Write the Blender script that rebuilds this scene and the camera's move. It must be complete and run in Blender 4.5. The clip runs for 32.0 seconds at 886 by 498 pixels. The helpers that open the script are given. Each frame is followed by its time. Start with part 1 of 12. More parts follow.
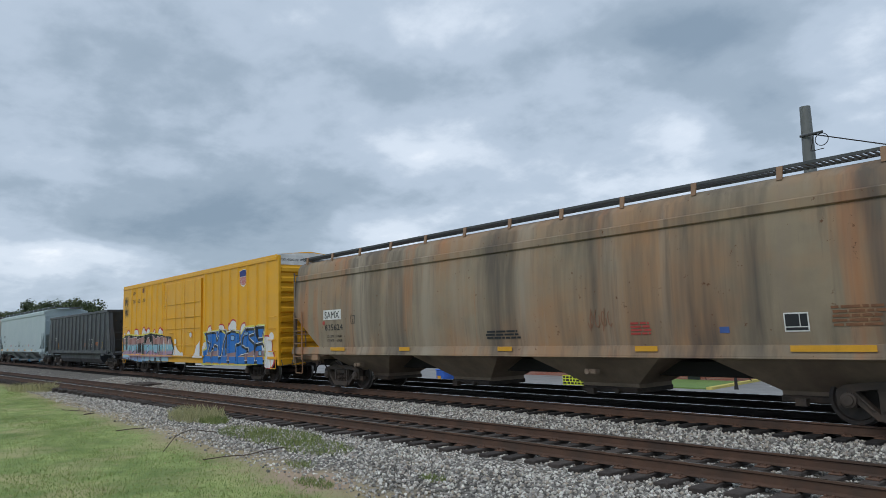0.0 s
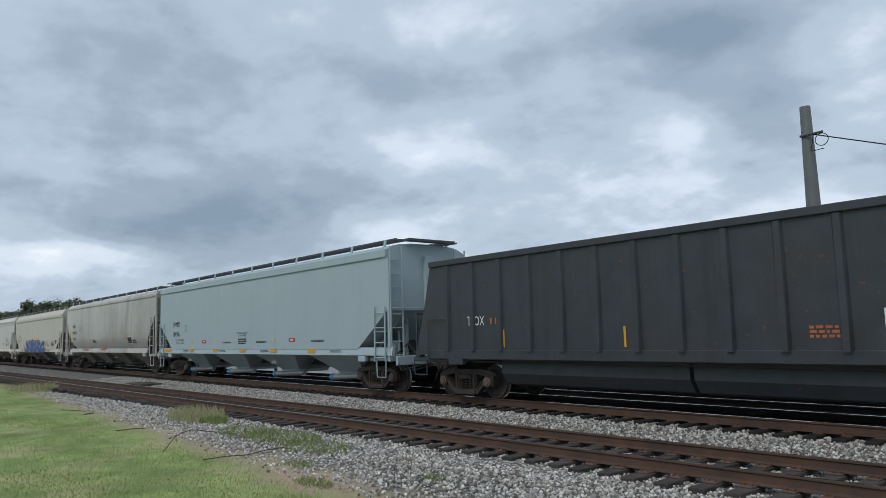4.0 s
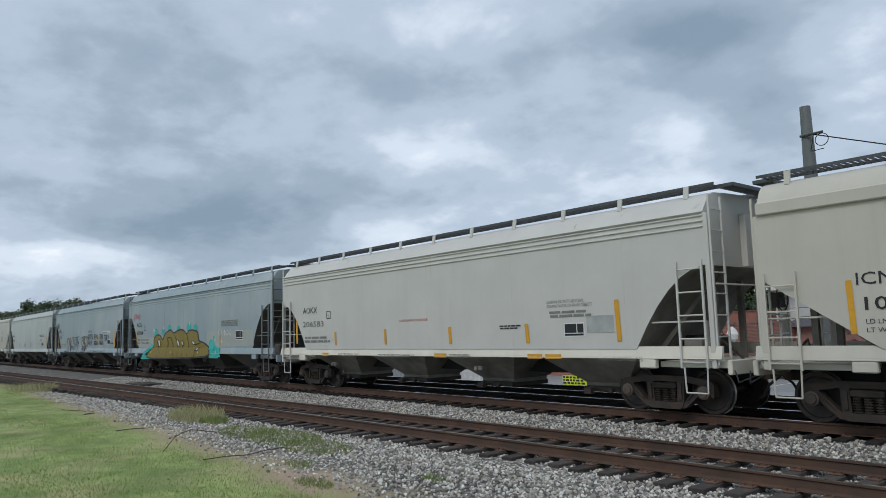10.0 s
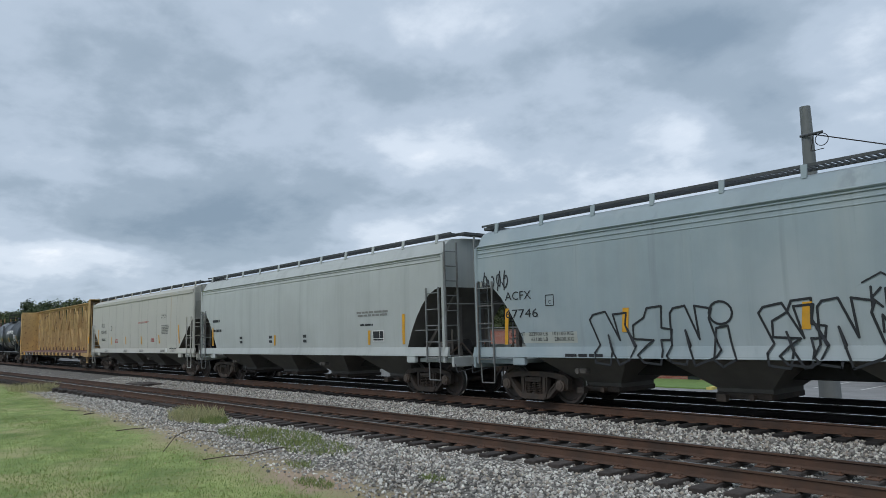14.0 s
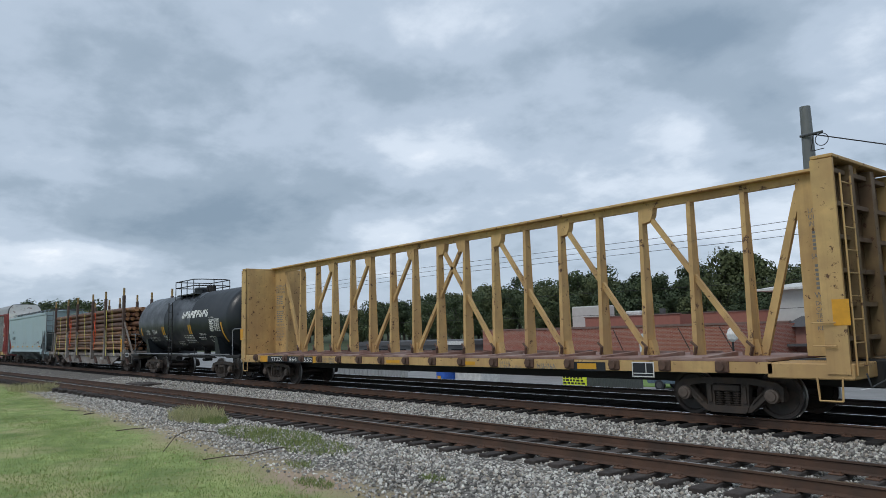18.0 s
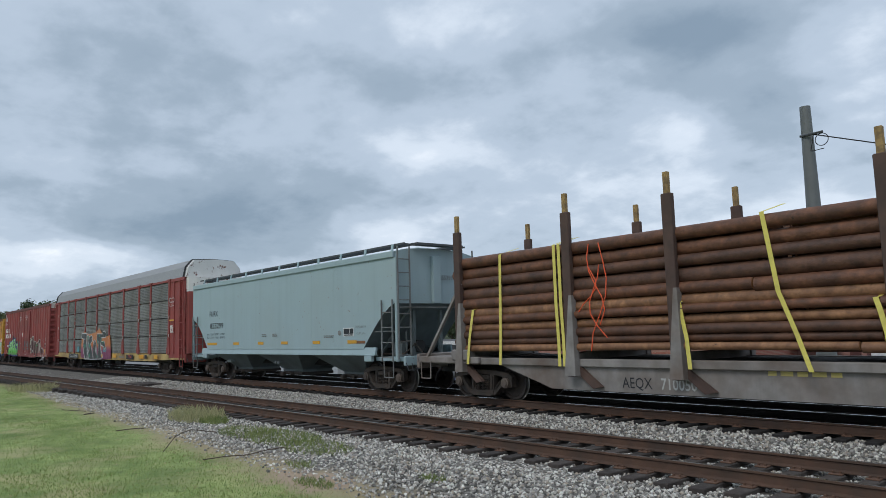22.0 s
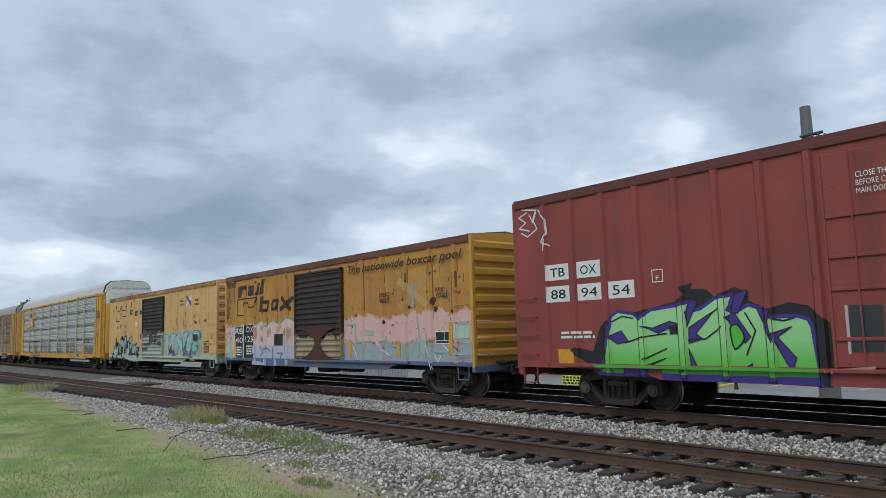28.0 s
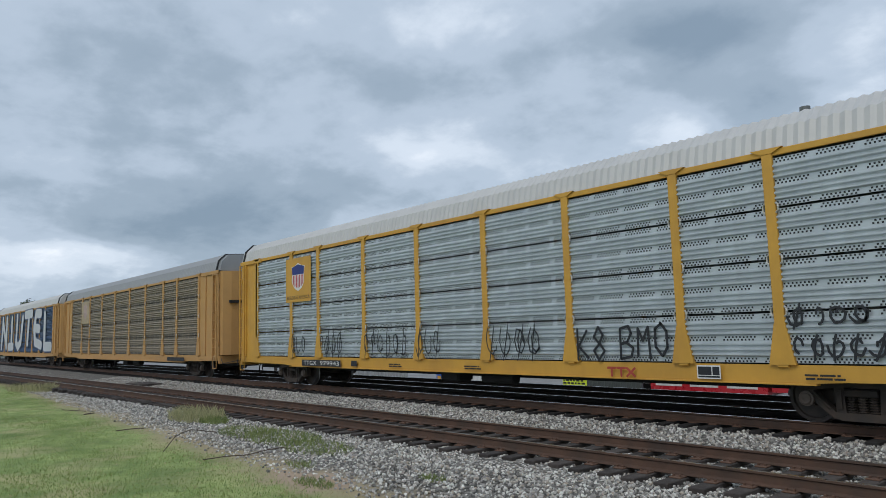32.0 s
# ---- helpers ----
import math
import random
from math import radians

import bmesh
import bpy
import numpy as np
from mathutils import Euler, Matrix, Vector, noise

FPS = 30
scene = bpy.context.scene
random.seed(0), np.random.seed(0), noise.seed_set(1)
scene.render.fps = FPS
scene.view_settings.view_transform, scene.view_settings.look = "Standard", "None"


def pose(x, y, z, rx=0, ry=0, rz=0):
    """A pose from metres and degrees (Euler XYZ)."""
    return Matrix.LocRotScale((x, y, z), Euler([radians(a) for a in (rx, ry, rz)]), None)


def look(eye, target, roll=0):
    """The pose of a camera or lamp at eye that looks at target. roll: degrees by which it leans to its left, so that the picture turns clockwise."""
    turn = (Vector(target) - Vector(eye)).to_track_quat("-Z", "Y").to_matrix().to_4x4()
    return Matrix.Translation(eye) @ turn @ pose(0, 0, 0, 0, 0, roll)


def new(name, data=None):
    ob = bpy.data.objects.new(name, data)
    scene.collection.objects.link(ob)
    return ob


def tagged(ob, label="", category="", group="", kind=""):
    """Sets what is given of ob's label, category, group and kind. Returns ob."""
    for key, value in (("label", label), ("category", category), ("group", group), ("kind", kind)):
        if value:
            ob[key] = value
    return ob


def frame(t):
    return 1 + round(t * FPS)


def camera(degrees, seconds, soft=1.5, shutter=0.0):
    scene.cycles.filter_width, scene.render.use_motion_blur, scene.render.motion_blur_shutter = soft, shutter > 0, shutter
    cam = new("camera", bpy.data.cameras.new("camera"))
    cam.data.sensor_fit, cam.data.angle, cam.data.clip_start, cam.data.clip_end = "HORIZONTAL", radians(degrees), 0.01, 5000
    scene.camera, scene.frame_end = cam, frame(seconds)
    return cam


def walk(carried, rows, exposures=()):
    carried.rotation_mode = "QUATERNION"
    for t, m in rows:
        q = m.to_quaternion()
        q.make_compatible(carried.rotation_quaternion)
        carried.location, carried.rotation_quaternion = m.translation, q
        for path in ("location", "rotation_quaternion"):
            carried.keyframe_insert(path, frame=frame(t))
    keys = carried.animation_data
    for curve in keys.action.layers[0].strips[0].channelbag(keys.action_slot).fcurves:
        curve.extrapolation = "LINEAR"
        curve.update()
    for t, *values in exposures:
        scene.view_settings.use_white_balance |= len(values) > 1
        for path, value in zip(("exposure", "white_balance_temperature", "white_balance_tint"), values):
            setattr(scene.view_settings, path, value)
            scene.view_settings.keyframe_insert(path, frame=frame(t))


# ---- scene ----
cam = camera(63.375, 32.0, soft=0.62)
YAW, PITCH, ROLL, EYE_Z = radians(139.871), radians(6.635), -1.604, 1.819
TRACK_Y = 14.588            # centreline of the train's track
SPEED = 12.0717             # metres a second
aim = (math.cos(PITCH) * math.cos(YAW), math.cos(PITCH) * math.sin(YAW), EYE_Z + math.sin(PITCH))
EYE = look((0, 0, EYE_Z), aim, -ROLL * -1)
walk(cam, [(0, EYE), (32, EYE)], exposures=[(0, 0.0), (20.5, 0.0), (24.0, 0.08), (27.8, 0.1), (28.8, 0.0), (32, 0.0)])

# ---- world and light ----
SUN_EL, SUN_AZ = radians(48), radians(75)


def make_world():
    world = bpy.data.worlds.new("overcast_sky")
    scene.world = world
    world.use_nodes = True
    nt = world.node_tree
    nt.nodes.clear()
    N, K = nt.nodes.new, nt.links.new

    def math_node(op, a, b=None, c=None, clamp=False):
        n = N("ShaderNodeMath")
        n.operation, n.use_clamp = op, clamp
        for i, s in enumerate((a, b, c)):
            if s is None:
                continue
            if isinstance(s, (int, float)):
                n.inputs[i].default_value = s
            else:
                K(s, n.inputs[i])
        return n.outputs[0]

    tc = N("ShaderNodeTexCoord")
    sep = N("ShaderNodeSeparateXYZ")
    K(tc.outputs["Generated"], sep.inputs[0])
    zc = math_node("MAXIMUM", math_node("ADD", sep.outputs[2], 0.30), 0.08)
    comb = N("ShaderNodeCombineXYZ")
    K(math_node("DIVIDE", sep.outputs[0], zc), comb.inputs[0])
    K(math_node("DIVIDE", sep.outputs[1], zc), comb.inputs[1])

    def fbm(scale, detail, rough, distortion, off):
        m = N("ShaderNodeMapping")
        m.inputs["Location"].default_value = off
        K(comb.outputs[0], m.inputs["Vector"])
        n = N("ShaderNodeTexNoise")
        n.inputs["Scale"].default_value, n.inputs["Detail"].default_value = scale, detail
        n.inputs["Roughness"].default_value, n.inputs["Distortion"].default_value = rough, distortion
        K(m.outputs[0], n.inputs["Vector"])
        return n.outputs["Fac"]

    big = fbm(1.3, 4, 0.5, 0.15, CLOUD_A)
    fine = fbm(4.6, 8, 0.54, 0.12, CLOUD_B)
    wisps = fbm(12.0, 6, 0.6, 0.1, (3, 1, 0))
    total = math_node("ADD", math_node("MULTIPLY", math_node("SUBTRACT", big, 0.5), 1.05), math_node("MULTIPLY", math_node("SUBTRACT", fine, 0.5), 1.0))
    total = math_node("ADD", total, math_node("MULTIPLY", math_node("SUBTRACT", wisps, 0.5), 0.34))
    # broad banks of cloud: direction, width, height, weight
    for (az, el, wa, we, k) in CLOUD_BANKS:
        ca = (math.cos(radians(el)) * math.cos(radians(az)), math.cos(radians(el)) * math.sin(radians(az)), math.sin(radians(el)))
        side_axis = (-math.sin(radians(az)), math.cos(radians(az)), 0)
        dots = []
        for axis, width in ((side_axis, wa), ((0, 0, 1), we)):
            d = N("ShaderNodeVectorMath")
            d.operation = "DOT_PRODUCT"
            s = N("ShaderNodeVectorMath")
            s.operation = "SUBTRACT"
            K(tc.outputs["Generated"], s.inputs[0])
            s.inputs[1].default_value = ca
            K(s.outputs[0], d.inputs[0])
            d.inputs[1].default_value = axis
            q = math_node("DIVIDE", d.outputs["Value"], radians(width))
            dots.append(math_node("MULTIPLY", q, q))
        g = math_node("POWER", 2.718, math_node("MULTIPLY", math_node("ADD", dots[0], dots[1]), -1.0))
        total = math_node("ADD", total, math_node("MULTIPLY", g, k))
    t01 = math_node("ADD", math_node("MULTIPLY", total, 0.62), 0.5, clamp=True)
    ramp = N("ShaderNodeValToRGB")
    cr = ramp.color_ramp
    cr.interpolation = "EASE"
    stops = ((0.0, (0.185, 0.25, 0.325)), (0.28, (0.265, 0.335, 0.415)), (0.5, (0.375, 0.45, 0.545)), (0.72, (0.54, 0.61, 0.70)), (1.0, (0.84, 0.87, 0.92)))
    cr.elements[0].position, cr.elements[0].color = stops[0][0], (*stops[0][1], 1)
    cr.elements[1].position, cr.elements[1].color = stops[-1][0], (*stops[-1][1], 1)
    for p, c in stops[1:-1]:
        e = cr.elements.new(p)
        e.color = (*c, 1)
    K(t01, ramp.inputs[0])
    sky = N("ShaderNodeTexSky")
    sky.sky_type, sky.sun_disc, sky.sun_elevation, sky.sun_rotation = "NISHITA", False, SUN_EL, radians(90) - SUN_AZ
    bg_sky, bg_cloud, mix, out = N("ShaderNodeBackground"), N("ShaderNodeBackground"), N("ShaderNodeMixShader"), N("ShaderNodeOutputWorld")
    K(sky.outputs[0], bg_sky.inputs[0])
    bg_sky.inputs[1].default_value = 0.10
    K(ramp.outputs[0], bg_cloud.inputs[0])
    bg_cloud.inputs[1].default_value = 1.32
    mix.inputs[0].default_value = 0.93
    K(bg_sky.outputs[0], mix.inputs[1])
    K(bg_cloud.outputs[0], mix.inputs[2])
    K(mix.outputs[0], out.inputs[0])


CLOUD_A, CLOUD_B = (2.3, 0.7, 0.0), (0.4, 5.1, 0.0)
CLOUD_BANKS = [(167.7, 6.5, 6.0, 0.9, 0.55), (169.4, 5.4, 5, 1.0, 0.35), (159.7, 8.5, 10, 2.4, -0.75), (151.7, 11.7, 8, 2.5, -0.35), (168.0, 18.1, 9, 5, -0.02), (161.1, 21.2, 6, 3, -0.1), (141.3, 20.0, 5, 2.2, -0.45), (138.6, 23.9, 6, 2, 0.25), (141.7, 14.3, 3.6, 1.3, 0.22), (143.7, 8.1, 6, 1.6, 0.4), (119.3, 21.7, 9, 2.4, -0.7), (115.7, 16.5, 4, 3, -0.55), (120.5, 14.5, 3.5, 1.6, 0.2), (109.1, 19.6, 5, 4, 0.35), (129.3, 22.7, 5, 2.5, 0.15), (123.7, 20.1, 2.2, 1, 0.3), (127.9, 16.7, 6, 3, -0.15), (133.5, 11.4, 8, 2.5, 0.05), (111.9, 7.6, 7, 1.8, 0.45)]
make_world()
sun = new("sun", bpy.data.lights.new("sun", "SUN"))
sun.data.energy, sun.data.angle, sun.data.color = 1.0, radians(25), (1.0, 0.96, 0.9)
sun.matrix_world = look((math.cos(SUN_AZ) * 60 * math.cos(SUN_EL), math.sin(SUN_AZ) * -60 * math.cos(SUN_EL), 60 * math.sin(SUN_EL)), (0, 0, 0))


# ---- materials ----
MATS = {}


def mat(name, base, rough=0.7, metal=0.0, vary=0.25, scale=3.0, second=None, amount=0.0, streak=0.0, streak_col=None, bump=0.0, bump_scale=60.0, spots=0.0, spot_col=(0.12, 0.05, 0.02), spot_scale=6.0, by_piece=0.0, coat=0.0, stains=(), bands=()):
    """A weathered surface: base colour, broad blotches of a second colour, runs of grime down it, spots of wear, fine relief."""
    if name in MATS:
        return MATS[name]
    m = bpy.data.materials.new(name)
    m.use_nodes = True
    nt = m.node_tree
    N, K = nt.nodes.new, nt.links.new
    b = nt.nodes["Principled BSDF"]
    b.inputs["Roughness"].default_value, b.inputs["Metallic"].default_value = rough, metal
    b.inputs["Coat Weight"].default_value = coat
    tc = N("ShaderNodeTexCoord")

    def noise_tex(sc, detail=5.0, stretch=(1, 1, 1), off=(0, 0, 0), rough_=0.6):
        mp = N("ShaderNodeMapping")
        mp.inputs["Scale"].default_value = stretch
        mp.inputs["Location"].default_value = off
        K(tc.outputs["Object"], mp.inputs["Vector"])
        n = N("ShaderNodeTexNoise")
        n.inputs["Scale"].default_value, n.inputs["Detail"].default_value, n.inputs["Roughness"].default_value = sc, detail, rough_
        K(mp.outputs[0], n.inputs["Vector"])
        return n.outputs["Fac"]

    def remap(src, lo, hi, to0=0.0, to1=1.0):
        r = N("ShaderNodeMapRange")
        r.inputs[1].default_value, r.inputs[2].default_value, r.inputs[3].default_value, r.inputs[4].default_value = lo, hi, to0, to1
        K(src, r.inputs[0])
        return r.outputs[0]

    def mix(a, c, fac, mode="MIX"):
        x = N("ShaderNodeMix")
        x.data_type, x.blend_type = "RGBA", mode
        for sock, val in ((x.inputs[6], a), (x.inputs[7], c)):
            if isinstance(val, tuple):
                sock.default_value = (*val[:3], 1)
            else:
                K(val, sock)
        if isinstance(fac, float):
            x.inputs[0].default_value = fac
        else:
            K(fac, x.inputs[0])
        return x.outputs[2]

    dark = tuple(c * (1 - vary) for c in base)
    light = tuple(min(1, c * (1 + vary * 0.6)) for c in base)
    grain = noise_tex(scale, 7)
    col = mix(dark, light, remap(grain, 0.3, 0.7))
    if second:
        col = mix(col, second, remap(noise_tex(scale * 0.35, 4, off=(7, 3, 1)), 0.62 - amount * 0.5, 0.78 - amount * 0.25, 0.0, min(1.0, 0.4 + amount)))
    if streak:
        runs = noise_tex(1.0, 6, (2.6, 2.6, 0.10), (0, 4, 0))
        fine_runs = noise_tex(1.0, 3, (11, 11, 0.35), (2, 0, 5))
        sc = streak_col or tuple(c * 0.45 for c in base)
        col = mix(col, sc, remap(runs, 0.50, 0.72, 0.0, streak))
        col = mix(col, sc, remap(fine_runs, 0.55, 0.8, 0.0, streak * 0.6))
    for k, (sc, wide, lo, hi, amt) in enumerate(stains):
        col = mix(col, sc, remap(noise_tex(1.0, 5, (wide, wide, 0.05), (3.1 * k + 1, 5, 2 * k)), lo, hi, 0.0, amt))
    if bands:
        sp = N("ShaderNodeSeparateXYZ")
        K(tc.outputs["Object"], sp.inputs[0])
        for k, (z0, z1, bc, amt) in enumerate(bands):
            wob = remap(noise_tex(1.6, 6, (1, 1, 0.4), (k, 2 * k, 0), 0.7), 0.25, 0.75, -0.28, 0.28)
            ad = N("ShaderNodeMath")
            ad.operation = "ADD"
            K(sp.outputs[2], ad.inputs[0])
            K(wob, ad.inputs[1])
            up, dn = remap(ad.outputs[0], z0, z0 + 0.05), remap(ad.outputs[0], z1 + 0.06, z1)
            mu = N("ShaderNodeMath")
            mu.operation = "MULTIPLY"
            K(up, mu.inputs[0])
            K(dn, mu.inputs[1])
            chips = remap(noise_tex(4.0, 7, (1, 1, 1), (5, k, 3), 0.75), 0.36, 0.42, 1 - amt, amt)
            m2 = N("ShaderNodeMath")
            m2.operation = "MULTIPLY"
            K(mu.outputs[0], m2.inputs[0])
            K(chips, m2.inputs[1])
            col = mix(col, bc, m2.outputs[0])
    if spots:
        col = mix(col, spot_col, remap(noise_tex(spot_scale, 6, off=(1, 9, 4), rough_=0.7), 0.66 - spots * 0.12, 0.70 - spots * 0.10))
    if by_piece:
        oi = N("ShaderNodeObjectInfo")
        hv = N("ShaderNodeHueSaturation")
        K(remap(oi.outputs["Random"], 0, 1, 1 - by_piece, 1 + by_piece), hv.inputs["Value"])
        K(col, hv.inputs["Color"])
        col = hv.outputs[0]
    K(col, b.inputs["Base Color"])
    K(remap(grain, 0.3, 0.7, max(0.05, rough - 0.12), min(1, rough + 0.12)), b.inputs["Roughness"])
    if bump:
        bp = N("ShaderNodeBump")
        bp.inputs["Strength"].default_value, bp.inputs["Distance"].default_value = bump, 0.02
        K(noise_tex(bump_scale, 4), bp.inputs["Height"])
        K(bp.outputs[0], b.inputs["Normal"])
    MATS[name] = m
    return m


def fade(name, stops, soft=0.10):
    """Spray paint that fades through colours with height: stops of (z, colour)."""
    if name in MATS:
        return MATS[name]
    m = mat(name, (0.5, 0.5, 0.5), 0.5)
    nt = m.node_tree
    N, K = nt.nodes.new, nt.links.new
    tc, sep, nz, ad, mr, ramp = (N("ShaderNode" + k) for k in ("TexCoord", "SeparateXYZ", "TexNoise", "Math", "MapRange", "ValToRGB"))
    K(tc.outputs["Object"], sep.inputs[0])
    K(tc.outputs["Object"], nz.inputs["Vector"])
    nz.inputs["Scale"].default_value, nz.inputs["Detail"].default_value = 2.2, 5
    ad.operation = "MULTIPLY_ADD"
    K(nz.outputs["Fac"], ad.inputs[0])
    ad.inputs[1].default_value = soft * 3
    K(sep.outputs[2], ad.inputs[2])
    z0, z1 = stops[0][0], stops[-1][0]
    mr.inputs[1].default_value, mr.inputs[2].default_value = z0 + soft * 1.5, z1 + soft * 1.5
    K(ad.outputs[0], mr.inputs[0])
    K(mr.outputs[0], ramp.inputs[0])
    cr = ramp.color_ramp
    cr.elements[0].color, cr.elements[1].color = (*stops[0][1], 1), (*stops[-1][1], 1)
    for z, c in stops[1:-1]:
        cr.elements.new((z - z0) / (z1 - z0)).color = (*c, 1)
    K(ramp.outputs[0], nt.nodes["Principled BSDF"].inputs["Base Color"])
    return m


RUST = (0.16, 0.065, 0.03)
M_STEEL = mat("dark_truck_steel", (0.046, 0.037, 0.031), 0.8, 0.0, 0.35, 5, (0.085, 0.055, 0.038), 0.35, bump=0.4, by_piece=0.3)
M_WHEEL = mat("wheel_steel", (0.042, 0.034, 0.03), 0.65, 0.1, 0.3, 6, (0.10, 0.065, 0.05), 0.3, by_piece=0.25)
M_CAP = mat("bearing_end_cap", (0.15, 0.12, 0.10), 0.6, 0.2, 0.3, 8, (0.07, 0.05, 0.04), 0.4, by_piece=0.4)
M_TREAD = mat("polished_tread", (0.30, 0.29, 0.28), 0.45, 1.0, 0.1, 8)
M_BLACK = mat("black_undergear", (0.022, 0.021, 0.021), 0.8, 0.0, 0.3, 6)
M_RAILTOP = mat("polished_rail_head", (0.42, 0.41, 0.40), 0.32, 1.0, 0.12, 4)
M_RAIL = mat("rusty_rail_web", (0.105, 0.058, 0.038), 0.85, 0.0, 0.3, 4, (0.06, 0.04, 0.03), 0.4, bump=0.3)
M_TIE = mat("creosoted_tie", (0.052, 0.042, 0.037), 0.9, 0.0, 0.4, 9, (0.10, 0.085, 0.075), 0.3, bump=0.6, bump_scale=40, by_piece=0.35)
# near-black copy of M_RAIL: the shade beneath the train as colour
M_RAIL_DARK = mat("shaded_rail_web", (0.018, 0.013, 0.011), 0.85, 0.0, 0.3, 4, bump=0.3)
M_RAIL_BRIGHT = mat("shiny_rail_head", (0.75, 0.75, 0.75), 0.22, 1.0, 0.08, 4)
M_SPIKE = mat("rusty_tie_plate", (0.13, 0.07, 0.045), 0.85, 0.0, 0.3, 12)
M_GALV = mat("galvanised_grating", (0.10, 0.105, 0.11), 0.6, 0.5, 0.25, 8)
M_YELLOW = mat("reflector_yellow", (0.68, 0.34, 0.02), 0.5, 0, 0.12, 6, (0.50, 0.28, 0.05), 0.25)
M_WHITE = mat("white_lettering", (0.75, 0.75, 0.73), 0.6, 0, 0.1, 8)
M_INK = mat("black_lettering", (0.018, 0.02, 0.024), 0.6, 0, 0.1, 8)


# ---- mesh builder ----
class Geo:
    def __init__(self):
        self.v, self.f = [], []

    def add(self, vs, fs):
        o = len(self.v)
        self.v.extend(vs)
        self.f.extend([tuple(i + o for i in f) for f in fs])
        return self

    def box(self, x0, x1, y0, y1, z0, z1, c=0.0):
        if c <= 0:
            return self.add([(x0, y0, z0), (x1, y0, z0), (x1, y1, z0), (x0, y1, z0), (x0, y0, z1), (x1, y0, z1), (x1, y1, z1), (x0, y1, z1)],
                            [(0, 3, 2, 1), (4, 5, 6, 7), (0, 1, 5, 4), (1, 2, 6, 5), (2, 3, 7, 6), (3, 0, 4, 7)])
        ring = lambda i, z: [(x0 + i, y0, z), (x1 - i, y0, z), (x1, y0 + i, z), (x1, y1 - i, z), (x1 - i, y1, z), (x0 + i, y1, z), (x0, y1 - i, z), (x0, y0 + i, z)]
        inner = lambda z: [(x + (c if x < (x0 + x1) / 2 else -c), y + (c if y < (y0 + y1) / 2 else -c), z) for x, y, _ in ring(c, z)]
        return self.loft([inner(z0), ring(c, z0 + c), ring(c, z1 - c), inner(z1)])

    def prism(self, pts, plane, a, b):
        n = len(pts)
        if plane == "xz":
            p0, p1 = [(x, a, z) for x, z in pts], [(x, b, z) for x, z in pts]
        elif plane == "yz":
            p0, p1 = [(a, y, z) for y, z in pts], [(b, y, z) for y, z in pts]
        else:
            p0, p1 = [(x, y, a) for x, y in pts], [(x, y, b) for x, y in pts]
        return self.add(p0 + p1, [tuple(range(n)), tuple(range(2 * n - 1, n - 1, -1))] + [(i, n + i, n + (i + 1) % n, (i + 1) % n) for i in range(n)])

    def loft(self, rings, cap=True, closed=True):
        n, o = len(rings[0]), len(self.v)
        for rg in rings:
            self.v.extend(rg)
        for k in range(len(rings) - 1):
            for i in range(n if closed else n - 1):
                j = (i + 1) % n
                self.f.append((o + k * n + i, o + k * n + j, o + (k + 1) * n + j, o + (k + 1) * n + i))
        if cap and closed:
            self.f.append(tuple(o + i for i in range(n - 1, -1, -1)))
            self.f.append(tuple(o + (len(rings) - 1) * n + i for i in range(n)))
        return self

    def tube(self, p, q, r, n=6, r2=None):
        p, q = Vector(p), Vector(q)
        d = (q - p).normalized()
        a = d.orthogonal().normalized()
        b = d.cross(a)
        rings = []
        for c, rr in ((p, r), (q, r if r2 is None else r2)):
            rings.append([tuple(c + rr * (math.cos(2 * math.pi * i / n) * a + math.sin(2 * math.pi * i / n) * b)) for i in range(n)])
        return self.loft(rings)

    def pipe(self, pts, r, n=6):
        for p, q in zip(pts, pts[1:]):
            self.tube(p, q, r, n)
        return self

    def lathe(self, prof, axis="y", n=24, at=(0, 0, 0), cap=True):
        rings = []
        for u, r in prof:
            ring = []
            for i in range(n):
                a = 2 * math.pi * i / n
                c, s = r * math.cos(a), r * math.sin(a)
                ring.append((at[0] + c, at[1] + u, at[2] + s) if axis == "y" else (at[0] + u, at[1] + c, at[2] + s) if axis == "x" else (at[0] + c, at[1] + s, at[2] + u))
            rings.append(ring)
        return self.loft(rings, cap)

    def mesh(self, name, smooth=False):
        me = bpy.data.meshes.new(name)
        me.from_pydata(self.v, [], self.f)
        bm = bmesh.new()
        bm.from_mesh(me)
        bmesh.ops.recalc_face_normals(bm, faces=bm.faces)
        bm.to_mesh(me)
        bm.free()
        if smooth:
            me.polygons.foreach_set("use_smooth", [True] * len(me.polygons))
            me.set_sharp_from_angle(angle=radians(38))
        return me


def part(name, g, material, parent=None, label="", smooth=False, at=None, data=None):
    me = data or (g.mesh(name, smooth) if isinstance(g, Geo) else g)
    if data is None:
        me.materials.append(material)
    ob = new(name, me)
    if parent:
        ob.parent = parent
    if at:
        ob.location = at
    if label:
        ob["label"] = label
    return ob


def empty(name, at=(0, 0, 0)):
    ob = new(name)
    ob.empty_display_size = 0.3
    ob.location = at
    return ob


TEXT_CACHE = {}


def text_geo(s, height, squeeze=1.0, bold=0.0, shear=0.0):
    cu = bpy.data.curves.new("lettering", "FONT")
    cu.body, cu.size, cu.shear, cu.resolution_u = s, height / 0.72, shear, 2
    cu.offset = 0.0 if set(s) & set("MNWVAKXZ4") else bold * height
    ob = bpy.data.objects.new("lettering", cu)
    me = bpy.data.meshes.new_from_object(ob)
    for vert in me.vertices:
        vert.co.x *= squeeze
    bpy.data.objects.remove(ob)
    bpy.data.curves.remove(cu)
    return me


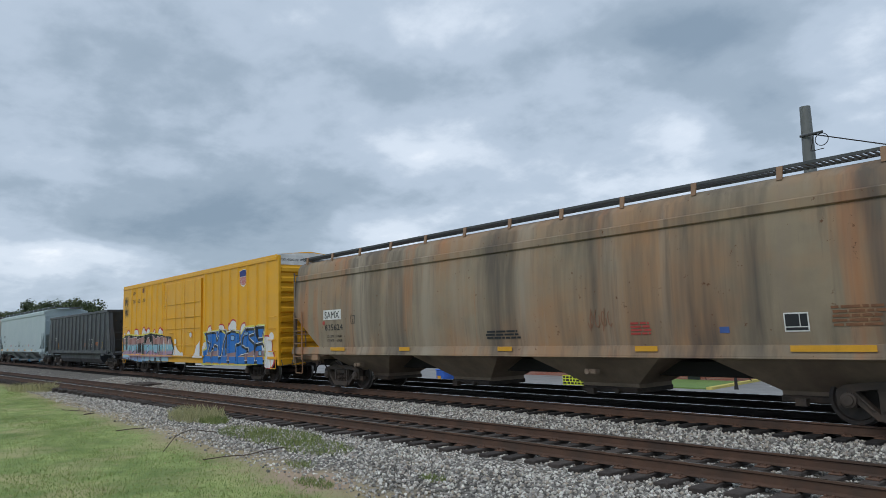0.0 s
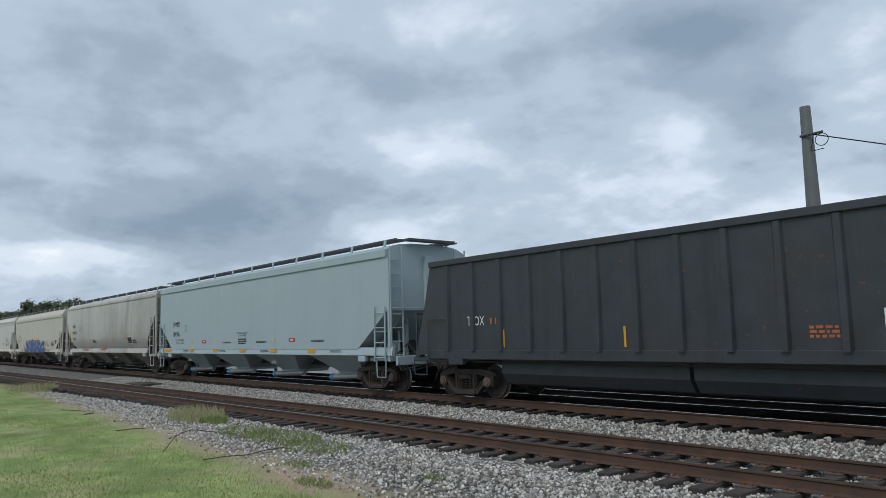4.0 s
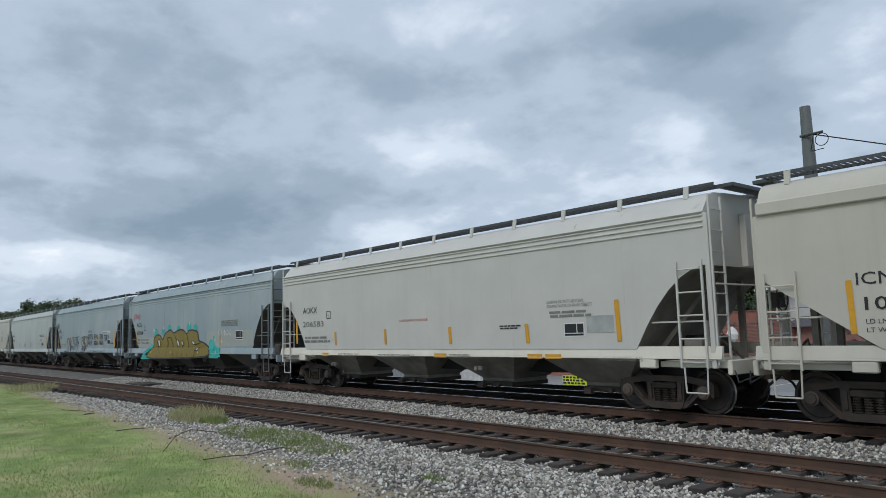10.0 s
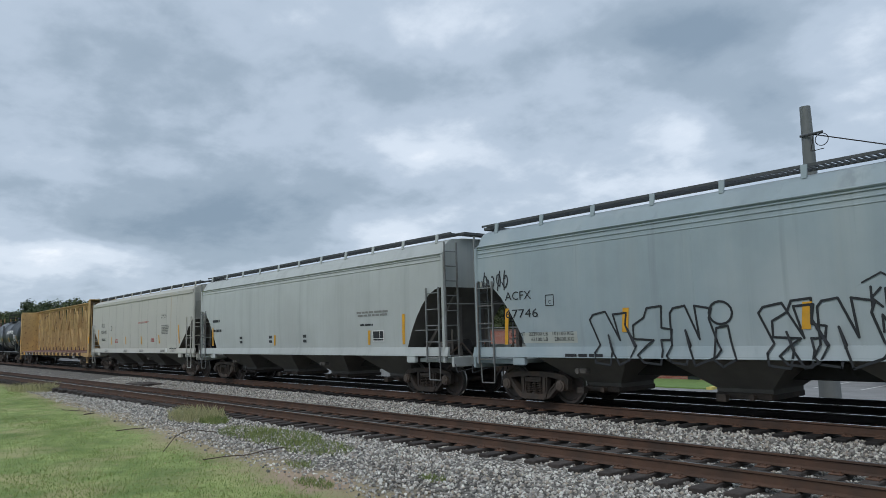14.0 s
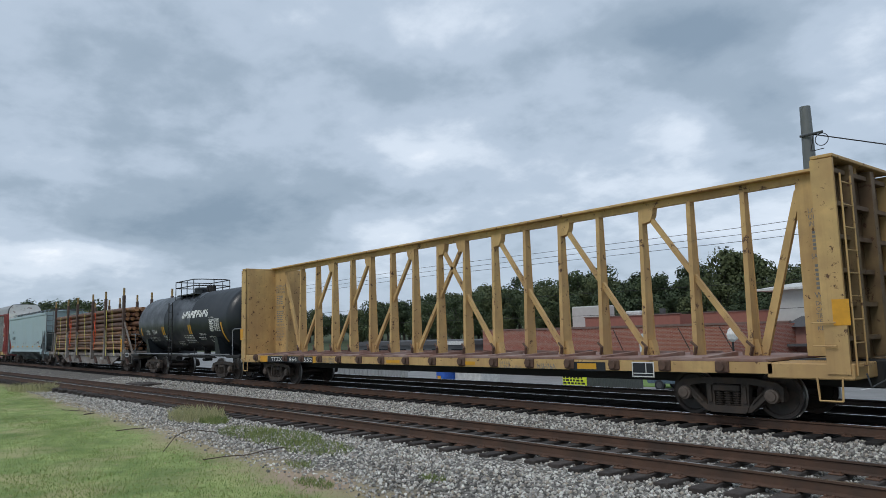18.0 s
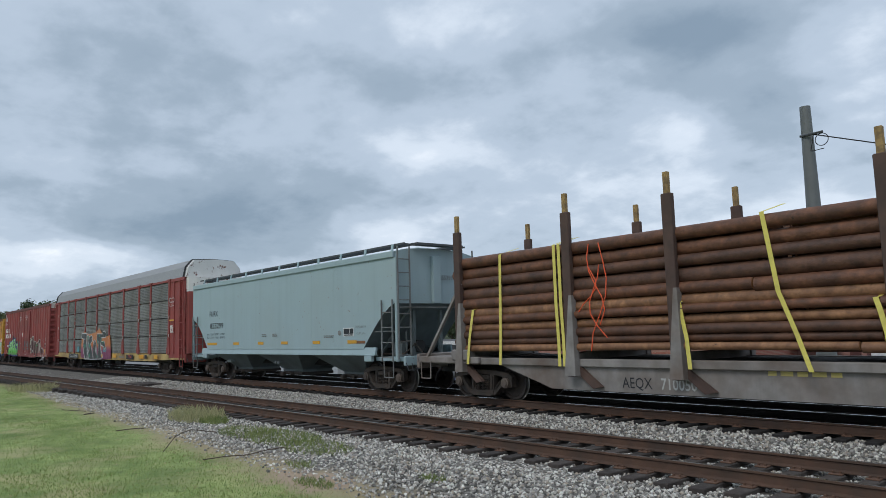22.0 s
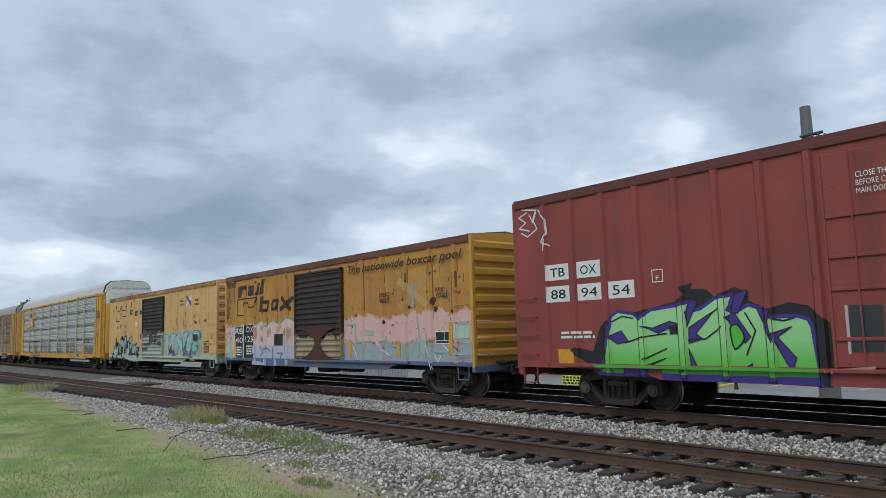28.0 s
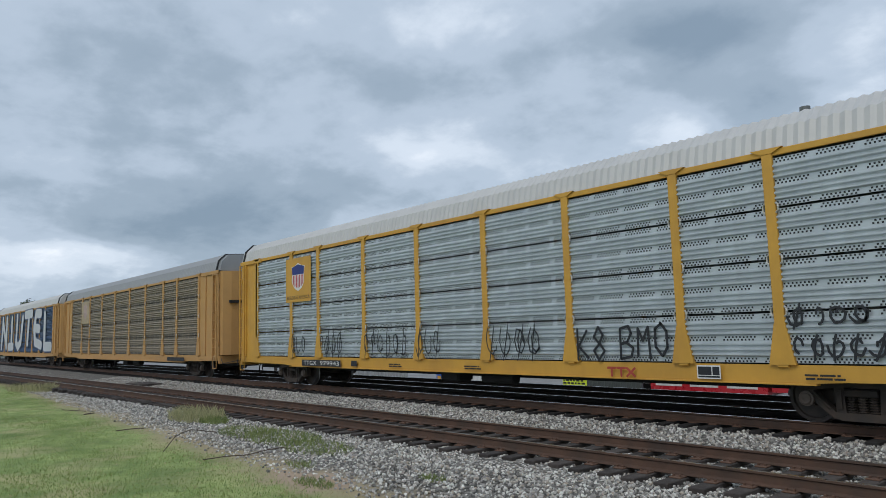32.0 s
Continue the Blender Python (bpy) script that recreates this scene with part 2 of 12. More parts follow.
def letter(s, x, z, height, parent, y=-1.62, material=None, squeeze=0.85, bold=0.012, shear=0.0, name="lettering", label="", end=None):
    """Words painted on the near side, from x to the right, their foot at z. end: on the right-hand end instead, at that x, from y on."""
    me = text_geo(s, height, squeeze, bold, shear)
    me.materials.append(material or M_INK)
    ob = new(name, me)
    ob.parent = parent
    if end is None:
        ob.matrix_local = pose(x, y, z, 90)
    else:
        ob.matrix_local = pose(end, x, z, 90, 0, 90)
    if label:
        ob["label"] = label
    return ob


def bars(x, z, w, h, rows, parent, y=-1.62, material=None, name="stencil_text", seed=1, fill=0.62):
    """Unreadable small print as plain bars."""
    rnd, g = random.Random(seed), Geo()
    step = h / rows
    for i in range(rows):
        u = x
        zz = z + h - (i + 1) * step
        while u < x + w * 0.96:
            wl = min(rnd.uniform(0.08, 0.26) * max(w, 0.5), x + w - u)
            g.add([(u, y, zz), (u + wl, y, zz), (u + wl, y, zz + step * fill), (u, y, zz + step * fill)], [(0, 1, 2, 3)])
            u += wl + step * 0.45
    return part(name, g, material or M_INK, parent)


def flat(pts, parent, material, y=-1.62, name="painted_panel", label=""):
    """A flat painted shape on the near side: points (x, z)."""
    g = Geo().add([(x, y, z) for x, z in pts], [tuple(range(len(pts)))])
    return part(name, g, material, parent, label)


def rect(x0, x1, z0, z1):
    return [(x0, z0), (x1, z0), (x1, z1), (x0, z1)]


# ---- rolling stock: parts shared by all cars ----
WHEEL_R, AXLE = 0.457, 0.91
FORE_SETS, AFT_SETS, CARS, SURF = [], [], [], {}
SHARED = {}


def shared(key, build):
    if key not in SHARED:
        SHARED[key] = build()
    return SHARED[key]


def wheelset_mesh():
    g = Geo()
    for s in (1, -1):
        prof = [(0.66, 0.05), (0.66, 0.13), (0.69, 0.15), (0.70, 0.36), (0.665, 0.39), (0.665, 0.478), (0.69, 0.482), (0.708, 0.457), (0.80, 0.448), (0.80, 0.385), (0.765, 0.36), (0.755, 0.16), (0.80, 0.13), (0.82, 0.10), (0.82, 0.05)]
        g.lathe([(s * u, r) for u, r in prof], "y", 28)
    g.lathe([(-0.70, 0.085), (0.70, 0.085)], "y", 10)
    me = g.mesh("wheelset", True)
    me.materials.append(M_WHEEL)
    me.materials.append(M_TREAD)
    for p in me.polygons:
        c = p.center
        if math.hypot(c.x, c.z) > 0.435 and 0.69 < abs(c.y) < 0.805:
            p.material_index = 1
    return me


def frame_mesh():
    """A cast side frame: arched top, deep bowl under the springs, two open windows."""
    g = Geo()
    top = [(-1.10, 0.50), (-1.12, 0.62), (-1.0, 0.71), (-0.5, 0.78), (0.5, 0.78), (1.0, 0.71), (1.12, 0.62), (1.10, 0.50), (0.98, 0.58), (0.46, 0.66), (-0.46, 0.66), (-0.98, 0.58)]
    g.prism(top, "xz", -0.075, 0.075)
    g.prism([(-0.40, 0.13), (-0.34, 0.10), (0.34, 0.10), (0.40, 0.13), (0.44, 0.24), (-0.44, 0.24)], "xz", -0.11, 0.11)
    for s in (-1, 1):
        g.prism([(s * 0.44, 0.24), (s * 0.38, 0.12), (s * 0.48, 0.13), (s * 0.92, 0.52), (s * 0.95, 0.62), (s * 0.80, 0.60)], "xz", -0.085, 0.085)
        g.prism([(s * 0.27, 0.22), (s * 0.43, 0.22), (s * 0.45, 0.70), (s * 0.29, 0.70)], "xz", -0.07, 0.07)
        g.prism([(s * 0.76, 0.56), (s * 0.80, 0.34), (s * 0.86, 0.32), (s * 0.88, 0.58)], "xz", -0.09, 0.09)
        g.prism([(s * 1.02, 0.60), (s * 1.06, 0.36), (s * 1.11, 0.36), (s * 1.12, 0.60)], "xz", -0.08, 0.08)
        g.box(s * 0.36 - 0.04, s * 0.36 + 0.04, -0.105, -0.07, 0.30, 0.62)
        g.tube((s * 0.52, -0.1, 0.30), (s * 0.72, -0.1, 0.5), 0.022, 6)
    return g.mesh("side_frame")


def spring_mesh():
    prof, n = [], 6
    for i in range(n):
        z0 = 0.245 + i * 0.27 / n
        prof += [(z0, 0.05), (z0 + 0.008, 0.082), (z0 + 0.022, 0.082), (z0 + 0.03, 0.045), (z0 + 0.043, 0.045)]
    return Geo().lathe(prof, "z", 8).mesh("spring")


def bolster_mesh():
    g = Geo().box(-0.2, 0.2, -0.95, 0.95, 0.42, 0.66, 0.03)
    g.lathe([(0.6, 0.2), (0.78, 0.2)], "z", 12)
    g.box(-0.27, 0.27, -1.12, 1.12, 0.515, 0.64, 0.02)
    g.box(-0.75, 0.75, -0.62, -0.56, 0.28, 0.36).box(-0.75, 0.75, 0.56, 0.62, 0.28, 0.36)
    for s in (-1, 1):
        g.box(s * 0.42 - 0.05, s * 0.42 + 0.05, -0.85, 0.85, 0.26, 0.40)
    return g.mesh("truck")


def with_mat(me, m):
    me.materials.append(m)
    return me


def add_truck(car, x):
    tr = part("truck", None, None, car, data=shared("truck", lambda: with_mat(bolster_mesh(), M_STEEL)), at=(x, 0, 0))
    for s in (-1, 1):
        part("side_frame", None, None, tr, data=shared("frame", lambda: with_mat(frame_mesh(), M_STEEL)), at=(0, s * 1.0, 0))
        for q in (-0.18, 0.0, 0.18):
            part("spring", None, None, tr, data=shared("spring", lambda: with_mat(spring_mesh(), M_STEEL)), at=(q, s * 1.035, 0))
        for d in (-1, 1):
            part("bearing_cap", None, None, tr, data=shared("cap", lambda: with_mat(Geo().lathe([(-0.13, 0.05), (-0.125, 0.09), (-0.1, 0.10), (-0.09, 0.135), (0.09, 0.135), (0.1, 0.10), (0.125, 0.09), (0.13, 0.05)], "y", 14).mesh("bearing_cap", True), M_CAP)), at=(d * AXLE, s * 1.05, WHEEL_R))
    for d, bag in ((-1, AFT_SETS), (1, FORE_SETS)):
        bag.append(part("wheelset", None, None, tr, data=shared("wheels", wheelset_mesh), at=(d * AXLE, 0, WHEEL_R)))
    return tr


def coupler_mesh():
    g = Geo().box(-0.9, 0.05, -0.09, 0.09, 0.76, 0.94, 0.02)
    g.prism([(0.0, -0.16), (0.18, -0.2), (0.32, -0.12), (0.30, 0.02), (0.2, 0.0), (0.18, 0.16), (0.05, 0.2), (0.0, 0.1)], "xy", 0.70, 1.0)
    return g.mesh("coupler")


def add_ends(car, reach, sill_mat, deck=True):
    """Couplers, uncoupling levers, hoses and end sills at both ends."""
    for s in (-1, 1):
        c = part("coupler", None, None, car, data=shared("coupler", lambda: with_mat(coupler_mesh(), M_STEEL)), at=(s * (reach + 0.42), 0, 0))
        if s < 0:
            c.rotation_euler = (0, 0, math.pi)
        hose = [(s * (reach + 0.1), 0.35 * s, 0.8), (s * (reach + 0.35), 0.35 * s, 0.6), (s * (reach + 0.5), 0.3 * s, 0.38), (s * (reach + 0.62), 0.2 * s, 0.33)]
        part("air_hose", Geo().pipe(hose, 0.028, 6), M_BLACK, car)
        lev = [(s * (reach + 0.12), -1.5, 0.95), (s * (reach + 0.16), -1.45, 0.72), (s * (reach + 0.22), -0.6, 0.86), (s * (reach + 0.4), 0.0, 1.0)]
        part("uncoupling_lever", Geo().pipe(lev, 0.014, 5), M_GALV, car)


def ladder_geo(x0, x1, y0, y1, z0, z1, step=0.42, r=0.017, post=0.028, out=0.0):
    g = Geo()
    g.tube((x0, y0, z0), (x0, y0, z1), post, 4)
    g.tube((x1, y1, z0), (x1, y1, z1), post, 4)
    z = z0 + 0.12
    while z < z1 - 0.05:
        g.tube((x0, y0, z), (x1, y1, z), r, 5)
        z += step
    return g


def stirrup(car, x, y, z, material, w=0.36, drop=0.42):
    part("stirrup_step", Geo().pipe([(x - w / 2, y, z), (x - w / 2 + 0.02, y, z - drop), (x + w / 2 - 0.02, y, z - drop), (x + w / 2, y, z)], 0.018, 5), material, car)


def brake_wheel(car, x, y, z, material):
    g = Geo()
    n, r = 14, 0.27
    ring = [(x, y + r * math.cos(2 * math.pi * i / n), z + r * math.sin(2 * math.pi * i / n)) for i in range(n + 1)]
    g.pipe(ring, 0.016, 5)
    for i in range(0, n, 3):
        g.tube((x, y, z), ring[i], 0.012, 4)
    g.box(x - 0.2, x, y - 0.12, y + 0.12, z - 0.2, z + 0.12)
    part("brake_wheel", g, material, car)


def start_car(name, x0, label, category, group="cars of the freight train"):
    """x0: where the car's middle stands at 16 s."""
    car = empty(name)
    tagged(car, label, category, group)
    CARS.append((car, x0))
    return car


def two_tone(me, second, test):
    me.materials.append(second)
    for p in me.polygons:
        if test(p):
            p.material_index = 1
    return me


def hopper(x0, x1, label, body, roof=None, sill=None, under=None, w=1.6, zs=1.36, ze=4.22, zt=4.52, cut=1.9, zc=2.9, power=1.0, bays=4, bow=0.0, round_low=0.0,
           eave=0.05, ridges=0, seams=8, board_z=4.70, board_y=1.0, board_w=0.5, posts=11, lean=0.12, board_mat=None, post_mat=None, steps=None, outlets="gate", wheel=True, sill_h=0.24, truck_in=1.42, bay_shift=0.0, lip=0.12, bay_w=None, seam_mat=None, full_sill=True):
    """A covered hopper car between x0 and x1 (its roof's ends at 16 s)."""
    L, mid = x1 - x0, (x0 + x1) / 2
    car = start_car("covered_hopper_car", mid, label, "hopper car")
    SURF[car.name] = (w, bow, round_low, zs, ze)
    roof, sill, under, steps = roof or body, sill or body, under or body, steps or body
    board_mat, post_mat = board_mat or M_GALV, post_mat or body
    h = L / 2
    zt = board_z - 0.15

    def ring(x, zb):
        side = []
        n = 9
        for i in range(n):
            z = zb + (ze - zb) * i / (n - 1)
            t = (z - (zs + ze) / 2) / ((ze - zs) / 2)
            y = w * (1 - bow * t * t)
            if round_low and t < 0:
                y -= round_low * t ** 4
            side.append((y, z))
        zl = ze + lip
        yr = board_y + board_w / 2
        top = [(w * (1 - bow) - 0.03, zl), (yr + 0.14, zl + (board_z - 0.21 - zl) * 0.62), (yr + 0.04, zl + (board_z - 0.21 - zl) * 0.9), (yr - 0.15, board_z - 0.18), (w * 0.35, zt), (0.0, zt + 0.02)]
        half = side + top
        return [(x, -y, z) for y, z in half] + [(x, y, z) for y, z in reversed(half[:-1])]

    rings, m = [], 6
    for i in range(m + 1):
        s = i / m
        rings.append(ring(-h + cut * s, zc - (zc - zs) * s ** power))
    for i in range(m, -1, -1):
        s = i / m
        rings.append(ring(h - cut * s, zc - (zc - zs) * s ** power))
    g = Geo().loft(rings)
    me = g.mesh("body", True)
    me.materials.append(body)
    # downward faces take the under paint: grime, with their shade in its colour
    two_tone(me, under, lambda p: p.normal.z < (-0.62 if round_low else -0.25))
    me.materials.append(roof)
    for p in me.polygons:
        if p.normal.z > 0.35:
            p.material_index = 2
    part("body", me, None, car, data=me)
    # side sills
    reach = h + 0.22 if full_sill else h - cut * 0.62
    for s in (-1, 1):
        part("side_sill", Geo().prism([(s * (w - 0.06), zs - sill_h * 0.75), (s * (w + 0.02), zs - sill_h * 0.75), (s * (w + 0.018), zs - sill_h * 0.75 + 0.03), (s * (w - 0.03), zs + 0.05), (s * (w - 0.09), zs + 0.05)], "yz", -reach, reach), sill, car)
        part("sill_flange", Geo().box(-reach, reach, min(s * (w - 0.12), s * (w + 0.035)), max(s * (w - 0.12), s * (w + 0.035)), zs - sill_h * 0.75 - 0.025, zs - sill_h * 0.75, 0.006), sill, car)
        part("roof_eave", Geo().box(-h, h, s * (w * (1 - bow)) - eave, s * (w * (1 - bow)) + eave * 0.8, ze, ze + lip, 0.02), roof, car)
        for k in range(ridges):
            part("roof_ridge", Geo().box(-h, h, s * w * (1 - bow) - 0.03, s * w * (1 - bow) + 0.022, ze - 0.06 - 0.11 * k, ze - 0.03 - 0.11 * k, 0.008), body, car)
    # weld seams
    for k in range(seams):
        x = -h + cut + 0.25 + (L - 2 * cut - 0.5) * k / max(1, seams - 1)
        pts = []
        for i in range(7):
            z = zs + 0.05 + (ze - zs - 0.08) * i / 6
            t = (z - (zs + ze) / 2) / ((ze - zs) / 2)
            y = w * (1 - bow * t * t) - (round_low * t ** 4 if t < 0 else 0)
            pts.append((x, -y, z))
        g = Geo()
        for p, q in zip(pts, pts[1:]):
            g.add([(p[0] - 0.012, p[1] - 0.001, p[2]), (p[0], p[1] - 0.006, p[2]), (p[0] + 0.012, p[1] - 0.001, p[2]), (q[0] + 0.012, q[1] - 0.001, q[2]), (q[0], q[1] - 0.006, q[2]), (q[0] - 0.012, q[1] - 0.001, q[2])], [(0, 1, 4, 5), (1, 2, 3, 4)])
        part("weld_seam", g, seam_mat or body, car)
    # hopper bays and outlets, the bays in the shade-darkened under paint
    inner = L - 2 * cut + 0.6
    bw = bay_w or inner / bays
    inner = bw * bays
    for k in range(bays):
        xc = bay_shift - inner / 2 + bw * (k + 0.5)
        a, b = bw / 2 - 0.2, bw * 0.165
        rg = lambda hx, hy, z: [(xc - hx, -hy, z), (xc + hx, -hy, z), (xc + hx, hy, z), (xc - hx, hy, z)]
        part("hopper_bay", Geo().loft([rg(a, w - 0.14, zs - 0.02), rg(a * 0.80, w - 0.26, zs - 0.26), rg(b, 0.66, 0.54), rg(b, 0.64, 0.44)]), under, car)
        if outlets == "gate":
            g = Geo().box(xc - b, xc + b, -0.72, 0.72, 0.33, 0.46, 0.02)
            g.tube((xc - 0.3, -1.0, 0.37), (xc - 0.3, 1.0, 0.37), 0.03, 6)
            g.box(xc - 0.4, xc - 0.2, -1.04, -0.9, 0.3, 0.44)
            g.tube((xc + b * 0.55, -1.02, 0.4), (xc + b * 0.55, -0.88, 0.4), 0.06, 8)
            part("outlet_gate", g, M_STEEL, car)
        else:
            part("outlet_tube", Geo().tube((xc - b * 0.9, -0.95, 0.36), (xc + b * 1.3, -0.55, 0.42), 0.1, 10), mat("dull_zinc_tube", (0.30, 0.31, 0.31), 0.5, 0.4, 0.2, 5), car)
            part("outlet_cap", Geo().tube((xc - b * 0.9 - 0.09, -0.97, 0.355), (xc - b * 0.9, -0.95, 0.36), 0.125, 12), mat("blue_plastic_cap", (0.03, 0.30, 0.62), 0.4), car, "blue plastic outlet cap")
        if k in (0, bays // 2):
            part("vibrator_bracket", Geo().box(xc - 0.16, xc + 0.16, -1.4, -1.2, 0.78, 0.9, 0.02).tube((xc - 0.05, -1.44, 0.84), (xc - 0.05, -1.2, 0.84), 0.06, 8), under, car)
    part("centre_sill", Geo().box(-h - 0.1, h + 0.1, -0.32, 0.32, 0.72, 1.06, 0.02), M_BLACK, car)
    # roof: hatches, running boards, their posts
    for k in range(int(L // 2.4)):
        xc = -h + 1.4 + k * (L - 2.8) / max(1, int(L // 2.4) - 1)
        part("roof_hatch", Geo().box(xc - 0.95, xc + 0.95, -0.33, 0.33, zt, zt + 0.10, 0.03), roof, car)
    for s in (-1, 1):
        yb = s * board_y
        g = Geo()
        for yy in (yb - board_w / 2, yb + board_w / 2):
            g.box(-h - 0.1, h + 0.1, yy - 0.012, yy + 0.012, board_z - 0.055, board_z)
        n = int(L / 0.11)
        for i in range(n):
            x = -h - 0.05 + i * (L + 0.1) / n
            g.box(x, x + 0.035, yb - board_w / 2, yb + board_w / 2, board_z - 0.04, board_z - 0.008)
        part("running_board", g, board_mat, car)
        for k in range(posts):
            x = -h + 0.5 + (L - 1.0) * k / (posts - 1)
            yo, yt = yb + s * (board_w / 2 + 0.06), yb + s * (board_w / 2 + 0.02)
            zb = board_z - 0.27
            part("board_bracket", Geo().loft([[(x - 0.05, yo - 0.02, zb), (x + 0.05, yo - 0.02, zb), (x + 0.05, yo + 0.02, zb), (x - 0.05, yo + 0.02, zb)],
                                              [(x - 0.06, yt - 0.015, board_z - 0.01), (x + 0.06, yt - 0.015, board_z - 0.01), (x + 0.06, yt + 0.015, board_z - 0.01), (x - 0.06, yt + 0.015, board_z - 0.01)]]), post_mat, car)
    # ends
    for s in (-1, 1):
        e = s * h
        part("end_platform", Geo().box(min(e - s * cut * 0.75, e + s * 0.3), max(e - s * cut * 0.75, e + s * 0.3), -1.42, 1.42, 0.98, 1.1, 0.015), sill, car)
        part("end_sill", Geo().box(e + s * 0.3 - 0.05, e + s * 0.3 + 0.05, -1.5, 1.5, 0.86, 1.14, 0.015), sill, car)
        part("roof_platform", Geo().box(min(e, e + s * 0.35), max(e, e + s * 0.35), -0.95, 0.95, board_z - 0.08, board_z - 0.01), board_mat, car)
        part("end_ladder", ladder_geo(e + s * 0.12, e + s * 0.12, -w * 0.97, -w * 0.97 + 0.46, 1.05, ze + 0.35), steps, car)
        part("end_ladder", ladder_geo(e + s * 0.12, e + s * 0.12, w * 0.97, w * 0.97 - 0.46, 1.05, ze + 0.35), steps, car)
        sl = ladder_geo(e - s * 0.62, e - s * 0.06, -w - 0.06, -w - 0.06, 0.98, min(zc + 0.12, 3.1), 0.46)
        part("side_ladder", sl, steps, car)
        part("side_ladder", ladder_geo(e - s * 0.62, e - s * 0.06, w + 0.02, w + 0.02, 0.98, min(zc + 0.12, 3.1), 0.46), steps, car)
        part("corner_post", Geo().box(e - 0.05 + s * 0.04, e + 0.05 + s * 0.04, -w * 0.97 - 0.05, -w * 0.97 + 0.05, 0.98, ze, 0.01), body, car)
        part("corner_post", Geo().box(e - 0.05 + s * 0.04, e + 0.05 + s * 0.04, w * 0.97 - 0.05, w * 0.97 + 0.05, 0.98, ze, 0.01), body, car)
        for yy in (-0.55, 0.55):
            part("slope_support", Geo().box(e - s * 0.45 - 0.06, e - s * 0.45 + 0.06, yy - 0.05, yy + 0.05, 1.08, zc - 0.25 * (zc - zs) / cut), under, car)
        part("end_stiffener", Geo().box(min(e, e + s * 0.14), max(e, e + s * 0.14), -0.16, 0.16, zc, ze + 0.1, 0.02), body, car)
        part("end_rail", Geo().tube((e + s * 0.16, -w * 0.95, 2.62), (e + s * 0.16, w * 0.95, 2.62), 0.02, 5), steps, car)
        stirrup(car, e - s * 0.34, -w - 0.02, 1.0, steps, 0.5, 0.5)
        part("jacking_pad", Geo().box(e - s * cut * 0.85 - 0.2, e - s * cut * 0.85 + 0.2, -w - 0.03, -w + 0.1, 0.96, zs - sill_h * 0.75 - 0.026 if full_sill else 1.2, 0.02), sill, car)
        part("slope_rib", Geo().loft([[(e - s * 0.02, yy - 0.04, zc - 0.06) for yy in (-0.9, -0.82)] + [(e - s * 0.12, yy - 0.04, zc - 0.06) for yy in (-0.82, -0.9)], [(e - s * cut * 0.9, yy - 0.04, zs - 0.1) for yy in (-0.9, -0.82)] + [(e - s * cut * 0.98, yy - 0.04, zs - 0.1) for yy in (-0.82, -0.9)]]), under, car)
        part("end_grab", Geo().tube((e - s * 0.06, -w + 0.02, 1.9), (e - s * cut * 0.8, -w + 0.1, 1.9), 0.018, 5), steps, car)
        part("train_pipe", Geo().pipe([(e - s * cut, -0.9, 1.18), (e - s * 0.5, -0.9, 1.18), (e - s * 0.3, -0.6, 1.5), (e + s * 0.2, -0.5, 1.0)], 0.025, 6), M_STEEL, car)
        add_truck(car, s * (h - truck_in))
    if wheel:
        brake_wheel(car, h + 0.32, 0.85, 2.35, M_BLACK)
        part("air_reservoir", Geo().tube((h - 1.25, -0.35, 1.42), (h - 0.35, -0.35, 1.42), 0.2, 12), M_BLACK, car)
        part("brake_valve", Geo().box(h - 1.0, h - 0.6, -0.95, -0.65, 1.1, 1.55, 0.04).tube((h - 0.5, -0.8, 1.1), (h - 0.5, -0.8, 1.9), 0.03, 6), under, car)
    add_ends(car, h + 0.28, sill)
    return car


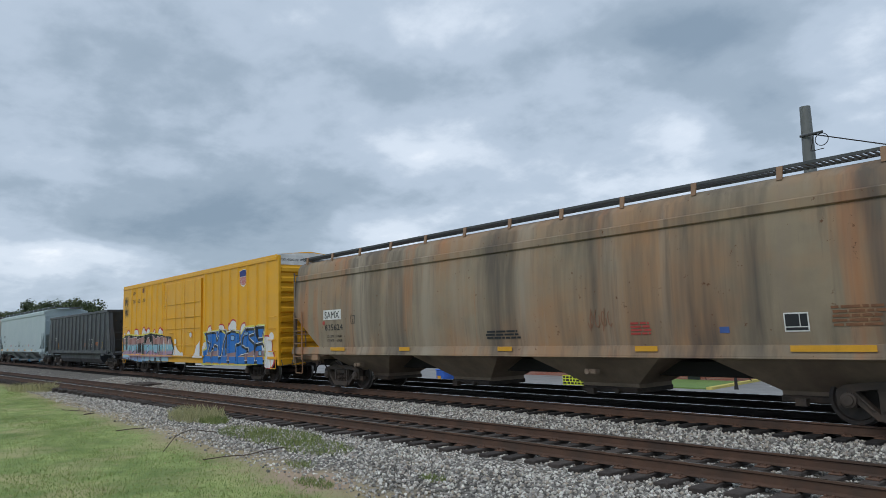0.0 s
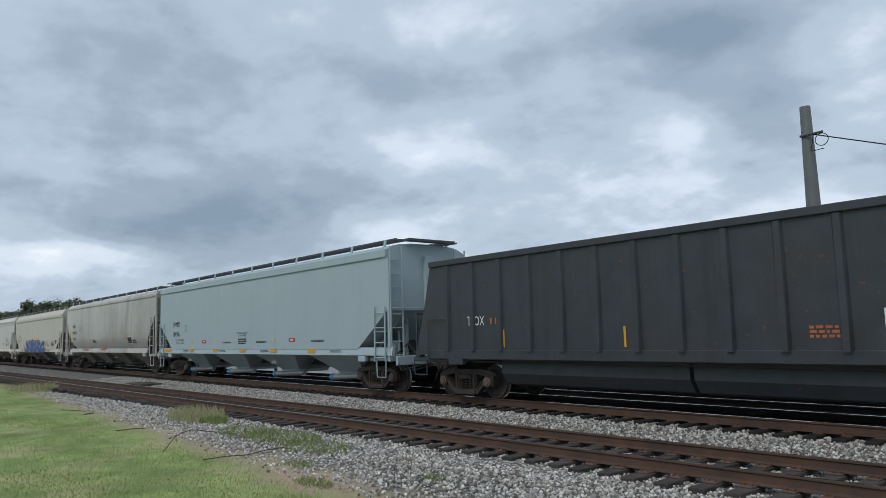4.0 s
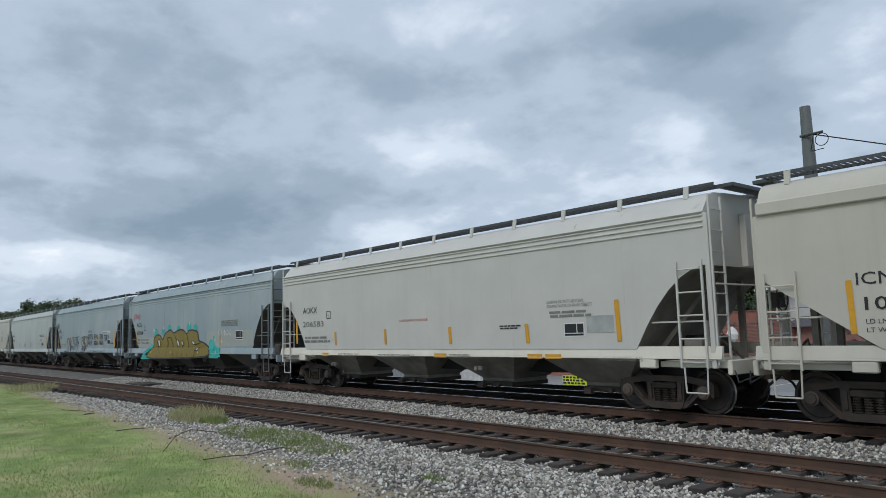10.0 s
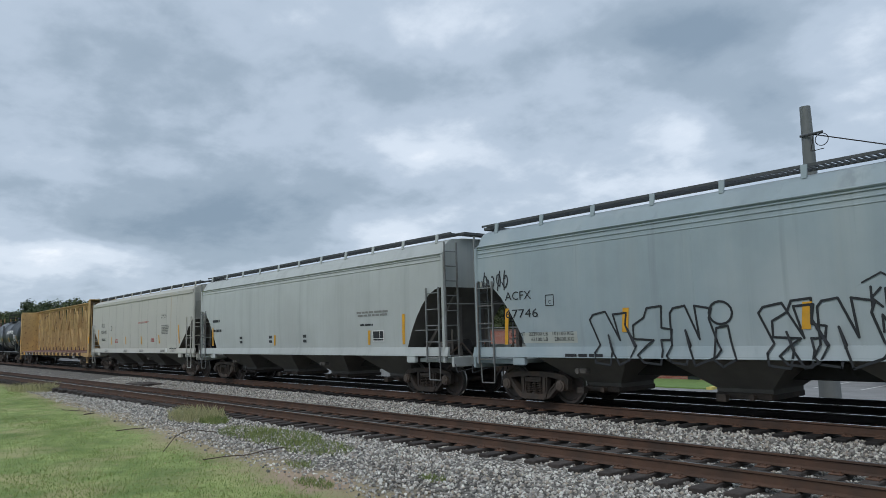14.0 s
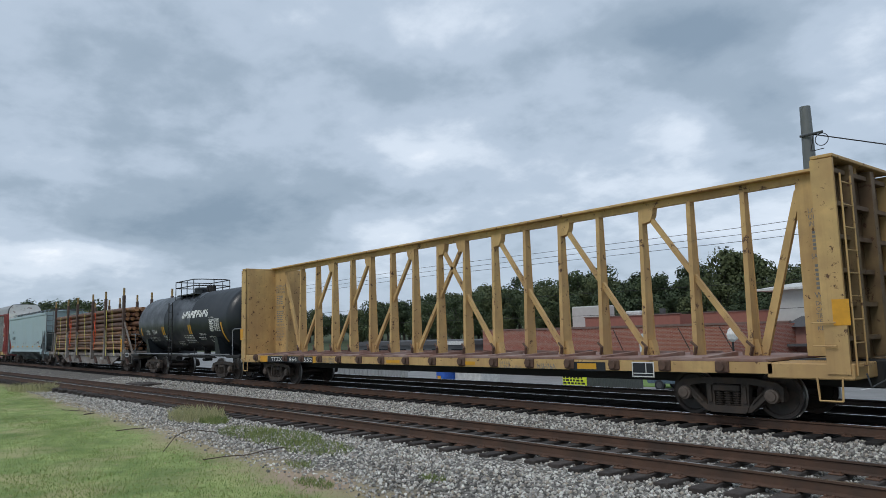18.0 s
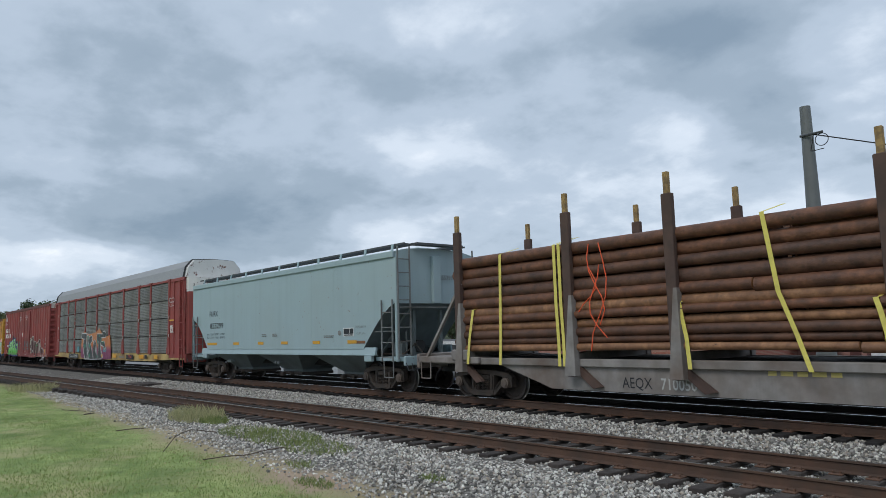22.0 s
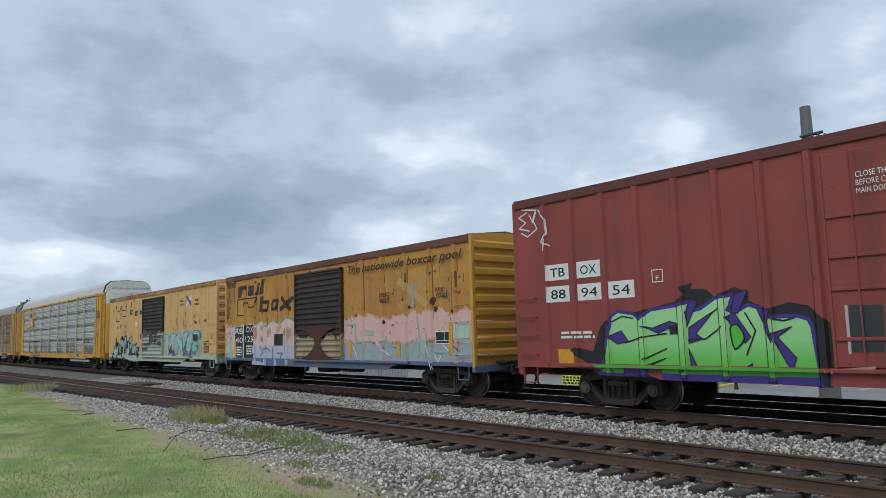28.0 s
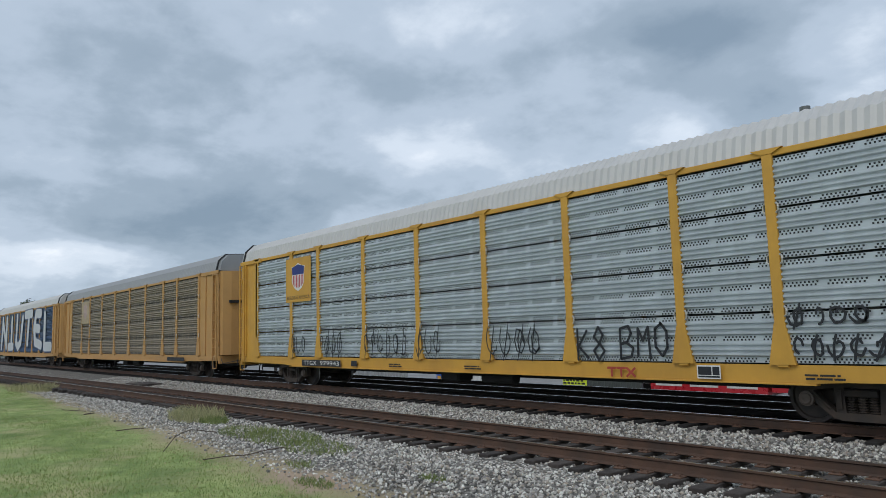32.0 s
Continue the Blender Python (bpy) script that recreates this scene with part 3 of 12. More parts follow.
def boxcar(x0, x1, label, body, door_mat, roof_mat, end_mat=None, sill_mat=None, w=1.5, z0=1.0, z1=4.85, ztop=5.1, posts=(), door=(-1.5, 1.5), door_style="plug", ribs=9, low=0.72, cap=None, truck_in=2.0):
    L, mid = x1 - x0, (x0 + x1) / 2
    car = start_car("boxcar", mid, label, "boxcar")
    SURF[car.name] = (w, posts)
    h = L / 2
    end_mat, sill_mat = end_mat or body, sill_mat or body
    part("side_wall", Geo().box(-h, h, -w, -w + 0.06, z0, z1), body, car)
    part("side_wall", Geo().box(-h, h, w - 0.06, w, z0, z1), body, car)
    part("floor_frame", Geo().box(-h, h, -w + 0.06, w - 0.06, z0 - 0.06, z0 + 0.2), M_BLACK, car)
    part("centre_sill", Geo().box(-h - 0.2, h + 0.2, -0.32, 0.32, 0.66, z0 - 0.06, 0.02), M_BLACK, car)
    # roof
    g = Geo().prism([(-w - 0.03, z1 - 0.03), (-w - 0.03, z1 + 0.06), (-w * 0.5, z1 + (ztop - z1) * 0.75), (0, ztop), (w * 0.5, z1 + (ztop - z1) * 0.75), (w + 0.03, z1 + 0.06), (w + 0.03, z1 - 0.03)], "yz", -h, h)
    part("roof", g, roof_mat, car)
    for k in range(int(L / 1.2) + 1):
        x = -h + 0.1 + k * (L - 0.2) / int(L / 1.2)
        part("roof_rib", Geo().loft([[(x - 0.05, -w + 0.1, z1), (x + 0.05, -w + 0.1, z1), (x + 0.05, -w + 0.1, z1 + 0.09), (x - 0.05, -w + 0.1, z1 + 0.09)], [(x - 0.05, 0, ztop - 0.02), (x + 0.05, 0, ztop - 0.02), (x + 0.05, 0, ztop + 0.04), (x - 0.05, 0, ztop + 0.04)],
                                     [(x - 0.05, w - 0.1, z1), (x + 0.05, w - 0.1, z1), (x + 0.05, w - 0.1, z1 + 0.09), (x - 0.05, w - 0.1, z1 + 0.09)]]), roof_mat, car)
    part("top_chord", Geo().box(-h, h, -w - 0.045, -w, z1 - 0.16, z1 - 0.03, 0.012), roof_mat, car)
    # side posts
    for x in posts:
        for s in (-1, 1):
            y0 = s * w
            g = Geo().loft([[(x - 0.1, y0, z0 + 0.02), (x - 0.055, y0 + s * 0.06, z0 + 0.02), (x + 0.055, y0 + s * 0.06, z0 + 0.02), (x + 0.1, y0, z0 + 0.02)], [(x - 0.1, y0, z1 - 0.16), (x - 0.055, y0 + s * 0.06, z1 - 0.16), (x + 0.055, y0 + s * 0.06, z1 - 0.16), (x + 0.1, y0, z1 - 0.16)]])
            part("side_post", g, body, car)
    # side sill, deeper between the trucks
    for s in (-1, 1):
        pts = [(-h, z0 + 0.05), (-h, z0 - 0.06), (-h + 3.4, z0 - 0.06), (-h + 4.0, low), (h - 4.0, low), (h - 3.4, z0 - 0.06), (h, z0 - 0.06), (h, z0 + 0.05)]
        part("side_sill", Geo().prism(pts, "xz", s * (w + 0.01) - 0.025, s * (w + 0.01) + 0.025), sill_mat, car)
    # doors
    d0, d1 = door
    dz0, dz1 = z0 + 0.06, z1 - 0.3
    y = -w - 0.07
    if door_style == "plug":
        halves = ((d0, (d0 + d1) / 2), ((d0 + d1) / 2, d1)) if d1 - d0 > 2.6 else ((d0, d1),)
        for a, b in halves:
            dr = part("door", Geo().box(a + 0.01, b - 0.01, y, -w, dz0, dz1, 0.015), door_mat, car)
            for k in (0.13, 0.36, 0.51, 0.70):
                zz = dz0 + (dz1 - dz0) * k
                part("door_rib", Geo().box(a + 0.06, b - 0.06, y - 0.035, y, zz - 0.035, zz + 0.035, 0.012), door_mat, dr)
            for fx in (0.2, 0.72):
                part("lock_rod", Geo().tube((a + (b - a) * fx, y - 0.05, dz0 + 0.05), (a + (b - a) * fx, y - 0.05, dz1 + 0.08), 0.016, 6), door_mat, dr)
            part("door_handle", Geo().tube(((a + b) / 2 - 0.25, y - 0.06, dz0 + 1.1), ((a + b) / 2 + 0.25, y - 0.06, dz0 + 1.1), 0.025, 6), door_mat, dr)
            for xa in (a, b - 0.05):
                part("door_edge", Geo().box(xa, xa + 0.05, y - 0.02, y, dz0, dz1), door_mat, dr)
    else:
        dr = part("door", Geo().box(d0, d1, y, -w, dz0, dz1, 0.015), door_mat, car)
        n = 16
        for k in range(n):
            zz = dz0 + 0.12 + (dz1 - dz0 - 0.24) * k / (n - 1)
            part("door_rib", Geo().prism([(y, zz - 0.06), (y - 0.05, zz - 0.02), (y - 0.05, zz + 0.02), (y, zz + 0.06)], "yz", d0 + 0.1, d1 - 0.1), door_mat, dr)
        part("door_frame", Geo().box(d0, d0 + 0.08, y - 0.06, y, dz0, dz1).box(d1 - 0.08, d1, y - 0.06, y, dz0, dz1).box(d0, d1, y - 0.06, y, dz1 - 0.06, dz1), door_mat, dr)
    if door_style == "slide":
        ra, rb = d0 - 0.2, min(h - 2.6, 2 * d1 - d0 + 0.4)
    else:
        ra, rb = min(-h + 1.5, d0 - (d1 - d0)), d1 + 0.4
    part("door_rail", Geo().box(ra, rb, y - 0.06, -w, z0 - 0.03, z0 + 0.04, 0.01), sill_mat, car)
    # ends with pressed ribs
    for s in (-1, 1):
        e = s * h
        wall = part("end_wall", Geo().box(e - 0.04, e + 0.04, -w + 0.002, w - 0.002, z0 - 0.05, z1 + 0.02), end_mat, car)
        part("end_gable", Geo().prism([(-w, z1 + 0.02), (w, z1 + 0.02), (w, z1 + 0.08), (0, ztop - 0.02), (-w, z1 + 0.08)], "yz", e - 0.03, e + 0.03), cap or end_mat, wall)
        zt_ = z1 - (0.42 if cap else 0.1)
        for k in range(ribs):
            zz = z0 + 0.28 + (zt_ - z0 - 0.4) * k / (ribs - 1)
            part("end_rib", Geo().prism([(e + s * 0.04, zz - 0.13), (e + s * 0.12, zz - 0.07), (e + s * 0.12, zz + 0.07), (e + s * 0.04, zz + 0.13)], "xz", -w + 0.12, w - 0.12), end_mat, wall)
        if cap:
            part("height_warning_band", Geo().box(e + s * 0.042 - 0.01, e + s * 0.042 + 0.01, -w, w, z1 - 0.34, z1 + 0.07), cap, wall)
        for yy in (-w + 0.05, w - 0.05):
            part("corner_post", Geo().box(min(e, e + s * 0.1), max(e, e + s * 0.1), yy - 0.06, yy + 0.06, z0 - 0.1, z1 + 0.02, 0.015), end_mat, wall)
        part("end_sill", Geo().box(e + s * 0.02 - 0.06, e + s * 0.02 + 0.1, -w, w, 0.72, z0 - 0.03, 0.02), sill_mat, car)
        for k in range(4):
            zz = z0 + 0.25 + k * 0.45
            part("grab_iron", Geo().pipe([(e - s * 0.62, -w, zz), (e - s * 0.62, -w - 0.08, zz), (e - s * 0.1, -w - 0.08, zz), (e - s * 0.1, -w, zz)], 0.016, 5), body, car)
            part("grab_iron", Geo().pipe([(e + s * 0.12, -w + 0.1, zz), (e + s * 0.2, -w + 0.1, zz), (e + s * 0.2, -w + 0.62, zz), (e + s * 0.12, -w + 0.62, zz)], 0.016, 5), body, car)
        part("end_handrail", Geo().tube((e + s * 0.2, -w + 0.1, z0 + 1.55), (e + s * 0.2, w - 0.1, z0 + 1.55), 0.018, 5), end_mat, car)
        part("end_platform", Geo().box(min(e + s * 0.06, e + s * 0.3), max(e + s * 0.06, e + s * 0.3), -0.7, 0.7, z0 + 0.02, z0 + 0.06), M_GALV, car)
        stirrup(car, e - s * 0.35, -w - 0.01, z0 - 0.02, sill_mat, 0.46, 0.4)
        add_truck(car, s * (h - truck_in))
    brake_wheel(car, h + 0.3, 0.9, z0 + 1.0, M_BLACK)
    part("brake_valve", Geo().box(-1.2, -0.4, -0.9, -0.3, 0.5, 0.9, 0.05), M_BLACK, car)
    part("air_tank", Geo().tube((0.3, -0.7, 0.7), (1.5, -0.7, 0.7), 0.16, 10), M_BLACK, car)
    add_ends(car, h + 0.2, sill_mat)
    return car


def autorack(x0, x1, label, post_mat, panel_mat, roof_mat, sill_mat, end_mat, w=1.47, z_deck=1.12, z_eave=4.95, z_top=5.72, centre=0.0, wide_posts=True, end_panel=1.9, door_cap=None, hole_mat=None, fine=False):
    L, mid = x1 - x0, (x0 + x1) / 2
    car = start_car("autorack_car", mid, label, "autorack")
    h = L / 2
    # side sill and deck
    for s in (-1, 1):
        pts = [(-h + 0.1, z_deck), (-h + 0.1, 0.84), (-h + 3.8, 0.78), (-h + 4.5, 0.74), (h - 4.5, 0.74), (h - 3.8, 0.78), (h - 0.1, 0.84), (h - 0.1, z_deck)]
        part("side_sill", Geo().prism(pts, "xz", s * (w - 0.04) - 0.04, s * (w - 0.04) + 0.04), sill_mat, car)
        part("sill_flange", Geo().box(-h + 4.3, h - 4.3, s * (w - 0.04) - 0.08, s * (w - 0.04) + 0.08, 0.715, 0.74), sill_mat, car)
    part("deck", Geo().box(-h, h, -w + 0.08, w - 0.08, z_deck - 0.1, z_deck), M_BLACK, car)
    part("centre_sill", Geo().box(-h - 0.2, h + 0.2, -0.4, 0.4, 0.55, z_deck - 0.1, 0.02), M_BLACK, car)
    # roof: a shallow arch with pressed cross ribs
    prof = [(-w, z_eave), (-w * 0.93, z_eave + (z_top - z_eave) * 0.55), (-w * 0.72, z_top - 0.06), (0, z_top), (w * 0.72, z_top - 0.06), (w * 0.93, z_eave + (z_top - z_eave) * 0.55), (w, z_eave)]
    rings, n = [], int(L / 0.1)
    for i in range(n):
        x = -h + 0.2 + (L - 0.4) * i / (n - 1)
        k = 0.0 if i % 2 else 0.028
        rings.append([(x, y * (1 + k * 0.6), z + (k if abs(y) < w else 0)) for y, z in prof])
    g = Geo().loft(rings, cap=True)
    part("roof", g, roof_mat, car)
    part("roof_rail", Geo().box(-h, h, -w - 0.03, -w + 0.02, z_eave - 0.1, z_eave + 0.02, 0.01), end_mat, car)
    # posts and perforated panels
    post_x = [centre + q for q in (-12.1, -9.2, -7.2, -4.3, -1.45, 1.45, 4.3, 7.2, 9.2, 12.1)]
    ax0, ax1 = post_x[0], post_x[-1]
    for x in post_x:
        for s in (-1, 1):
            pw = 0.10 if wide_posts else 0.06
            g = Geo().box(x - pw, x + pw, s * (w + 0.01) - 0.05, s * (w + 0.01) + 0.05, z_deck - 0.05, z_eave, 0.012)
            if wide_posts:
                g.prism([(x - 0.24, z_deck), (x - 0.1, z_deck + 0.75), (x + 0.1, z_deck + 0.75), (x + 0.24, z_deck)], "xz", s * (w + 0.02) - 0.05, s * (w + 0.02) + 0.05)
                g.prism([(x - 0.1, z_eave - 0.06), (x - 0.3, z_eave + 0.04), (x + 0.3, z_eave + 0.04), (x + 0.1, z_eave - 0.06)], "xz", s * (w + 0.02) - 0.05, s * (w + 0.02) + 0.05)
            part("rack_post", g, post_mat, car)
    tiers = 4
    zz0, zz1 = z_deck + 0.03, z_eave - 0.1
    th = (zz1 - zz0) / tiers

    def panel_mesh(bwid):
        g, prof = Geo(), [(0.0, 0.0)]
        gap = 0.045
        nr = 10 if fine else 9
        seg = (th - gap) / nr
        flat_rows = range(nr) if fine else (0, 4, 8)
        deep = 0.016 if fine else 0.05
        for i in range(nr):
            z = i * seg
            if fine:
                prof += [(0.0, z + seg * 0.05), (-deep, z + seg * 0.14), (-deep, z + seg * 0.32), (0.0, z + seg * 0.42)]
            elif i not in flat_rows:
                prof += [(0.0, z + seg * 0.08), (-deep, z + seg * 0.35), (-deep, z + seg * 0.60), (0.0, z + seg * 0.9)]
        prof.append((0.0, nr * seg))
        ra = [(0.0, y, zz) for y, zz in prof]
        rb = [(bwid - 0.02, y, zz) for y, zz in prof]
        back = lambda r: r + [(r[-1][0], 0.02, r[-1][2]), (r[0][0], 0.02, r[0][2])]
        g.loft([back(ra), back(rb)])
        nf = len(g.f)
        # punched holes in the flat strips
        r, pitch, ring = (0.017, 0.05, 9) if fine else (0.024, 0.072, 11)
        for i, up in [(i, u) for i in flat_rows for u in ((0.70,) if fine else (0.25, 0.75))]:
            zz = (i + up) * seg
            x, k = 0.08 + pitch * 0.5 * ((i + int(up * 2)) % 2), 0
            while x < bwid - 0.1:
                if fine or k % ring < ring - 2:
                    g.add([(x + r * math.cos(q * math.pi / 2 + 0.78), -0.0035, zz + r * math.sin(q * math.pi / 2 + 0.78)) for q in range(4)], [(0, 1, 2, 3)])
                x += pitch
                k += 1
        me = g.mesh("perforated_panel")
        me.materials.append(panel_mat)
        me.materials.append(hole_mat or M_INK)
        for i in range(nf, len(me.polygons)):
            me.polygons[i].material_index = 1
        return me

    loop = Geo().pipe([(0, 0, -0.09), (0.05, -0.03, -0.06), (0.06, -0.04, 0), (0.05, -0.03, 0.06), (0, 0, 0.09)], 0.018, 5).mesh("panel_clamp")
    loop.materials.append(mat("pale_clamp", (0.55, 0.54, 0.50), 0.6, 0.2))
    for x in post_x:
        for k in range(1, tiers):
            for sg in (-1, 1):
                o = part("panel_clamp", None, None, car, data=loop, at=(x + sg * 0.10, -w - 0.045, zz0 + th * k - 0.02))
                o.rotation_euler = (0, 0, 0 if sg > 0 else math.pi)
    made = {}
    for a, b_ in zip(post_x, post_x[1:]):
        wid = round(b_ - a, 2)
        if wid not in made:
            made[wid] = panel_mesh(wid)
        for t in range(tiers):
            part("perforated_panel", None, None, car, data=made[wid], at=(a + 0.01, -w - 0.002, zz0 + th * t))
    part("far_side_screen", Geo().box(ax0, ax1, w - 0.04, w - 0.01, zz0, zz1), panel_mat, car)
    # ends
    for s in (-1, 1):
        e = s * h
        part("end_side_panel", Geo().box(min(e, (ax1 if s > 0 else ax0)), max(e, (ax1 if s > 0 else ax0)), -w - 0.01, -w + 0.04, z_deck - 0.2, z_eave - 0.02, 0.01), end_mat, car)
        part("end_side_panel", Geo().box(min(e, e - s * end_panel), max(e, e - s * end_panel), w - 0.04, w + 0.01, z_deck - 0.2, z_eave - 0.02, 0.01), end_mat, car)
        part("end_header", Geo().box(min(e, e - s * end_panel), max(e, e - s * end_panel), -w - 0.07, -w + 0.02, z_eave - 0.14, z_eave + 0.02, 0.01), end_mat, car)
        part("door_post", Geo().box(e - s * 0.5 - 0.06, e - s * 0.5 + 0.06, -w - 0.07, -w, z_deck, z_eave - 0.14, 0.01), end_mat, car)
        part("door_post", Geo().box(e - s * 1.5 - 0.08, e - s * 1.5 + 0.08, -w - 0.06, -w, z_deck, z_eave - 0.14, 0.01), end_mat, car)
        # bowed end doors
        rings = []
        for z in (z_deck + 0.02, z_eave - 0.02):
            rings.append([(e - s * 0.02 + s * 0.45 * math.cos(a) , 1.42 * math.sin(a), z) for a in [math.radians(q) for q in (-90, -70, -45, -20, 0, 20, 45, 70, 90)]])
        g = Geo().loft(rings, cap=True)
        dr = part("end_door", g, end_mat, car)
        part("door_seam", Geo().box(min(e + s * 0.40, e + s * 0.445), max(e + s * 0.40, e + s * 0.445), -0.02, 0.02, z_deck + 0.05, z_eave - 0.05), M_INK, dr)
        for zz in (z_deck + 0.5, z_deck + 1.7, z_deck + 3.1):
            part("hinge", Geo().box(e - s * 0.05 - 0.05, e - s * 0.05 + 0.05, -1.5, -1.38, zz - 0.09, zz + 0.09, 0.01), end_mat, dr)
        part("door_latch", Geo().box(min(e + s * 0.42, e + s * 0.47), max(e + s * 0.42, e + s * 0.47), -0.09, 0.09, z_deck + 1.3, z_deck + 1.75, 0.01), M_STEEL, dr)
        slot_y = -0.75
        part("door_slot", Geo().box(min(e + s * 0.30, e + s * 0.42), max(e + s * 0.30, e + s * 0.42), slot_y - 0.38, slot_y + 0.38, z_deck + 2.35, z_deck + 2.47), M_INK, dr)
        if door_cap:
            skirt = []
            for z in (z_eave - 0.72, z_eave - 0.01):
                skirt.append([(e - s * 0.02 + s * 0.458 * math.cos(a), 1.43 * math.sin(a), z) for a in [math.radians(q) for q in (-90, -70, -45, -20, 0, 20, 45, 70, 90)]])
            part("white_door_top", Geo().loft(skirt, cap=True), door_cap, dr)
        part("door_cap", Geo().prism([(y * 0.985, z) for y, z in prof], "yz", min(e - s * 0.22, e + s * 0.04), max(e - s * 0.22, e + s * 0.04)), door_cap or roof_mat, car)
        part("door_edge_seal", Geo().pipe([(e - s * 0.24, y * 1.02, z + 0.02) for y, z in prof], 0.045, 5), M_INK, car)
        part("side_ladder", ladder_geo(e - s * 0.46, e - s * 0.04, -w - 0.1, -w - 0.1, 0.9, z_eave - 0.12, 0.41), end_mat, car)
        stirrup(car, e - s * 0.25, -w - 0.08, 0.92, end_mat, 0.42, 0.42)
        part("end_sill", Geo().box(e - 0.06, e + 0.06, -w, w, 0.7, z_deck, 0.02), end_mat, car)
        add_truck(car, s * (h - 3.75))
    part("brake_valve", Geo().box(-1.3, -0.5, -1.0, -0.4, 0.42, 0.74, 0.05), M_BLACK, car)
    part("air_tank", Geo().tube((0.4, -0.8, 0.55), (1.6, -0.8, 0.55), 0.15, 10), M_BLACK, car)
    add_ends(car, h + 0.25, sill_mat)
    return car


def gondola(x0, x1, label):
    """An open-top coal hopper with ribbed dark sides."""
    L, mid = x1 - x0, (x0 + x1) / 2
    car = start_car("open_hopper_car", mid, label, "hopper car")
    h, w, zb, zt = L / 2, 1.55, 1.2, 3.72
    body = mat("coal_car_paint", (0.042, 0.048, 0.057), 0.5, 0.0, 0.3, 2, (0.05, 0.042, 0.04), 0.25, streak=0.4, streak_col=(0.02, 0.02, 0.02), stains=(((0.12, 0.055, 0.03), 1.6, 0.64, 0.74, 0.4),), spots=0.12, spot_col=RUST, bump=0.1)
    for s in (-1, 1):
        part("side_sheet", Geo().prism([(-h - 0.62, zb), (-h, zt), (h, zt), (h + 0.62, zb)], "xz", s * w - 0.02, s * w + 0.02), body, car)
        part("top_chord", Geo().box(-h, h, s * w - 0.09, s * w + 0.09, zt - 0.04, zt + 0.12, 0.015), body, car)
        part("side_sill", Geo().box(-h - 0.2, h + 0.2, s * w - 0.05, s * w + 0.11, 1.08, 1.34, 0.02), body, car)
        for k in range(15):
            x = -h + 0.75 + (L - 1.5) * k / 14
            part("side_post", Geo().loft([[(x - 0.11, s * w, zb + 0.1), (x - 0.06, s * (w + 0.11), zb + 0.1), (x + 0.06, s * (w + 0.11), zb + 0.1), (x + 0.11, s * w, zb + 0.1)], [(x - 0.11, s * w, zt - 0.05), (x - 0.06, s * (w + 0.07), zt - 0.05), (x + 0.06, s * (w + 0.07), zt - 0.05), (x + 0.11, s * w, zt - 0.05)]]), body, car)
    for s in (-1, 1):
        e = s * h
        part("end_sheet", Geo().loft([[(e, -w, zt), (e, w, zt), (e - s * 0.05, w, zt), (e - s * 0.05, -w, zt)], [(e - s * 0.25, -w, zb), (e - s * 0.25, w, zb), (e - s * 0.30, w, zb), (e - s * 0.30, -w, zb)]]), body, car)
        part("end_chord", Geo().box(e - 0.08, e + 0.08, -w, w, zt - 0.04, zt + 0.12, 0.015), body, car)
        for yy in (-w + 0.12, w - 0.12):
            part("end_brace", Geo().loft([[(e, yy - 0.09, zt), (e + s * 0.02, yy + 0.09, zt), (e - s * 0.18, yy + 0.09, zt), (e - s * 0.2, yy - 0.09, zt)], [(e + s * 0.8, yy - 0.09, 1.15), (e + s * 0.82, yy + 0.09, 1.15), (e + s * 0.62, yy + 0.09, 1.15), (e + s * 0.6, yy - 0.09, 1.15)]]), body, car)
        part("end_platform", Geo().box(min(e - s * 1.2, e + s * 0.95), max(e - s * 1.2, e + s * 0.95), -1.5, 1.5, 1.0, 1.14, 0.02), body, car)
        part("end_handrail", Geo().pipe([(e + s * 0.9, -1.4, 1.1), (e + s * 0.9, -1.4, 2.4), (e + s * 0.9, 1.4, 2.4), (e + s * 0.9, 1.4, 1.1)], 0.03, 5).tube((e + s * 0.9, -1.4, 1.95), (e + s * 0.9, 1.4, 1.95), 0.02, 5), body, car)
        part("grab_iron", Geo().pipe([(e - s * 0.75, -w - 0.1, 2.2), (e + s * 0.1, -w - 0.1, 2.2), (e + s * 0.1, -w - 0.1, 1.1)], 0.016, 5), M_GALV, car)
        stirrup(car, e + s * 0.55, -w, 1.05, body, 0.6, 0.42)
        add_truck(car, s * (h - 0.85))
    tub = [(-1.32, 1.12), (-1.30, 0.72), (-1.12, 0.46), (-0.8, 0.38), (0.8, 0.38), (1.12, 0.46), (1.30, 0.72), (1.32, 1.12)]
    for a, b in ((-h + 2.55, -0.05), (0.05, h - 2.55)):
        part("floor_tub", Geo().loft([[(a, y, z) for y, z in tub], [(b, y, z) for y, z in tub]]), body, car)
    part("brake_line", Geo().tube((-h + 1.6, -w + 0.1, 1.02), (h - 1.6, -w + 0.1, 1.0), 0.02, 5), M_STEEL, car)
    for x in (h - 1.05, -h + 1.05):
        part("jacking_pad", Geo().box(x - 0.3, x + 0.3, -w - 0.06, -w + 0.1, 0.93, 1.1, 0.02), body, car)
    part("number_plate_bar", Geo().box(h + 0.115, h + 0.13, -0.9, -0.55, 3.0, 3.16), M_INK, car)
    for x, wd in ((h - 5.5, 0.5), (h - 2.75, 0.75), (h - 4.2, 0.5)):
        bars(x, 1.55 if wd < 0.7 else 1.62, wd, 0.24, 3, car, -w - 0.03, mat("rust_print", (0.45, 0.14, 0.05), 0.7), seed=int(x * 10))
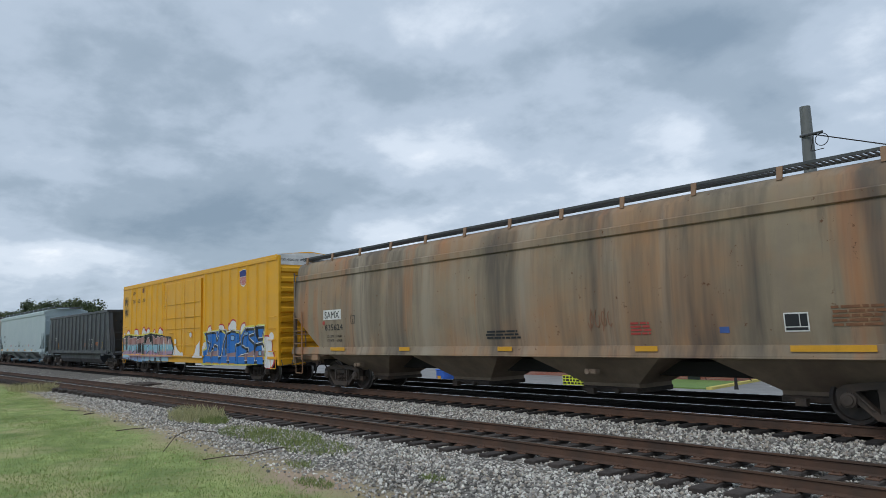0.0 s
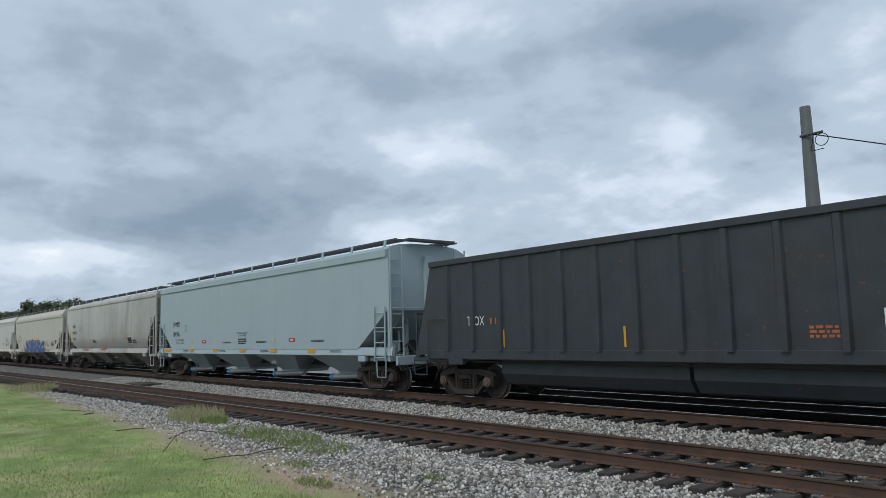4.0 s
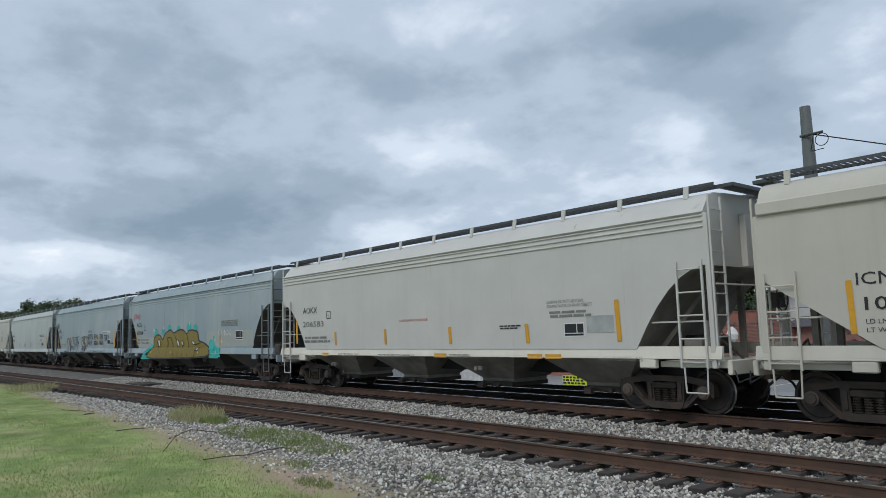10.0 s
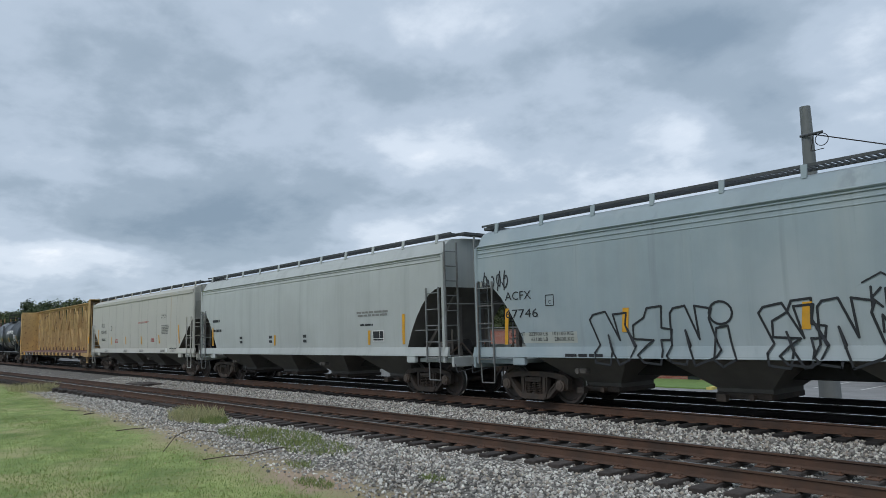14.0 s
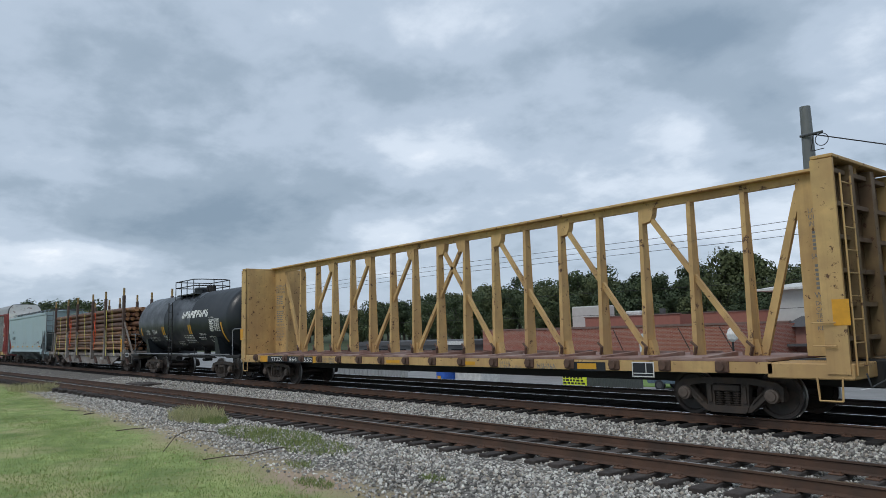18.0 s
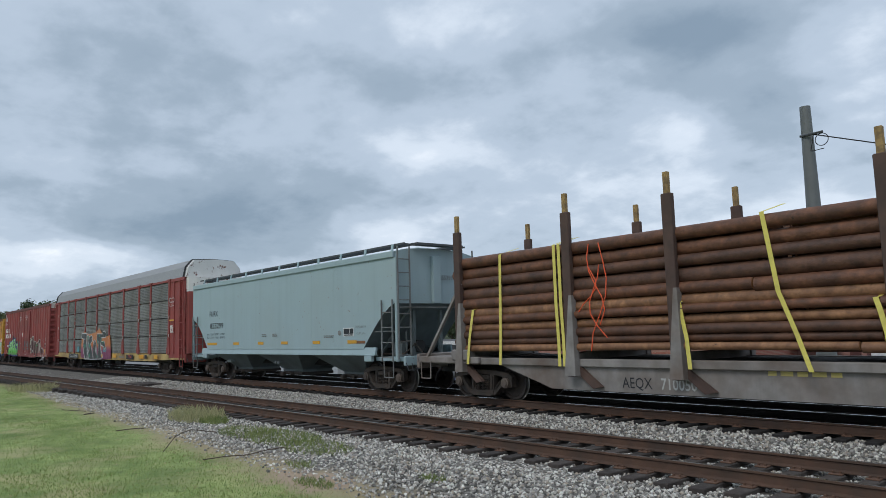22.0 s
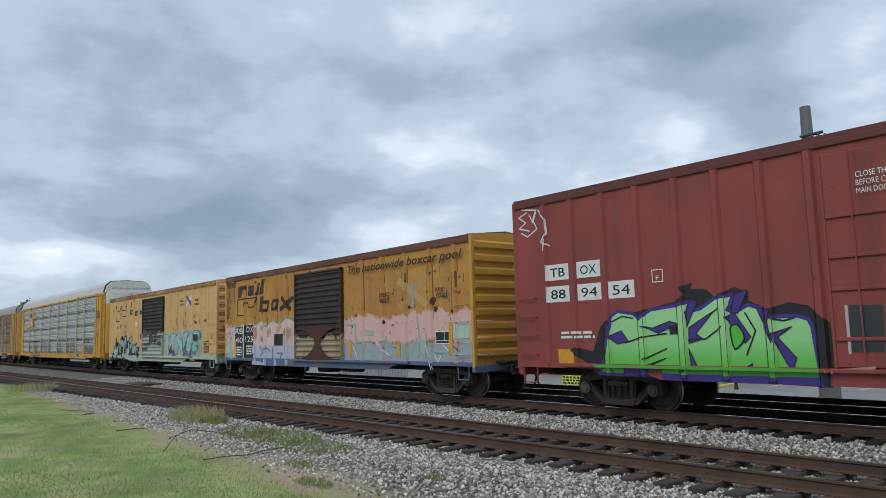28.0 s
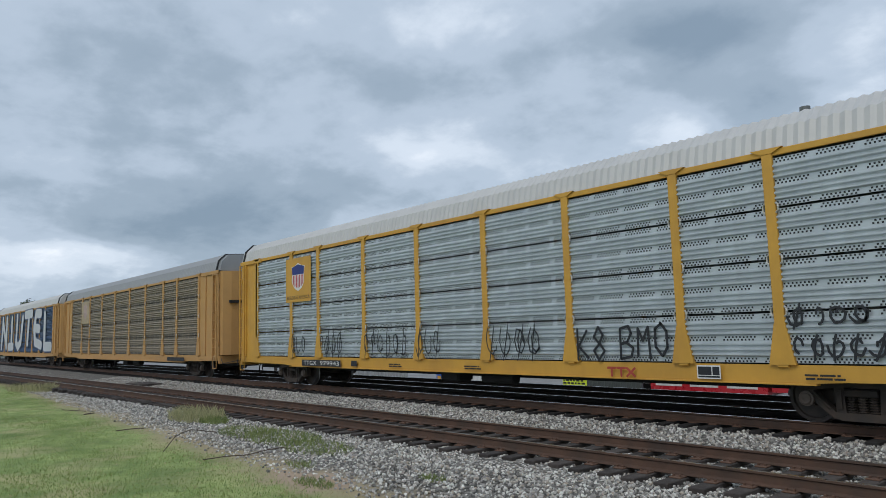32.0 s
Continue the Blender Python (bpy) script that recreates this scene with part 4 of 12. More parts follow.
    part("centre_sill", Geo().box(-h - 0.6, h + 0.6, -0.32, 0.32, 0.7, 1.05, 0.02), M_BLACK, car)
    add_ends(car, h + 0.9, body)
    y = -w - 0.125
    letter("TFOX", -h + 1.55, 1.98, 0.26, car, -w - 0.03, M_WHITE, 0.72, 0.02)
    bars(-h + 2.45, 2.0, 0.42, 0.26, 1, car, -w - 0.03, mat("rust_print", (0.45, 0.14, 0.05), 0.7), seed=4)
    flat(rect(h - 4.3, h - 3.55, 1.52, 2.02), car, M_WHITE, -w - 0.028, "consolidated_stencil")
    flat(rect(h - 4.27, h - 3.94, 1.68, 1.98), car, M_INK, -w - 0.034, "stencil_block")
    flat(rect(h - 3.91, h - 3.58, 1.68, 1.98), car, M_INK, -w - 0.034, "stencil_block")
    flat(rect(h - 4.27, h - 3.58, 1.55, 1.65), car, M_INK, -w - 0.034, "stencil_block")
    flat(rect(h - 3.05, h - 2.88, 2.1, 2.32), car, M_WHITE, -w - 0.028, "paper_placard")
    for x in (-h + 2.9, -1.4, h - 1.22):
        flat(rect(x, x + 0.06, 1.4, 1.85), car, M_YELLOW, -w - 0.03, "reflector_stripe", "yellow reflector stripe")
    return car


def ladder_geo_end(x, ya, yb, z0, z1):
    """A ladder in a plane across the car, at x."""
    g = Geo()
    for y in (ya, yb):
        g.tube((x, y, z0), (x, y, z1), 0.018, 5)
    z = z0 + 0.15
    while z < z1:
        g.tube((x, ya, z), (x, yb, z), 0.014, 5)
        z += 0.4
    return g


def centerbeam(x0, x1, label):
    L, mid = x1 - x0, (x0 + x1) / 2
    car = start_car("centerbeam_flatcar", mid, label, "flatcar")
    h, w, zd = L / 2, 1.42, 1.17
    body = mat("faded_yellow_steel", (0.60, 0.40, 0.17), 0.75, 0.0, 0.22, 2.2, (0.44, 0.27, 0.12), 0.4, streak=0.4, streak_col=(0.30, 0.17, 0.08), spots=0.55, spot_col=(0.12, 0.06, 0.035), spot_scale=5, bump=0.1)
    deck = mat("rusty_deck", (0.26, 0.15, 0.12), 0.85, 0.0, 0.3, 3, (0.42, 0.33, 0.30), 0.35)
    part("deck", Geo().box(-h + 1.5, h - 1.5, -w, w, zd - 0.06, zd, 0.01), deck, car)
    for s in (-1, 1):
        part("side_sill", Geo().prism([(-h + 1.4, zd - 0.06), (-h + 1.4, zd - 0.27), (-h + 4.0, zd - 0.29), (h - 4.0, zd - 0.29), (h - 1.4, zd - 0.27), (h - 1.4, zd - 0.06)], "xz", s * (w - 0.03) - 0.03, s * (w - 0.03) + 0.03), body, car)
        for k in range(17):
            x = -10.64 + 1.27 * k
            if k == 1:
                continue
            g = Geo().box(x - 0.14, x + 0.14, s * w - 0.06, s * w + 0.06, zd - 0.28, zd - 0.04, 0.03)
            g.tube((x, s * w - 0.1, zd - 0.15), (x, s * w + s * 0.12, zd - 0.15), 0.09, 8)
            part("strap_winch", g, mat("rusty_winch", (0.12, 0.07, 0.05), 0.85, 0, 0.3, 8), car)
        for k in range(16):
            x = -h + 2.9 + (L - 4.4) * k / 16
            part("deck_riser", Geo().prism([(0.2 * s, zd), (w * s, zd), (w * s, zd + 0.03), (0.2 * s, zd + 0.09)], "yz", x - 0.06, x + 0.06), deck, car)
    part("centre_sill", Geo().box(-h - 0.1, h + 0.1, -0.4, 0.4, 0.62, zd - 0.06, 0.02), M_BLACK, car)
    # the beam along the middle, its posts and braces
    part("top_beam", Geo().box(-h + 0.2, h - 0.2, -0.24, 0.24, 4.74, 4.80, 0.01).box(-h + 0.2, h - 0.2, -0.05, 0.05, 4.58, 4.74), body, car)
    xs = [-0.47 + 1.265 * k for k in range(-7, 9)]
    for x in xs:
        g = Geo()
        for s in (-1, 1):
            g.loft([[(x - 0.055, s * 0.16, zd), (x + 0.055, s * 0.16, zd), (x + 0.055, s * 0.18, zd), (x - 0.055, s * 0.18, zd)], [(x - 0.05, s * 0.07, 4.6), (x + 0.05, s * 0.07, 4.6), (x + 0.05, s * 0.09, 4.6), (x - 0.05, s * 0.09, 4.6)]])
        g.loft([[(x + 0.02, -0.16, zd), (x + 0.04, -0.16, zd), (x + 0.04, 0.16, zd), (x + 0.02, 0.16, zd)], [(x + 0.02, -0.07, 4.6), (x + 0.04, -0.07, 4.6), (x + 0.04, 0.07, 4.6), (x + 0.02, 0.07, 4.6)]])
        part("beam_post", g, body, car)
        part("strap_hook", Geo().tube((x + 0.02, -0.24, zd + 0.02), (x + 0.1, -0.3, zd + 0.2), 0.04, 6).tube((x + 0.1, -0.28, zd + 0.18), (x - 0.05, -0.25, zd + 0.3), 0.03, 5), mat("rusty_winch", (0.12, 0.07, 0.05)), car)
    for k, up in ((0, 2), (2, 2), (4, 2), (6, 2), (9, -2), (11, -2), (13, -2), (15, -2)):
        a, b = xs[k], xs[k + up]
        sg = 1 if up > 0 else -1
        part("diagonal_brace", Geo().loft([[(a - 0.075, -0.05, zd), (a + 0.075, -0.05, zd), (a + 0.075, 0.05, zd), (a - 0.075, 0.05, zd)], [(b - sg * 0.16 - 0.06, -0.05, 4.45), (b - sg * 0.16 + 0.06, -0.05, 4.45), (b - sg * 0.16 + 0.06, 0.05, 4.45), (b - sg * 0.16 - 0.06, 0.05, 4.45)]]), body, car)
        part("gusset", Geo().prism([(b, 4.6), (b - sg * 0.36, 4.6), (b - sg * 0.33, 4.42), (b - sg * 0.26, 4.28), (b, 4.24)], "xz", -0.09, 0.09), body, car)
        part("foot_gusset", Geo().prism([(a - 0.19, zd), (a + 0.19, zd), (a + 0.13, zd + 0.34), (a - 0.13, zd + 0.34)], "xz", -0.1, 0.1), body, car)
    for s in (-1, 1):
        x_lo = xs[0] if s < 0 else xs[-1]
        part("diagonal_brace", Geo().loft([[(x_lo + s * 0.1, -0.05, zd), (x_lo + s * 0.28, -0.05, zd), (x_lo + s * 0.28, 0.05, zd), (x_lo + s * 0.1, 0.05, zd)], [(s * 10.72, -0.05, 4.45), (s * 10.86, -0.05, 4.45), (s * 10.86, 0.05, 4.45), (s * 10.72, 0.05, 4.45)]]), body, car)
    grime = mat("rusty_yellow_end", (0.26, 0.18, 0.09), 0.8, 0.0, 0.3, 2.2, (0.13, 0.08, 0.05), 0.5, streak=0.4, streak_col=(0.09, 0.05, 0.035), spots=0.5, spot_col=(0.10, 0.05, 0.03))
    for s in (-1, 1):
        e = s * h
        f0 = e - s * 0.42
        part("bulkhead", Geo().box(min(f0, f0 + s * 0.05), max(f0, f0 + s * 0.05), -w, w, zd - 0.05, 4.7, 0.01), body, car)
        part("bulkhead_cap", Geo().box(min(f0, e - s * 0.04), max(f0, e - s * 0.04), -w, w, 4.7, 4.76, 0.01), body, car)
        part("end_plate", Geo().box(min(f0 + s * 0.06, f0 + s * 0.1), max(f0 + s * 0.06, f0 + s * 0.1), -w + 0.04, w - 0.04, zd - 0.05, 4.68), grime, car)
        for yy in (-w, w):
            part("bulkhead_flange", Geo().prism([(e - s * 0.04, zd - 0.25), (e - s * 0.04, 4.68), (f0, 4.68), (f0, zd - 0.25)], "xz", yy - 0.03, yy + 0.03), body, car)
        for yy in (-0.5, 0.5):
            part("bulkhead_post", Geo().box(min(f0 + s * 0.1, e - s * 0.08), max(f0 + s * 0.1, e - s * 0.08), yy - 0.09, yy + 0.09, zd, 4.66, 0.01), grime, car)
        for k in range(6):
            zz = zd + 0.35 + k * 0.6
            part("bulkhead_rib", Geo().box(min(f0 + s * 0.1, e - s * 0.16), max(f0 + s * 0.1, e - s * 0.16), -w + 0.04, w - 0.04, zz - 0.04, zz + 0.04), grime, car)
        part("end_ladder", ladder_geo_end(e + s * 0.02, -w + 0.1, -w + 0.55, 0.9, 4.4), body, car)
        part("bulkhead_gusset", Geo().prism([(f0, zd), (f0, 4.6), (s * 10.75, 4.6), (s * 10.72, zd)], "xz", -0.06, 0.06), body, car)
        part("end_sill", Geo().box(min(e, e - s * 1.5), max(e, e - s * 1.5), -w, w, 0.82, zd - 0.07, 0.02), body, car)
        part("grab_iron", Geo().pipe([(e - s * 0.2, -w - 0.08, 1.4), (e - s * 0.6, -w - 0.08, 1.4)], 0.016, 5).pipe([(e - s * 0.2, -w - 0.08, 1.8), (e - s * 0.6, -w - 0.08, 1.8)], 0.016, 5), body, car)
        stirrup(car, e - s * 0.4, -w - 0.01, 0.86, body, 0.42, 0.4)
        add_truck(car, s * (h - 2.5))
    add_ends(car, h + 0.1, body)
    return car


def tank_car(x0, x1, label):
    L, mid = x1 - x0, (x0 + x1) / 2
    car = start_car("tank_car", mid, label, "tank car")
    h, r, zc = L / 2, 1.5, 2.72
    body = mat("black_tank_paint", (0.012, 0.016, 0.021), 0.38, 0.0, 0.3, 1.6, (0.028, 0.03, 0.033), 0.25, streak=0.3, streak_col=(0.03, 0.032, 0.034))
    prof = [(-h, 0.05), (-h + 0.04, r * 0.4), (-h + 0.13, r * 0.66), (-h + 0.28, r * 0.86), (-h + 0.46, r * 0.965), (-h + 0.62, r), (-1.9, r), (-1.88, r + 0.012), (-1.8, r + 0.012), (-1.78, r)]
    prof += [(1.78, r), (1.8, r + 0.012), (1.88, r + 0.012), (1.9, r), (h - 0.62, r), (h - 0.46, r * 0.965), (h - 0.28, r * 0.86), (h - 0.13, r * 0.66), (h - 0.04, r * 0.4), (h, 0.05)]
    part("tank_shell", Geo().lathe(prof, "x", 56, (0, 0, zc)), body, car, "", True)
    part("manway", Geo().lathe([(zc + r - 0.08, 0.36), (zc + r + 0.24, 0.36), (zc + r + 0.3, 0.3)], "z", 20, (-0.6, 0, 0)), body, car, "", True)
    for k in range(3):
        part("valve", Geo().lathe([(zc + r - 0.05, 0.1), (zc + r + 0.3, 0.1), (zc + r + 0.36, 0.05)], "z", 10, (0.1 + 0.35 * k, 0.1, 0)), M_BLACK, car)
    part("roof_platform", Geo().box(-1.65, 0.9, -0.9, -0.55, zc + r - 0.12, zc + r - 0.07).box(-1.65, 0.9, 0.55, 0.9, zc + r - 0.12, zc + r - 0.07), M_GALV, car)
    g = Geo()
    zr = zc + r + 0.62
    for zz in (zr, zr - 0.32):
        g.pipe([(-1.7, -0.95, zz), (0.8, -0.95, zz), (1.05, -0.6, zz), (1.05, 0.6, zz), (0.8, 0.95, zz), (-1.7, 0.95, zz), (-1.7, -0.95, zz)], 0.026, 5)
    part("handrail", g, M_BLACK, car)
    for x, y in ((-1.7, -0.95), (-0.9, -0.95), (-0.1, -0.95), (0.8, -0.95), (1.05, 0), (-1.7, 0.95), (-0.1, 0.95), (0.8, 0.95), (-1.7, 0.3)):
        part("handrail_post", Geo().tube((x, y, zc + 1.0), (x, y, zr), 0.022, 5), M_BLACK, car)
    part("side_ladder", ladder_geo(-0.9, -0.4, -r - 0.08, -r - 0.08, 0.6, zc + 1.0, 0.36), M_BLACK, car)
    part("side_rail", Geo().tube((-h + 0.3, -1.45, 1.12), (h - 0.3, -1.45, 1.12), 0.03, 6), mat("pale_rail", (0.25, 0.26, 0.27), 0.5, 0.3), car)
    for y, z, x0_, x1_ in ((-0.9, 1.0, -3.6, 3.4), (-0.5, 0.92, -3.2, 2.6), (0.4, 0.95, -3.4, 3.6)):
        part("brake_pipe", Geo().tube((x0_, y, z), (x1_, y, z), 0.03, 5), M_BLACK, car)
    for x in (-2.6, -1.1, 0.9, 2.2):
        part("pipe_hanger", Geo().tube((x, -0.9, 0.95), (x, -0.9, 1.4), 0.025, 5), M_BLACK, car)
    part("brake_cylinder", Geo().tube((-2.9, -0.6, 0.85), (-2.1, -0.6, 0.85), 0.14, 10), M_BLACK, car)
    for s in (-1, 1):
        e = s * h
        part("saddle", Geo().loft([[(e - s * 1.85 - 0.3, -1.3, 1.05), (e - s * 1.85 + 0.3, -1.3, 1.05), (e - s * 1.85 + 0.3, 1.3, 1.05), (e - s * 1.85 - 0.3, 1.3, 1.05)], [(e - s * 1.85 - 0.12, -1.42, 1.9), (e - s * 1.85 + 0.12, -1.42, 1.9), (e - s * 1.85 + 0.12, 1.42, 1.9), (e - s * 1.85 - 0.12, 1.42, 1.9)]]), body, car)
        part("stub_sill", Geo().box(min(e - s * 2.4, e + s * 0.75), max(e - s * 2.4, e + s * 0.75), -0.36, 0.36, 0.72, 1.12, 0.02), M_BLACK, car)
        part("end_platform", Geo().box(min(e - s * 0.6, e + s * 0.75), max(e - s * 0.6, e + s * 0.75), -1.48, 1.48, 0.98, 1.1, 0.02), M_BLACK, car)
        part("end_handrail", Geo().pipe([(e + s * 0.05, -1.45, 1.1), (e + s * 0.05, -1.45, 2.15), (e + s * 0.12, -1.4, 2.22), (e + s * 0.95, -1.4, 2.22), (e + s * 0.95, 1.4, 2.22), (e + s * 0.95, 1.4, 1.1)], 0.022, 5), mat("pale_rail", (0.25, 0.26, 0.27)), car)
        part("brace_rod", Geo().tube((e + s * 0.9, -1.3, 1.1), (e - s * 0.1, -0.9, 2.1), 0.03, 5), M_BLACK, car)
        stirrup(car, e + s * 0.6, -1.48, 1.0, M_BLACK, 0.5, 0.45)
        add_truck(car, s * (h - 1.93))
    part("bottom_outlet", Geo().lathe([(0.75, 0.12), (1.3, 0.18)], "z", 12, (0.3, 0, 0)).box(0.1, 0.5, -0.2, 0.2, 0.72, 0.85, 0.03), M_BLACK, car)
    brake_wheel(car, h + 0.7, 0.8, 2.0, M_BLACK)
    add_ends(car, h + 0.7, M_BLACK)

    def on_shell(s, x, z, height, squeeze=0.8, material=None, bold=0.015):
        a = math.asin(max(-1, min(1, (z + height / 2 - zc) / r)))
        me = text_geo(s, height, squeeze, bold)
        me.materials.append(material or M_WHITE)
        ob = new("lettering", me)
        ob.parent = car
        for vert in me.vertices:
            b = a + (vert.co.y - height / 2) / r
            vert.co = Vector((x + vert.co.x, -(r + 0.014) * math.cos(b), zc + (r + 0.014) * math.sin(b)))

    def shell_rect(x0_, x1_, z0_, z1_, material, name, out=0.012, lean=0.0):
        a0, a1 = math.asin((z0_ - zc) / r), math.asin((z1_ - zc) / r)
        g = Geo()
        n = 8
        for i in range(n):
            b0, b1 = a0 + (a1 - a0) * i / n, a0 + (a1 - a0) * (i + 1) / n
            l0, l1 = lean * i / n, lean * (i + 1) / n
            g.add([(x0_ + l0, -(r + out) * math.cos(b0), zc + (r + out) * math.sin(b0)), (x1_ + l0, -(r + out) * math.cos(b0), zc + (r + out) * math.sin(b0)), (x1_ + l1, -(r + out) * math.cos(b1), zc + (r + out) * math.sin(b1)), (x0_ + l1, -(r + out) * math.cos(b1), zc + (r + out) * math.sin(b1))], [(0, 1, 2, 3)])
        return part(name, g, material, car)

    on_shell("STSX", -4.74, 2.15, 0.24)
    on_shell("52304", -3.75, 2.15, 0.24)
    on_shell("LD LMT    223400 LB  101300 KG", -4.5, 1.93, 0.09)
    on_shell("LT WT       62600 LB    28400 KG", -4.5, 1.79, 0.09)
    on_shell("CORN SYRUP", 2.66, 2.0, 0.13)
    for x in (-5.6, -2.24, -2.0, 1.48, 1.72):
        shell_rect(x, x + 0.13, 2.1, 2.52, M_YELLOW, "reflector_stripe")
    shell_rect(5.42, 5.55, 1.69, 2.57, M_YELLOW, "reflector_stripe")
    # name panel along the side, kept as plain white shapes
    for k in range(9):
        if k == 4:
            shell_rect(2.13, 2.41, 2.84, 3.02, M_WHITE, "name_shape", lean=0.0)
            shell_rect(2.20, 2.50, 3.04, 3.22, M_WHITE, "name_shape", lean=0.05)
            continue
        shell_rect(0.73 + 0.365 * k, 0.83 + 0.365 * k, 2.86, 3.19, M_WHITE, "name_shape", lean=0.07)
        shell_rect(0.87 + 0.365 * k, 1.02 + 0.365 * k, 2.86 + 0.12 * (k % 2), 3.07 + 0.12 * (k % 2), M_WHITE, "name_shape", lean=0.05)
    on_shell("AAR 211A100W1", 4.1, 2.77, 0.07)
    for k in range(8):
        shell_rect(4.14, 5.28, 2.18 + 0.078 * k, 2.19 + 0.078 * k, M_WHITE, "test_table_line")
    for x in (4.14, 4.7, 4.9, 5.1, 5.27):
        shell_rect(x, x + 0.012, 2.18, 2.735, M_WHITE, "test_table_line")
    rnd = random.Random(4)
    for k in range(7):
        for x0_, wd in ((4.18, 0.45), (4.74, 0.1), (4.95, 0.1), (5.14, 0.1)):
            shell_rect(x0_, x0_ + wd * rnd.uniform(0.6, 1), 2.205 + 0.078 * k, 2.24 + 0.078 * k, M_WHITE, "test_table_line")
    for x0_, x1_, z0_, n_ in ((0.6, 1.9, 1.68, 5), (2.4, 3.3, 1.82, 2), (-2.3, -1.6, 1.78, 4), (-0.7, 0.2, 1.55, 3)):
        for k in range(n_):
            x = x0_ + rnd.uniform(0, 0.15)
            while x < x1_ - 0.1:
                wd = rnd.uniform(0.08, 0.25)
                shell_rect(x, x + wd, z0_ + 0.08 * k, z0_ + 0.03 + 0.08 * k, M_WHITE, "stencil_text")
                x += wd + 0.05
    shell_rect(3.78, 4.4, 1.69, 1.71, M_WHITE, "stencil_frame")
    shell_rect(3.78, 4.4, 1.94, 1.96, M_WHITE, "stencil_frame")
    for x in (3.78, 4.1, 4.38):
        shell_rect(x, x + 0.02, 1.69, 1.96, M_WHITE, "stencil_frame")
    return car


def log_car(x0, x1, label):
    L, mid = x1 - x0, (x0 + x1) / 2
    car = start_car("log_flatcar", mid, label, "flatcar")
    h, w, zd = L / 2, 1.45, 1.3
    grey = mat("worn_grey_frame", (0.28, 0.26, 0.245), 0.8, 0.0, 0.3, 2, (0.13, 0.085, 0.06), 0.4, streak=0.3, bump=0.15)
    rusty = mat("brown_stake_steel", (0.085, 0.052, 0.042), 0.8, 0.0, 0.3, 4, (0.13, 0.08, 0.06), 0.3)
    wood = mat("yellow_stake_wood", (0.38, 0.25, 0.10), 0.8, 0.0, 0.4, 14, (0.12, 0.08, 0.05), 0.35)
    zf = 1.12
    for s in (-1, 1):
        pts = [(-h + 3.0, zf), (-h + 3.2, 0.95), (-h + 5.0, 0.40), (h - 5.0, 0.40), (h - 3.2, 0.95), (h - 3.0, zf)]
        part("fishbelly_sill", Geo().prism(pts, "xz", s * 1.2 - 0.04, s * 1.2 + 0.04), grey, car)
        part("side_rail", Geo().box(-h, h, s * 1.28 - 0.05, s * 1.28 + 0.05, zf - 0.18, zf, 0.015), grey, car)
    part("deck_frame", Geo().box(-h, h, -1.2, 1.2, zf - 0.1, zf - 0.02).box(-h - 0.2, h + 0.2, -0.35, 0.35, 0.65, zf - 0.1), M_BLACK, car)
    stakes = [-8.85, -4.93, -2.16, 1.9, 4.95, 8.8]
    for x in stakes:
        g = Geo()
        g.prism([(-1.35, zf - 0.22), (1.35, zf - 0.22), (1.35, zf + 0.1), (1.0, zf + 0.16), (-1.0, zf + 0.16), (-1.35, zf + 0.1)], "yz", x - 0.11, x + 0.11)
        part("bolster", g, grey, car)
        for s in (-1, 1):
            st = part("stake", Geo().box(x - 0.12, x + 0.12, s * 1.44 - 0.07, s * 1.44 + 0.07, 0.72, 4.58, 0.015), rusty, car)
            part("stake_extension", Geo().box(x - 0.06, x + 0.06, s * 1.44 - 0.05, s * 1.44 + 0.05, 4.56, 5.04, 0.008), wood, st)
            part("sill_gusset", Geo().prism([(x - 0.1, 0.95), (x + 0.14, 0.95), (x + 0.75, 0.5), (x + 0.5, 0.45)], "xz", s * 1.3 - 0.05, s * 1.3 + 0.05), rusty, st)
            part("stake_pocket", Geo().loft([[(x - 0.16, s * 1.44 - 0.09, 0.74), (x + 0.16, s * 1.44 - 0.09, 0.74), (x + 0.16, s * 1.44 + 0.09, 0.74), (x - 0.16, s * 1.44 + 0.09, 0.74)], [(x + 0.05, s * 1.44 - 0.085, 2.6), (x + 0.135, s * 1.44 - 0.085, 2.6), (x + 0.135, s * 1.44 + 0.085, 2.6), (x + 0.05, s * 1.44 + 0.085, 2.6)]]), grey, st)
    for x, t in ((8.6, 1), (-8.6, -1)):
        for s in (-1, 1):
            part("end_strut", Geo().tube((x + t * 0.15, s * 1.42, 3.15), (x + t * 1.8, s * 1.36, 1.12), 0.06, 4), grey, car)
    for s in (-1, 1):
        e = s * h
        part("end_platform", Geo().box(min(e - s * 2.6, e), max(e - s * 2.6, e), -1.45, 1.45, zf - 0.16, zf + 0.02, 0.02), grey, car)
        part("end_sill", Geo().box(e - 0.06, e + 0.06, -1.45, 1.45, 0.8, zf + 0.1, 0.02), grey, car)
        part("tie_down_box", Geo().box(e - s * 1.9 - 0.35, e - s * 1.9 + 0.35, -1.5, -1.2, zf - 0.08, zf + 0.22, 0.03), grey, car)
        stirrup(car, e - s * 0.4, -1.47, zf - 0.1, grey, 0.45, 0.5)
        add_truck(car, s * (h - 2.35))
    add_ends(car, h + 0.1, grey)
    flat(rect(h - 1.35, h - 0.72, 0.9, 1.14), car, M_WHITE, -1.47, "consolidated_stencil")
    flat(rect(h - 1.32, h - 0.75, 0.93, 1.11), car, M_INK, -1.475, "stencil_block")
    letter("AEQX", -3.69, 0.5, 0.24, car, -1.248, M_INK, 0.85, 0.02)
    letter("710050", -2.72, 0.5, 0.24, car, -1.248, mat("pale_stencil", (0.5, 0.5, 0.48)), 0.85, 0.02)
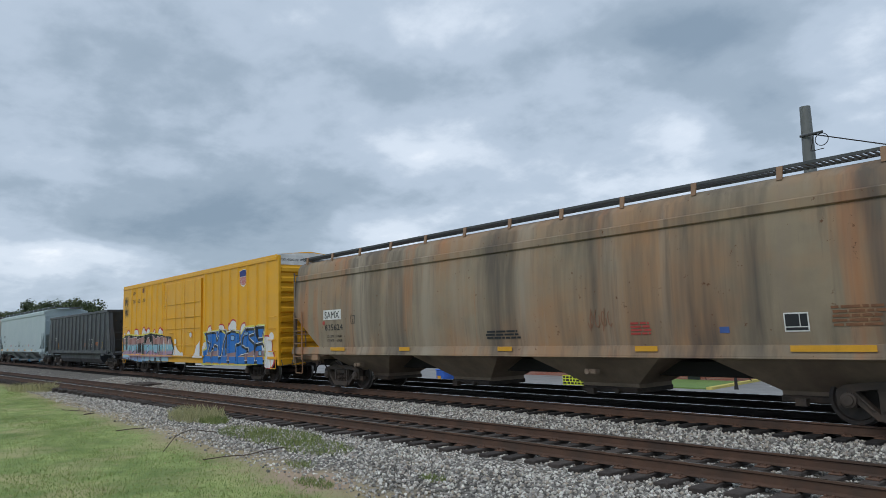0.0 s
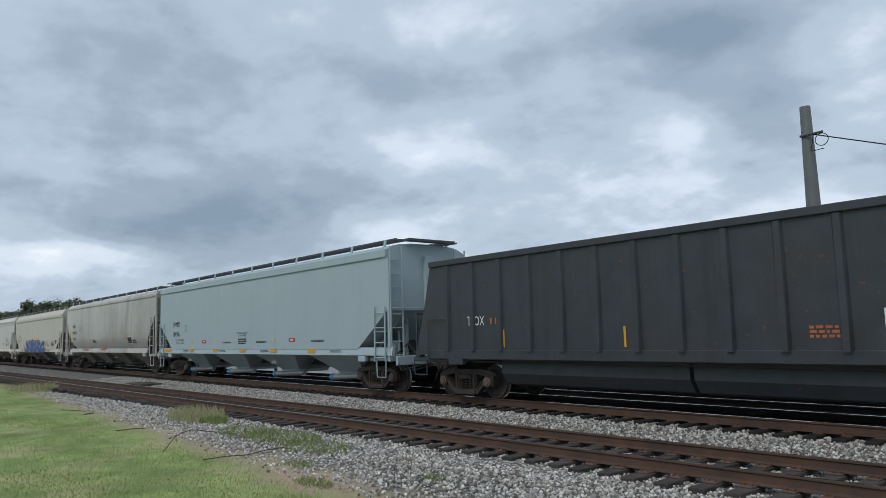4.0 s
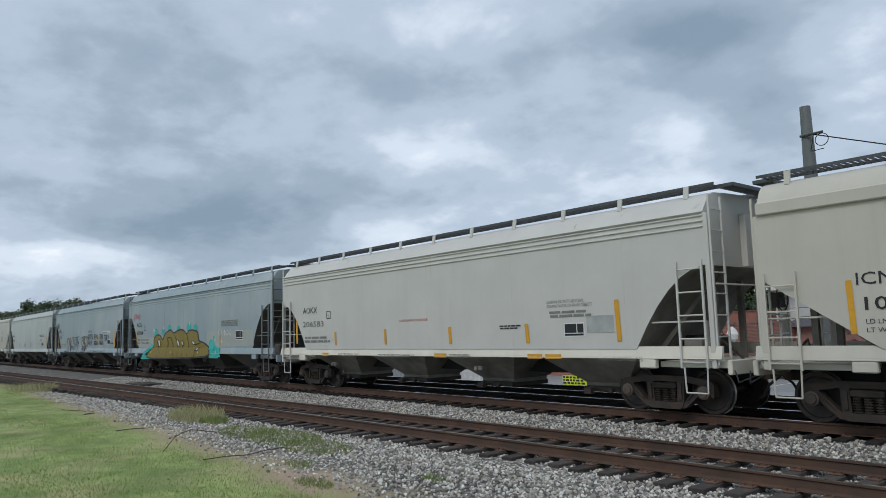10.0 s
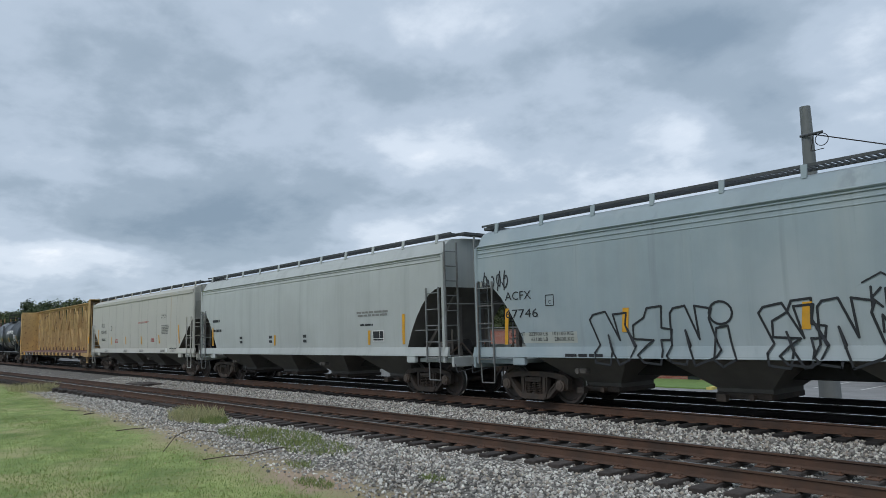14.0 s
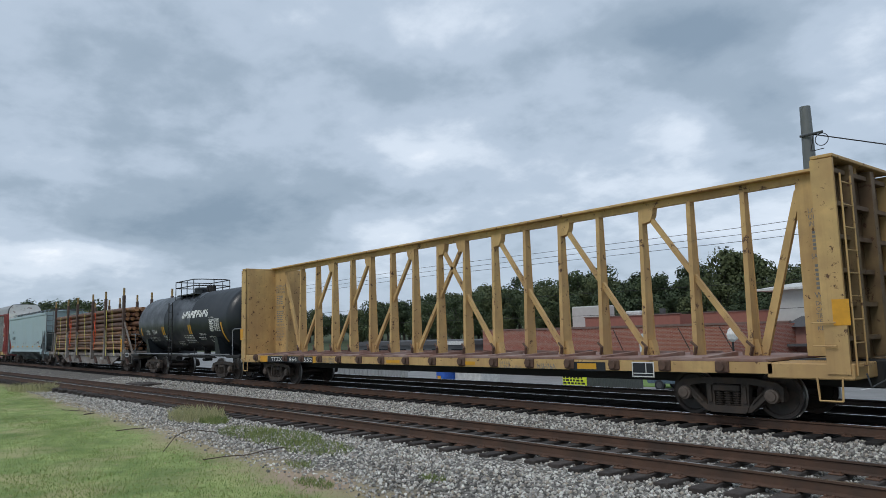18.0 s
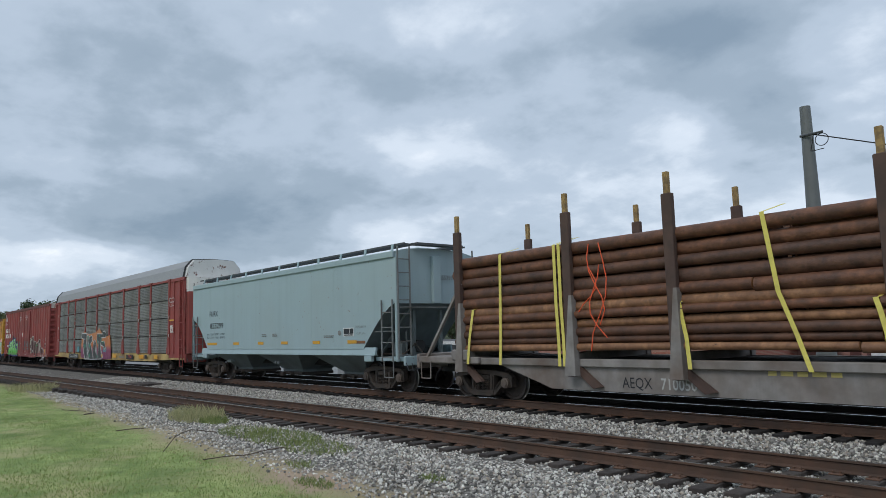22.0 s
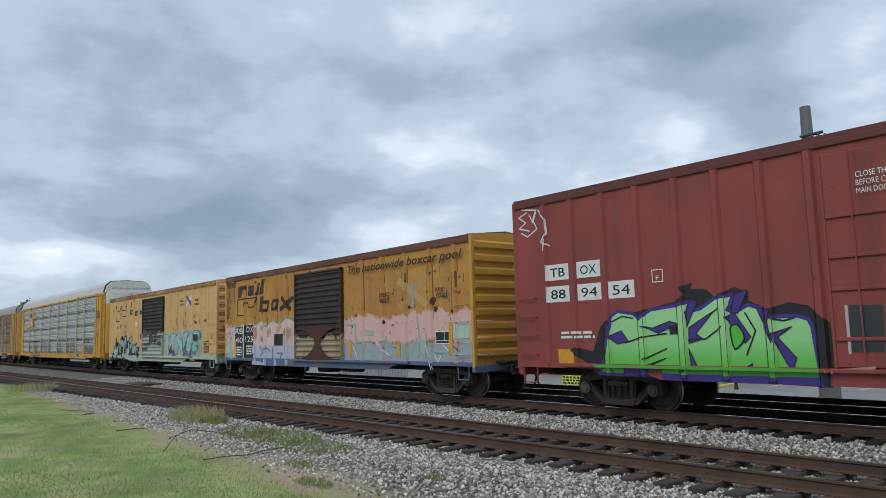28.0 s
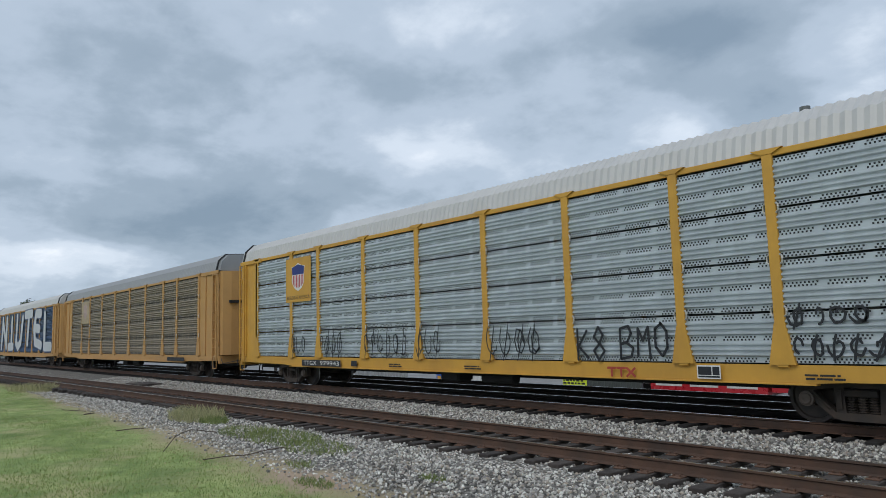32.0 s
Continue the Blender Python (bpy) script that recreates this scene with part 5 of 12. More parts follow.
    bars(-0.4, 0.85, 1.3, 0.16, 1, car, -1.248, mat("yellow_stencil", (0.55, 0.45, 0.15)), seed=3)
    bars(3.2, 0.7, 1.5, 0.3, 3, car, -1.248, mat("pale_stencil", (0.5, 0.5, 0.48)), seed=5)
    flat(rect(4.84, 4.9, 1.7, 2.1), car, M_YELLOW, -1.54, "reflector_stripe")
    flat(rect(8.66, 8.9, 1.2, 1.95), car, mat("amber_reflector", (0.75, 0.36, 0.03)), -1.54, "reflector_stripe")
    # the load: two tiers of poles, butt to butt
    rnd = random.Random(8)
    bark = [mat("pole_bark_%s" % n, c, 0.55, 0.0, 0.5, 7, d, 0.45, bump=0.6, bump_scale=18, spots=0.12, spot_col=(0.02, 0.014, 0.01), spot_scale=5) for n, c, d in (("brown", (0.19, 0.08, 0.042), (0.07, 0.034, 0.022)), ("dark", (0.085, 0.042, 0.028), (0.17, 0.078, 0.045)), ("tan", (0.34, 0.17, 0.085), (0.16, 0.075, 0.04)))]
    butt = mat("sawn_pole_end", (0.42, 0.21, 0.10), 0.8, 0.0, 0.4, 12, (0.10, 0.05, 0.03), 0.4)
    joints = random.Random(5)
    joint = [joints.uniform(-0.6, 2.4) for _ in range(30)]
    for tier in (0, 1):
        z, row = zf + 0.27, 0
        sizes = random.Random(31)
        while z < 3.95:
            r = sizes.uniform(0.095, 0.13) if z < 2.3 else sizes.uniform(0.135, 0.185)
            y, first = -1.43 + r + (0.06 if row % 2 else 0.0), True
            while y < 1.28:
                rr = r * rnd.uniform(0.85, 1.1)
                whole = first and z > 2.75
                if tier == 0:
                    a, b = -9.15 + rnd.uniform(-0.2, 0.5), (8.6 + rnd.uniform(-0.4, 0.5) if whole else joint[row] if first else rnd.uniform(-0.5, -0.1))
                else:
                    a, b = (joint[row] + 0.04 if first else 0.15 + rnd.uniform(0.0, 0.6)), 9.35 + rnd.uniform(-0.8, 1.0)
                if tier == 1 and whole:
                    y, first = y + 2 * rr + 0.005, False
                    continue
                first = False
                n, rings = 10, []
                wob = rnd.uniform(-0.03, 0.03)
                for i in range(5):
                    t = i / 4
                    rad = rr * (1.05 - 0.18 * t)
                    rings.append([(a + (b - a) * t, y + wob * math.sin(3 * t) + rad * math.cos(2 * math.pi * q / n), z + 0.02 * math.sin(4 * t + y) + rad * math.sin(2 * math.pi * q / n)) for q in range(n)])
                me = Geo().loft(rings).mesh("log", True)
                me.materials.append(rnd.choice(bark))
                me.materials.append(butt)
                for p in me.polygons:
                    if abs(p.normal.x) > 0.8:
                        p.material_index = 1
                part("log", me, None, car, data=me)
                y += 2 * rr + 0.005
            z += 1.8 * r
            row += 1
    strap = mat("yellow_strap", (0.72, 0.62, 0.14), 0.6, 0, 0.15, 8)
    cord = mat("orange_cord", (0.85, 0.12, 0.04), 0.6, 0, 0.1, 8)
    for x, top, dx in ((-7.2, 3.9, 0.05), (-5.35, 3.95, -0.1), (-5.2, 3.95, -0.1), (-0.2, 4.0, -0.7), (5.15, 3.95, -0.25), (6.3, 3.95, -0.9), (-8.3, 2.5, 0.2), (-2.05, 2.4, -0.2), (1.6, 2.3, -0.2), (8.35, 2.3, -0.2)):
        g = Geo()
        pts = [(x + 0.2, -0.9, top + 0.08), (x, -1.43, top - 0.1), (x - dx * 0.3, -1.46, 2.4 if top > 3 else 2.0), (x - dx * 0.7, -1.47, 1.6), (x - dx, -1.5, 0.95)]
        for p, q in zip(pts, pts[1:]):
            g.add([(p[0] - 0.045, p[1] - 0.003, p[2]), (p[0] + 0.045, p[1] - 0.003, p[2]), (q[0] + 0.045, q[1] - 0.003, q[2]), (q[0] - 0.045, q[1] - 0.003, q[2]), (p[0] - 0.045, p[1] + 0.003, p[2]), (p[0] + 0.045, p[1] + 0.003, p[2]), (q[0] + 0.045, q[1] + 0.003, q[2]), (q[0] - 0.045, q[1] + 0.003, q[2])], [(0, 1, 2, 3), (4, 5, 6, 7), (0, 3, 7, 4), (1, 2, 6, 5)])
        part("load_strap", g, strap, car, "yellow webbing strap")
    for x in (-4.0, 2.6):
        for k in range(4):
            zt_, pts = 3.75 - 0.5 * (k % 2), []
            for i in range(7):
                t = i / 6
                pts.append((x + 0.25 * math.sin(5 * t + k * 2) * (0.4 + t) - 0.1 * k, -1.45, zt_ - (zt_ - 1.3 - 0.3 * k) * t))
            part("orange_cord", Geo().pipe(pts, 0.013, 5), cord, car, "frayed orange rope")
    return car


# ---- the train: paints, then car by car from its head ----
def build_train():
    P = {}
    P["rust"] = mat("rust_stained_tan", (0.28, 0.225, 0.155), 0.75, 0, 0.2, 1.2, (0.38, 0.20, 0.095), 0.38, streak=0.45, streak_col=(0.24, 0.19, 0.15), spots=0.08, bump=0.05, stains=(((0.37, 0.32, 0.25), 0.8, 0.50, 0.64, 0.6), ((0.40, 0.15, 0.05), 0.75, 0.54, 0.66, 0.6), ((0.085, 0.07, 0.06), 0.9, 0.48, 0.64, 0.8), ((0.09, 0.075, 0.065), 3.0, 0.58, 0.70, 0.5)))
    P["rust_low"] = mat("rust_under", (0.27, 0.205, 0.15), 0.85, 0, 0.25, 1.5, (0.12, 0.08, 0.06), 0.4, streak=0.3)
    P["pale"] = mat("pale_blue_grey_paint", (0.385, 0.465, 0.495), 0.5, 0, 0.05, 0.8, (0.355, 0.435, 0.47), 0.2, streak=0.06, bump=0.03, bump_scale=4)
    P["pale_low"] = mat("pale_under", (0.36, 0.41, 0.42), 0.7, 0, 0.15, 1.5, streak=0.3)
    P["dusty"] = mat("dusty_grey_paint", (0.50, 0.49, 0.46), 0.75, 0, 0.12, 0.7, (0.30, 0.28, 0.25), 0.28, streak=0.3, streak_col=(0.30, 0.27, 0.24), stains=(((0.22, 0.20, 0.185), 0.5, 0.53, 0.68, 0.7), ((0.58, 0.57, 0.54), 0.4, 0.5, 0.65, 0.6)), bands=((1.4, 1.9, (0.38, 0.36, 0.33), 0.6),))
    P["cream"] = mat("cream_grey_paint", (0.56, 0.53, 0.46), 0.65, 0, 0.06, 0.8, streak=0.1, stains=(((0.42, 0.38, 0.32), 1.2, 0.60, 0.72, 0.4),))
    P["white"] = mat("off_white_paint", (0.60, 0.585, 0.55), 0.6, 0, 0.06, 0.8, streak=0.12, streak_col=(0.45, 0.42, 0.36), stains=(((0.42, 0.30, 0.17), 3.2, 0.69, 0.74, 0.6), ((0.36, 0.35, 0.33), 2.4, 0.66, 0.72, 0.45)))
    P["steel"] = mat("worn_blue_grey_paint", (0.30, 0.365, 0.395), 0.6, 0, 0.10, 0.9, (0.42, 0.46, 0.47), 0.3, streak=0.25, streak_col=(0.24, 0.28, 0.29), stains=(((0.40, 0.44, 0.44), 0.7, 0.52, 0.68, 0.5), ((0.19, 0.225, 0.24), 1.8, 0.60, 0.72, 0.5), ((0.30, 0.20, 0.13), 3.0, 0.70, 0.76, 0.5)))
    P["lgrey"] = mat("light_grey_paint", (0.47, 0.50, 0.49), 0.6, 0, 0.08, 0.9, (0.40, 0.42, 0.41), 0.3, streak=0.25)
    P["putty"] = mat("pale_putty_paint", (0.50, 0.49, 0.445), 0.6, 0, 0.06, 0.9, streak=0.12, stains=(((0.42, 0.27, 0.12), 3.0, 0.68, 0.73, 0.6), ((0.28, 0.27, 0.25), 2.2, 0.64, 0.70, 0.5)))
    P["mint"] = mat("pale_mint_grey_paint", (0.34, 0.445, 0.475), 0.55, 0, 0.06, 0.9, (0.33, 0.41, 0.42), 0.25, streak=0.12, spots=0.05, spot_col=(0.25, 0.2, 0.17))
    # under paints: dirt, plus the shade beneath the car painted in
    P["dark_low"] = mat("grimy_shaded_under", (0.12, 0.11, 0.10), 0.85, 0, 0.25, 2)
    P["dusty_low"] = mat("dusty_shaded_under", (0.27, 0.25, 0.22), 0.85, 0, 0.3, 2, (0.10, 0.09, 0.08), 0.4, streak=0.3)
    P["steps"] = mat("weathered_ladder_steel", (0.19, 0.20, 0.20), 0.7, 0, 0.2, 4, (0.10, 0.075, 0.06), 0.3)
    # cream sill, its colour lightened for the skylight it catches
    P["skylit_cream_sill"] = mat("skylit_cream_sill_paint", (0.74, 0.70, 0.60), 0.6, 0, 0.08, 1.2, (0.60, 0.55, 0.45), 0.2, streak=0.1)
    P["seam"] = mat("grimy_weld", (0.34, 0.335, 0.315), 0.8, 0, 0.3, 2)
    P["mint_low"] = mat("mint_shaded_under", (0.155, 0.185, 0.19), 0.75, 0, 0.25, 1.5, (0.08, 0.085, 0.085), 0.35, streak=0.3)
    P["tan_post"] = mat("tan_bracket", (0.30, 0.18, 0.11), 0.7)
    build_cars(P)


def build_cars(P):
    c = hopper(169.1, 191.2, "rust-stained tan covered hopper car with grimy streaks", P["rust"], None, P["rust"], P["rust_low"], w=1.6, zs=1.38, ze=3.84, zt=4.42, bow=0.05, cut=1.7, zc=2.6, bays=4, post_mat=P["tan_post"], posts=13, board_z=4.72, truck_in=2.35, lip=0.2, board_y=1.05)
    CAR["samx"] = c
    yb = mat("yellow_boxcar_paint", (0.76, 0.385, 0.015), 0.5, 0, 0.08, 1.2, (0.66, 0.34, 0.02), 0.25, streak=0.12, streak_col=(0.36, 0.2, 0.05))
    posts = [149.3 + 0.86 * k - 157.6 for k in range(7)] + [160.28 + 0.9 * k - 157.6 for k in range(8)]
    CAR["up"] = boxcar(147.75, 167.5, "yellow high-cube boxcar with double plug doors and graffiti", yb, yb, yb, cap=mat("white_band", (0.7, 0.7, 0.7)), z0=1.02, z1=5.0, ztop=5.2, posts=posts, door=(-2.7, 2.35), truck_in=2.6)
    CAR["tfox"] = gondola(128.8, 144.8, "black open-top coal hopper car with ribbed sides")
    CAR["spmx"] = hopper(106.3, 126.7, "clean pale blue-grey covered hopper car", P["pale"], None, None, P["pale_low"], ze=4.2, zt=4.6, cut=1.7, zc=2.55, bays=4, outlets="tube", seams=4, eave=0.06, lip=0.27, board_z=4.82)
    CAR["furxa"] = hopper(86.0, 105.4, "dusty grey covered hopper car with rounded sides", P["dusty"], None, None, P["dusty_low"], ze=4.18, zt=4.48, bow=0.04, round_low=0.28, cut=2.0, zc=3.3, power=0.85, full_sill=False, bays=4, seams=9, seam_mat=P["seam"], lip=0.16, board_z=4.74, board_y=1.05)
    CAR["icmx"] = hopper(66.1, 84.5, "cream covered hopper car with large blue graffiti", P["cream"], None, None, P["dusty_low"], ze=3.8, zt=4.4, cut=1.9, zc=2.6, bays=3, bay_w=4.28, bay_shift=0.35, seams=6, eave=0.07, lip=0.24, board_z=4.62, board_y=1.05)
    CAR["aokx"] = hopper(47.5, 65.0, "off-white covered hopper car with yellow reflector stripes", P["white"], None, P["skylit_cream_sill"], P["dusty_low"], ze=4.03, zt=4.44, cut=1.7, zc=3.0, power=1.9, ridges=3, bays=4, seams=5, lip=0.05, board_z=4.68)
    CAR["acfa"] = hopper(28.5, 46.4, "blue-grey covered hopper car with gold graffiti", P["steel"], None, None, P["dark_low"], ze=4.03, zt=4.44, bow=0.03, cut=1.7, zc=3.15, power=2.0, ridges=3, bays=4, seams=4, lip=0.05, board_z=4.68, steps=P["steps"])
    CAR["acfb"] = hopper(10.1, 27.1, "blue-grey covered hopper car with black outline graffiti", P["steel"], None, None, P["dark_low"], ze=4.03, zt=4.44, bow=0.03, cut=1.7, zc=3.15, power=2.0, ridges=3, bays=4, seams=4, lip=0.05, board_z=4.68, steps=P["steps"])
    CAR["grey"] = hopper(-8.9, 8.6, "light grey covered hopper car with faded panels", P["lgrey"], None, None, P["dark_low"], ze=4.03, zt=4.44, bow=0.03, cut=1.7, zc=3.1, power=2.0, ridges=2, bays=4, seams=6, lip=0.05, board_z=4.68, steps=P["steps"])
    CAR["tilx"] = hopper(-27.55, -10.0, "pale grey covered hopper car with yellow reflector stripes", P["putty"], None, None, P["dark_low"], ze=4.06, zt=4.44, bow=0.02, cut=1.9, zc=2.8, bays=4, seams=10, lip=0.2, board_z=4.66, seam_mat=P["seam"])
    CAR["ttzx"] = centerbeam(-53.2, -29.1, "empty faded yellow centerbeam flatcar with end bulkheads")
    CAR["tank"] = tank_car(-67.3, -54.1, "black tank car with white lettering and top handrail")
    CAR["log"] = log_car(-89.3, -67.8, "grey flatcar with brown stakes loaded with timber poles")
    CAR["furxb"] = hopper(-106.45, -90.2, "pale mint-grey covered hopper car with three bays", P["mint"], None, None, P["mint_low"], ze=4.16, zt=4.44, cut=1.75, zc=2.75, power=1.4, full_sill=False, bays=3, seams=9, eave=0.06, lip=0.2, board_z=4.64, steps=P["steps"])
    red = mat("oxide_red_paint", (0.30, 0.062, 0.055), 0.7, 0, 0.18, 1.5, (0.20, 0.05, 0.04), 0.35, streak=0.2, stains=(((0.12, 0.04, 0.032), 2.0, 0.58, 0.70, 0.5),), spots=0.12, spot_col=(0.07, 0.03, 0.025))
    galv = mat("dirty_galvanised_panel", (0.36, 0.36, 0.345), 0.5, 0.4, 0.3, 1.1, (0.15, 0.135, 0.115), 0.5, streak=0.3, spots=0.1, spot_col=(0.6, 0.6, 0.59), spot_scale=9, by_piece=0.14, bands=((0.9, 1.9, (0.22, 0.20, 0.175), 0.55),))
    galv2 = mat("bright_galvanised_panel", (0.54, 0.585, 0.61), 0.42, 0.45, 0.15, 1.5, (0.48, 0.52, 0.54), 0.3, streak=0.12)
    ochre = mat("ochre_sill", (0.58, 0.42, 0.16), 0.75, 0, 0.25, 2, (0.15, 0.07, 0.04), 0.4, streak=0.2)
    roofw = mat("pale_rack_roof", (0.55, 0.54, 0.53), 0.55, 0.1, 0.08, 1.5, streak=0.1)
    rooft = mat("grey_rack_roof", (0.34, 0.345, 0.355), 0.5, 0.3, 0.1, 1.5)
    chip = mat("chipped_white_cap", (0.68, 0.67, 0.65), 0.7, 0, 0.06, 3, spots=0.75, spot_col=(0.16, 0.06, 0.04), spot_scale=2.5)
    yel = mat("amber_rack_paint", (0.62, 0.335, 0.05), 0.6, 0, 0.1, 1.6, (0.48, 0.25, 0.05), 0.3, streak=0.12)
    CAR["rack_red"] = autorack(-135.6, -107.9, "oxide-red autorack with dirty galvanised side panels", red, galv, rooft, ochre, red, z_deck=1.12, z_eave=4.92, z_top=5.85, centre=-0.45, door_cap=chip, fine=True)
    CAR["tbox"] = boxcar(-157.5, -137.75, "oxide-red high-cube boxcar with green graffiti", red, red, mat("dark_oxide_roof", (0.13, 0.035, 0.032), 0.7, 0, 0.2, 2), end_mat=red, cap=mat("dusty_white_band", (0.58, 0.53, 0.48), 0.65, 0, 0.1, 3, streak=0.2), z0=0.98, z1=5.02, ztop=5.2, posts=[-8.92, -8.07, -7.17, -6.27, -5.32, -4.42, -3.52, -2.62] + [3.07 + 0.9 * k for k in range(8)], door=(-2.43, 2.62), truck_in=2.6)
    om = mat("faded_orange_yellow", (0.56, 0.285, 0.06), 0.75, 0, 0.2, 1.3, (0.46, 0.19, 0.05), 0.4, streak=0.3, streak_col=(0.22, 0.10, 0.05), spots=0.55, spot_col=(0.09, 0.04, 0.03), spot_scale=4.0, bands=((1.5, 2.35, (0.72, 0.46, 0.44), 0.92), (0.5, 1.5, (0.36, 0.38, 0.46), 0.9), (1.1, 1.3, (0.28, 0.48, 0.42), 0.5)))
    om2 = mat("pale_orange_yellow", (0.69, 0.43, 0.185), 0.7, 0, 0.12, 1.3, (0.58, 0.34, 0.12), 0.3, streak=0.2, streak_col=(0.40, 0.23, 0.10), spots=0.3, spot_col=(0.11, 0.05, 0.03), spot_scale=3.5, bands=((0.4, 1.02, (0.36, 0.52, 0.47), 0.85),))
    black_door = mat("black_door", (0.022, 0.020, 0.020), 0.65, 0, 0.3, 3, (0.05, 0.04, 0.035), 0.3)
    rusty_roof = mat("rusty_roof", (0.15, 0.055, 0.04), 0.8, 0, 0.3, 2, (0.25, 0.14, 0.08), 0.3)
    sillb = mat("blue_painted_sill", (0.10, 0.15, 0.26), 0.7, 0, 0.25, 2, (0.2, 0.12, 0.07), 0.3)
    bp = [-7.2 + 0.98 * k for k in range(6)] + [1.75 + 0.98 * k for k in range(7)]
    CAR["rba"] = boxcar(-175.35, -159.3, "rusting orange-yellow boxcar with black door and graffiti", om, mat("black_door_cream_foot", (0.030, 0.022, 0.020), 0.65, 0, 0.3, 3, (0.07, 0.035, 0.025), 0.4, bands=((0.95, 1.75, (0.46, 0.38, 0.24), 0.75),)), rusty_roof, end_mat=yel, sill_mat=sillb, z0=0.95, z1=4.42, ztop=4.62, posts=[-7.3, -6.1, -5.1, -4.2, -3.3, -2.4] + [2.75, 3.9, 5.1, 6.3, 7.4], door=(-1.62, 1.65), door_style="slide", truck_in=1.6)
    CAR["rbb"] = boxcar(-193.0, -176.5, "orange-yellow boxcar with black door and teal graffiti", om2, mat("black_door_painted_foot", (0.022, 0.020, 0.020), 0.65, 0, 0.3, 3, (0.05, 0.04, 0.035), 0.3, bands=((0.95, 2.2, (0.50, 0.48, 0.43), 0.8), (0.95, 1.3, (0.36, 0.52, 0.47), 0.7))), mat("yellow_rusting_roof", (0.50, 0.27, 0.08), 0.75, 0, 0.2, 2, (0.17, 0.07, 0.04), 0.6), z0=0.95, z1=4.42, ztop=4.62, posts=[-7.5, -6.6, -5.6, -4.6, -3.5, -2.6] + [2.5, 3.45, 4.5, 5.5, 6.5, 7.4], door=(-1.72, 1.55), door_style="slide", truck_in=1.6)
    CAR["ttgx"] = autorack(-222.1, -194.4, "amber-yellow autorack with bright galvanised panels", yel, galv2, roofw, yel, yel, z_deck=1.07, z_eave=5.0, z_top=5.78, centre=-0.2, door_cap=mat("white_rack_end", (0.66, 0.66, 0.64), 0.6, 0, 0.08, 3, streak=0.2))
    tan = mat("tan_rack_panel", (0.30, 0.25, 0.19), 0.65, 0.2, 0.15, 1.5, (0.22, 0.18, 0.14), 0.3, streak=0.25)
    ltan = mat("orange_tan_rack_paint", (0.50, 0.28, 0.10), 0.7, 0, 0.1, 1.6)
    CAR["rack_tan"] = autorack(-253.3, -224.5, "tan autorack with weathered panels", ltan, tan, rooft, ltan, ltan, z_deck=1.07, z_eave=4.9, z_top=5.7)
    blue = mat("blue_rack_panel", (0.05, 0.10, 0.2), 0.6, 0.1, 0.2, 1.5, (0.3, 0.31, 0.32), 0.4)
    CAR["rack_blue"] = autorack(-283.0, -255.3, "autorack covered in blue and white block-letter graffiti", ltan, blue, roofw, ltan, ltan, z_deck=1.07, z_eave=4.9, z_top=5.7)


CAR = {}
build_train()


# ---- paint on the sides: lettering, reflectors, graffiti ----
def clip_x(poly, lo, hi):
    for bound, sign in ((lo, 1), (hi, -1)):
        out = []
        for (ax, az), (bx, bz) in zip(poly, poly[1:] + poly[:1]):
            da, db = sign * (ax - bound), sign * (bx - bound)
            if da >= 0:
                out.append((ax, az))
            if da * db < 0:
                t = da / (da - db)
                out.append((ax + (bx - ax) * t, az + (bz - az) * t))
        poly = out
        if len(poly) < 3:
            return []
    return poly


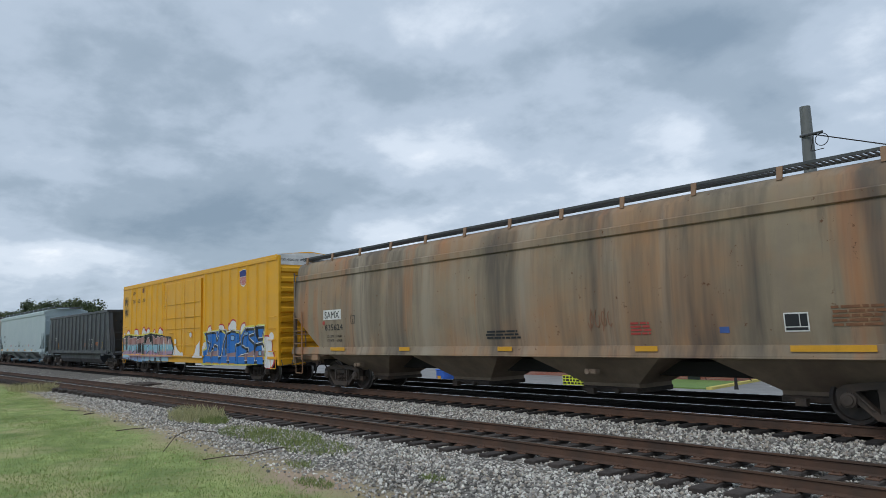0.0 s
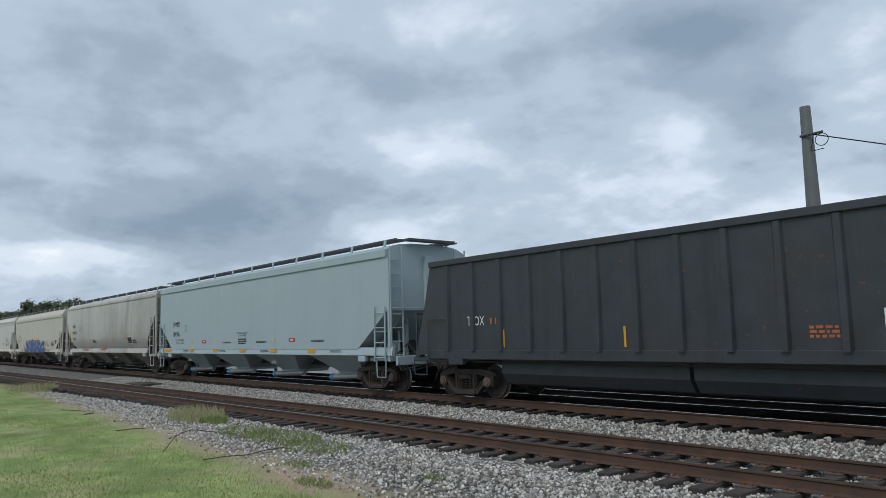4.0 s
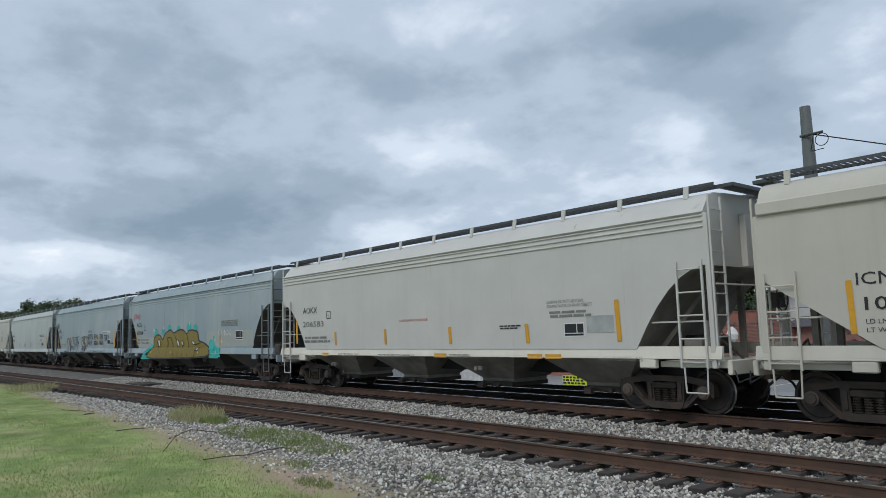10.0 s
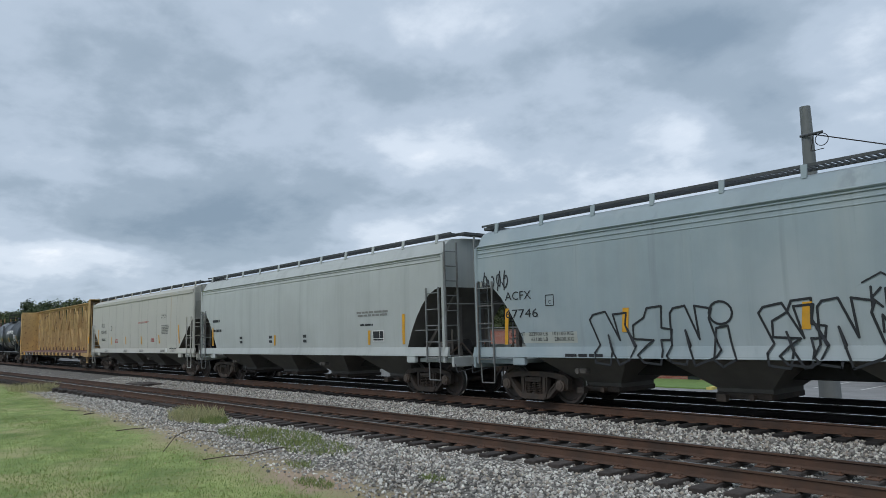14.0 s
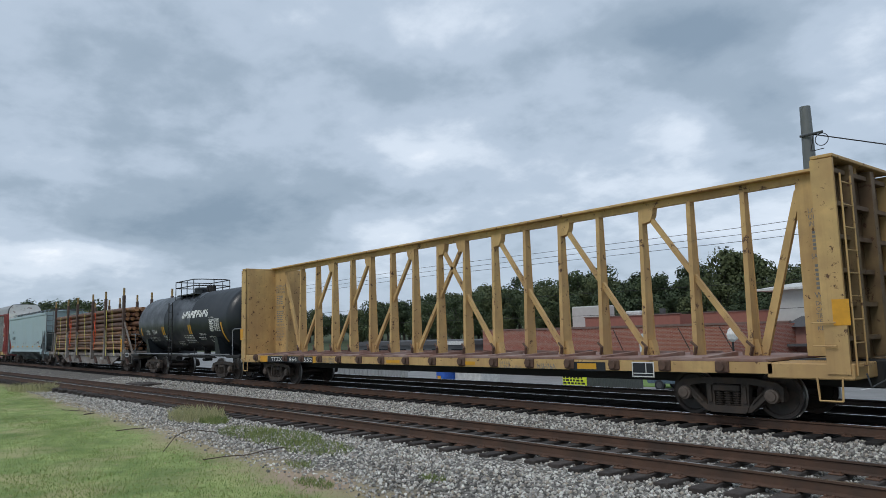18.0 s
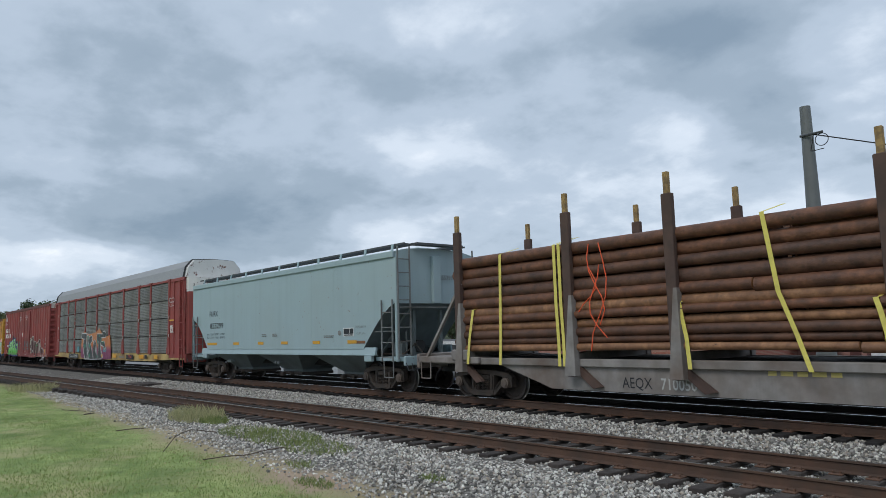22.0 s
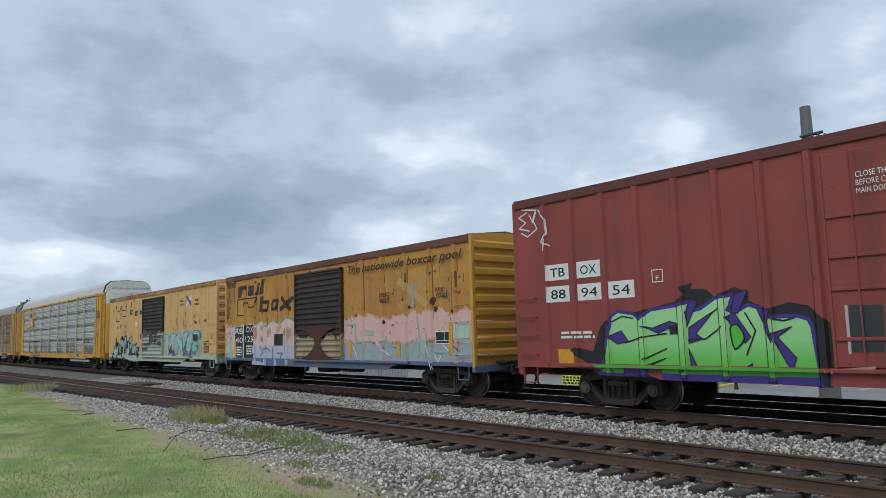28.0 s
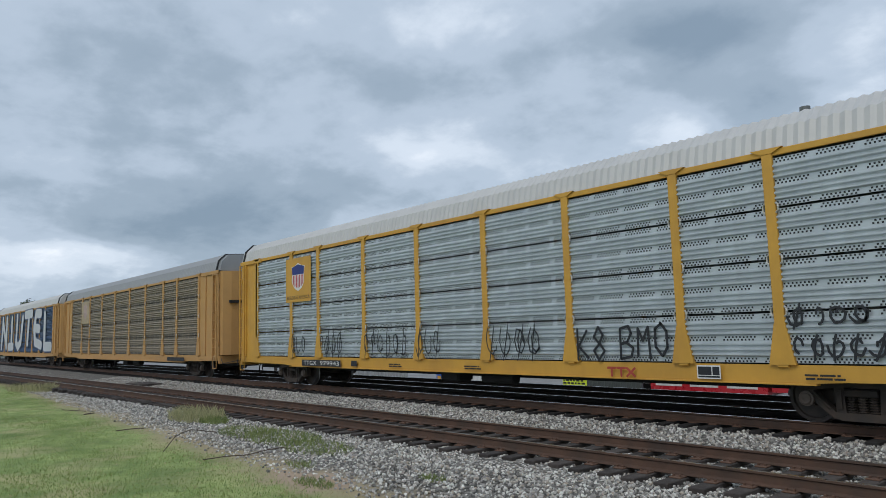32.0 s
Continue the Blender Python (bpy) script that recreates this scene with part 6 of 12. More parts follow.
class Side:
    """Paint that follows a car's near side: curved sheets, side posts."""

    def __init__(self, key, dx=0.0, flat_y=None):
        self.car, self.dx, self.n = CAR[key], dx, 0
        s = SURF.get(self.car.name)
        self.posts = ()
        if flat_y is not None:
            self.y = lambda z: flat_y
        elif len(s) == 2:
            self.posts = [p for p in s[1]]
            self.y = lambda z: s[0]
        else:
            w, bow, low, zs, ze = s

            def y(z):
                if z < zs + 0.055:
                    return w + 0.022
                t = (z - (zs + ze) / 2) / ((ze - zs) / 2)
                return w * (1 - bow * t * t) - (low * t ** 4 if t < 0 else 0)
            self.y = y

    def polys(self, polys, material, layer=1, name="graffiti", label=""):
        g = Geo()
        for k, p in enumerate(polys):
            off = 0.004 + 0.004 * layer + 0.0005 * (k % 6)
            p = [(x + self.dx, z) for x, z in p]
            g.add([(x, -self.y(z) - off, z) for x, z in p], [tuple(range(len(p)))])
            for q in self.posts:
                c = clip_x(p, q - 0.055, q + 0.055)
                if c:
                    g.add([(x, -self.y(z) - 0.06 - off, z) for x, z in c], [tuple(range(len(c)))])
                for sg in (-1, 1):
                    c = clip_x(p, min(q + sg * 0.055, q + sg * 0.1), max(q + sg * 0.055, q + sg * 0.1))
                    if c:
                        g.add([(x + sg * off, -self.y(z) - 0.06 * (0.1 - abs(x - q)) / 0.045 - off, z) for x, z in c], [tuple(range(len(c)))])
        return part(name, g, material, self.car, label)

    def rect(self, x0, x1, z0, z1, material, layer=1, name="painted_panel", label="", lean=0.0):
        n = max(1, int((z1 - z0) / 0.25))
        ps = []
        for i in range(n):
            a, b = z0 + (z1 - z0) * i / n, z0 + (z1 - z0) * (i + 1) / n
            ps.append([(x0 + lean * i / n, a), (x1 + lean * i / n, a), (x1 + lean * (i + 1) / n, b), (x0 + lean * (i + 1) / n, b)])
        g = Geo()
        for p in ps:
            off = 0.004 + 0.004 * layer
            g.add([(x + self.dx, -self.y(z) - off, z) for x, z in p], [(0, 1, 2, 3)])
        return part(name, g, material, self.car, label)

    def stripe(self, x, z0, z1, w=0.13, lean=0.0):
        return self.rect(x, x + w, z0, z1, M_YELLOW, 2, "reflector_stripe", "yellow reflector stripe", lean)

    def text(self, s, x, z, height, width=None, material=None, bold=0.012, shear=0.0, name="lettering", layer=2):
        me = text_geo(s, height, 1.0, bold, shear)
        xs = [v.co.x for v in me.vertices]
        k = (width / (max(xs) - min(xs))) if width else 0.85
        x_min = min(xs)
        on_post = 0.062 if self.posts else 0.0
        for v in me.vertices:
            zz = z + v.co.y
            v.co = Vector((x + self.dx + (v.co.x - x_min) * k, -self.y(zz) - 0.004 - 0.004 * layer - on_post * 0.0, zz))
        me.materials.append(material or M_INK)
        ob = new(name, me)
        ob.parent = self.car
        return ob

    def bars(self, x0, x1, z0, z1, rows, material=None, seed=1, layer=2):
        rnd, ps = random.Random(seed), []
        st = (z1 - z0) / rows
        for i in range(rows):
            u, zz = x0 + rnd.uniform(0, 0.06) * (x1 - x0), z1 - (i + 1) * st
            end = x1 - rnd.uniform(0, 0.15) * (x1 - x0)
            while u < end - 0.03:
                wl = min(rnd.uniform(1.2, 4.5) * st, end - u)
                ps.append([(u, zz), (u + wl, zz), (u + wl, zz + st * 0.6), (u, zz + st * 0.6)])
                u += wl + st * 0.45
        return self.polys(ps, material or M_INK, layer, "stencil_text")

    def area(self, pts, material, layer=1, name="graffiti", label=""):
        """A painted area with any outline, cut into strips that follow the side."""
        zs = [z for _, z in pts]
        cuts = [min(zs)] + [c for c in (1.2, 1.405, 1.435, 1.7, 2.0, 2.4) if min(zs) < c < max(zs)] + [max(zs)]
        flip = [(z, x) for x, z in pts]
        ps = [[(x, z) for z, x in c] for c in (clip_x(flip, a, b) for a, b in zip(cuts, cuts[1:])) if len(c) > 2]
        return self.polys(ps, material, layer, name, label)

    def shape(self, pts, fill, edge_mat, edge, layer=3, smooth=True, name="graffiti"):
        """A filled form with a painted outline, its corners rounded."""
        if smooth:
            n, rp = len(pts), []
            for i in range(n):
                a, b, c = pts[i - 1], pts[i], pts[(i + 1) % n]
                for t in (0.0, 0.5, 1.0):
                    u = [(1 - t) ** 2 * (a[j] * 0.3 + b[j] * 0.7) + 2 * t * (1 - t) * b[j] + t * t * (b[j] * 0.7 + c[j] * 0.3) for j in (0, 1)]
                    rp.append((u[0], u[1]))
            pts = rp
        self.area(pts, fill, layer, name)
        self.strokes([pts + pts[:1]], edge, edge_mat, layer + 1, name)

    def strokes(self, lines, width, material, layer=1, name="graffiti", label=""):
        ps = []
        for pts in lines:
            for (ax, az), (bx, bz) in zip(pts, pts[1:]):
                dx, dz = bx - ax, bz - az
                le = math.hypot(dx, dz) or 1e-6
                nx, nz = -dz / le * width / 2, dx / le * width / 2
                ps.append([(ax + nx, az + nz), (ax - nx, az - nz), (bx - nx, bz - nz), (bx + nx, bz + nz)])
            for ax, az in pts:
                ps.append([(ax + width / 2 * math.cos(i * math.pi / 5), az + width / 2 * math.sin(i * math.pi / 5)) for i in range(10)])
        return self.polys(ps, material, layer, name, label)

    def blobs(self, spots, material, layer=1, name="graffiti", label=""):
        return self.polys([[(x + r * math.cos(i * math.pi / 7), z + r * 0.85 * math.sin(i * math.pi / 7)) for i in range(14)] for x, z, r in spots], material, layer, name, label)


# letter-like forms of the painters, as strokes in a unit box
FORMS = {
    "b": [[(0.1, 0), (0.1, 1), (0.7, 1), (0.85, 0.78), (0.6, 0.52), (0.15, 0.5)], [(0.6, 0.52), (0.95, 0.3), (0.8, 0.02), (0.1, 0)]],
    "n": [[(0.08, 0), (0.08, 0.95)], [(0.08, 0.95), (0.85, 0.05)], [(0.9, 0), (0.9, 1)]],
    "c": [[(0.95, 0.8), (0.7, 1), (0.2, 0.9), (0.05, 0.5), (0.2, 0.08), (0.7, 0), (0.95, 0.15)]],
    "x": [[(0.05, 0), (0.95, 1)], [(0.05, 1), (0.95, 0)]],
    "e": [[(0.95, 1), (0.3, 0.95), (0.08, 0.5), (0.3, 0.04), (1.0, 0)], [(0.1, 0.5), (0.75, 0.52)]],
    "h": [[(0.05, 0), (0.15, 1)], [(0.1, 0.5), (0.9, 0.55)], [(0.85, 0), (0.95, 1)]],
    "u": [[(0.08, 1), (0.05, 0.2), (0.35, 0), (0.75, 0.05), (0.95, 1)]],
    "p": [[(0.1, 0), (0.1, 1), (0.75, 0.98), (0.92, 0.72), (0.7, 0.48), (0.12, 0.45)]],
    "s": [[(0.95, 0.85), (0.6, 1), (0.15, 0.85), (0.2, 0.55), (0.8, 0.42), (0.9, 0.15), (0.5, 0), (0.05, 0.12)]],
    "m": [[(0.05, 0), (0.1, 0.95), (0.45, 0.5), (0.85, 0.98), (0.95, 0)]],
    "i": [[(0.4, 0), (0.5, 1)], [(0.1, 0), (0.8, 0)]],
    "k": [[(0.1, 0), (0.1, 1)], [(0.9, 1), (0.15, 0.45), (0.95, 0)]],
    "o": [[(0.5, 1), (0.12, 0.8), (0.08, 0.25), (0.5, 0), (0.9, 0.25), (0.88, 0.8), (0.5, 1)]],
    "a": [[(0.02, 0), (0.45, 1), (0.98, 0)], [(0.2, 0.4), (0.8, 0.4)]],
    "t": [[(0.0, 0.97), (1.0, 1.0)], [(0.5, 0), (0.5, 0.97)]],
    "f": [[(0.1, 0), (0.12, 0.98), (1.0, 1.0)], [(0.12, 0.5), (0.8, 0.55)]],
    "z": [[(0.02, 1), (0.95, 1), (0.05, 0), (1.0, 0)]],
    "l": [[(0.1, 1), (0.1, 0), (0.9, 0)]],
    "y": [[(0.05, 1), (0.5, 0.5), (0.95, 1)], [(0.5, 0.5), (0.45, 0)]],
}


def piece(side, forms, x0, x1, z0, z1, width, fill, outline, seed=1, shine=None, lean=0.05, edge=0.10, second=None, outer=None, wild=0.10):
    """A row of fat painted letter forms with an outline, seen from the near side."""
    rnd = random.Random(seed)
    step = (x1 - x0) / len(forms)
    for k, ch in enumerate(forms):
        w_, up = step * 0.86 - width * 0.6, z1 - z0 - width
        ox, oz = x0 + step * k + width * 0.5, z0 + width / 2 + rnd.uniform(-0.03, 0.05)
        sl = lean + rnd.uniform(-0.06, 0.06)
        lines = [[(ox + w_ * (a + rnd.uniform(-wild, wild)) + sl * b, oz + up * min(1.06, max(-0.04, b + rnd.uniform(-wild, wild) * 0.8))) for a, b in st] for st in FORMS[ch]]
        if wild > 0.12:
            q = rnd.choice(lines)[-1]
            lines.append([q, (q[0] + w_ * rnd.uniform(0.2, 0.45), q[1] + up * rnd.uniform(-0.3, 0.3)), (q[0] + w_ * rnd.uniform(0.1, 0.3), q[1] + up * rnd.uniform(0.1, 0.5))])
        if outer:
            side.strokes(lines, width + edge * 3.2, outer, 1)
        side.strokes(lines, width + edge * 1.6, outline, 2)
        side.strokes(lines, width, fill, 3)
        if second:
            low = [[(x, z) for x, z in ln if z < z0 + (z1 - z0) * 0.42] for ln in lines]
            side.strokes([ln for ln in low if len(ln) > 1] or [[lines[0][0], (lines[0][0][0] + 0.02, lines[0][0][1] + 0.05)]], width * 0.9, second, 4)
        if shine:
            side.strokes([[(x - width * 0.33, z + width * 0.1) for x, z in ln[:2]] for ln in lines], 0.035, shine, 5)


def scrawl(side, x0, x1, z0, z1, n, width, material, seed):
    """A quick thin tag: loops and hooks that spell nothing."""
    rnd, lines = random.Random(seed * 7 + 1), []
    step = (x1 - x0) / n
    for k in range(n):
        ox, ph, turns = x0 + step * k, rnd.uniform(0, 6.28), rnd.choice((0.6, 0.9, 1.3, 1.6))
        pts = []
        for i in range(11):
            t = i / 10
            r = 0.5 - 0.22 * t * rnd.uniform(0.6, 1.2)
            pts.append((ox + step * (0.5 + 0.75 * r * math.cos(ph + 6.28 * turns * t) + 0.25 * (t - 0.5)), z0 + (z1 - z0) * (0.5 + r * math.sin(ph + 6.28 * turns * t) * rnd.uniform(0.85, 1.15))))
        lines.append(pts)
        if rnd.random() < 0.6:
            a = rnd.uniform(-0.2, 0.2)
            lines.append([(ox + step * 0.3, z0 - 0.1 * (z1 - z0)), (ox + step * (0.45 + a), z0 + (z1 - z0) * 0.6), (ox + step * (0.6 + a), z1 + 0.12 * (z1 - z0))])
    side.strokes(lines, width, material, 2, "graffiti_tag")


FORMS.update({
    "r": [[(0.1, 0), (0.1, 1), (0.75, 0.98), (0.9, 0.75), (0.7, 0.5), (0.15, 0.48)], [(0.45, 0.5), (0.95, 0)]],
    "g": [[(0.95, 0.85), (0.6, 1), (0.15, 0.8), (0.08, 0.25), (0.45, 0), (0.9, 0.12), (0.9, 0.45), (0.55, 0.45)]],
    "v": [[(0.05, 1), (0.45, 0), (0.95, 1)]],
    "8": [[(0.5, 0.5), (0.15, 0.75), (0.5, 1), (0.85, 0.75), (0.5, 0.5), (0.1, 0.25), (0.5, 0), (0.9, 0.25), (0.5, 0.5)]],
    "?": [[(0.1, 0.75), (0.4, 1), (0.85, 0.8), (0.5, 0.45), (0.5, 0.25)], [(0.5, 0.02), (0.52, 0.06)]],
})


def tag(side, word, x0, x1, z0, z1, width, material, seed=1, layer=2):
    """A word written by hand with a marker, letter by letter."""
    rnd, lines = random.Random(seed), []
    step = (x1 - x0) / len(word)
    for k, ch in enumerate(word):
        dz, wob = rnd.uniform(-0.06, 0.06) * (z1 - z0), 0.05
        for st in FORMS.get(ch, ()):
            lines.append([(x0 + step * (k + 0.8 * (a + rnd.uniform(-wob, wob))), z0 + dz + (z1 - z0) * (b + rnd.uniform(-wob, wob))) for a, b in st])
    side.strokes(lines, width, material, layer, "graffiti_tag")


def consolidated(side, x, z, w=0.62, h=0.36):
    side.rect(x, x + w, z, z + h, M_WHITE, 1, "consolidated_stencil")
    side.rect(x + 0.025, x + w * 0.62, z + h * 0.28, z + h - 0.025, M_INK, 2, "stencil_block")
    side.rect(x + w * 0.66, x + w - 0.025, z + h * 0.28, z + h - 0.025, M_INK, 2, "stencil_block")
    side.rect(x + 0.025, x + w - 0.025, z + 0.025, z + h * 0.22, M_INK, 2, "stencil_block")


def plate_box(side, x, z, ch="C", s=0.28, material=None):
    m = material or M_INK
    side.polys([rect(x, x + s, z, z + 0.02), rect(x, x + s, z + s - 0.02, z + s), rect(x, x + 0.02, z + 0.02, z + s - 0.02), rect(x + s - 0.02, x + s, z + 0.02, z + s - 0.02)], m, 2, "plate_mark")
    side.text(ch, x + s * 0.36, z + s * 0.2, s * 0.32, s * 0.26, m)


def dress_train():
    G = lambda n, c: mat("spray_" + n, c, 0.45, 0, 0.08, 5, tuple(q * 0.85 for q in c), 0.2)
    red_ink = mat("red_lettering", (0.45, 0.06, 0.05), 0.6)
    grey_ink = mat("faded_lettering", (0.22, 0.22, 0.21), 0.7)
    patch = mat("repaint_patch", (0.50, 0.49, 0.45), 0.7, 0, 0.08, 3)
    # rust-stained hopper
    s = Side("samx", -2.0)
    s.rect(-7.0, -5.85, 2.36, 2.70, mat("pale_number_patch", (0.72, 0.72, 0.70)), 1, "number_patch")
    s.text("SAMX", -6.9, 2.41, 0.24, 0.95, None, 0.004)
    s.text("635624", -6.9, 2.0, 0.21, 1.14)
    plate_box(s, -5.25, 2.2, "C", 0.26)
    s.text("LD LMT  218600", -6.8, 1.76, 0.085, 0.95)
    s.text("LT WT    67400", -6.8, 1.61, 0.085, 0.95)
    s.strokes([[(-7.0, 2.25), (-6.97, 2.27)]], 0.13, red_ink, 1, "paint_spot")
    for x, w in ((-6.5, 0.9), (-2.55, 0.52), (1.68, 0.52), (5.84, 0.55)):
        s.rect(x, x + w, 1.31, 1.42, M_YELLOW, 2, "reflector_stripe", "yellow reflector stripe")
    s.bars(1.2, 2.5, 1.62, 1.86, 3, None, 5)
    s.bars(5.7, 6.25, 1.66, 1.95, 4, red_ink, 6)
    scrawl(s, 4.6, 5.3, 1.8, 2.2, 4, 0.02, mat("faint_tag", (0.25, 0.12, 0.07)), 4)
    consolidated(s, 9.0, 1.66, 0.44, 0.34)
    s.bars(9.8, 10.7, 1.74, 2.12, 5, rust_spot(), 9)
    s.rect(7.75, 7.95, 1.66, 1.78, mat("blue_sticker", (0.06, 0.12, 0.35)), 1, "sticker")
    s.rect(9.1, 10.5, 1.31, 1.42, M_YELLOW, 2, "reflector_stripe", "yellow reflector stripe")
    # yellow boxcar
    s = Side("up")
    brown = mat("brown_lettering", (0.16, 0.06, 0.03), 0.6)
    s.text("UP", -8.07, 4.44, 0.2, 0.4, brown)
    for ch, x in (("70", -8.08), ("02", -7.22), ("09", -6.36)):
        s.text(ch, x, 3.98, 0.2, 0.42, brown)
    shield = [(6.45, 4.55), (6.45, 4.2), (6.6, 4.05), (6.82, 3.97), (7.04, 4.05), (7.19, 4.2), (7.19, 4.55), (7.24, 4.66), (7.0, 4.69), (6.82, 4.74), (6.64, 4.69), (6.4, 4.66)]
    s.polys([shield], M_WHITE, 1, "railroad_shield", "red, white and blue shield emblem")
    s.polys([[(6.45, 4.42), (7.19, 4.42), (7.19, 4.55), (7.21, 4.64), (6.82, 4.71), (6.43, 4.64), (6.45, 4.55)]], mat("shield_blue", (0.03, 0.05, 0.22)), 2, "shield_chief")
    s.polys([rect(6.48 + 0.105 * k, 6.53 + 0.105 * k, 4.04 + 0.015 * abs(k - 3) ** 1.5, 4.40) for k in range(7)], mat("shield_red", (0.5, 0.04, 0.05)), 2, "shield_stripe")
    s.rect(5.43, 5.84, 4.52, 4.75, yellow_dark(), 3, "latch_plate")
    s.bars(0.5, 1.1, 4.0, 4.25, 3, brown, 4)
    s.bars(-2.0, -1.2, 3.95, 4.05, 2, brown, 5)
    pink, sky, navy, white, black = G("pink", (0.42, 0.24, 0.24)), G("sky", (0.30, 0.50, 0.62)), G("blue", (0.015, 0.16, 0.52)), G("white", (0.72, 0.72, 0.72)), G("black", (0.015, 0.015, 0.018))
    lemon, crimson = G("lemon", (0.72, 0.66, 0.14)), G("crimson", (0.5, 0.03, 0.04))
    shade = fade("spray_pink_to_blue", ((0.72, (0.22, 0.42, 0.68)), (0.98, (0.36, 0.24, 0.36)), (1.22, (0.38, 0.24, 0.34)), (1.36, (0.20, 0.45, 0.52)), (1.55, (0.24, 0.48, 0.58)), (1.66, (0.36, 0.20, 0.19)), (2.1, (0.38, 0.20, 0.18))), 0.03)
    s.blobs([(-8.82, 2.21, 0.34)], crimson, 1)
    s.blobs([(-8.82, 2.18, 0.28)], white, 2)
    s.blobs([(-8.8, 2.01, 0.21)], lemon, 3)
    s.blobs([(-7.3, 2.21, 0.38)], crimson, 1)
    s.blobs([(-7.3, 2.18, 0.32)], white, 2)
    s.blobs([(-7.28, 2.01, 0.238)], lemon, 3)
    s.blobs([(-5.99, 2.24, 0.45)], crimson, 1)
    s.blobs([(-5.99, 2.21, 0.39)], white, 2)
    s.blobs([(-5.97, 2.04, 0.287)], lemon, 3)
    s.blobs([(-5.28, 2.23, 0.38)], crimson, 1)
    s.blobs([(-5.28, 2.2, 0.32)], white, 2)
    s.blobs([(-5.26, 2.03, 0.238)], lemon, 3)
    s.blobs([(-4.24, 2.21, 0.29)], crimson, 1)
    s.blobs([(-4.24, 2.18, 0.23)], white, 2)
    s.blobs([(-4.22, 2.01, 0.175)], lemon, 3)
    s.blobs([(-3.34, 2.21, 0.4)], crimson, 1)
    s.blobs([(-3.34, 2.18, 0.34)], white, 2)
    s.blobs([(-3.32, 2.01, 0.252)], lemon, 3)
    s.area([(-9.97, 2.07), (-9.27, 2.23), (-8.43, 2.26), (-7.15, 2.17), (-5.82, 2.19), (-4.87, 2.28), (-3.81, 2.2), (-3.19, 2.17), (-2.24, 2.13), (-2.28, 1.73), (-9.8, 1.72)], lemon, 2)
    s.area([(-9.91, 2), (-9.27, 2.16), (-8.44, 2.17), (-7.15, 2.09), (-5.82, 2.12), (-4.88, 2.22), (-3.82, 2.14), (-3.19, 2.11), (-2.25, 2.07), (-2.37, 0.68), (-3.52, 0.64), (-6.11, 0.63), (-9.85, 0.76)], black, 3)
    s.shape([(-9.68, 2.01), (-9.3, 2.05), (-9.29, 1.36), (-8.93, 1.34), (-8.89, 2.1), (-8.44, 2.13), (-8.49, 1.79), (-8.36, 1.31), (-8.75, 0.78), (-9.85, 0.81), (-9.91, 1.13), (-9.63, 1.26)], shade, black, 0.05, 4, smooth=False)
    s.strokes([[(-9.64, 1.97), (-9.27, 2.02), (-9.26, 1.32), (-8.9, 1.3), (-8.85, 2.07), (-8.41, 2.1), (-8.52, 1.75), (-8.39, 1.28)]], 0.022, white, 7)
    s.shape([(-8.54, 1.96), (-8.11, 2.03), (-7.21, 2.07), (-7.31, 1.23), (-6.99, 0.8), (-7.05, 0.66), (-8.3, 0.76), (-8.73, 0.82), (-8.3, 1.31), (-8.5, 1.79)], shade, black, 0.05, 4, smooth=False)
    s.strokes([[(-8.51, 1.92), (-8.08, 2), (-7.18, 2.04), (-7.28, 1.2), (-6.96, 0.76), (-7.08, 0.63)]], 0.022, white, 7)
    s.shape([(-7.16, 1.92), (-5.84, 2.1), (-5.89, 1.73), (-6.31, 1.66), (-6.35, 1.12), (-6.13, 0.97), (-6.13, 0.65), (-6.95, 0.66), (-6.98, 0.91), (-7.21, 1.19), (-7.22, 1.68)], shade, black, 0.05, 4, smooth=False)
    s.strokes([[(-7.14, 1.89), (-5.82, 2.07), (-5.87, 1.7), (-6.28, 1.63), (-6.32, 1.09), (-6.1, 0.94), (-6.16, 0.62)]], 0.022, white, 7)
    s.shape([(-5.77, 1.62), (-5.35, 2.01), (-4.89, 2.04), (-4.8, 1.71), (-4.61, 1.82), (-4.57, 1.28), (-4.38, 0.81), (-6.01, 0.65), (-5.81, 0.98), (-5.83, 1.35)], shade, black, 0.05, 4, smooth=False)
    s.strokes([[(-5.74, 1.59), (-5.33, 1.98), (-4.87, 2.01), (-4.78, 1.68), (-4.59, 1.79), (-4.6, 1.25)]], 0.022, white, 7)
    s.shape([(-4.62, 2.14), (-3.9, 1.96), (-3.82, 2.09), (-3.26, 1.98), (-3.36, 1.62), (-3.52, 1.47), (-3.54, 1.15), (-3.44, 0.88), (-4.21, 0.85), (-4.5, 1), (-4.57, 1.5), (-4.45, 1.71)], shade, black, 0.05, 4, smooth=False)
    s.strokes([[(-4.6, 2.11), (-3.88, 1.93), (-3.8, 2.06), (-3.24, 1.95), (-3.34, 1.59), (-3.5, 1.45), (-3.57, 1.13), (-3.47, 0.85)]], 0.022, white, 7)
    s.shape([(-3.1, 2.06), (-2.25, 2.04), (-2.35, 0.84), (-3.4, 0.81), (-3.36, 1.29), (-3.2, 1.68)], shade, black, 0.05, 4, smooth=False)
    s.strokes([[(-3.08, 2.03), (-2.24, 2.01), (-2.34, 0.82), (-3.42, 0.78), (-3.39, 1.26)]], 0.022, white, 7)
    s.shape([(-8.14, 1.51), (-7.86, 1.63), (-7.58, 1.5), (-7.67, 1.27), (-8, 1.14)], sky, black, 0.035, 7, smooth=False)
    s.shape([(-6.98, 1.66), (-6.5, 1.67), (-6.48, 1.2), (-7.01, 1.18)], black, black, 0.035, 7, smooth=False)
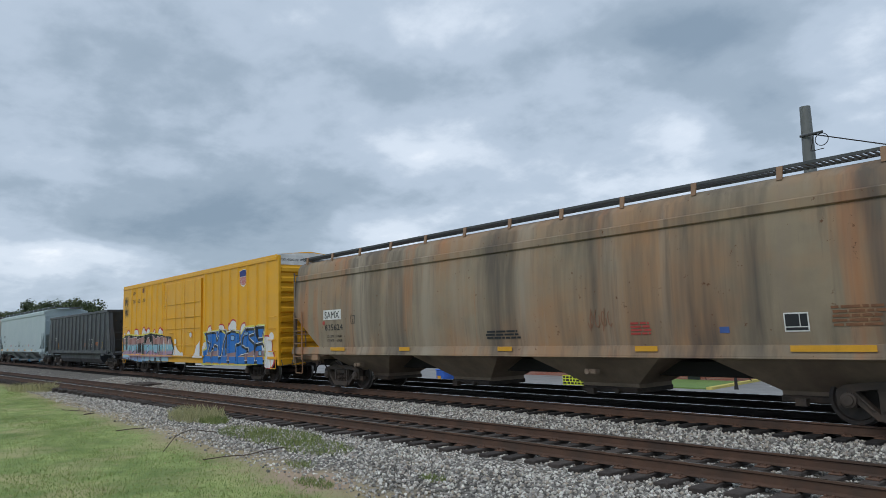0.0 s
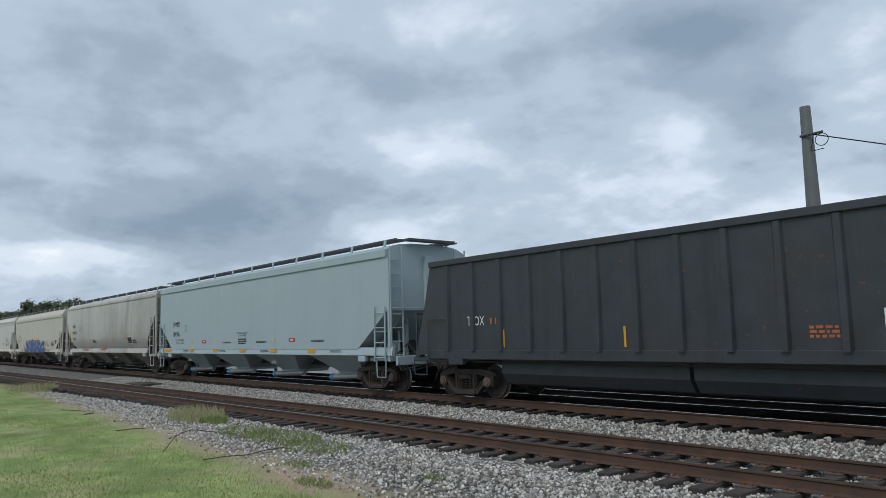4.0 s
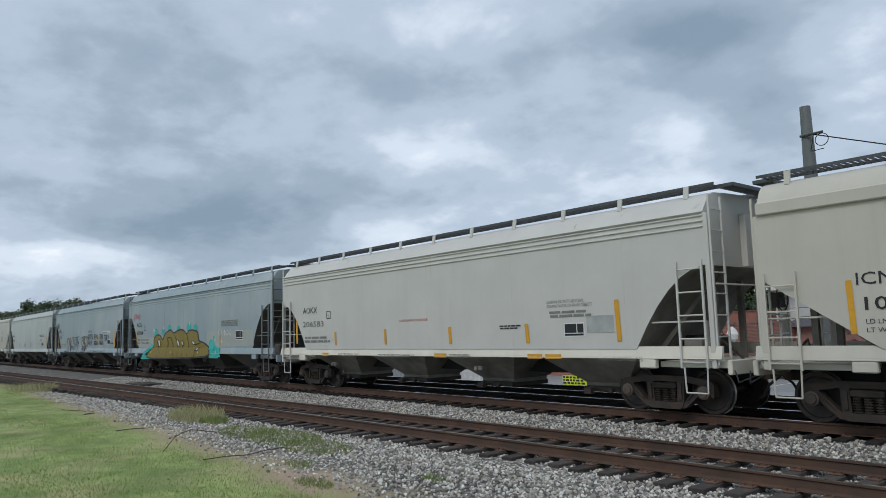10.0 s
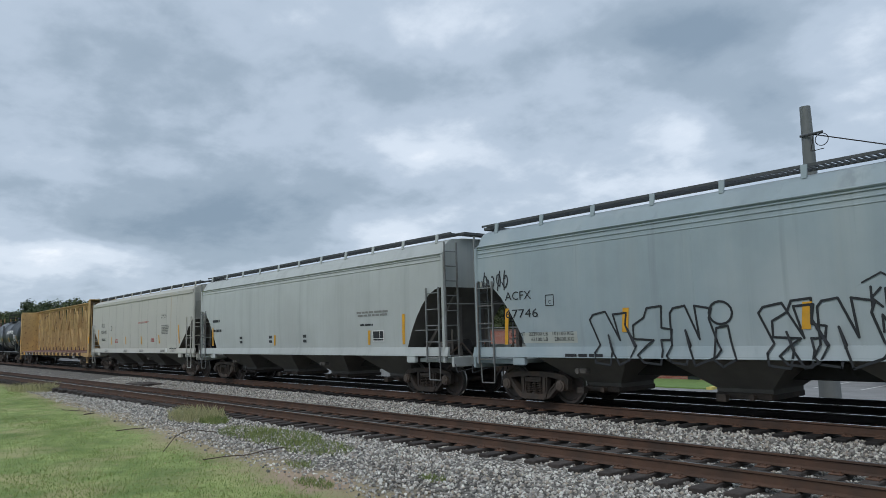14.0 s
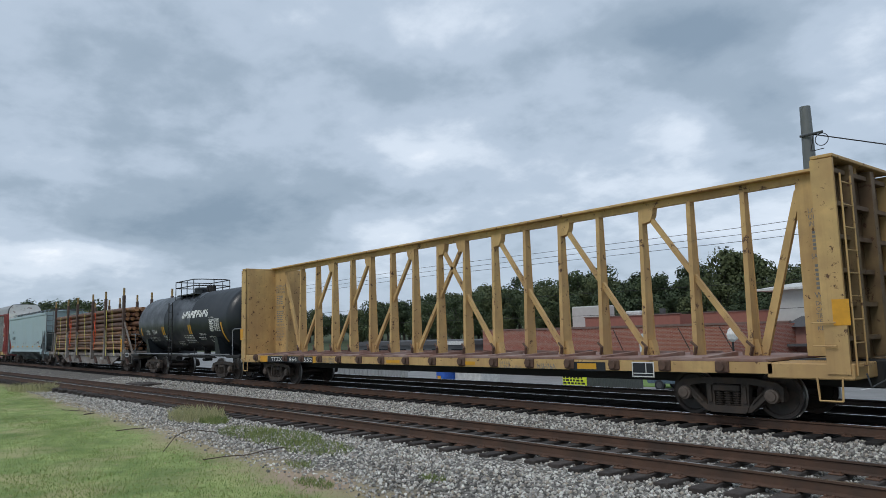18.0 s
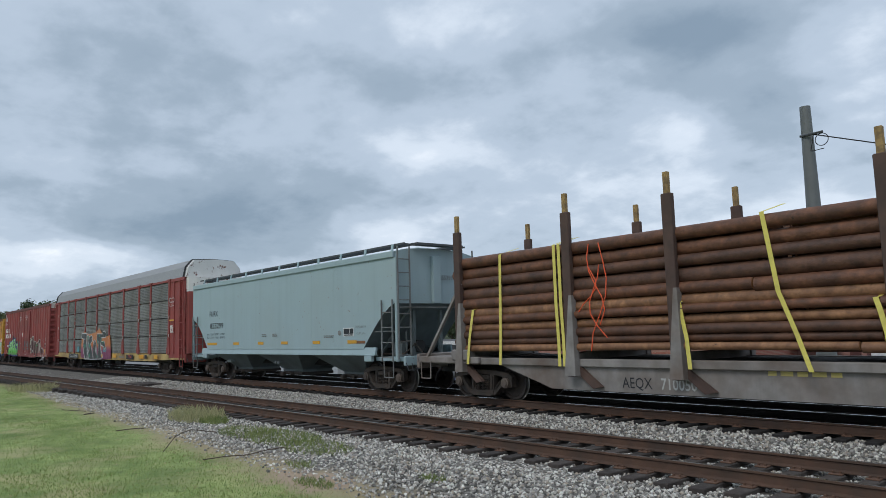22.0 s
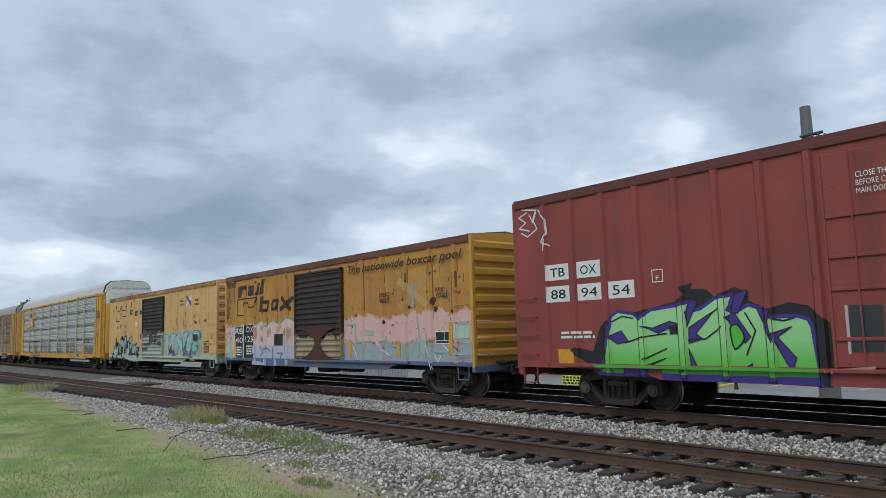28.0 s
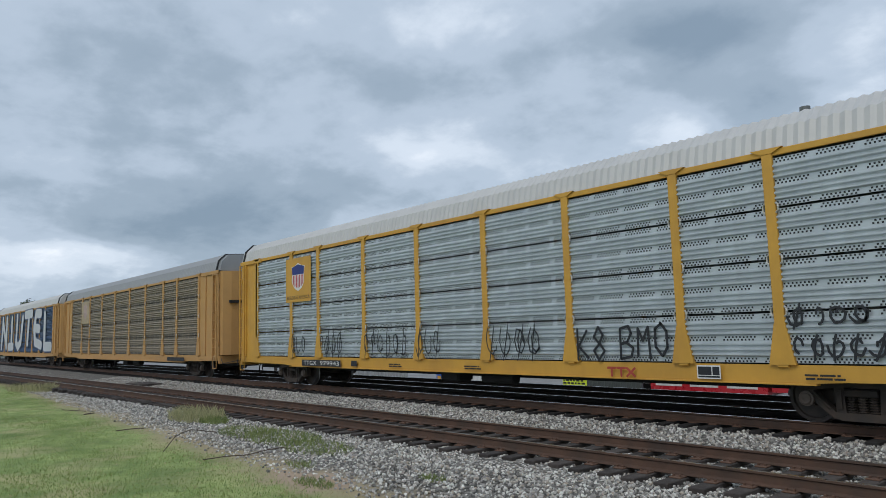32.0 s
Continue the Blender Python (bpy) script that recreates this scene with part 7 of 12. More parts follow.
    s.shape([(-4.23, 1.55), (-3.97, 1.63), (-3.68, 1.6), (-3.74, 1.15), (-4, 1.18), (-4.25, 1.35)], sky, black, 0.035, 7, smooth=False)
    s.shape([(-2.91, 1.61), (-2.69, 1.16), (-2.98, 1.09)], black, black, 0.035, 7, smooth=False)
    s.shape([(-5.39, 1.5), (-5.09, 1.56), (-5.03, 1.28), (-5.46, 1.13)], sky, black, 0.035, 7, smooth=False)
    s.strokes([[(-5.45, 1.24), (-5.43, 0.91)], [(-5.09, 1.61), (-5.09, 1.28)], [(-2.88, 1.16), (-2.89, 0.95)]], 0.05, navy, 9)
    s.strokes([[(-2.98, 1.35), (-2.83, 1.37), (-2.96, 1.24), (-2.9, 1.45), (-2.84, 1.26)]], 0.03, lemon, 9)
    scrawl(s, -9.6, -8.98, 3.85, 4.35, 4, 0.03, M_INK, 3)
    scrawl(s, -9.55, -8.93, 3.25, 3.75, 4, 0.03, M_INK, 3)
    s.blobs([(-9.55, 2.2, 0.15)], crimson, 1)
    s.blobs([(-9.55, 2.2, 0.12)], white, 2)
    s.rect(-6.3, -6.05, 4.5, 4.75, brown, 12, "ladder_bracket")
    dr = Side("up", 0, 1.615)
    dr.polys([[(-2.68, 1.0), (-1.2, 1.0), (-1.0, 1.4), (-1.5, 2.0), (-2.68, 2.05)]], black, 1)
    dr.area([(-2.66, 1.05), (-2.05, 1.05), (-1.75, 1.5), (-2.1, 1.95), (-2.62, 1.98)], shade, 2)
    dr.area([(-1.95, 1.1), (-1.3, 1.1), (-1.15, 1.4), (-1.5, 1.9), (-1.85, 1.85)], shade, 2)
    dr.strokes([[(-2.55, 1.25), (-2.45, 1.95)], [(-1.9, 1.4), (-1.7, 1.95)]], 0.04, white, 3)
    dr.polys([[(-1.25, 1.0), (0.3, 1.0), (0.15, 1.12), (-0.45, 1.3), (-0.9, 1.6)], [(1.4, 1.0), (2.34, 1.0), (2.34, 1.75), (1.9, 1.5), (1.75, 1.2)]], white, 1)
    rail = Side("up", 0, 1.637)
    rail.polys([rect(-8.3, -2.75, 0.97, 1.04), rect(-2.7, -1.2, 0.97, 1.04)], pink, 1)
    rail.polys([rect(1.5, 2.7, 0.97, 1.04)], white, 1)
    sill = Side("up", 0, 1.54)
    sill.polys([rect(2.75, 8.7, 0.76, 1.05)], navy, 1)
    sill.polys([rect(-9.7, -8.4, 0.92, 1.05), rect(-6.2, -2.0, 0.74, 0.96)], sky, 1)
    dr.blobs([(-0.85, 1.75, 0.16), (0.1, 1.1, 0.14), (1.2, 2.05, 0.15)], white, 2)
    s.polys([[(-1.2, 0.65), (0.2, 0.65), (0.0, 1.0), (-0.6, 1.15), (-1.1, 1.45)]], white, 1)
    s.blobs([(3.3, 2.15, 0.36), (4.6, 2.2, 0.34), (5.8, 2.3, 0.42), (6.9, 2.15, 0.4), (9.0, 1.5, 0.5), (9.2, 1.0, 0.5)], crimson, 1)
    s.blobs([(3.3, 2.12, 0.32), (4.6, 2.17, 0.3), (5.8, 2.27, 0.38), (6.9, 2.12, 0.36), (9.0, 1.47, 0.46), (9.15, 1.0, 0.46), (9.4, 1.85, 0.2)], white, 2)
    s.polys([[(1.5, 0.62), (2.7, 0.62), (2.8, 1.7), (2.2, 1.4)]], white, 1)
    s.shape([(2.38, 0.82), (2.54, 1.26), (2.9, 1.4), (2.69, 2.13), (3.66, 2.17), (4.51, 2.21), (4.94, 2.06), (5.29, 2.11), (5.95, 2.18), (6.62, 2.0), (7.01, 2.29), (7.84, 2.31), (8.02, 2.15), (8.23, 2.35), (8.94, 2.31), (8.73, 1.83), (8.68, 1.64), (8.98, 1.39), (8.98, 1.07), (8.86, 0.82), (7.0, 0.71), (2.33, 0.68)], navy, lemon, 0.07, 2, smooth=False)
    for form in [[(2.85, 2.09), (3.95, 2.12), (4.1, 1.74), (4.51, 2.17), (5.17, 2.14), (4.81, 1.6), (4.59, 1.0), (4.22, 0.96), (4.17, 1.47), (3.8, 1.54), (3.47, 0.98), (2.93, 0.93), (3.32, 1.61), (3.03, 1.69)], [(5.15, 1.96), (5.62, 2.15), (6.48, 2.07), (6.55, 1.6), (6.07, 1.48), (6.17, 0.9), (5.18, 0.82), (5.05, 1.33)], [(6.79, 1.82), (7.15, 2.19), (7.96, 2.19), (7.85, 1.96), (7.4, 1.9), (7.41, 1.78), (7.9, 1.58), (7.93, 1.11), (7.43, 0.85), (6.59, 0.83), (6.58, 1.07), (7.3, 1.15), (7.34, 1.36), (6.72, 1.48)], [(8.12, 2.24), (8.83, 2.24), (8.61, 1.77), (8.25, 1.76)], [(8.12, 1.54), (8.62, 1.6), (8.93, 1.34), (8.81, 0.91), (8.03, 0.84), (7.97, 1.22)]]:
        s.strokes([form + form[:1]], 0.15, black, 3)
        s.strokes([[(x + 0.03, z + 0.05) for x, z in form]], 0.035, white, 6)
    for form in [[(3.15, 1.22), (4.34, 1.31), (4.32, 1.01), (3.01, 0.98)], [(5.34, 1.18), (6.11, 1.23), (6.15, 0.94), (5.28, 0.87)], [(6.66, 1.03), (7.87, 1.33), (7.88, 1.11), (7.44, 0.92), (6.65, 0.88)], [(8.06, 1.28), (8.88, 1.31), (8.83, 1.07), (8.02, 1.02)]]:
        s.area(form, G("mauve", (0.30, 0.19, 0.20)), 4)
    for form in [[(5.61, 1.97), (6.05, 1.91), (5.9, 1.71), (5.62, 1.74)], [(6.98, 1.99), (7.28, 2.09), (7.41, 2.01), (7.11, 1.87)], [(8.27, 1.28), (8.52, 1.31), (8.6, 1.12), (8.3, 1.09)]]:
        s.shape(form, G("paleblue", (0.25, 0.45, 0.70)), black, 0.03, 6)
    letter("UP", -0.4, 4.80, 0.16, s.car, material=M_INK, end=9.94)
    letter("EXCESS HEIGHT CAR", -1.45, 4.82, 0.09, s.car, material=M_INK, squeeze=0.72, end=9.945)
    # pale hopper
    s = Side("spmx", 0.3)
    s.text("SPMX", -8.65, 2.45, 0.26, 0.92)
    s.text("8496", -8.61, 1.98, 0.26, 0.84)
    plate_box(s, -7.05, 2.22, "C", 0.28)
    s.text("LD LMT 221500", -8.2, 1.76, 0.085, 1.0)
    s.text("LT WT    64500", -8.2, 1.62, 0.085, 1.0)
    s.rect(-4.86, -4.38, 1.63, 1.77, mat("red_sticker", (0.40, 0.05, 0.07)), 1, "sticker")
    s.rect(3.54, 4.02, 1.63, 1.77, mat("red_sticker", (0.40, 0.05, 0.07)), 1, "sticker")
    for x in (-4.72, 3.68):
        s.rect(x, x + 0.2, 1.68, 1.73, M_WHITE, 2, "sticker_mark")
    s.text("DO NOT CLEAN WITH STEAM", -1.05, 2.0, 0.08, 1.05)
    s.text("OR BOILING WATER", -0.9, 1.89, 0.08, 0.75)
    s.bars(-0.95, -0.1, 1.58, 1.84, 3, None, 3)
    for x in (-2.57, 0.78, 5.2):
        s.bars(x, x + 0.95, 1.62, 1.70, 2, None, 4)
    for x in (-6.05, -3.24, 2.37):
        s.blobs([(x, 1.70, 0.07)], mat("yellow_dot", (0.7, 0.6, 0.1)), 1, "decal_dot")
    for x, w in ((-9.8, 0.95), (-6.3, 0.47), (-3.57, 0.47), (-0.74, 0.5), (2.08, 0.5), (5.0, 0.5)):
        s.rect(x, x + w, 1.24, 1.36, M_YELLOW, 2, "reflector_stripe", "yellow reflector stripe")
    for x in (-7.2, -2.9, 1.2, 6.5):
        s.bars(x, x + 0.8, 1.26, 1.33, 2, None, 8)
    # dusty round hopper
    s = Side("furxa")
    s.text("FURX", -7.94, 2.85, 0.25, 0.86)
    s.text("894875", -7.89, 2.42, 0.21, 1.18)
    plate_box(s, -6.04, 2.6, "C", 0.25)
    s.bars(-7.85, -6.9, 2.0, 2.18, 2, None, 2)
    for x in (-8.5, -5.85, -3.25, -0.7, 1.95, 4.55):
        s.stripe(x, 1.6, 2.05 if x > -8 else 2.7, 0.13, -0.05)
    consolidated(s, 4.78, 1.68, 0.75, 0.4)
    s.bars(-0.42, 0.75, 1.33, 1.47, 2, red_ink, 3)
    s.bars(-4.93, -3.26, 1.29, 1.48, 3, red_ink, 4)
    s.bars(-2.79, -1.93, 1.80, 2.0, 3, None, 5)
    s.bars(5.7, 6.4, 1.72, 1.95, 2, None, 6)
    # cream hopper with blue piece
    s = Side("icmx")
    s.text("ICMX", -7.6, 2.42, 0.21, 0.86)
    s.text("1021", -7.5, 2.0, 0.22, 0.74)
    plate_box(s, -6.5, 2.14, "C", 0.27)
    s.text("LD LMT  200500 LB", -7.5, 1.77, 0.08, 1.0)
    s.text("LT WT    65500 LB", -7.5, 1.63, 0.08, 1.0)
    s.stripe(-7.75, 1.6, 2.5, 0.1, -0.02)
    for x, a, b in ((-5.4, 1.6, 2.03), (-0.6, 2.1, 2.48), (4.12, 1.6, 2.08)):
        s.stripe(x, a, b, 0.14, -0.04)
    blue, dark = G("cobalt", (0.018, 0.055, 0.26)), G("dark", (0.012, 0.014, 0.03))
    rose = G("rosered", (0.22, 0.03, 0.05))
    for x, z, r in ((-3.9, 1.85, 0.2), (-2.9, 2.02, 0.18), (-1.55, 2.08, 0.26), (-0.75, 2.02, 0.16), (0.62, 2.0, 0.2), (-4.7, 1.45, 0.2)):
        s.blobs([(x, z, r)], rose, 1)
        s.blobs([(x + 0.18, z + 0.12, r * 0.4)], rose, 2)
    cobalt = fade("spray_cobalt", ((1.1, (0.035, 0.10, 0.40)), (1.5, (0.018, 0.06, 0.28)), (2.2, (0.013, 0.045, 0.22))), 0.05)
    pale = G("paleedge", (0.50, 0.60, 0.75))
    outline = [(-4.36, 1.16), (-4.31, 1.34), (-3.71, 1.43), (-3.65, 1.59), (-4.23, 1.77), (-4.08, 2.16), (-3.63, 2), (-3.25, 2.05), (-2.94, 1.96), (-2.87, 1.79), (-2.76, 2.05), (-2.45, 2.13), (-2.07, 2.06), (-1.93, 2.16), (-1.77, 2.02), (-1.58, 1.9), (-1.42, 2.07), (-1.08, 2.13)]
    outline += [(-0.75, 2.04), (-0.71, 1.89), (-0.44, 1.89), (-0.3, 2.11), (0.04, 2.16), (0.36, 2.09), (0.46, 1.87), (0.65, 1.9), (0.76, 2.09), (1.09, 2.13), (1.35, 2.05), (1.48, 2.15), (1.65, 2.02), (1.77, 1.9), (1.95, 1.78), (2.41, 1.9), (2.56, 2.02), (2.83, 2.01), (3.19, 2.06), (3.37, 1.87), (3.28, 1.69), (2.92, 1.71), (2.72, 1.64), (2.8, 1.56), (3.12, 1.57), (3.4, 1.44), (3.34, 1.17), (3.34, 1.13), (-4.36, 1.13)]
    s.shape(outline, cobalt, black, 0.07, 3)
    s.strokes([[(x * 0.992 + 0.01, z - 0.05) for x, z in outline[3:-3]]], 0.035, pale, 6)
    s.shape([(-2.66, 1.78), (-2.4, 1.82), (-2.25, 1.55), (-2.37, 1.48), (-2.48, 1.65)], pale, dark, 0.022, 6)
    s.shape([(-1.98, 1.75), (-1.63, 1.59), (-1.75, 1.45), (-1.95, 1.46)], pale, dark, 0.022, 6)
    s.shape([(-1.07, 1.68), (-0.84, 1.74), (-0.98, 1.54), (-1.02, 1.43)], pale, dark, 0.022, 6)
    s.shape([(-0.25, 1.89), (-0.3, 1.64), (-0.72, 1.54), (-0.96, 1.41), (-0.47, 1.44), (-0.37, 1.59), (-0.26, 1.63)], pale, dark, 0.022, 6)
    s.shape([(0.07, 1.69), (0.43, 1.87), (0.48, 1.76), (0.18, 1.61), (0.11, 1.48)], pale, dark, 0.022, 6)
    s.shape([(0.79, 1.74), (0.92, 1.85), (1.07, 1.7), (0.89, 1.6)], pale, dark, 0.022, 6)
    s.shape([(0.55, 1.56), (0.83, 1.64), (0.62, 1.44), (0.54, 1.44)], pale, dark, 0.022, 6)
    s.shape([(1.37, 1.73), (1.85, 1.65), (1.72, 1.46), (1.44, 1.55)], pale, dark, 0.022, 6)
    s.shape([(2.49, 1.81), (2.88, 1.72), (2.56, 1.58), (2.4, 1.45), (2.86, 1.45), (2.92, 1.66)], pale, dark, 0.022, 6)
    s.shape([(-2.45, 1.42), (-2.06, 1.14), (-2.36, 1.14)], pale, dark, 0.022, 6)
    s.shape([(-1.09, 1.4), (-0.99, 1.4), (-1.04, 1.15), (-1.11, 1.15)], pale, dark, 0.022, 6)
    s.shape([(-0.51, 1.42), (-0.37, 1.16), (-0.44, 1.15)], pale, dark, 0.022, 6)
    s.shape([(0.1, 1.42), (0.22, 1.42), (0.14, 1.16), (0.09, 1.16)], pale, dark, 0.022, 6)
    s.shape([(0.79, 1.42), (1.41, 1.16), (0.99, 1.15)], pale, dark, 0.022, 6)
    s.shape([(-3.16, 1.44), (-3.04, 1.52), (-2.84, 1.46), (-2.96, 1.39)], pale, dark, 0.022, 6)
    for x in (-3.15, -1.2, -0.2, 0.95, 1.5):
        s.strokes([[(x, 1.15), (x + 0.05, 1.42), (x + 0.16, 1.62)]], 0.03, dark, 7)
    s.blobs([(3.7, 1.3, 0.22)], M_INK, 2, "round_emblem")
    s.blobs([(3.7, 1.3, 0.17)], patch, 3, "round_emblem")
    s.strokes([[(3.6, 1.2), (3.62, 1.4)], [(3.62, 1.38), (3.8, 1.38)], [(3.62, 1.3), (3.8, 1.2)]], 0.05, M_INK, 4, "round_emblem")
    s.strokes([[(4.55, 1.78), (4.75, 1.78), (4.75, 1.86), (4.55, 1.86), (4.55, 1.95), (4.75, 1.95)]], 0.05, M_INK, 2, "owner_emblem")
    s.bars(4.45, 5.2, 1.6, 1.7, 2, None, 3)
    s.bars(5.6, 6.8, 1.6, 2.0, 4, None, 4)
    consolidated(s, 7.0, 1.75, 0.6, 0.36)
    scrawl(s, 3.4, 4.1, 1.7, 2.0, 3, 0.018, grey_ink, 8)
    for x in (-4.9, 5.6):
        s.bars(x - 1.2, x, 1.22, 1.36, 3, grey_ink, 5)
    # off-white hopper
    s = Side("aokx")
    s.text("AOKX", -7.24, 2.63, 0.22, 1.0)
    s.text("206583", -7.26, 2.15, 0.2, 1.46, grey_ink)
    plate_box(s, -5.6, 2.4, "C", 0.27)
    s.bars(-7.2, -5.3, 1.6, 1.85, 2, grey_ink, 2)
    for x, a, b in ((-7.74, 1.56, 2.37), (-5.06, 1.5, 1.94), (-2.14, 1.5, 1.97), (0.94, 1.5, 1.97), (3.86, 1.5, 1.97), (6.57, 1.52, 2.43)):
        s.stripe(x, a, b, 0.12, -0.04)
    s.text("DO NOT HAMMER ON SIDES OF CAR", -1.35, 2.17, 0.075, 1.35, red_ink)
    s.bars(2.93, 3.7, 1.86, 1.98, 2, None, 4)
    s.text("CAUTION: DO NOT USE STEAM,", 4.55, 2.43, 0.075, 1.15, grey_ink)
    s.text("BOILING WATER OR SHARP OBJECTS", 4.58, 2.33, 0.075, 1.35, grey_ink)
    s.bars(4.6, 5.9, 2.1, 2.28, 2, grey_ink, 5)
    consolidated(s, 5.08, 1.64, 0.6, 0.32)
    s.rect(5.75, 6.5, 1.72, 2.1, mat("grey_patch", (0.40, 0.41, 0.40)), 1, "repaint_patch")
    s.text("ACF CENTER FLOW", -4.85, 1.13, 0.1, 1.25, grey_ink)
    for x, w in ((-5.85, 0.4), (0.3, 0.52), (3.9, 0.48), (4.48, 0.5)):
        s.rect(x, x + w, 1.13, 1.24, M_YELLOW, 2, "reflector_stripe", "yellow reflector stripe")
    s.bars(0.95, 1.9, 1.14, 1.24, 2, grey_ink, 8)
    s.text("3 HIGH HF COMP SHOES", 6.0, 1.1, 0.09, 1.2, grey_ink)
    s.bars(-2.5, -0.6, 1.12, 1.22, 2, grey_ink, 7)
    # grey hopper with gold piece
    s = Side("acfa")
    s.text("ACFX", -7.53, 2.60, 0.22, 0.9)
    s.text("67904", -7.53, 2.15, 0.22, 1.08)
    plate_box(s, -6.22, 2.38, "C", 0.27)
    s.rect(-7.3, 1.2, 1.5, 1.98, mat("pale_patch", (0.40, 0.42, 0.39), 0.6, 0, 0.1, 2), 0, "repaint_patch")
    s.rect(2.6, 7.4, 1.5, 2.15, mat("pale_patch", (0.40, 0.42, 0.39), 0.6, 0, 0.1, 2), 0, "repaint_patch")
    s.text("LD LMT   223100 LB   101200 KG", -7.35, 1.83, 0.09, 1.9)
    s.text("LT WT      62900 LB     28550 KG", -7.35, 1.65, 0.09, 1.9)
    s.stripe(-7.55, 1.6, 2.42, 0.12, -0.03)
    gold, teal = G("gold", (0.24, 0.17, 0.02)), G("teal", (0.02, 0.42, 0.37))
    s.blobs([(-4.3, 2.2, 0.3), (-3.2, 2.25, 0.2), (-2.3, 2.4, 0.26), (-1.0, 2.3, 0.28), (0.4, 2.4, 0.3), (1.2, 2.35, 0.25), (-5.4, 1.2, 0.25), (-5.0, 1.4, 0.3), (3.1, 1.5, 0.36), (3.5, 1.25, 0.3), (3.9, 1.3, 0.2), (3.4, 1.85, 0.12)], teal, 1)
    s.polys([[(-6.0, 1.04), (-5.0, 1.04), (-4.8, 1.4), (-5.6, 1.3)], [(3.0, 1.02), (4.2, 1.02), (3.6, 1.5), (3.0, 1.6)]], teal, 1)
    s.area([(-6.71, 0.82), (-6.12, 1.23), (-5.38, 1.48), (-4.0, 1.69), (-4.03, 0.86)], teal, 1)
    s.area([(2.67, 1.53), (3.25, 1.44), (3.99, 0.96), (2.92, 0.97)], teal, 1)
    s.shape([(-5.69, 0.85), (-5.5, 1.17), (-4.68, 1.44), (-4.63, 1.92), (-4.18, 2.11), (-3.65, 2.1), (-3.25, 1.82), (-3.05, 2.07), (-2.59, 2.26), (-2.05, 2.35), (-1.63, 2.15), (-1.05, 2.3), (-0.34, 2.32), (0.15, 2.07), (0.38, 2.26), (1.0, 2.27), (1.54, 2.18), (1.55, 1.76), (2.27, 1.65), (2.86, 1.43), (3.04, 0.99)], gold, black, 0.075, 3)
    s.strokes([[(-4.0, 0.97), (-3.91, 1.47), (-4.12, 1.84)], [(-2.65, 1.02), (-2.44, 1.67), (-2.6, 1.95)], [(-1.67, 1.0), (-1.75, 1.58), (-2.04, 1.94), (-2.42, 1.95)], [(-1.04, 1.0), (-1.08, 1.66), (-1.5, 2.04)], [(-0.44, 1.04), (-0.46, 1.52)], [(0.23, 1.05), (0.39, 1.56), (0.17, 2.03)], [(1.14, 1.03), (1.25, 1.3), (1.79, 1.45)], [(1.81, 1.65), (1.23, 1.57), (0.84, 1.63)]], 0.05, black, 7)
    for eye in [[(-3.92, 1.91), (-3.67, 1.83), (-3.58, 1.54), (-3.81, 1.47)], [(-1.21, 1.86), (-0.92, 1.75), (-0.83, 1.48), (-1.09, 1.56)], [(-0.57, 1.81), (-0.35, 1.71), (-0.28, 1.54), (-0.53, 1.59)], [(0.78, 1.76), (1.1, 1.72), (1.18, 1.59), (0.91, 1.6)], [(1.34, 1.3), (1.53, 1.42), (1.75, 1.43), (1.59, 1.3)]]:
        s.shape(eye, white, black, 0.03, 8)
    s.strokes([[(-4.1, 2.1), (-3.9, 2.15)], [(-0.5, 2.28), (-0.35, 2.2), (-0.3, 2.1)], [(0.9, 2.2), (1.0, 2.1)]], 0.04, crimson, 6)
    for k, (x, z) in enumerate(((-4.6, 2.35), (-3.1, 2.42), (0.5, 2.6), (3.5, 1.8), (4.2, 1.7))):
        s.strokes([[(x - 0.1, z), (x + 0.1, z)], [(x - 0.06, z - 0.1), (x + 0.06, z + 0.1)], [(x + 0.06, z - 0.1), (x - 0.06, z + 0.1)]], 0.022, white, 2, "paint_star")
    for x, a, b in ((-4.75, 1.6, 2.05), (-1.65, 1.65, 2.1), (1.35, 1.7, 2.2), (3.95, 1.55, 2.05)):
        s.stripe(x, a, b, 0.13, 0.03)
    scrawl(s, -8.1, -6.9, 3.0, 3.35, 4, 0.03, crimson, 3)
    scrawl(s, 3.9, 5.3, 1.95, 2.2, 5, 0.022, white, 12)
    consolidated(s, 5.7, 1.75, 0.72, 0.4)
    s.bars(4.2, 6.0, 2.36, 2.64, 4, grey_ink, 4)
    s.blobs([(x, 1.22, 0.06) for x in (-5.0, -2.0, 1.6, 5.0)], mat("yellow_dot", (0.7, 0.6, 0.1)), 6, "decal_dot")
    # grey hopper with outline graffiti
    s = Side("acfb")
    s.text("ACFX", -7.46, 2.58, 0.22, 0.9)
    s.text("67746", -7.46, 2.13, 0.22, 1.1)
    plate_box(s, -6.1, 2.38, "C", 0.27)
    s.rect(-6.9, -5.2, 1.5, 1.76, mat("pale_patch", (0.40, 0.42, 0.39)), 0, "repaint_patch")
    s.text("LD LMT   222900 LB   101100 KG", -7.3, 1.68, 0.09, 2.0)
    s.text("LT WT      63100 LB     28600 KG", -7.3, 1.55, 0.09, 2.0)
    s.stripe(-7.56, 1.47, 2.38, 0.12, 0.1)
    for x, a, b in ((-3.95, 1.72, 2.24), (-0.15, 1.7, 2.18), (3.3, 1.72, 2.2), (6.92, 1.5, 2.42)):
        s.stripe(x, a, b, 0.16, 0.06)
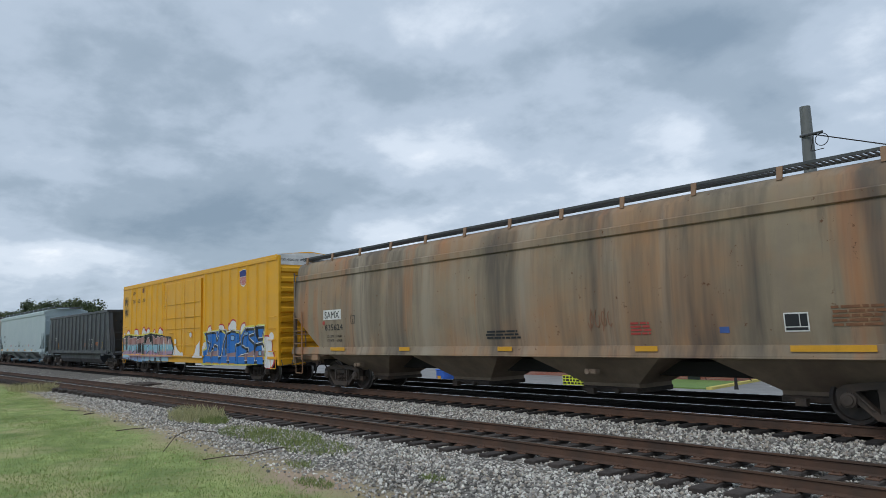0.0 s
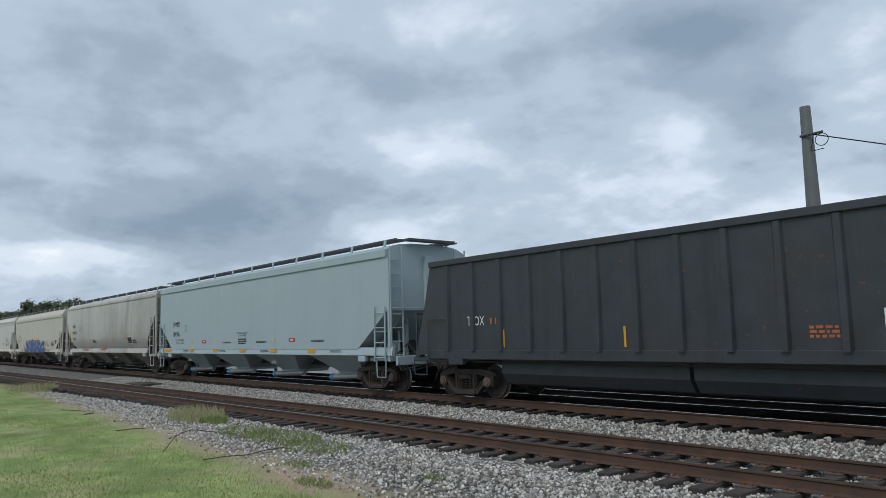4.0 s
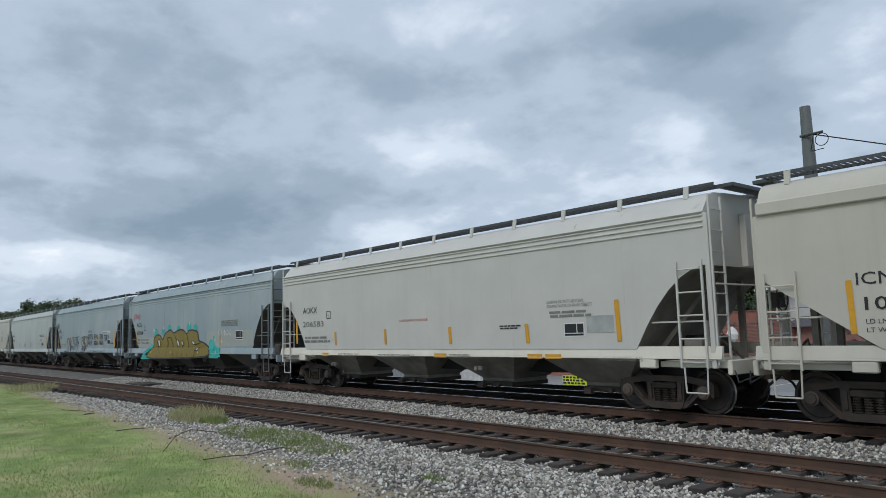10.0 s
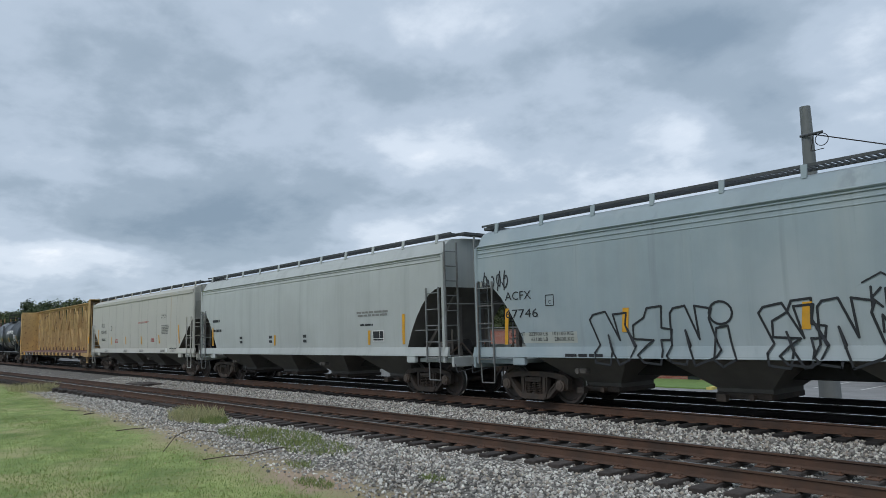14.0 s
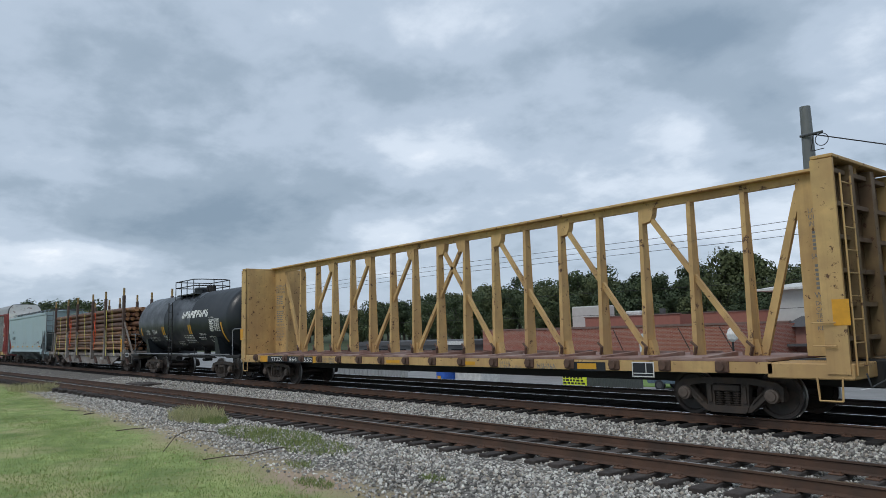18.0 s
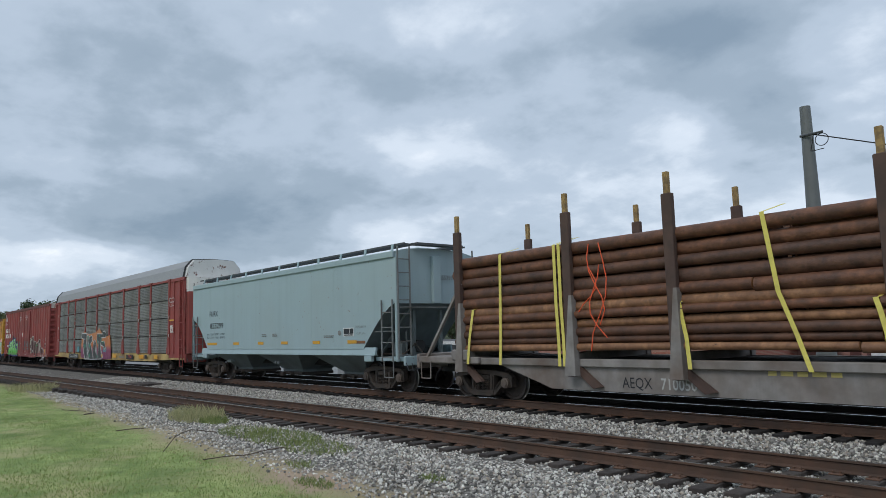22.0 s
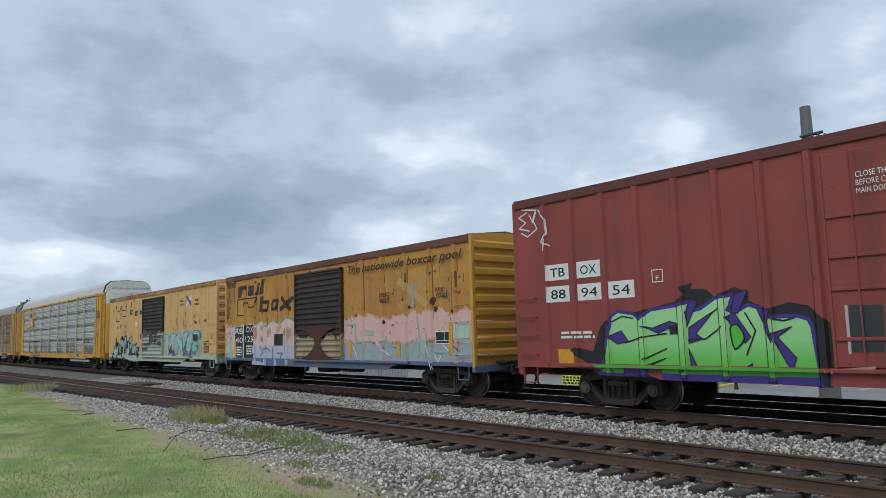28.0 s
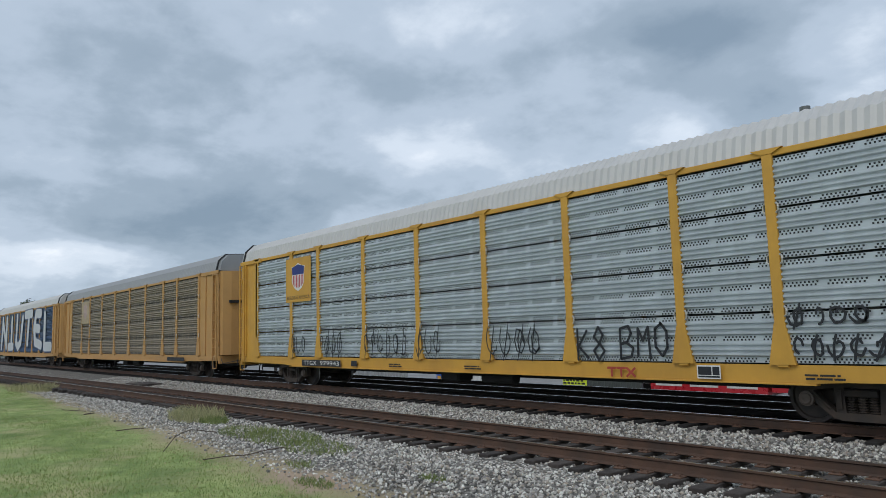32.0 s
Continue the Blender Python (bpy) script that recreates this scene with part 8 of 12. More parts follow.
    loops = [[(-4.8, 2.01), (-4.71, 2.12), (-4.36, 2.18), (-4.02, 1.55), (-4.16, 2.11), (-3.81, 2.13), (-3.86, 1.87), (-3.62, 1.42), (-3.76, 1.13), (-4.02, 1.02), (-4.21, 1.34), (-4.32, 1.66), (-4.19, 1.34), (-4.27, 1.01), (-4.66, 1.06), (-4.67, 1.28), (-4.56, 1.45)],
             [(-3.29, 2.21), (-2.94, 2.24), (-2.97, 1.79), (-2.73, 1.75), (-2.77, 1.54), (-3.0, 1.54), (-2.94, 1.34), (-3.0, 1.04), (-3.41, 1.08), (-3.55, 1.23), (-3.37, 1.42), (-3.18, 1.54), (-3.67, 1.57), (-3.66, 1.86), (-3.38, 2.01)],
             [(-2.75, 2.08), (-2.67, 2.18), (-2.4, 2.22), (-2.13, 1.55), (-2.19, 2.21), (-1.83, 2.14), (-1.9, 1.95), (-1.76, 1.48), (-1.66, 1.34), (-1.77, 1.2), (-2.23, 1.03), (-2.33, 1.39), (-2.43, 1.73), (-2.34, 1.43), (-2.42, 1.05), (-2.75, 1.09), (-2.86, 1.22), (-2.76, 1.42)],
             [(-1.76, 1.76), (-1.52, 1.8), (-1.48, 1.48), (-1.37, 1.16), (-1.64, 1.02), (-1.82, 1.15)]]
    ring = [(-1.65 + 0.24 * math.cos(q * math.pi / 8), 2.05 + 0.22 * math.sin(q * math.pi / 8)) for q in range(16)]
    loops += [ring, [(x + 3.0, z) for x, z in loops[1]], [(x + 3.9, z) for x, z in loops[0]], [(x + 2.9, z) for x, z in loops[2]]]
    for lp in loops:
        s.strokes([lp + lp[:1]], 0.045, M_INK, 2, "graffiti_outline")
    for word, x0, x1, z0, z1 in (("kuths", 1.0, 2.15, 2.02, 2.36), ("nepal", 2.4, 3.5, 2.02, 2.32), ("echo", 3.75, 4.5, 2.0, 2.32), ("fear", 4.75, 5.5, 1.92, 2.24), ("nehi", 1.15, 2.0, 1.64, 1.92), ("bgual", 2.45, 3.4, 1.64, 1.9), ("nvgso", 3.7, 4.6, 1.64, 1.9), ("?", 5.6, 5.85, 1.8, 2.25)):
        tag(s, word, x0, x1, z0, z1, 0.04, M_INK, len(word))
    s.strokes([[(1.5 + 0.28 * k, 1.18 + (0.1 if k % 2 else 0)) for k in range(14)], [(0.9, 2.45), (1.2, 2.6), (1.4, 2.45), (1.7, 2.62), (1.9, 2.45)]], 0.03, M_INK, 2, "graffiti_tag")
    scrawl(s, -8.3, -7.3, 2.9, 3.3, 4, 0.035, M_INK, 9)
    s.rect(4.45, 6.15, 2.36, 2.52, mat("whitened_patch", (0.55, 0.57, 0.57)), 1, "repaint_patch")
    s.bars(4.5, 5.6, 2.4, 2.5, 1, grey_ink, 3)
    consolidated(s, 5.5, 1.66, 0.6, 0.32)
    s.bars(6.15, 6.8, 1.7, 1.8, 1, None, 3)
    s.bars(-5.6, -4.3, 1.18, 1.3, 1, None, 6)
    # light grey hopper
    s = Side("grey")
    s.bars(-7.4, -6.5, 2.55, 2.72, 1, None, 1)
    s.bars(-7.4, -6.3, 2.12, 2.3, 1, None, 2)
    for x, a, b in ((-7.5, 1.5, 2.3), (-1.5, 1.5, 1.9), (5.0, 1.5, 1.95), (6.85, 1.5, 2.4)):
        s.stripe(x, a, b, 0.13, 0.05)
    consolidated(s, 5.3, 1.6, 0.6, 0.34)
    s.bars(4.6, 5.4, 2.1, 2.2, 1, None, 3)
    s.bars(4.4, 6.2, 2.4, 2.6, 2, grey_ink, 4)
    for x in (-4.6, -1.9, 0.8):
        s.bars(x, x + 0.3, 1.6, 1.95, 2, None, 5)
    # pale grey hopper with bars
    s = Side("tilx")
    s.text("TILX", -6.75, 2.73, 0.23, 0.72)
    s.text("525143", -6.74, 2.33, 0.21, 1.1)
    plate_box(s, -4.66, 2.5, "C", 0.27)
    s.bars(-6.7, -5.7, 1.9, 2.06, 2, None, 1)
    for x, a, b in ((-7.4, 1.68, 2.6), (-4.53, 1.65, 2.1), (-1.68, 1.64, 2.1), (1.18, 1.63, 2.1), (4.07, 1.66, 2.1), (6.95, 1.65, 2.57)):
        s.stripe(x, a, b, 0.13, -0.08)
    s.text("EXW 10-8  H  9-3", 4.45, 3.08, 0.085, 0.72)
    s.text("EW   9-2  H 15-2", 4.45, 2.96, 0.085, 0.72)
    s.bars(4.45, 5.6, 2.14, 2.64, 6, grey_ink, 3)
    s.bars(0.64, 2.5, 2.8, 2.9, 2, mat("faded_red_lettering", (0.5, 0.2, 0.18)), 4)
    s.bars(2.8, 3.35, 1.76, 1.96, 4, red_ink, 5)
    s.bars(-3.75, -3.15, 1.76, 1.98, 3, red_ink, 6)
    s.text("EMPTY LAND DEVICE", 5.75, 1.36, 0.08, 0.9)
    s.text("NO ADJ. BLOCK", 5.9, 1.25, 0.08, 0.7)
    for x in (-5.8, -1.9, 1.0, 4.4):
        s.bars(x, x + 0.7, 1.22, 1.36, 2, grey_ink, 7)
    s.rect(5.2, 5.45, 1.22, 1.4, M_WHITE, 2, "paper_placard")
    # centerbeam
    s = Side("ttzx", 0, 1.42)
    s.rect(-10.25, -9.65, 0.86, 1.09, mat("amber_reflector", (0.75, 0.36, 0.03)), 2, "reflector_stripe", "amber reflector panel")
    s.rect(-9.6, -6.05, 0.86, 1.09, M_INK, 2, "number_board")
    s.text("TTZX", -9.3, 0.9, 0.15, 0.9, M_WHITE, layer=3)
    s.text("864", -7.82, 0.9, 0.15, 0.58, M_WHITE, layer=3)
    s.text("552", -6.7, 0.9, 0.15, 0.6, M_WHITE, layer=3)
    s.rect(-6.05, -5.85, 0.86, 1.09, M_YELLOW, 2, "reflector_stripe")
    s.text("LD LMT 223700", -5.45, 0.97, 0.08, 0.85, grey_ink)
    s.text("LT WT     62300", -5.45, 0.86, 0.08, 0.85, grey_ink)
    s.text("IH 11-5", 3.55, 0.97, 0.07, 0.36, grey_ink)
    s.text("IL 73-0  L 75-0", 3.55, 0.87, 0.07, 0.76, grey_ink)
    s.text("NSH76A", 4.84, 0.88, 0.13, 0.6, grey_ink)
    for x in (-1.5, 1.9):
        s.rect(x, x + 0.7, 0.92, 1.02, M_YELLOW, 2, "reflector_stripe")
    s.rect(5.88, 6.9, 0.86, 1.06, M_INK, 2, "number_board")
    s.rect(6.1, 6.65, 0.9, 1.03, M_YELLOW, 3, "reflector_stripe")
    consolidated(s, 7.6, 0.76, 0.55, 0.32)
    s.text("FBS", -3.2, 0.9, 0.1, 0.25, grey_ink)
    # notices on the bulkheads' inner faces and gussets
    car = CAR["ttzx"]
    xf = -12.15 + 0.42 + 0.056
    for txt, y, z, hh in (("WARNING", -0.95, 3.3, 0.12), ("NSTRUCTIONS", -1.02, 3.72, 0.08), ("PREVENT AN ACCIDENT", -1.1, 2.62, 0.07)):
        letter(txt, y, z, hh, car, material=grey_ink, squeeze=0.85, end=xf)
    for k in range(2):
        g = Geo()
        for q in range(7):
            a = -1.15 + 0.14 * q
            g.add([(xf, a, 3.86 - 0.07 * k), (xf, a + 0.1, 3.86 - 0.07 * k), (xf, a + 0.1, 3.9 - 0.07 * k), (xf, a, 3.9 - 0.07 * k)], [(0, 1, 2, 3)])
        part("stencil_text", g, grey_ink, car)
    part("warning_pictogram", Geo().add([(xf, -0.72, 2.8), (xf, -0.62, 2.8), (xf, -0.62, 3.18), (xf, -0.72, 3.18)], [(0, 1, 2, 3)]), M_INK, car)
    rs = random.Random(9)
    pts = [(xf + 0.004, -1.15 + 0.05 * q + rs.uniform(-0.04, 0.04), 2.0 + rs.uniform(-0.2, 0.2)) for q in range(18)]
    part("red_scrawl", Geo().pipe(pts, 0.008, 4), crimson, car)
    for x0, sq in ((-11.55, 1.0), (10.95, 1.0)):
        for txt, z, hh in (("LOADING AND", 3.95, 0.1), ("UNLOADING", 3.82, 0.1), ("INSTRUCTIONS", 3.69, 0.1), ("SAFETY FIRST", 3.05, 0.1), ("WARNING", 2.28, 0.12), ("DO NOT MOVE", 2.14, 0.09), ("CAR UNLESS", 2.02, 0.09), ("TIEDOWNS ARE", 1.9, 0.09), ("SECURED IN", 1.78, 0.09), ("KEYSLOTS", 1.66, 0.09)):
            letter(txt, x0, z, hh, car, y=-0.064, material=grey_ink, squeeze=0.92 if len(txt) < 12 else 0.8)
        bars(x0 + 0.05, 3.22, 0.55, 0.4, 5, car, -0.064, grey_ink, seed=4)
        bars(x0 + 0.05, 2.45, 0.6, 0.52, 6, car, -0.064, grey_ink, seed=5)
    for x in (-12.1, 11.8):
        part("reflector_stripe", Geo().box(x, x + 0.28, -1.456, -1.452, 1.75, 2.2), mat("amber_reflector", (0.75, 0.36, 0.03)), car)
    # mint hopper
    s = Side("furxb")
    s.text("FURX", -6.16, 2.82, 0.25, 0.92)
    s.text("855299", -6.08, 2.28, 0.25, 1.45)
    s.text("LD LMT  225000    102300 KG", -6.0, 1.98, 0.09, 1.55)
    s.text("LT WT     61000     27700 KG", -6.0, 1.83, 0.09, 1.55)
    plate_box(s, -6.4, 1.83, "C", 0.2)
    for x, w in ((-6.4, 1.1), (-3.57, 0.56), (-1.22, 0.5), (0.77, 0.52), (3.15, 0.5), (5.45, 0.55)):
        s.rect(x, x + w, 1.54, 1.65, M_YELLOW, 2, "reflector_stripe", "yellow reflector stripe")
    s.rect(6.0, 6.5, 1.54, 1.63, rust_spot(), 2, "faded_stripe")
    consolidated(s, 5.2, 1.78, 0.62, 0.28)
    s.text("EXW 10-8 H 9-8", 5.95, 2.05, 0.07, 0.6, grey_ink)
    s.text("CU FT 5431", 6.0, 1.83, 0.07, 0.5, grey_ink)
    s.blobs([(4.95, 1.9, 0.1)], grey_ink, 2, "round_emblem")
    s.bars(3.9, 4.6, 1.75, 1.85, 2, grey_ink, 4)
    for x in (-0.9, 0.0):
        s.bars(x, x + 0.5, 1.85, 1.98, 2, grey_ink, 6)
    letter("855299", 0.15, 3.5, 0.16, s.car, material=grey_ink, end=8.19)
    # red autorack
    s = Side("rack_red", -0.35, 1.535)
    s.rect(-8.55, -6.0, 0.74, 1.06, M_INK, 2, "number_board")
    s.text("TTGX", -8.3, 0.82, 0.16, 0.85, M_WHITE, layer=3)
    s.text("983522", -7.2, 0.82, 0.16, 1.1, M_WHITE, layer=3)
    silver = G("silver", (0.6, 0.6, 0.6))
    sunset = fade("spray_sunset", ((0.7, (0.14, 0.012, 0.07)), (1.3, (0.24, 0.02, 0.09)), (1.6, (0.50, 0.14, 0.03)), (2.4, (0.55, 0.20, 0.06))), 0.12)
    soot, viridian = G("soot", (0.02, 0.02, 0.022)), G("viridian", (0.02, 0.20, 0.12))
    s.area([(-5.13, 0.78), (-5.27, 1.35), (-4.97, 2.26), (-4.55, 2.58), (-3.27, 2.35), (-1.54, 2.47), (-0.7, 2.71), (0.33, 2.1), (1.3, 2.19), (1.71, 2.26), (1.93, 1.31), (1.97, 0.77), (-0.84, 0.71)], sunset, 1)
    s.shape([(-4.99, 2.45), (-3.74, 2.43), (-3.77, 1.89), (-3.56, 1.14), (-3.37, 0.72), (-4.11, 0.7), (-4.65, 1.57), (-4.5, 2.04), (-5.01, 2.14)], soot, silver, 0.05, 3, smooth=False)
    s.shape([(-3.57, 2.29), (-3.21, 2.32), (-3.16, 1.35), (-3.35, 1.12), (-3.55, 1.14)], soot, silver, 0.05, 3, smooth=False)
    s.shape([(-3.24, 1.77), (-3.07, 2.18), (-2.58, 2.29), (-2.26, 2.15), (-2.41, 1.85), (-2.73, 1.74), (-2.4, 1.35), (-2.03, 0.7), (-3.81, 0.71), (-3.35, 1.09), (-2.98, 1.35)], soot, silver, 0.05, 3, smooth=False)
    s.shape([(-2.02, 1.85), (-1.7, 2.01), (-1.35, 1.73), (-1.19, 1.16), (-1.01, 0.73), (-1.91, 0.7), (-2.13, 1.15)], soot, silver, 0.05, 3, smooth=False)
    s.shape([(-1.24, 2.36), (0.12, 2.34), (0.2, 2.5), (0.61, 2.51), (0.91, 2.34), (0.87, 2.13), (-0.3, 2.08), (-0.34, 1.53), (-0.06, 0.75), (-0.84, 0.73), (-0.84, 1.54), (-0.88, 1.87), (-1.26, 2.02)], soot, silver, 0.05, 3, smooth=False)
    s.shape([(-0.21, 1.85), (0.51, 1.88), (0.75, 1.56), (0.71, 1.3), (0.48, 1.51), (-0.18, 1.62)], soot, silver, 0.05, 3, smooth=False)
    s.area([(-3.57, 2.26), (-3.22, 2.28), (-3.24, 2.03), (-3.56, 2.01)], viridian, 5)
    s.area([(-3.1, 1.77), (-2.69, 1.66), (-2.77, 1.45), (-3.15, 1.51)], viridian, 5)
    s.area([(-4.36, 1.68), (-3.97, 1.73), (-3.91, 1.51), (-4.22, 1.4)], viridian, 5)
    s.area([(-1.24, 2.02), (-0.93, 1.96), (-0.89, 1.68), (-1.17, 1.78)], viridian, 5)
    s.area([(-0.73, 2.29), (-0.51, 2.28), (-0.54, 2.14), (-0.72, 2.17)], viridian, 5)
    s.area([(-0.3, 2.08), (-0.09, 2.06), (-0.17, 1.71), (-0.32, 1.81)], viridian, 5)
    s.area([(-3.14, 1.04), (-2.79, 1.09), (-2.81, 0.84), (-3.11, 0.81)], viridian, 5)
    s.area([(-1.17, 0.97), (-0.93, 1.02), (-0.95, 0.79), (-1.16, 0.78)], viridian, 5)
    s.area([(0.15, 1.84), (0.43, 1.86), (0.35, 1.7), (0.17, 1.71)], viridian, 5)
    s.strokes([[(-3.74, 1.89), (-3.16, 0.73)]], 0.07, silver, 4)
    s.strokes([[(-2.69, 1.71), (-2.14, 0.95)]], 0.07, silver, 4)
    s.strokes([[(-2.44, 2.06), (-1.97, 1.75)]], 0.07, silver, 4)
    s.strokes([[(-0.34, 1.53), (0.23, 0.82)]], 0.07, silver, 4)
    s.strokes([[(-1.71, 1.84), (-1.39, 1.16)]], 0.07, silver, 4)
    s.strokes([[(-4.47, 1.13), (-3.96, 0.65)]], 0.07, silver, 4)
    scrawl(s, 0.2, 1.0, 1.2, 1.5, 3, 0.06, G("cyan", (0.05, 0.4, 0.5)), 4)
    scrawl(s, -6.2, -5.7, 1.2, 1.5, 2, 0.06, G("cyan", (0.05, 0.4, 0.5)), 5)
    for k in range(5):
        s.rect(-7.8, -6.6 + 0.03 * k, 3.3 + 0.1 * k, 3.34 + 0.1 * k, grey_ink, 1, "emblem_bar")
    s.rect(-7.0, -5.4, 3.1, 3.2, grey_ink, 1, "emblem_bar")
    s.rect(5.1, 6.4, 0.78, 1.05, M_INK, 2, "number_board")
    s.strokes([[(5.42, 0.99), (5.6, 0.99)], [(5.51, 0.85), (5.51, 0.99)], [(5.65, 0.99), (5.83, 0.99)], [(5.74, 0.85), (5.74, 0.99)], [(5.88, 0.85), (6.06, 0.99)], [(5.88, 0.99), (6.06, 0.85)]], 0.04, mat("brick_lettering", (0.4, 0.06, 0.04)), 3, "owner_emblem")
    s.text("BSH13", 3.0, 0.78, 0.1, 0.5, grey_ink)
    for x, wd, m_ in ((2.4, 0.7, mat("amber_reflector", (0.75, 0.36, 0.03))), (7.4, 0.8, mat("amber_reflector", (0.75, 0.36, 0.03))), (9.9, 0.6, M_YELLOW), (-0.6, 0.8, M_YELLOW), (8.4, 0.35, M_INK)):
        s.rect(x, x + wd, 0.84, 1.05, m_, 2, "sill_patch")
    s.bars(3.6, 4.8, 0.84, 1.0, 2, grey_ink, 3)
    # stencils and a slot on the red rack's end
    s.strokes([[(12.35, 3.55), (12.95, 3.55), (12.95, 3.95), (12.35, 3.95), (12.35, 3.55)], [(12.35, 3.75), (12.95, 3.75)], [(12.65, 3.55), (12.65, 3.95)]], 0.025, M_WHITE, 12, "stencil_frame")
    s.rect(12.3, 13.0, 2.78, 2.86, M_YELLOW, 14, "reflector_stripe")
    s.bars(12.45, 12.95, 2.2, 2.6, 4, M_WHITE, 6, 14)
    # red boxcar
    s = Side("tbox", 0.775)
    for x0, z0 in ((-9.66, 2.98), (-8.74, 2.98), (-9.66, 2.46), (-8.74, 2.46), (-7.86, 2.46)):
        s.polys([rect(x0, x0 + 0.68, z0, z0 + 0.38)], M_WHITE, 1, "number_patch")
    for t_, x, z in (("TB", -9.55, 3.06), ("OX", -8.63, 3.06), ("88", -9.55, 2.54), ("94", -8.63, 2.54), ("54", -7.75, 2.54)):
        s.text(t_, x, z, 0.22, 0.46)
    s.strokes([[(-10.24, 4.74), (-10.51, 4.64), (-10.28, 4.49), (-10.5, 4.36), (-10.17, 4.27)], [(-10.41, 4.83), (-9.92, 4.76), (-10.04, 4.54), (-9.91, 4.29), (-10.23, 4.13), (-10.44, 4.24)], [(-10.15, 4.67), (-10.04, 4.46), (-9.93, 4.7)], [(-9.86, 4.75), (-9.63, 4.49), (-9.61, 4.14), (-9.79, 3.9)], [(-9.82, 3.97), (-9.53, 3.83)], [(-9.66, 4), (-9.7, 3.73)]], 0.035, white, 2, "graffiti_tag")
    plate_box(s, -6.73, 2.74, "F", 0.27, M_WHITE)
    s.bars(-9.3, -8.3, 1.6, 1.8, 2, M_WHITE, 3)
    s.rect(-9.4, -8.8, 1.0, 1.35, M_YELLOW, 1, "yellow_placard")
    purple = G("purple", (0.06, 0.03, 0.24))
    lime_fade = fade("spray_lime", ((0.7, (0.09, 0.44, 0.05)), (1.15, (0.14, 0.55, 0.09)), (1.5, (0.30, 0.66, 0.26)), (2.4, (0.40, 0.72, 0.36))), 0.05)
    s.area([(-8.13, 1.86), (-7.85, 2.04), (-7.03, 2.17), (-6.21, 2.32), (-6, 2.44), (-6.12, 2.6), (-5.8, 2.68), (-5.87, 2.56), (-5.51, 2.52), (-5.36, 2.37), (-4.93, 2.53), (-4.66, 2.42), (-4.68, 2.26), (-4.32, 2.09), (-3.91, 2.19), (-3.58, 2.11), (-3.6, 2.12), (-3.25, 1.8), (-3.2, 1), (-3.3, 0.7), (-8.32, 0.8), (-8.55, 1.03), (-9.07, 1.33), (-8.85, 1.4), (-8.37, 1.3)], black, 1)
    s.shape([(-7.94, 1.59), (-7.84, 2.07), (-7.65, 2.17), (-7.25, 2.11), (-7.1, 1.98), (-6.95, 2.1), (-6.82, 2.17), (-6.15, 2.24), (-5.88, 2.31), (-5.99, 2.08), (-5.66, 2.15), (-5.35, 2.34), (-4.96, 2.39), (-5.1, 2.1), (-4.97, 2.04), (-4.68, 2.18), (-4.33, 2.06), (-4.28, 1.94), (-3.79, 1.94), (-3.61, 1.88), (-3.55, 1.75), (-3.5, 1.2), (-3.45, 0.72), (-4.03, 0.81), (-5.77, 0.81), (-7.49, 0.8), (-8.21, 0.82), (-8.02, 1.23)], lime_fade, purple, 0.07, 2, smooth=False)
    s.shape([(-7.57, 0.77), (-7.52, 1.04), (-7.32, 0.91), (-6.5, 1.17), (-7.05, 0.94), (-6.07, 0.93), (-6.26, 0.85)], purple, black, 0.018, 4, smooth=False)
    s.shape([(-7.06, 1.84), (-6.78, 1.79), (-6.37, 1.92), (-6.17, 1.86), (-6.65, 1.68)], purple, black, 0.018, 4, smooth=False)
    s.shape([(-6.01, 2.08), (-5.86, 2.34), (-5.72, 2.29), (-5.99, 1.78)], purple, black, 0.018, 4, smooth=False)
    s.shape([(-5.94, 1.78), (-5.55, 2), (-5.26, 2.15), (-5.42, 2.05), (-5.79, 1.66), (-5.64, 1.55), (-5.96, 1.47)], purple, black, 0.018, 4, smooth=False)
    s.shape([(-5.03, 2.04), (-4.94, 2.4), (-4.67, 2.46), (-4.89, 2.03)], purple, black, 0.018, 4, smooth=False)
    s.shape([(-4.53, 2.13), (-4.27, 2.06), (-4.32, 1.85), (-4.27, 1.47), (-4.44, 1.9)], purple, black, 0.018, 4, smooth=False)
    s.shape([(-4.31, 1.63), (-3.9, 1.75), (-4.17, 1.57), (-3.86, 1.2), (-3.95, 0.94)], purple, black, 0.018, 4, smooth=False)
    s.shape([(-5.15, 1.96), (-4.97, 2.05), (-4.67, 1.58), (-4.79, 1.46)], purple, black, 0.018, 4, smooth=False)
    s.shape([(-5.97, 1.36), (-5.71, 0.81), (-5.92, 0.82)], purple, black, 0.018, 4, smooth=False)
    s.shape([(-7.95, 1.63), (-7.57, 1.75), (-7.4, 1.52), (-7.7, 1.46)], purple, black, 0.018, 4, smooth=False)
    s.shape([(-5.1, 0.86), (-4.67, 1.09), (-4.75, 0.84)], purple, black, 0.018, 4, smooth=False)
    s.shape([(-5.08, 1.78), (-4.91, 1.84), (-4.76, 1.55), (-5.01, 1.3)], G("leaf", (0.10, 0.50, 0.05)), black, 0.03, 6)
    s.strokes([[(-7.48, 1.49), (-7.02, 1.61), (-6.46, 1.67)]], 0.03, black, 5)
    s.strokes([[(-7.82, 1.95), (-7.54, 2.06), (-7.26, 2.01)]], 0.03, black, 5)
    s.strokes([[(-5.96, 1.53), (-5.59, 1.55), (-5.22, 1.79)]], 0.03, black, 5)
    s.strokes([[(-6.48, 1.36), (-7.04, 1.14)]], 0.03, black, 5)
    s.strokes([[(-4.75, 2.03), (-4.57, 1.69), (-4.77, 1.25)]], 0.03, black, 5)
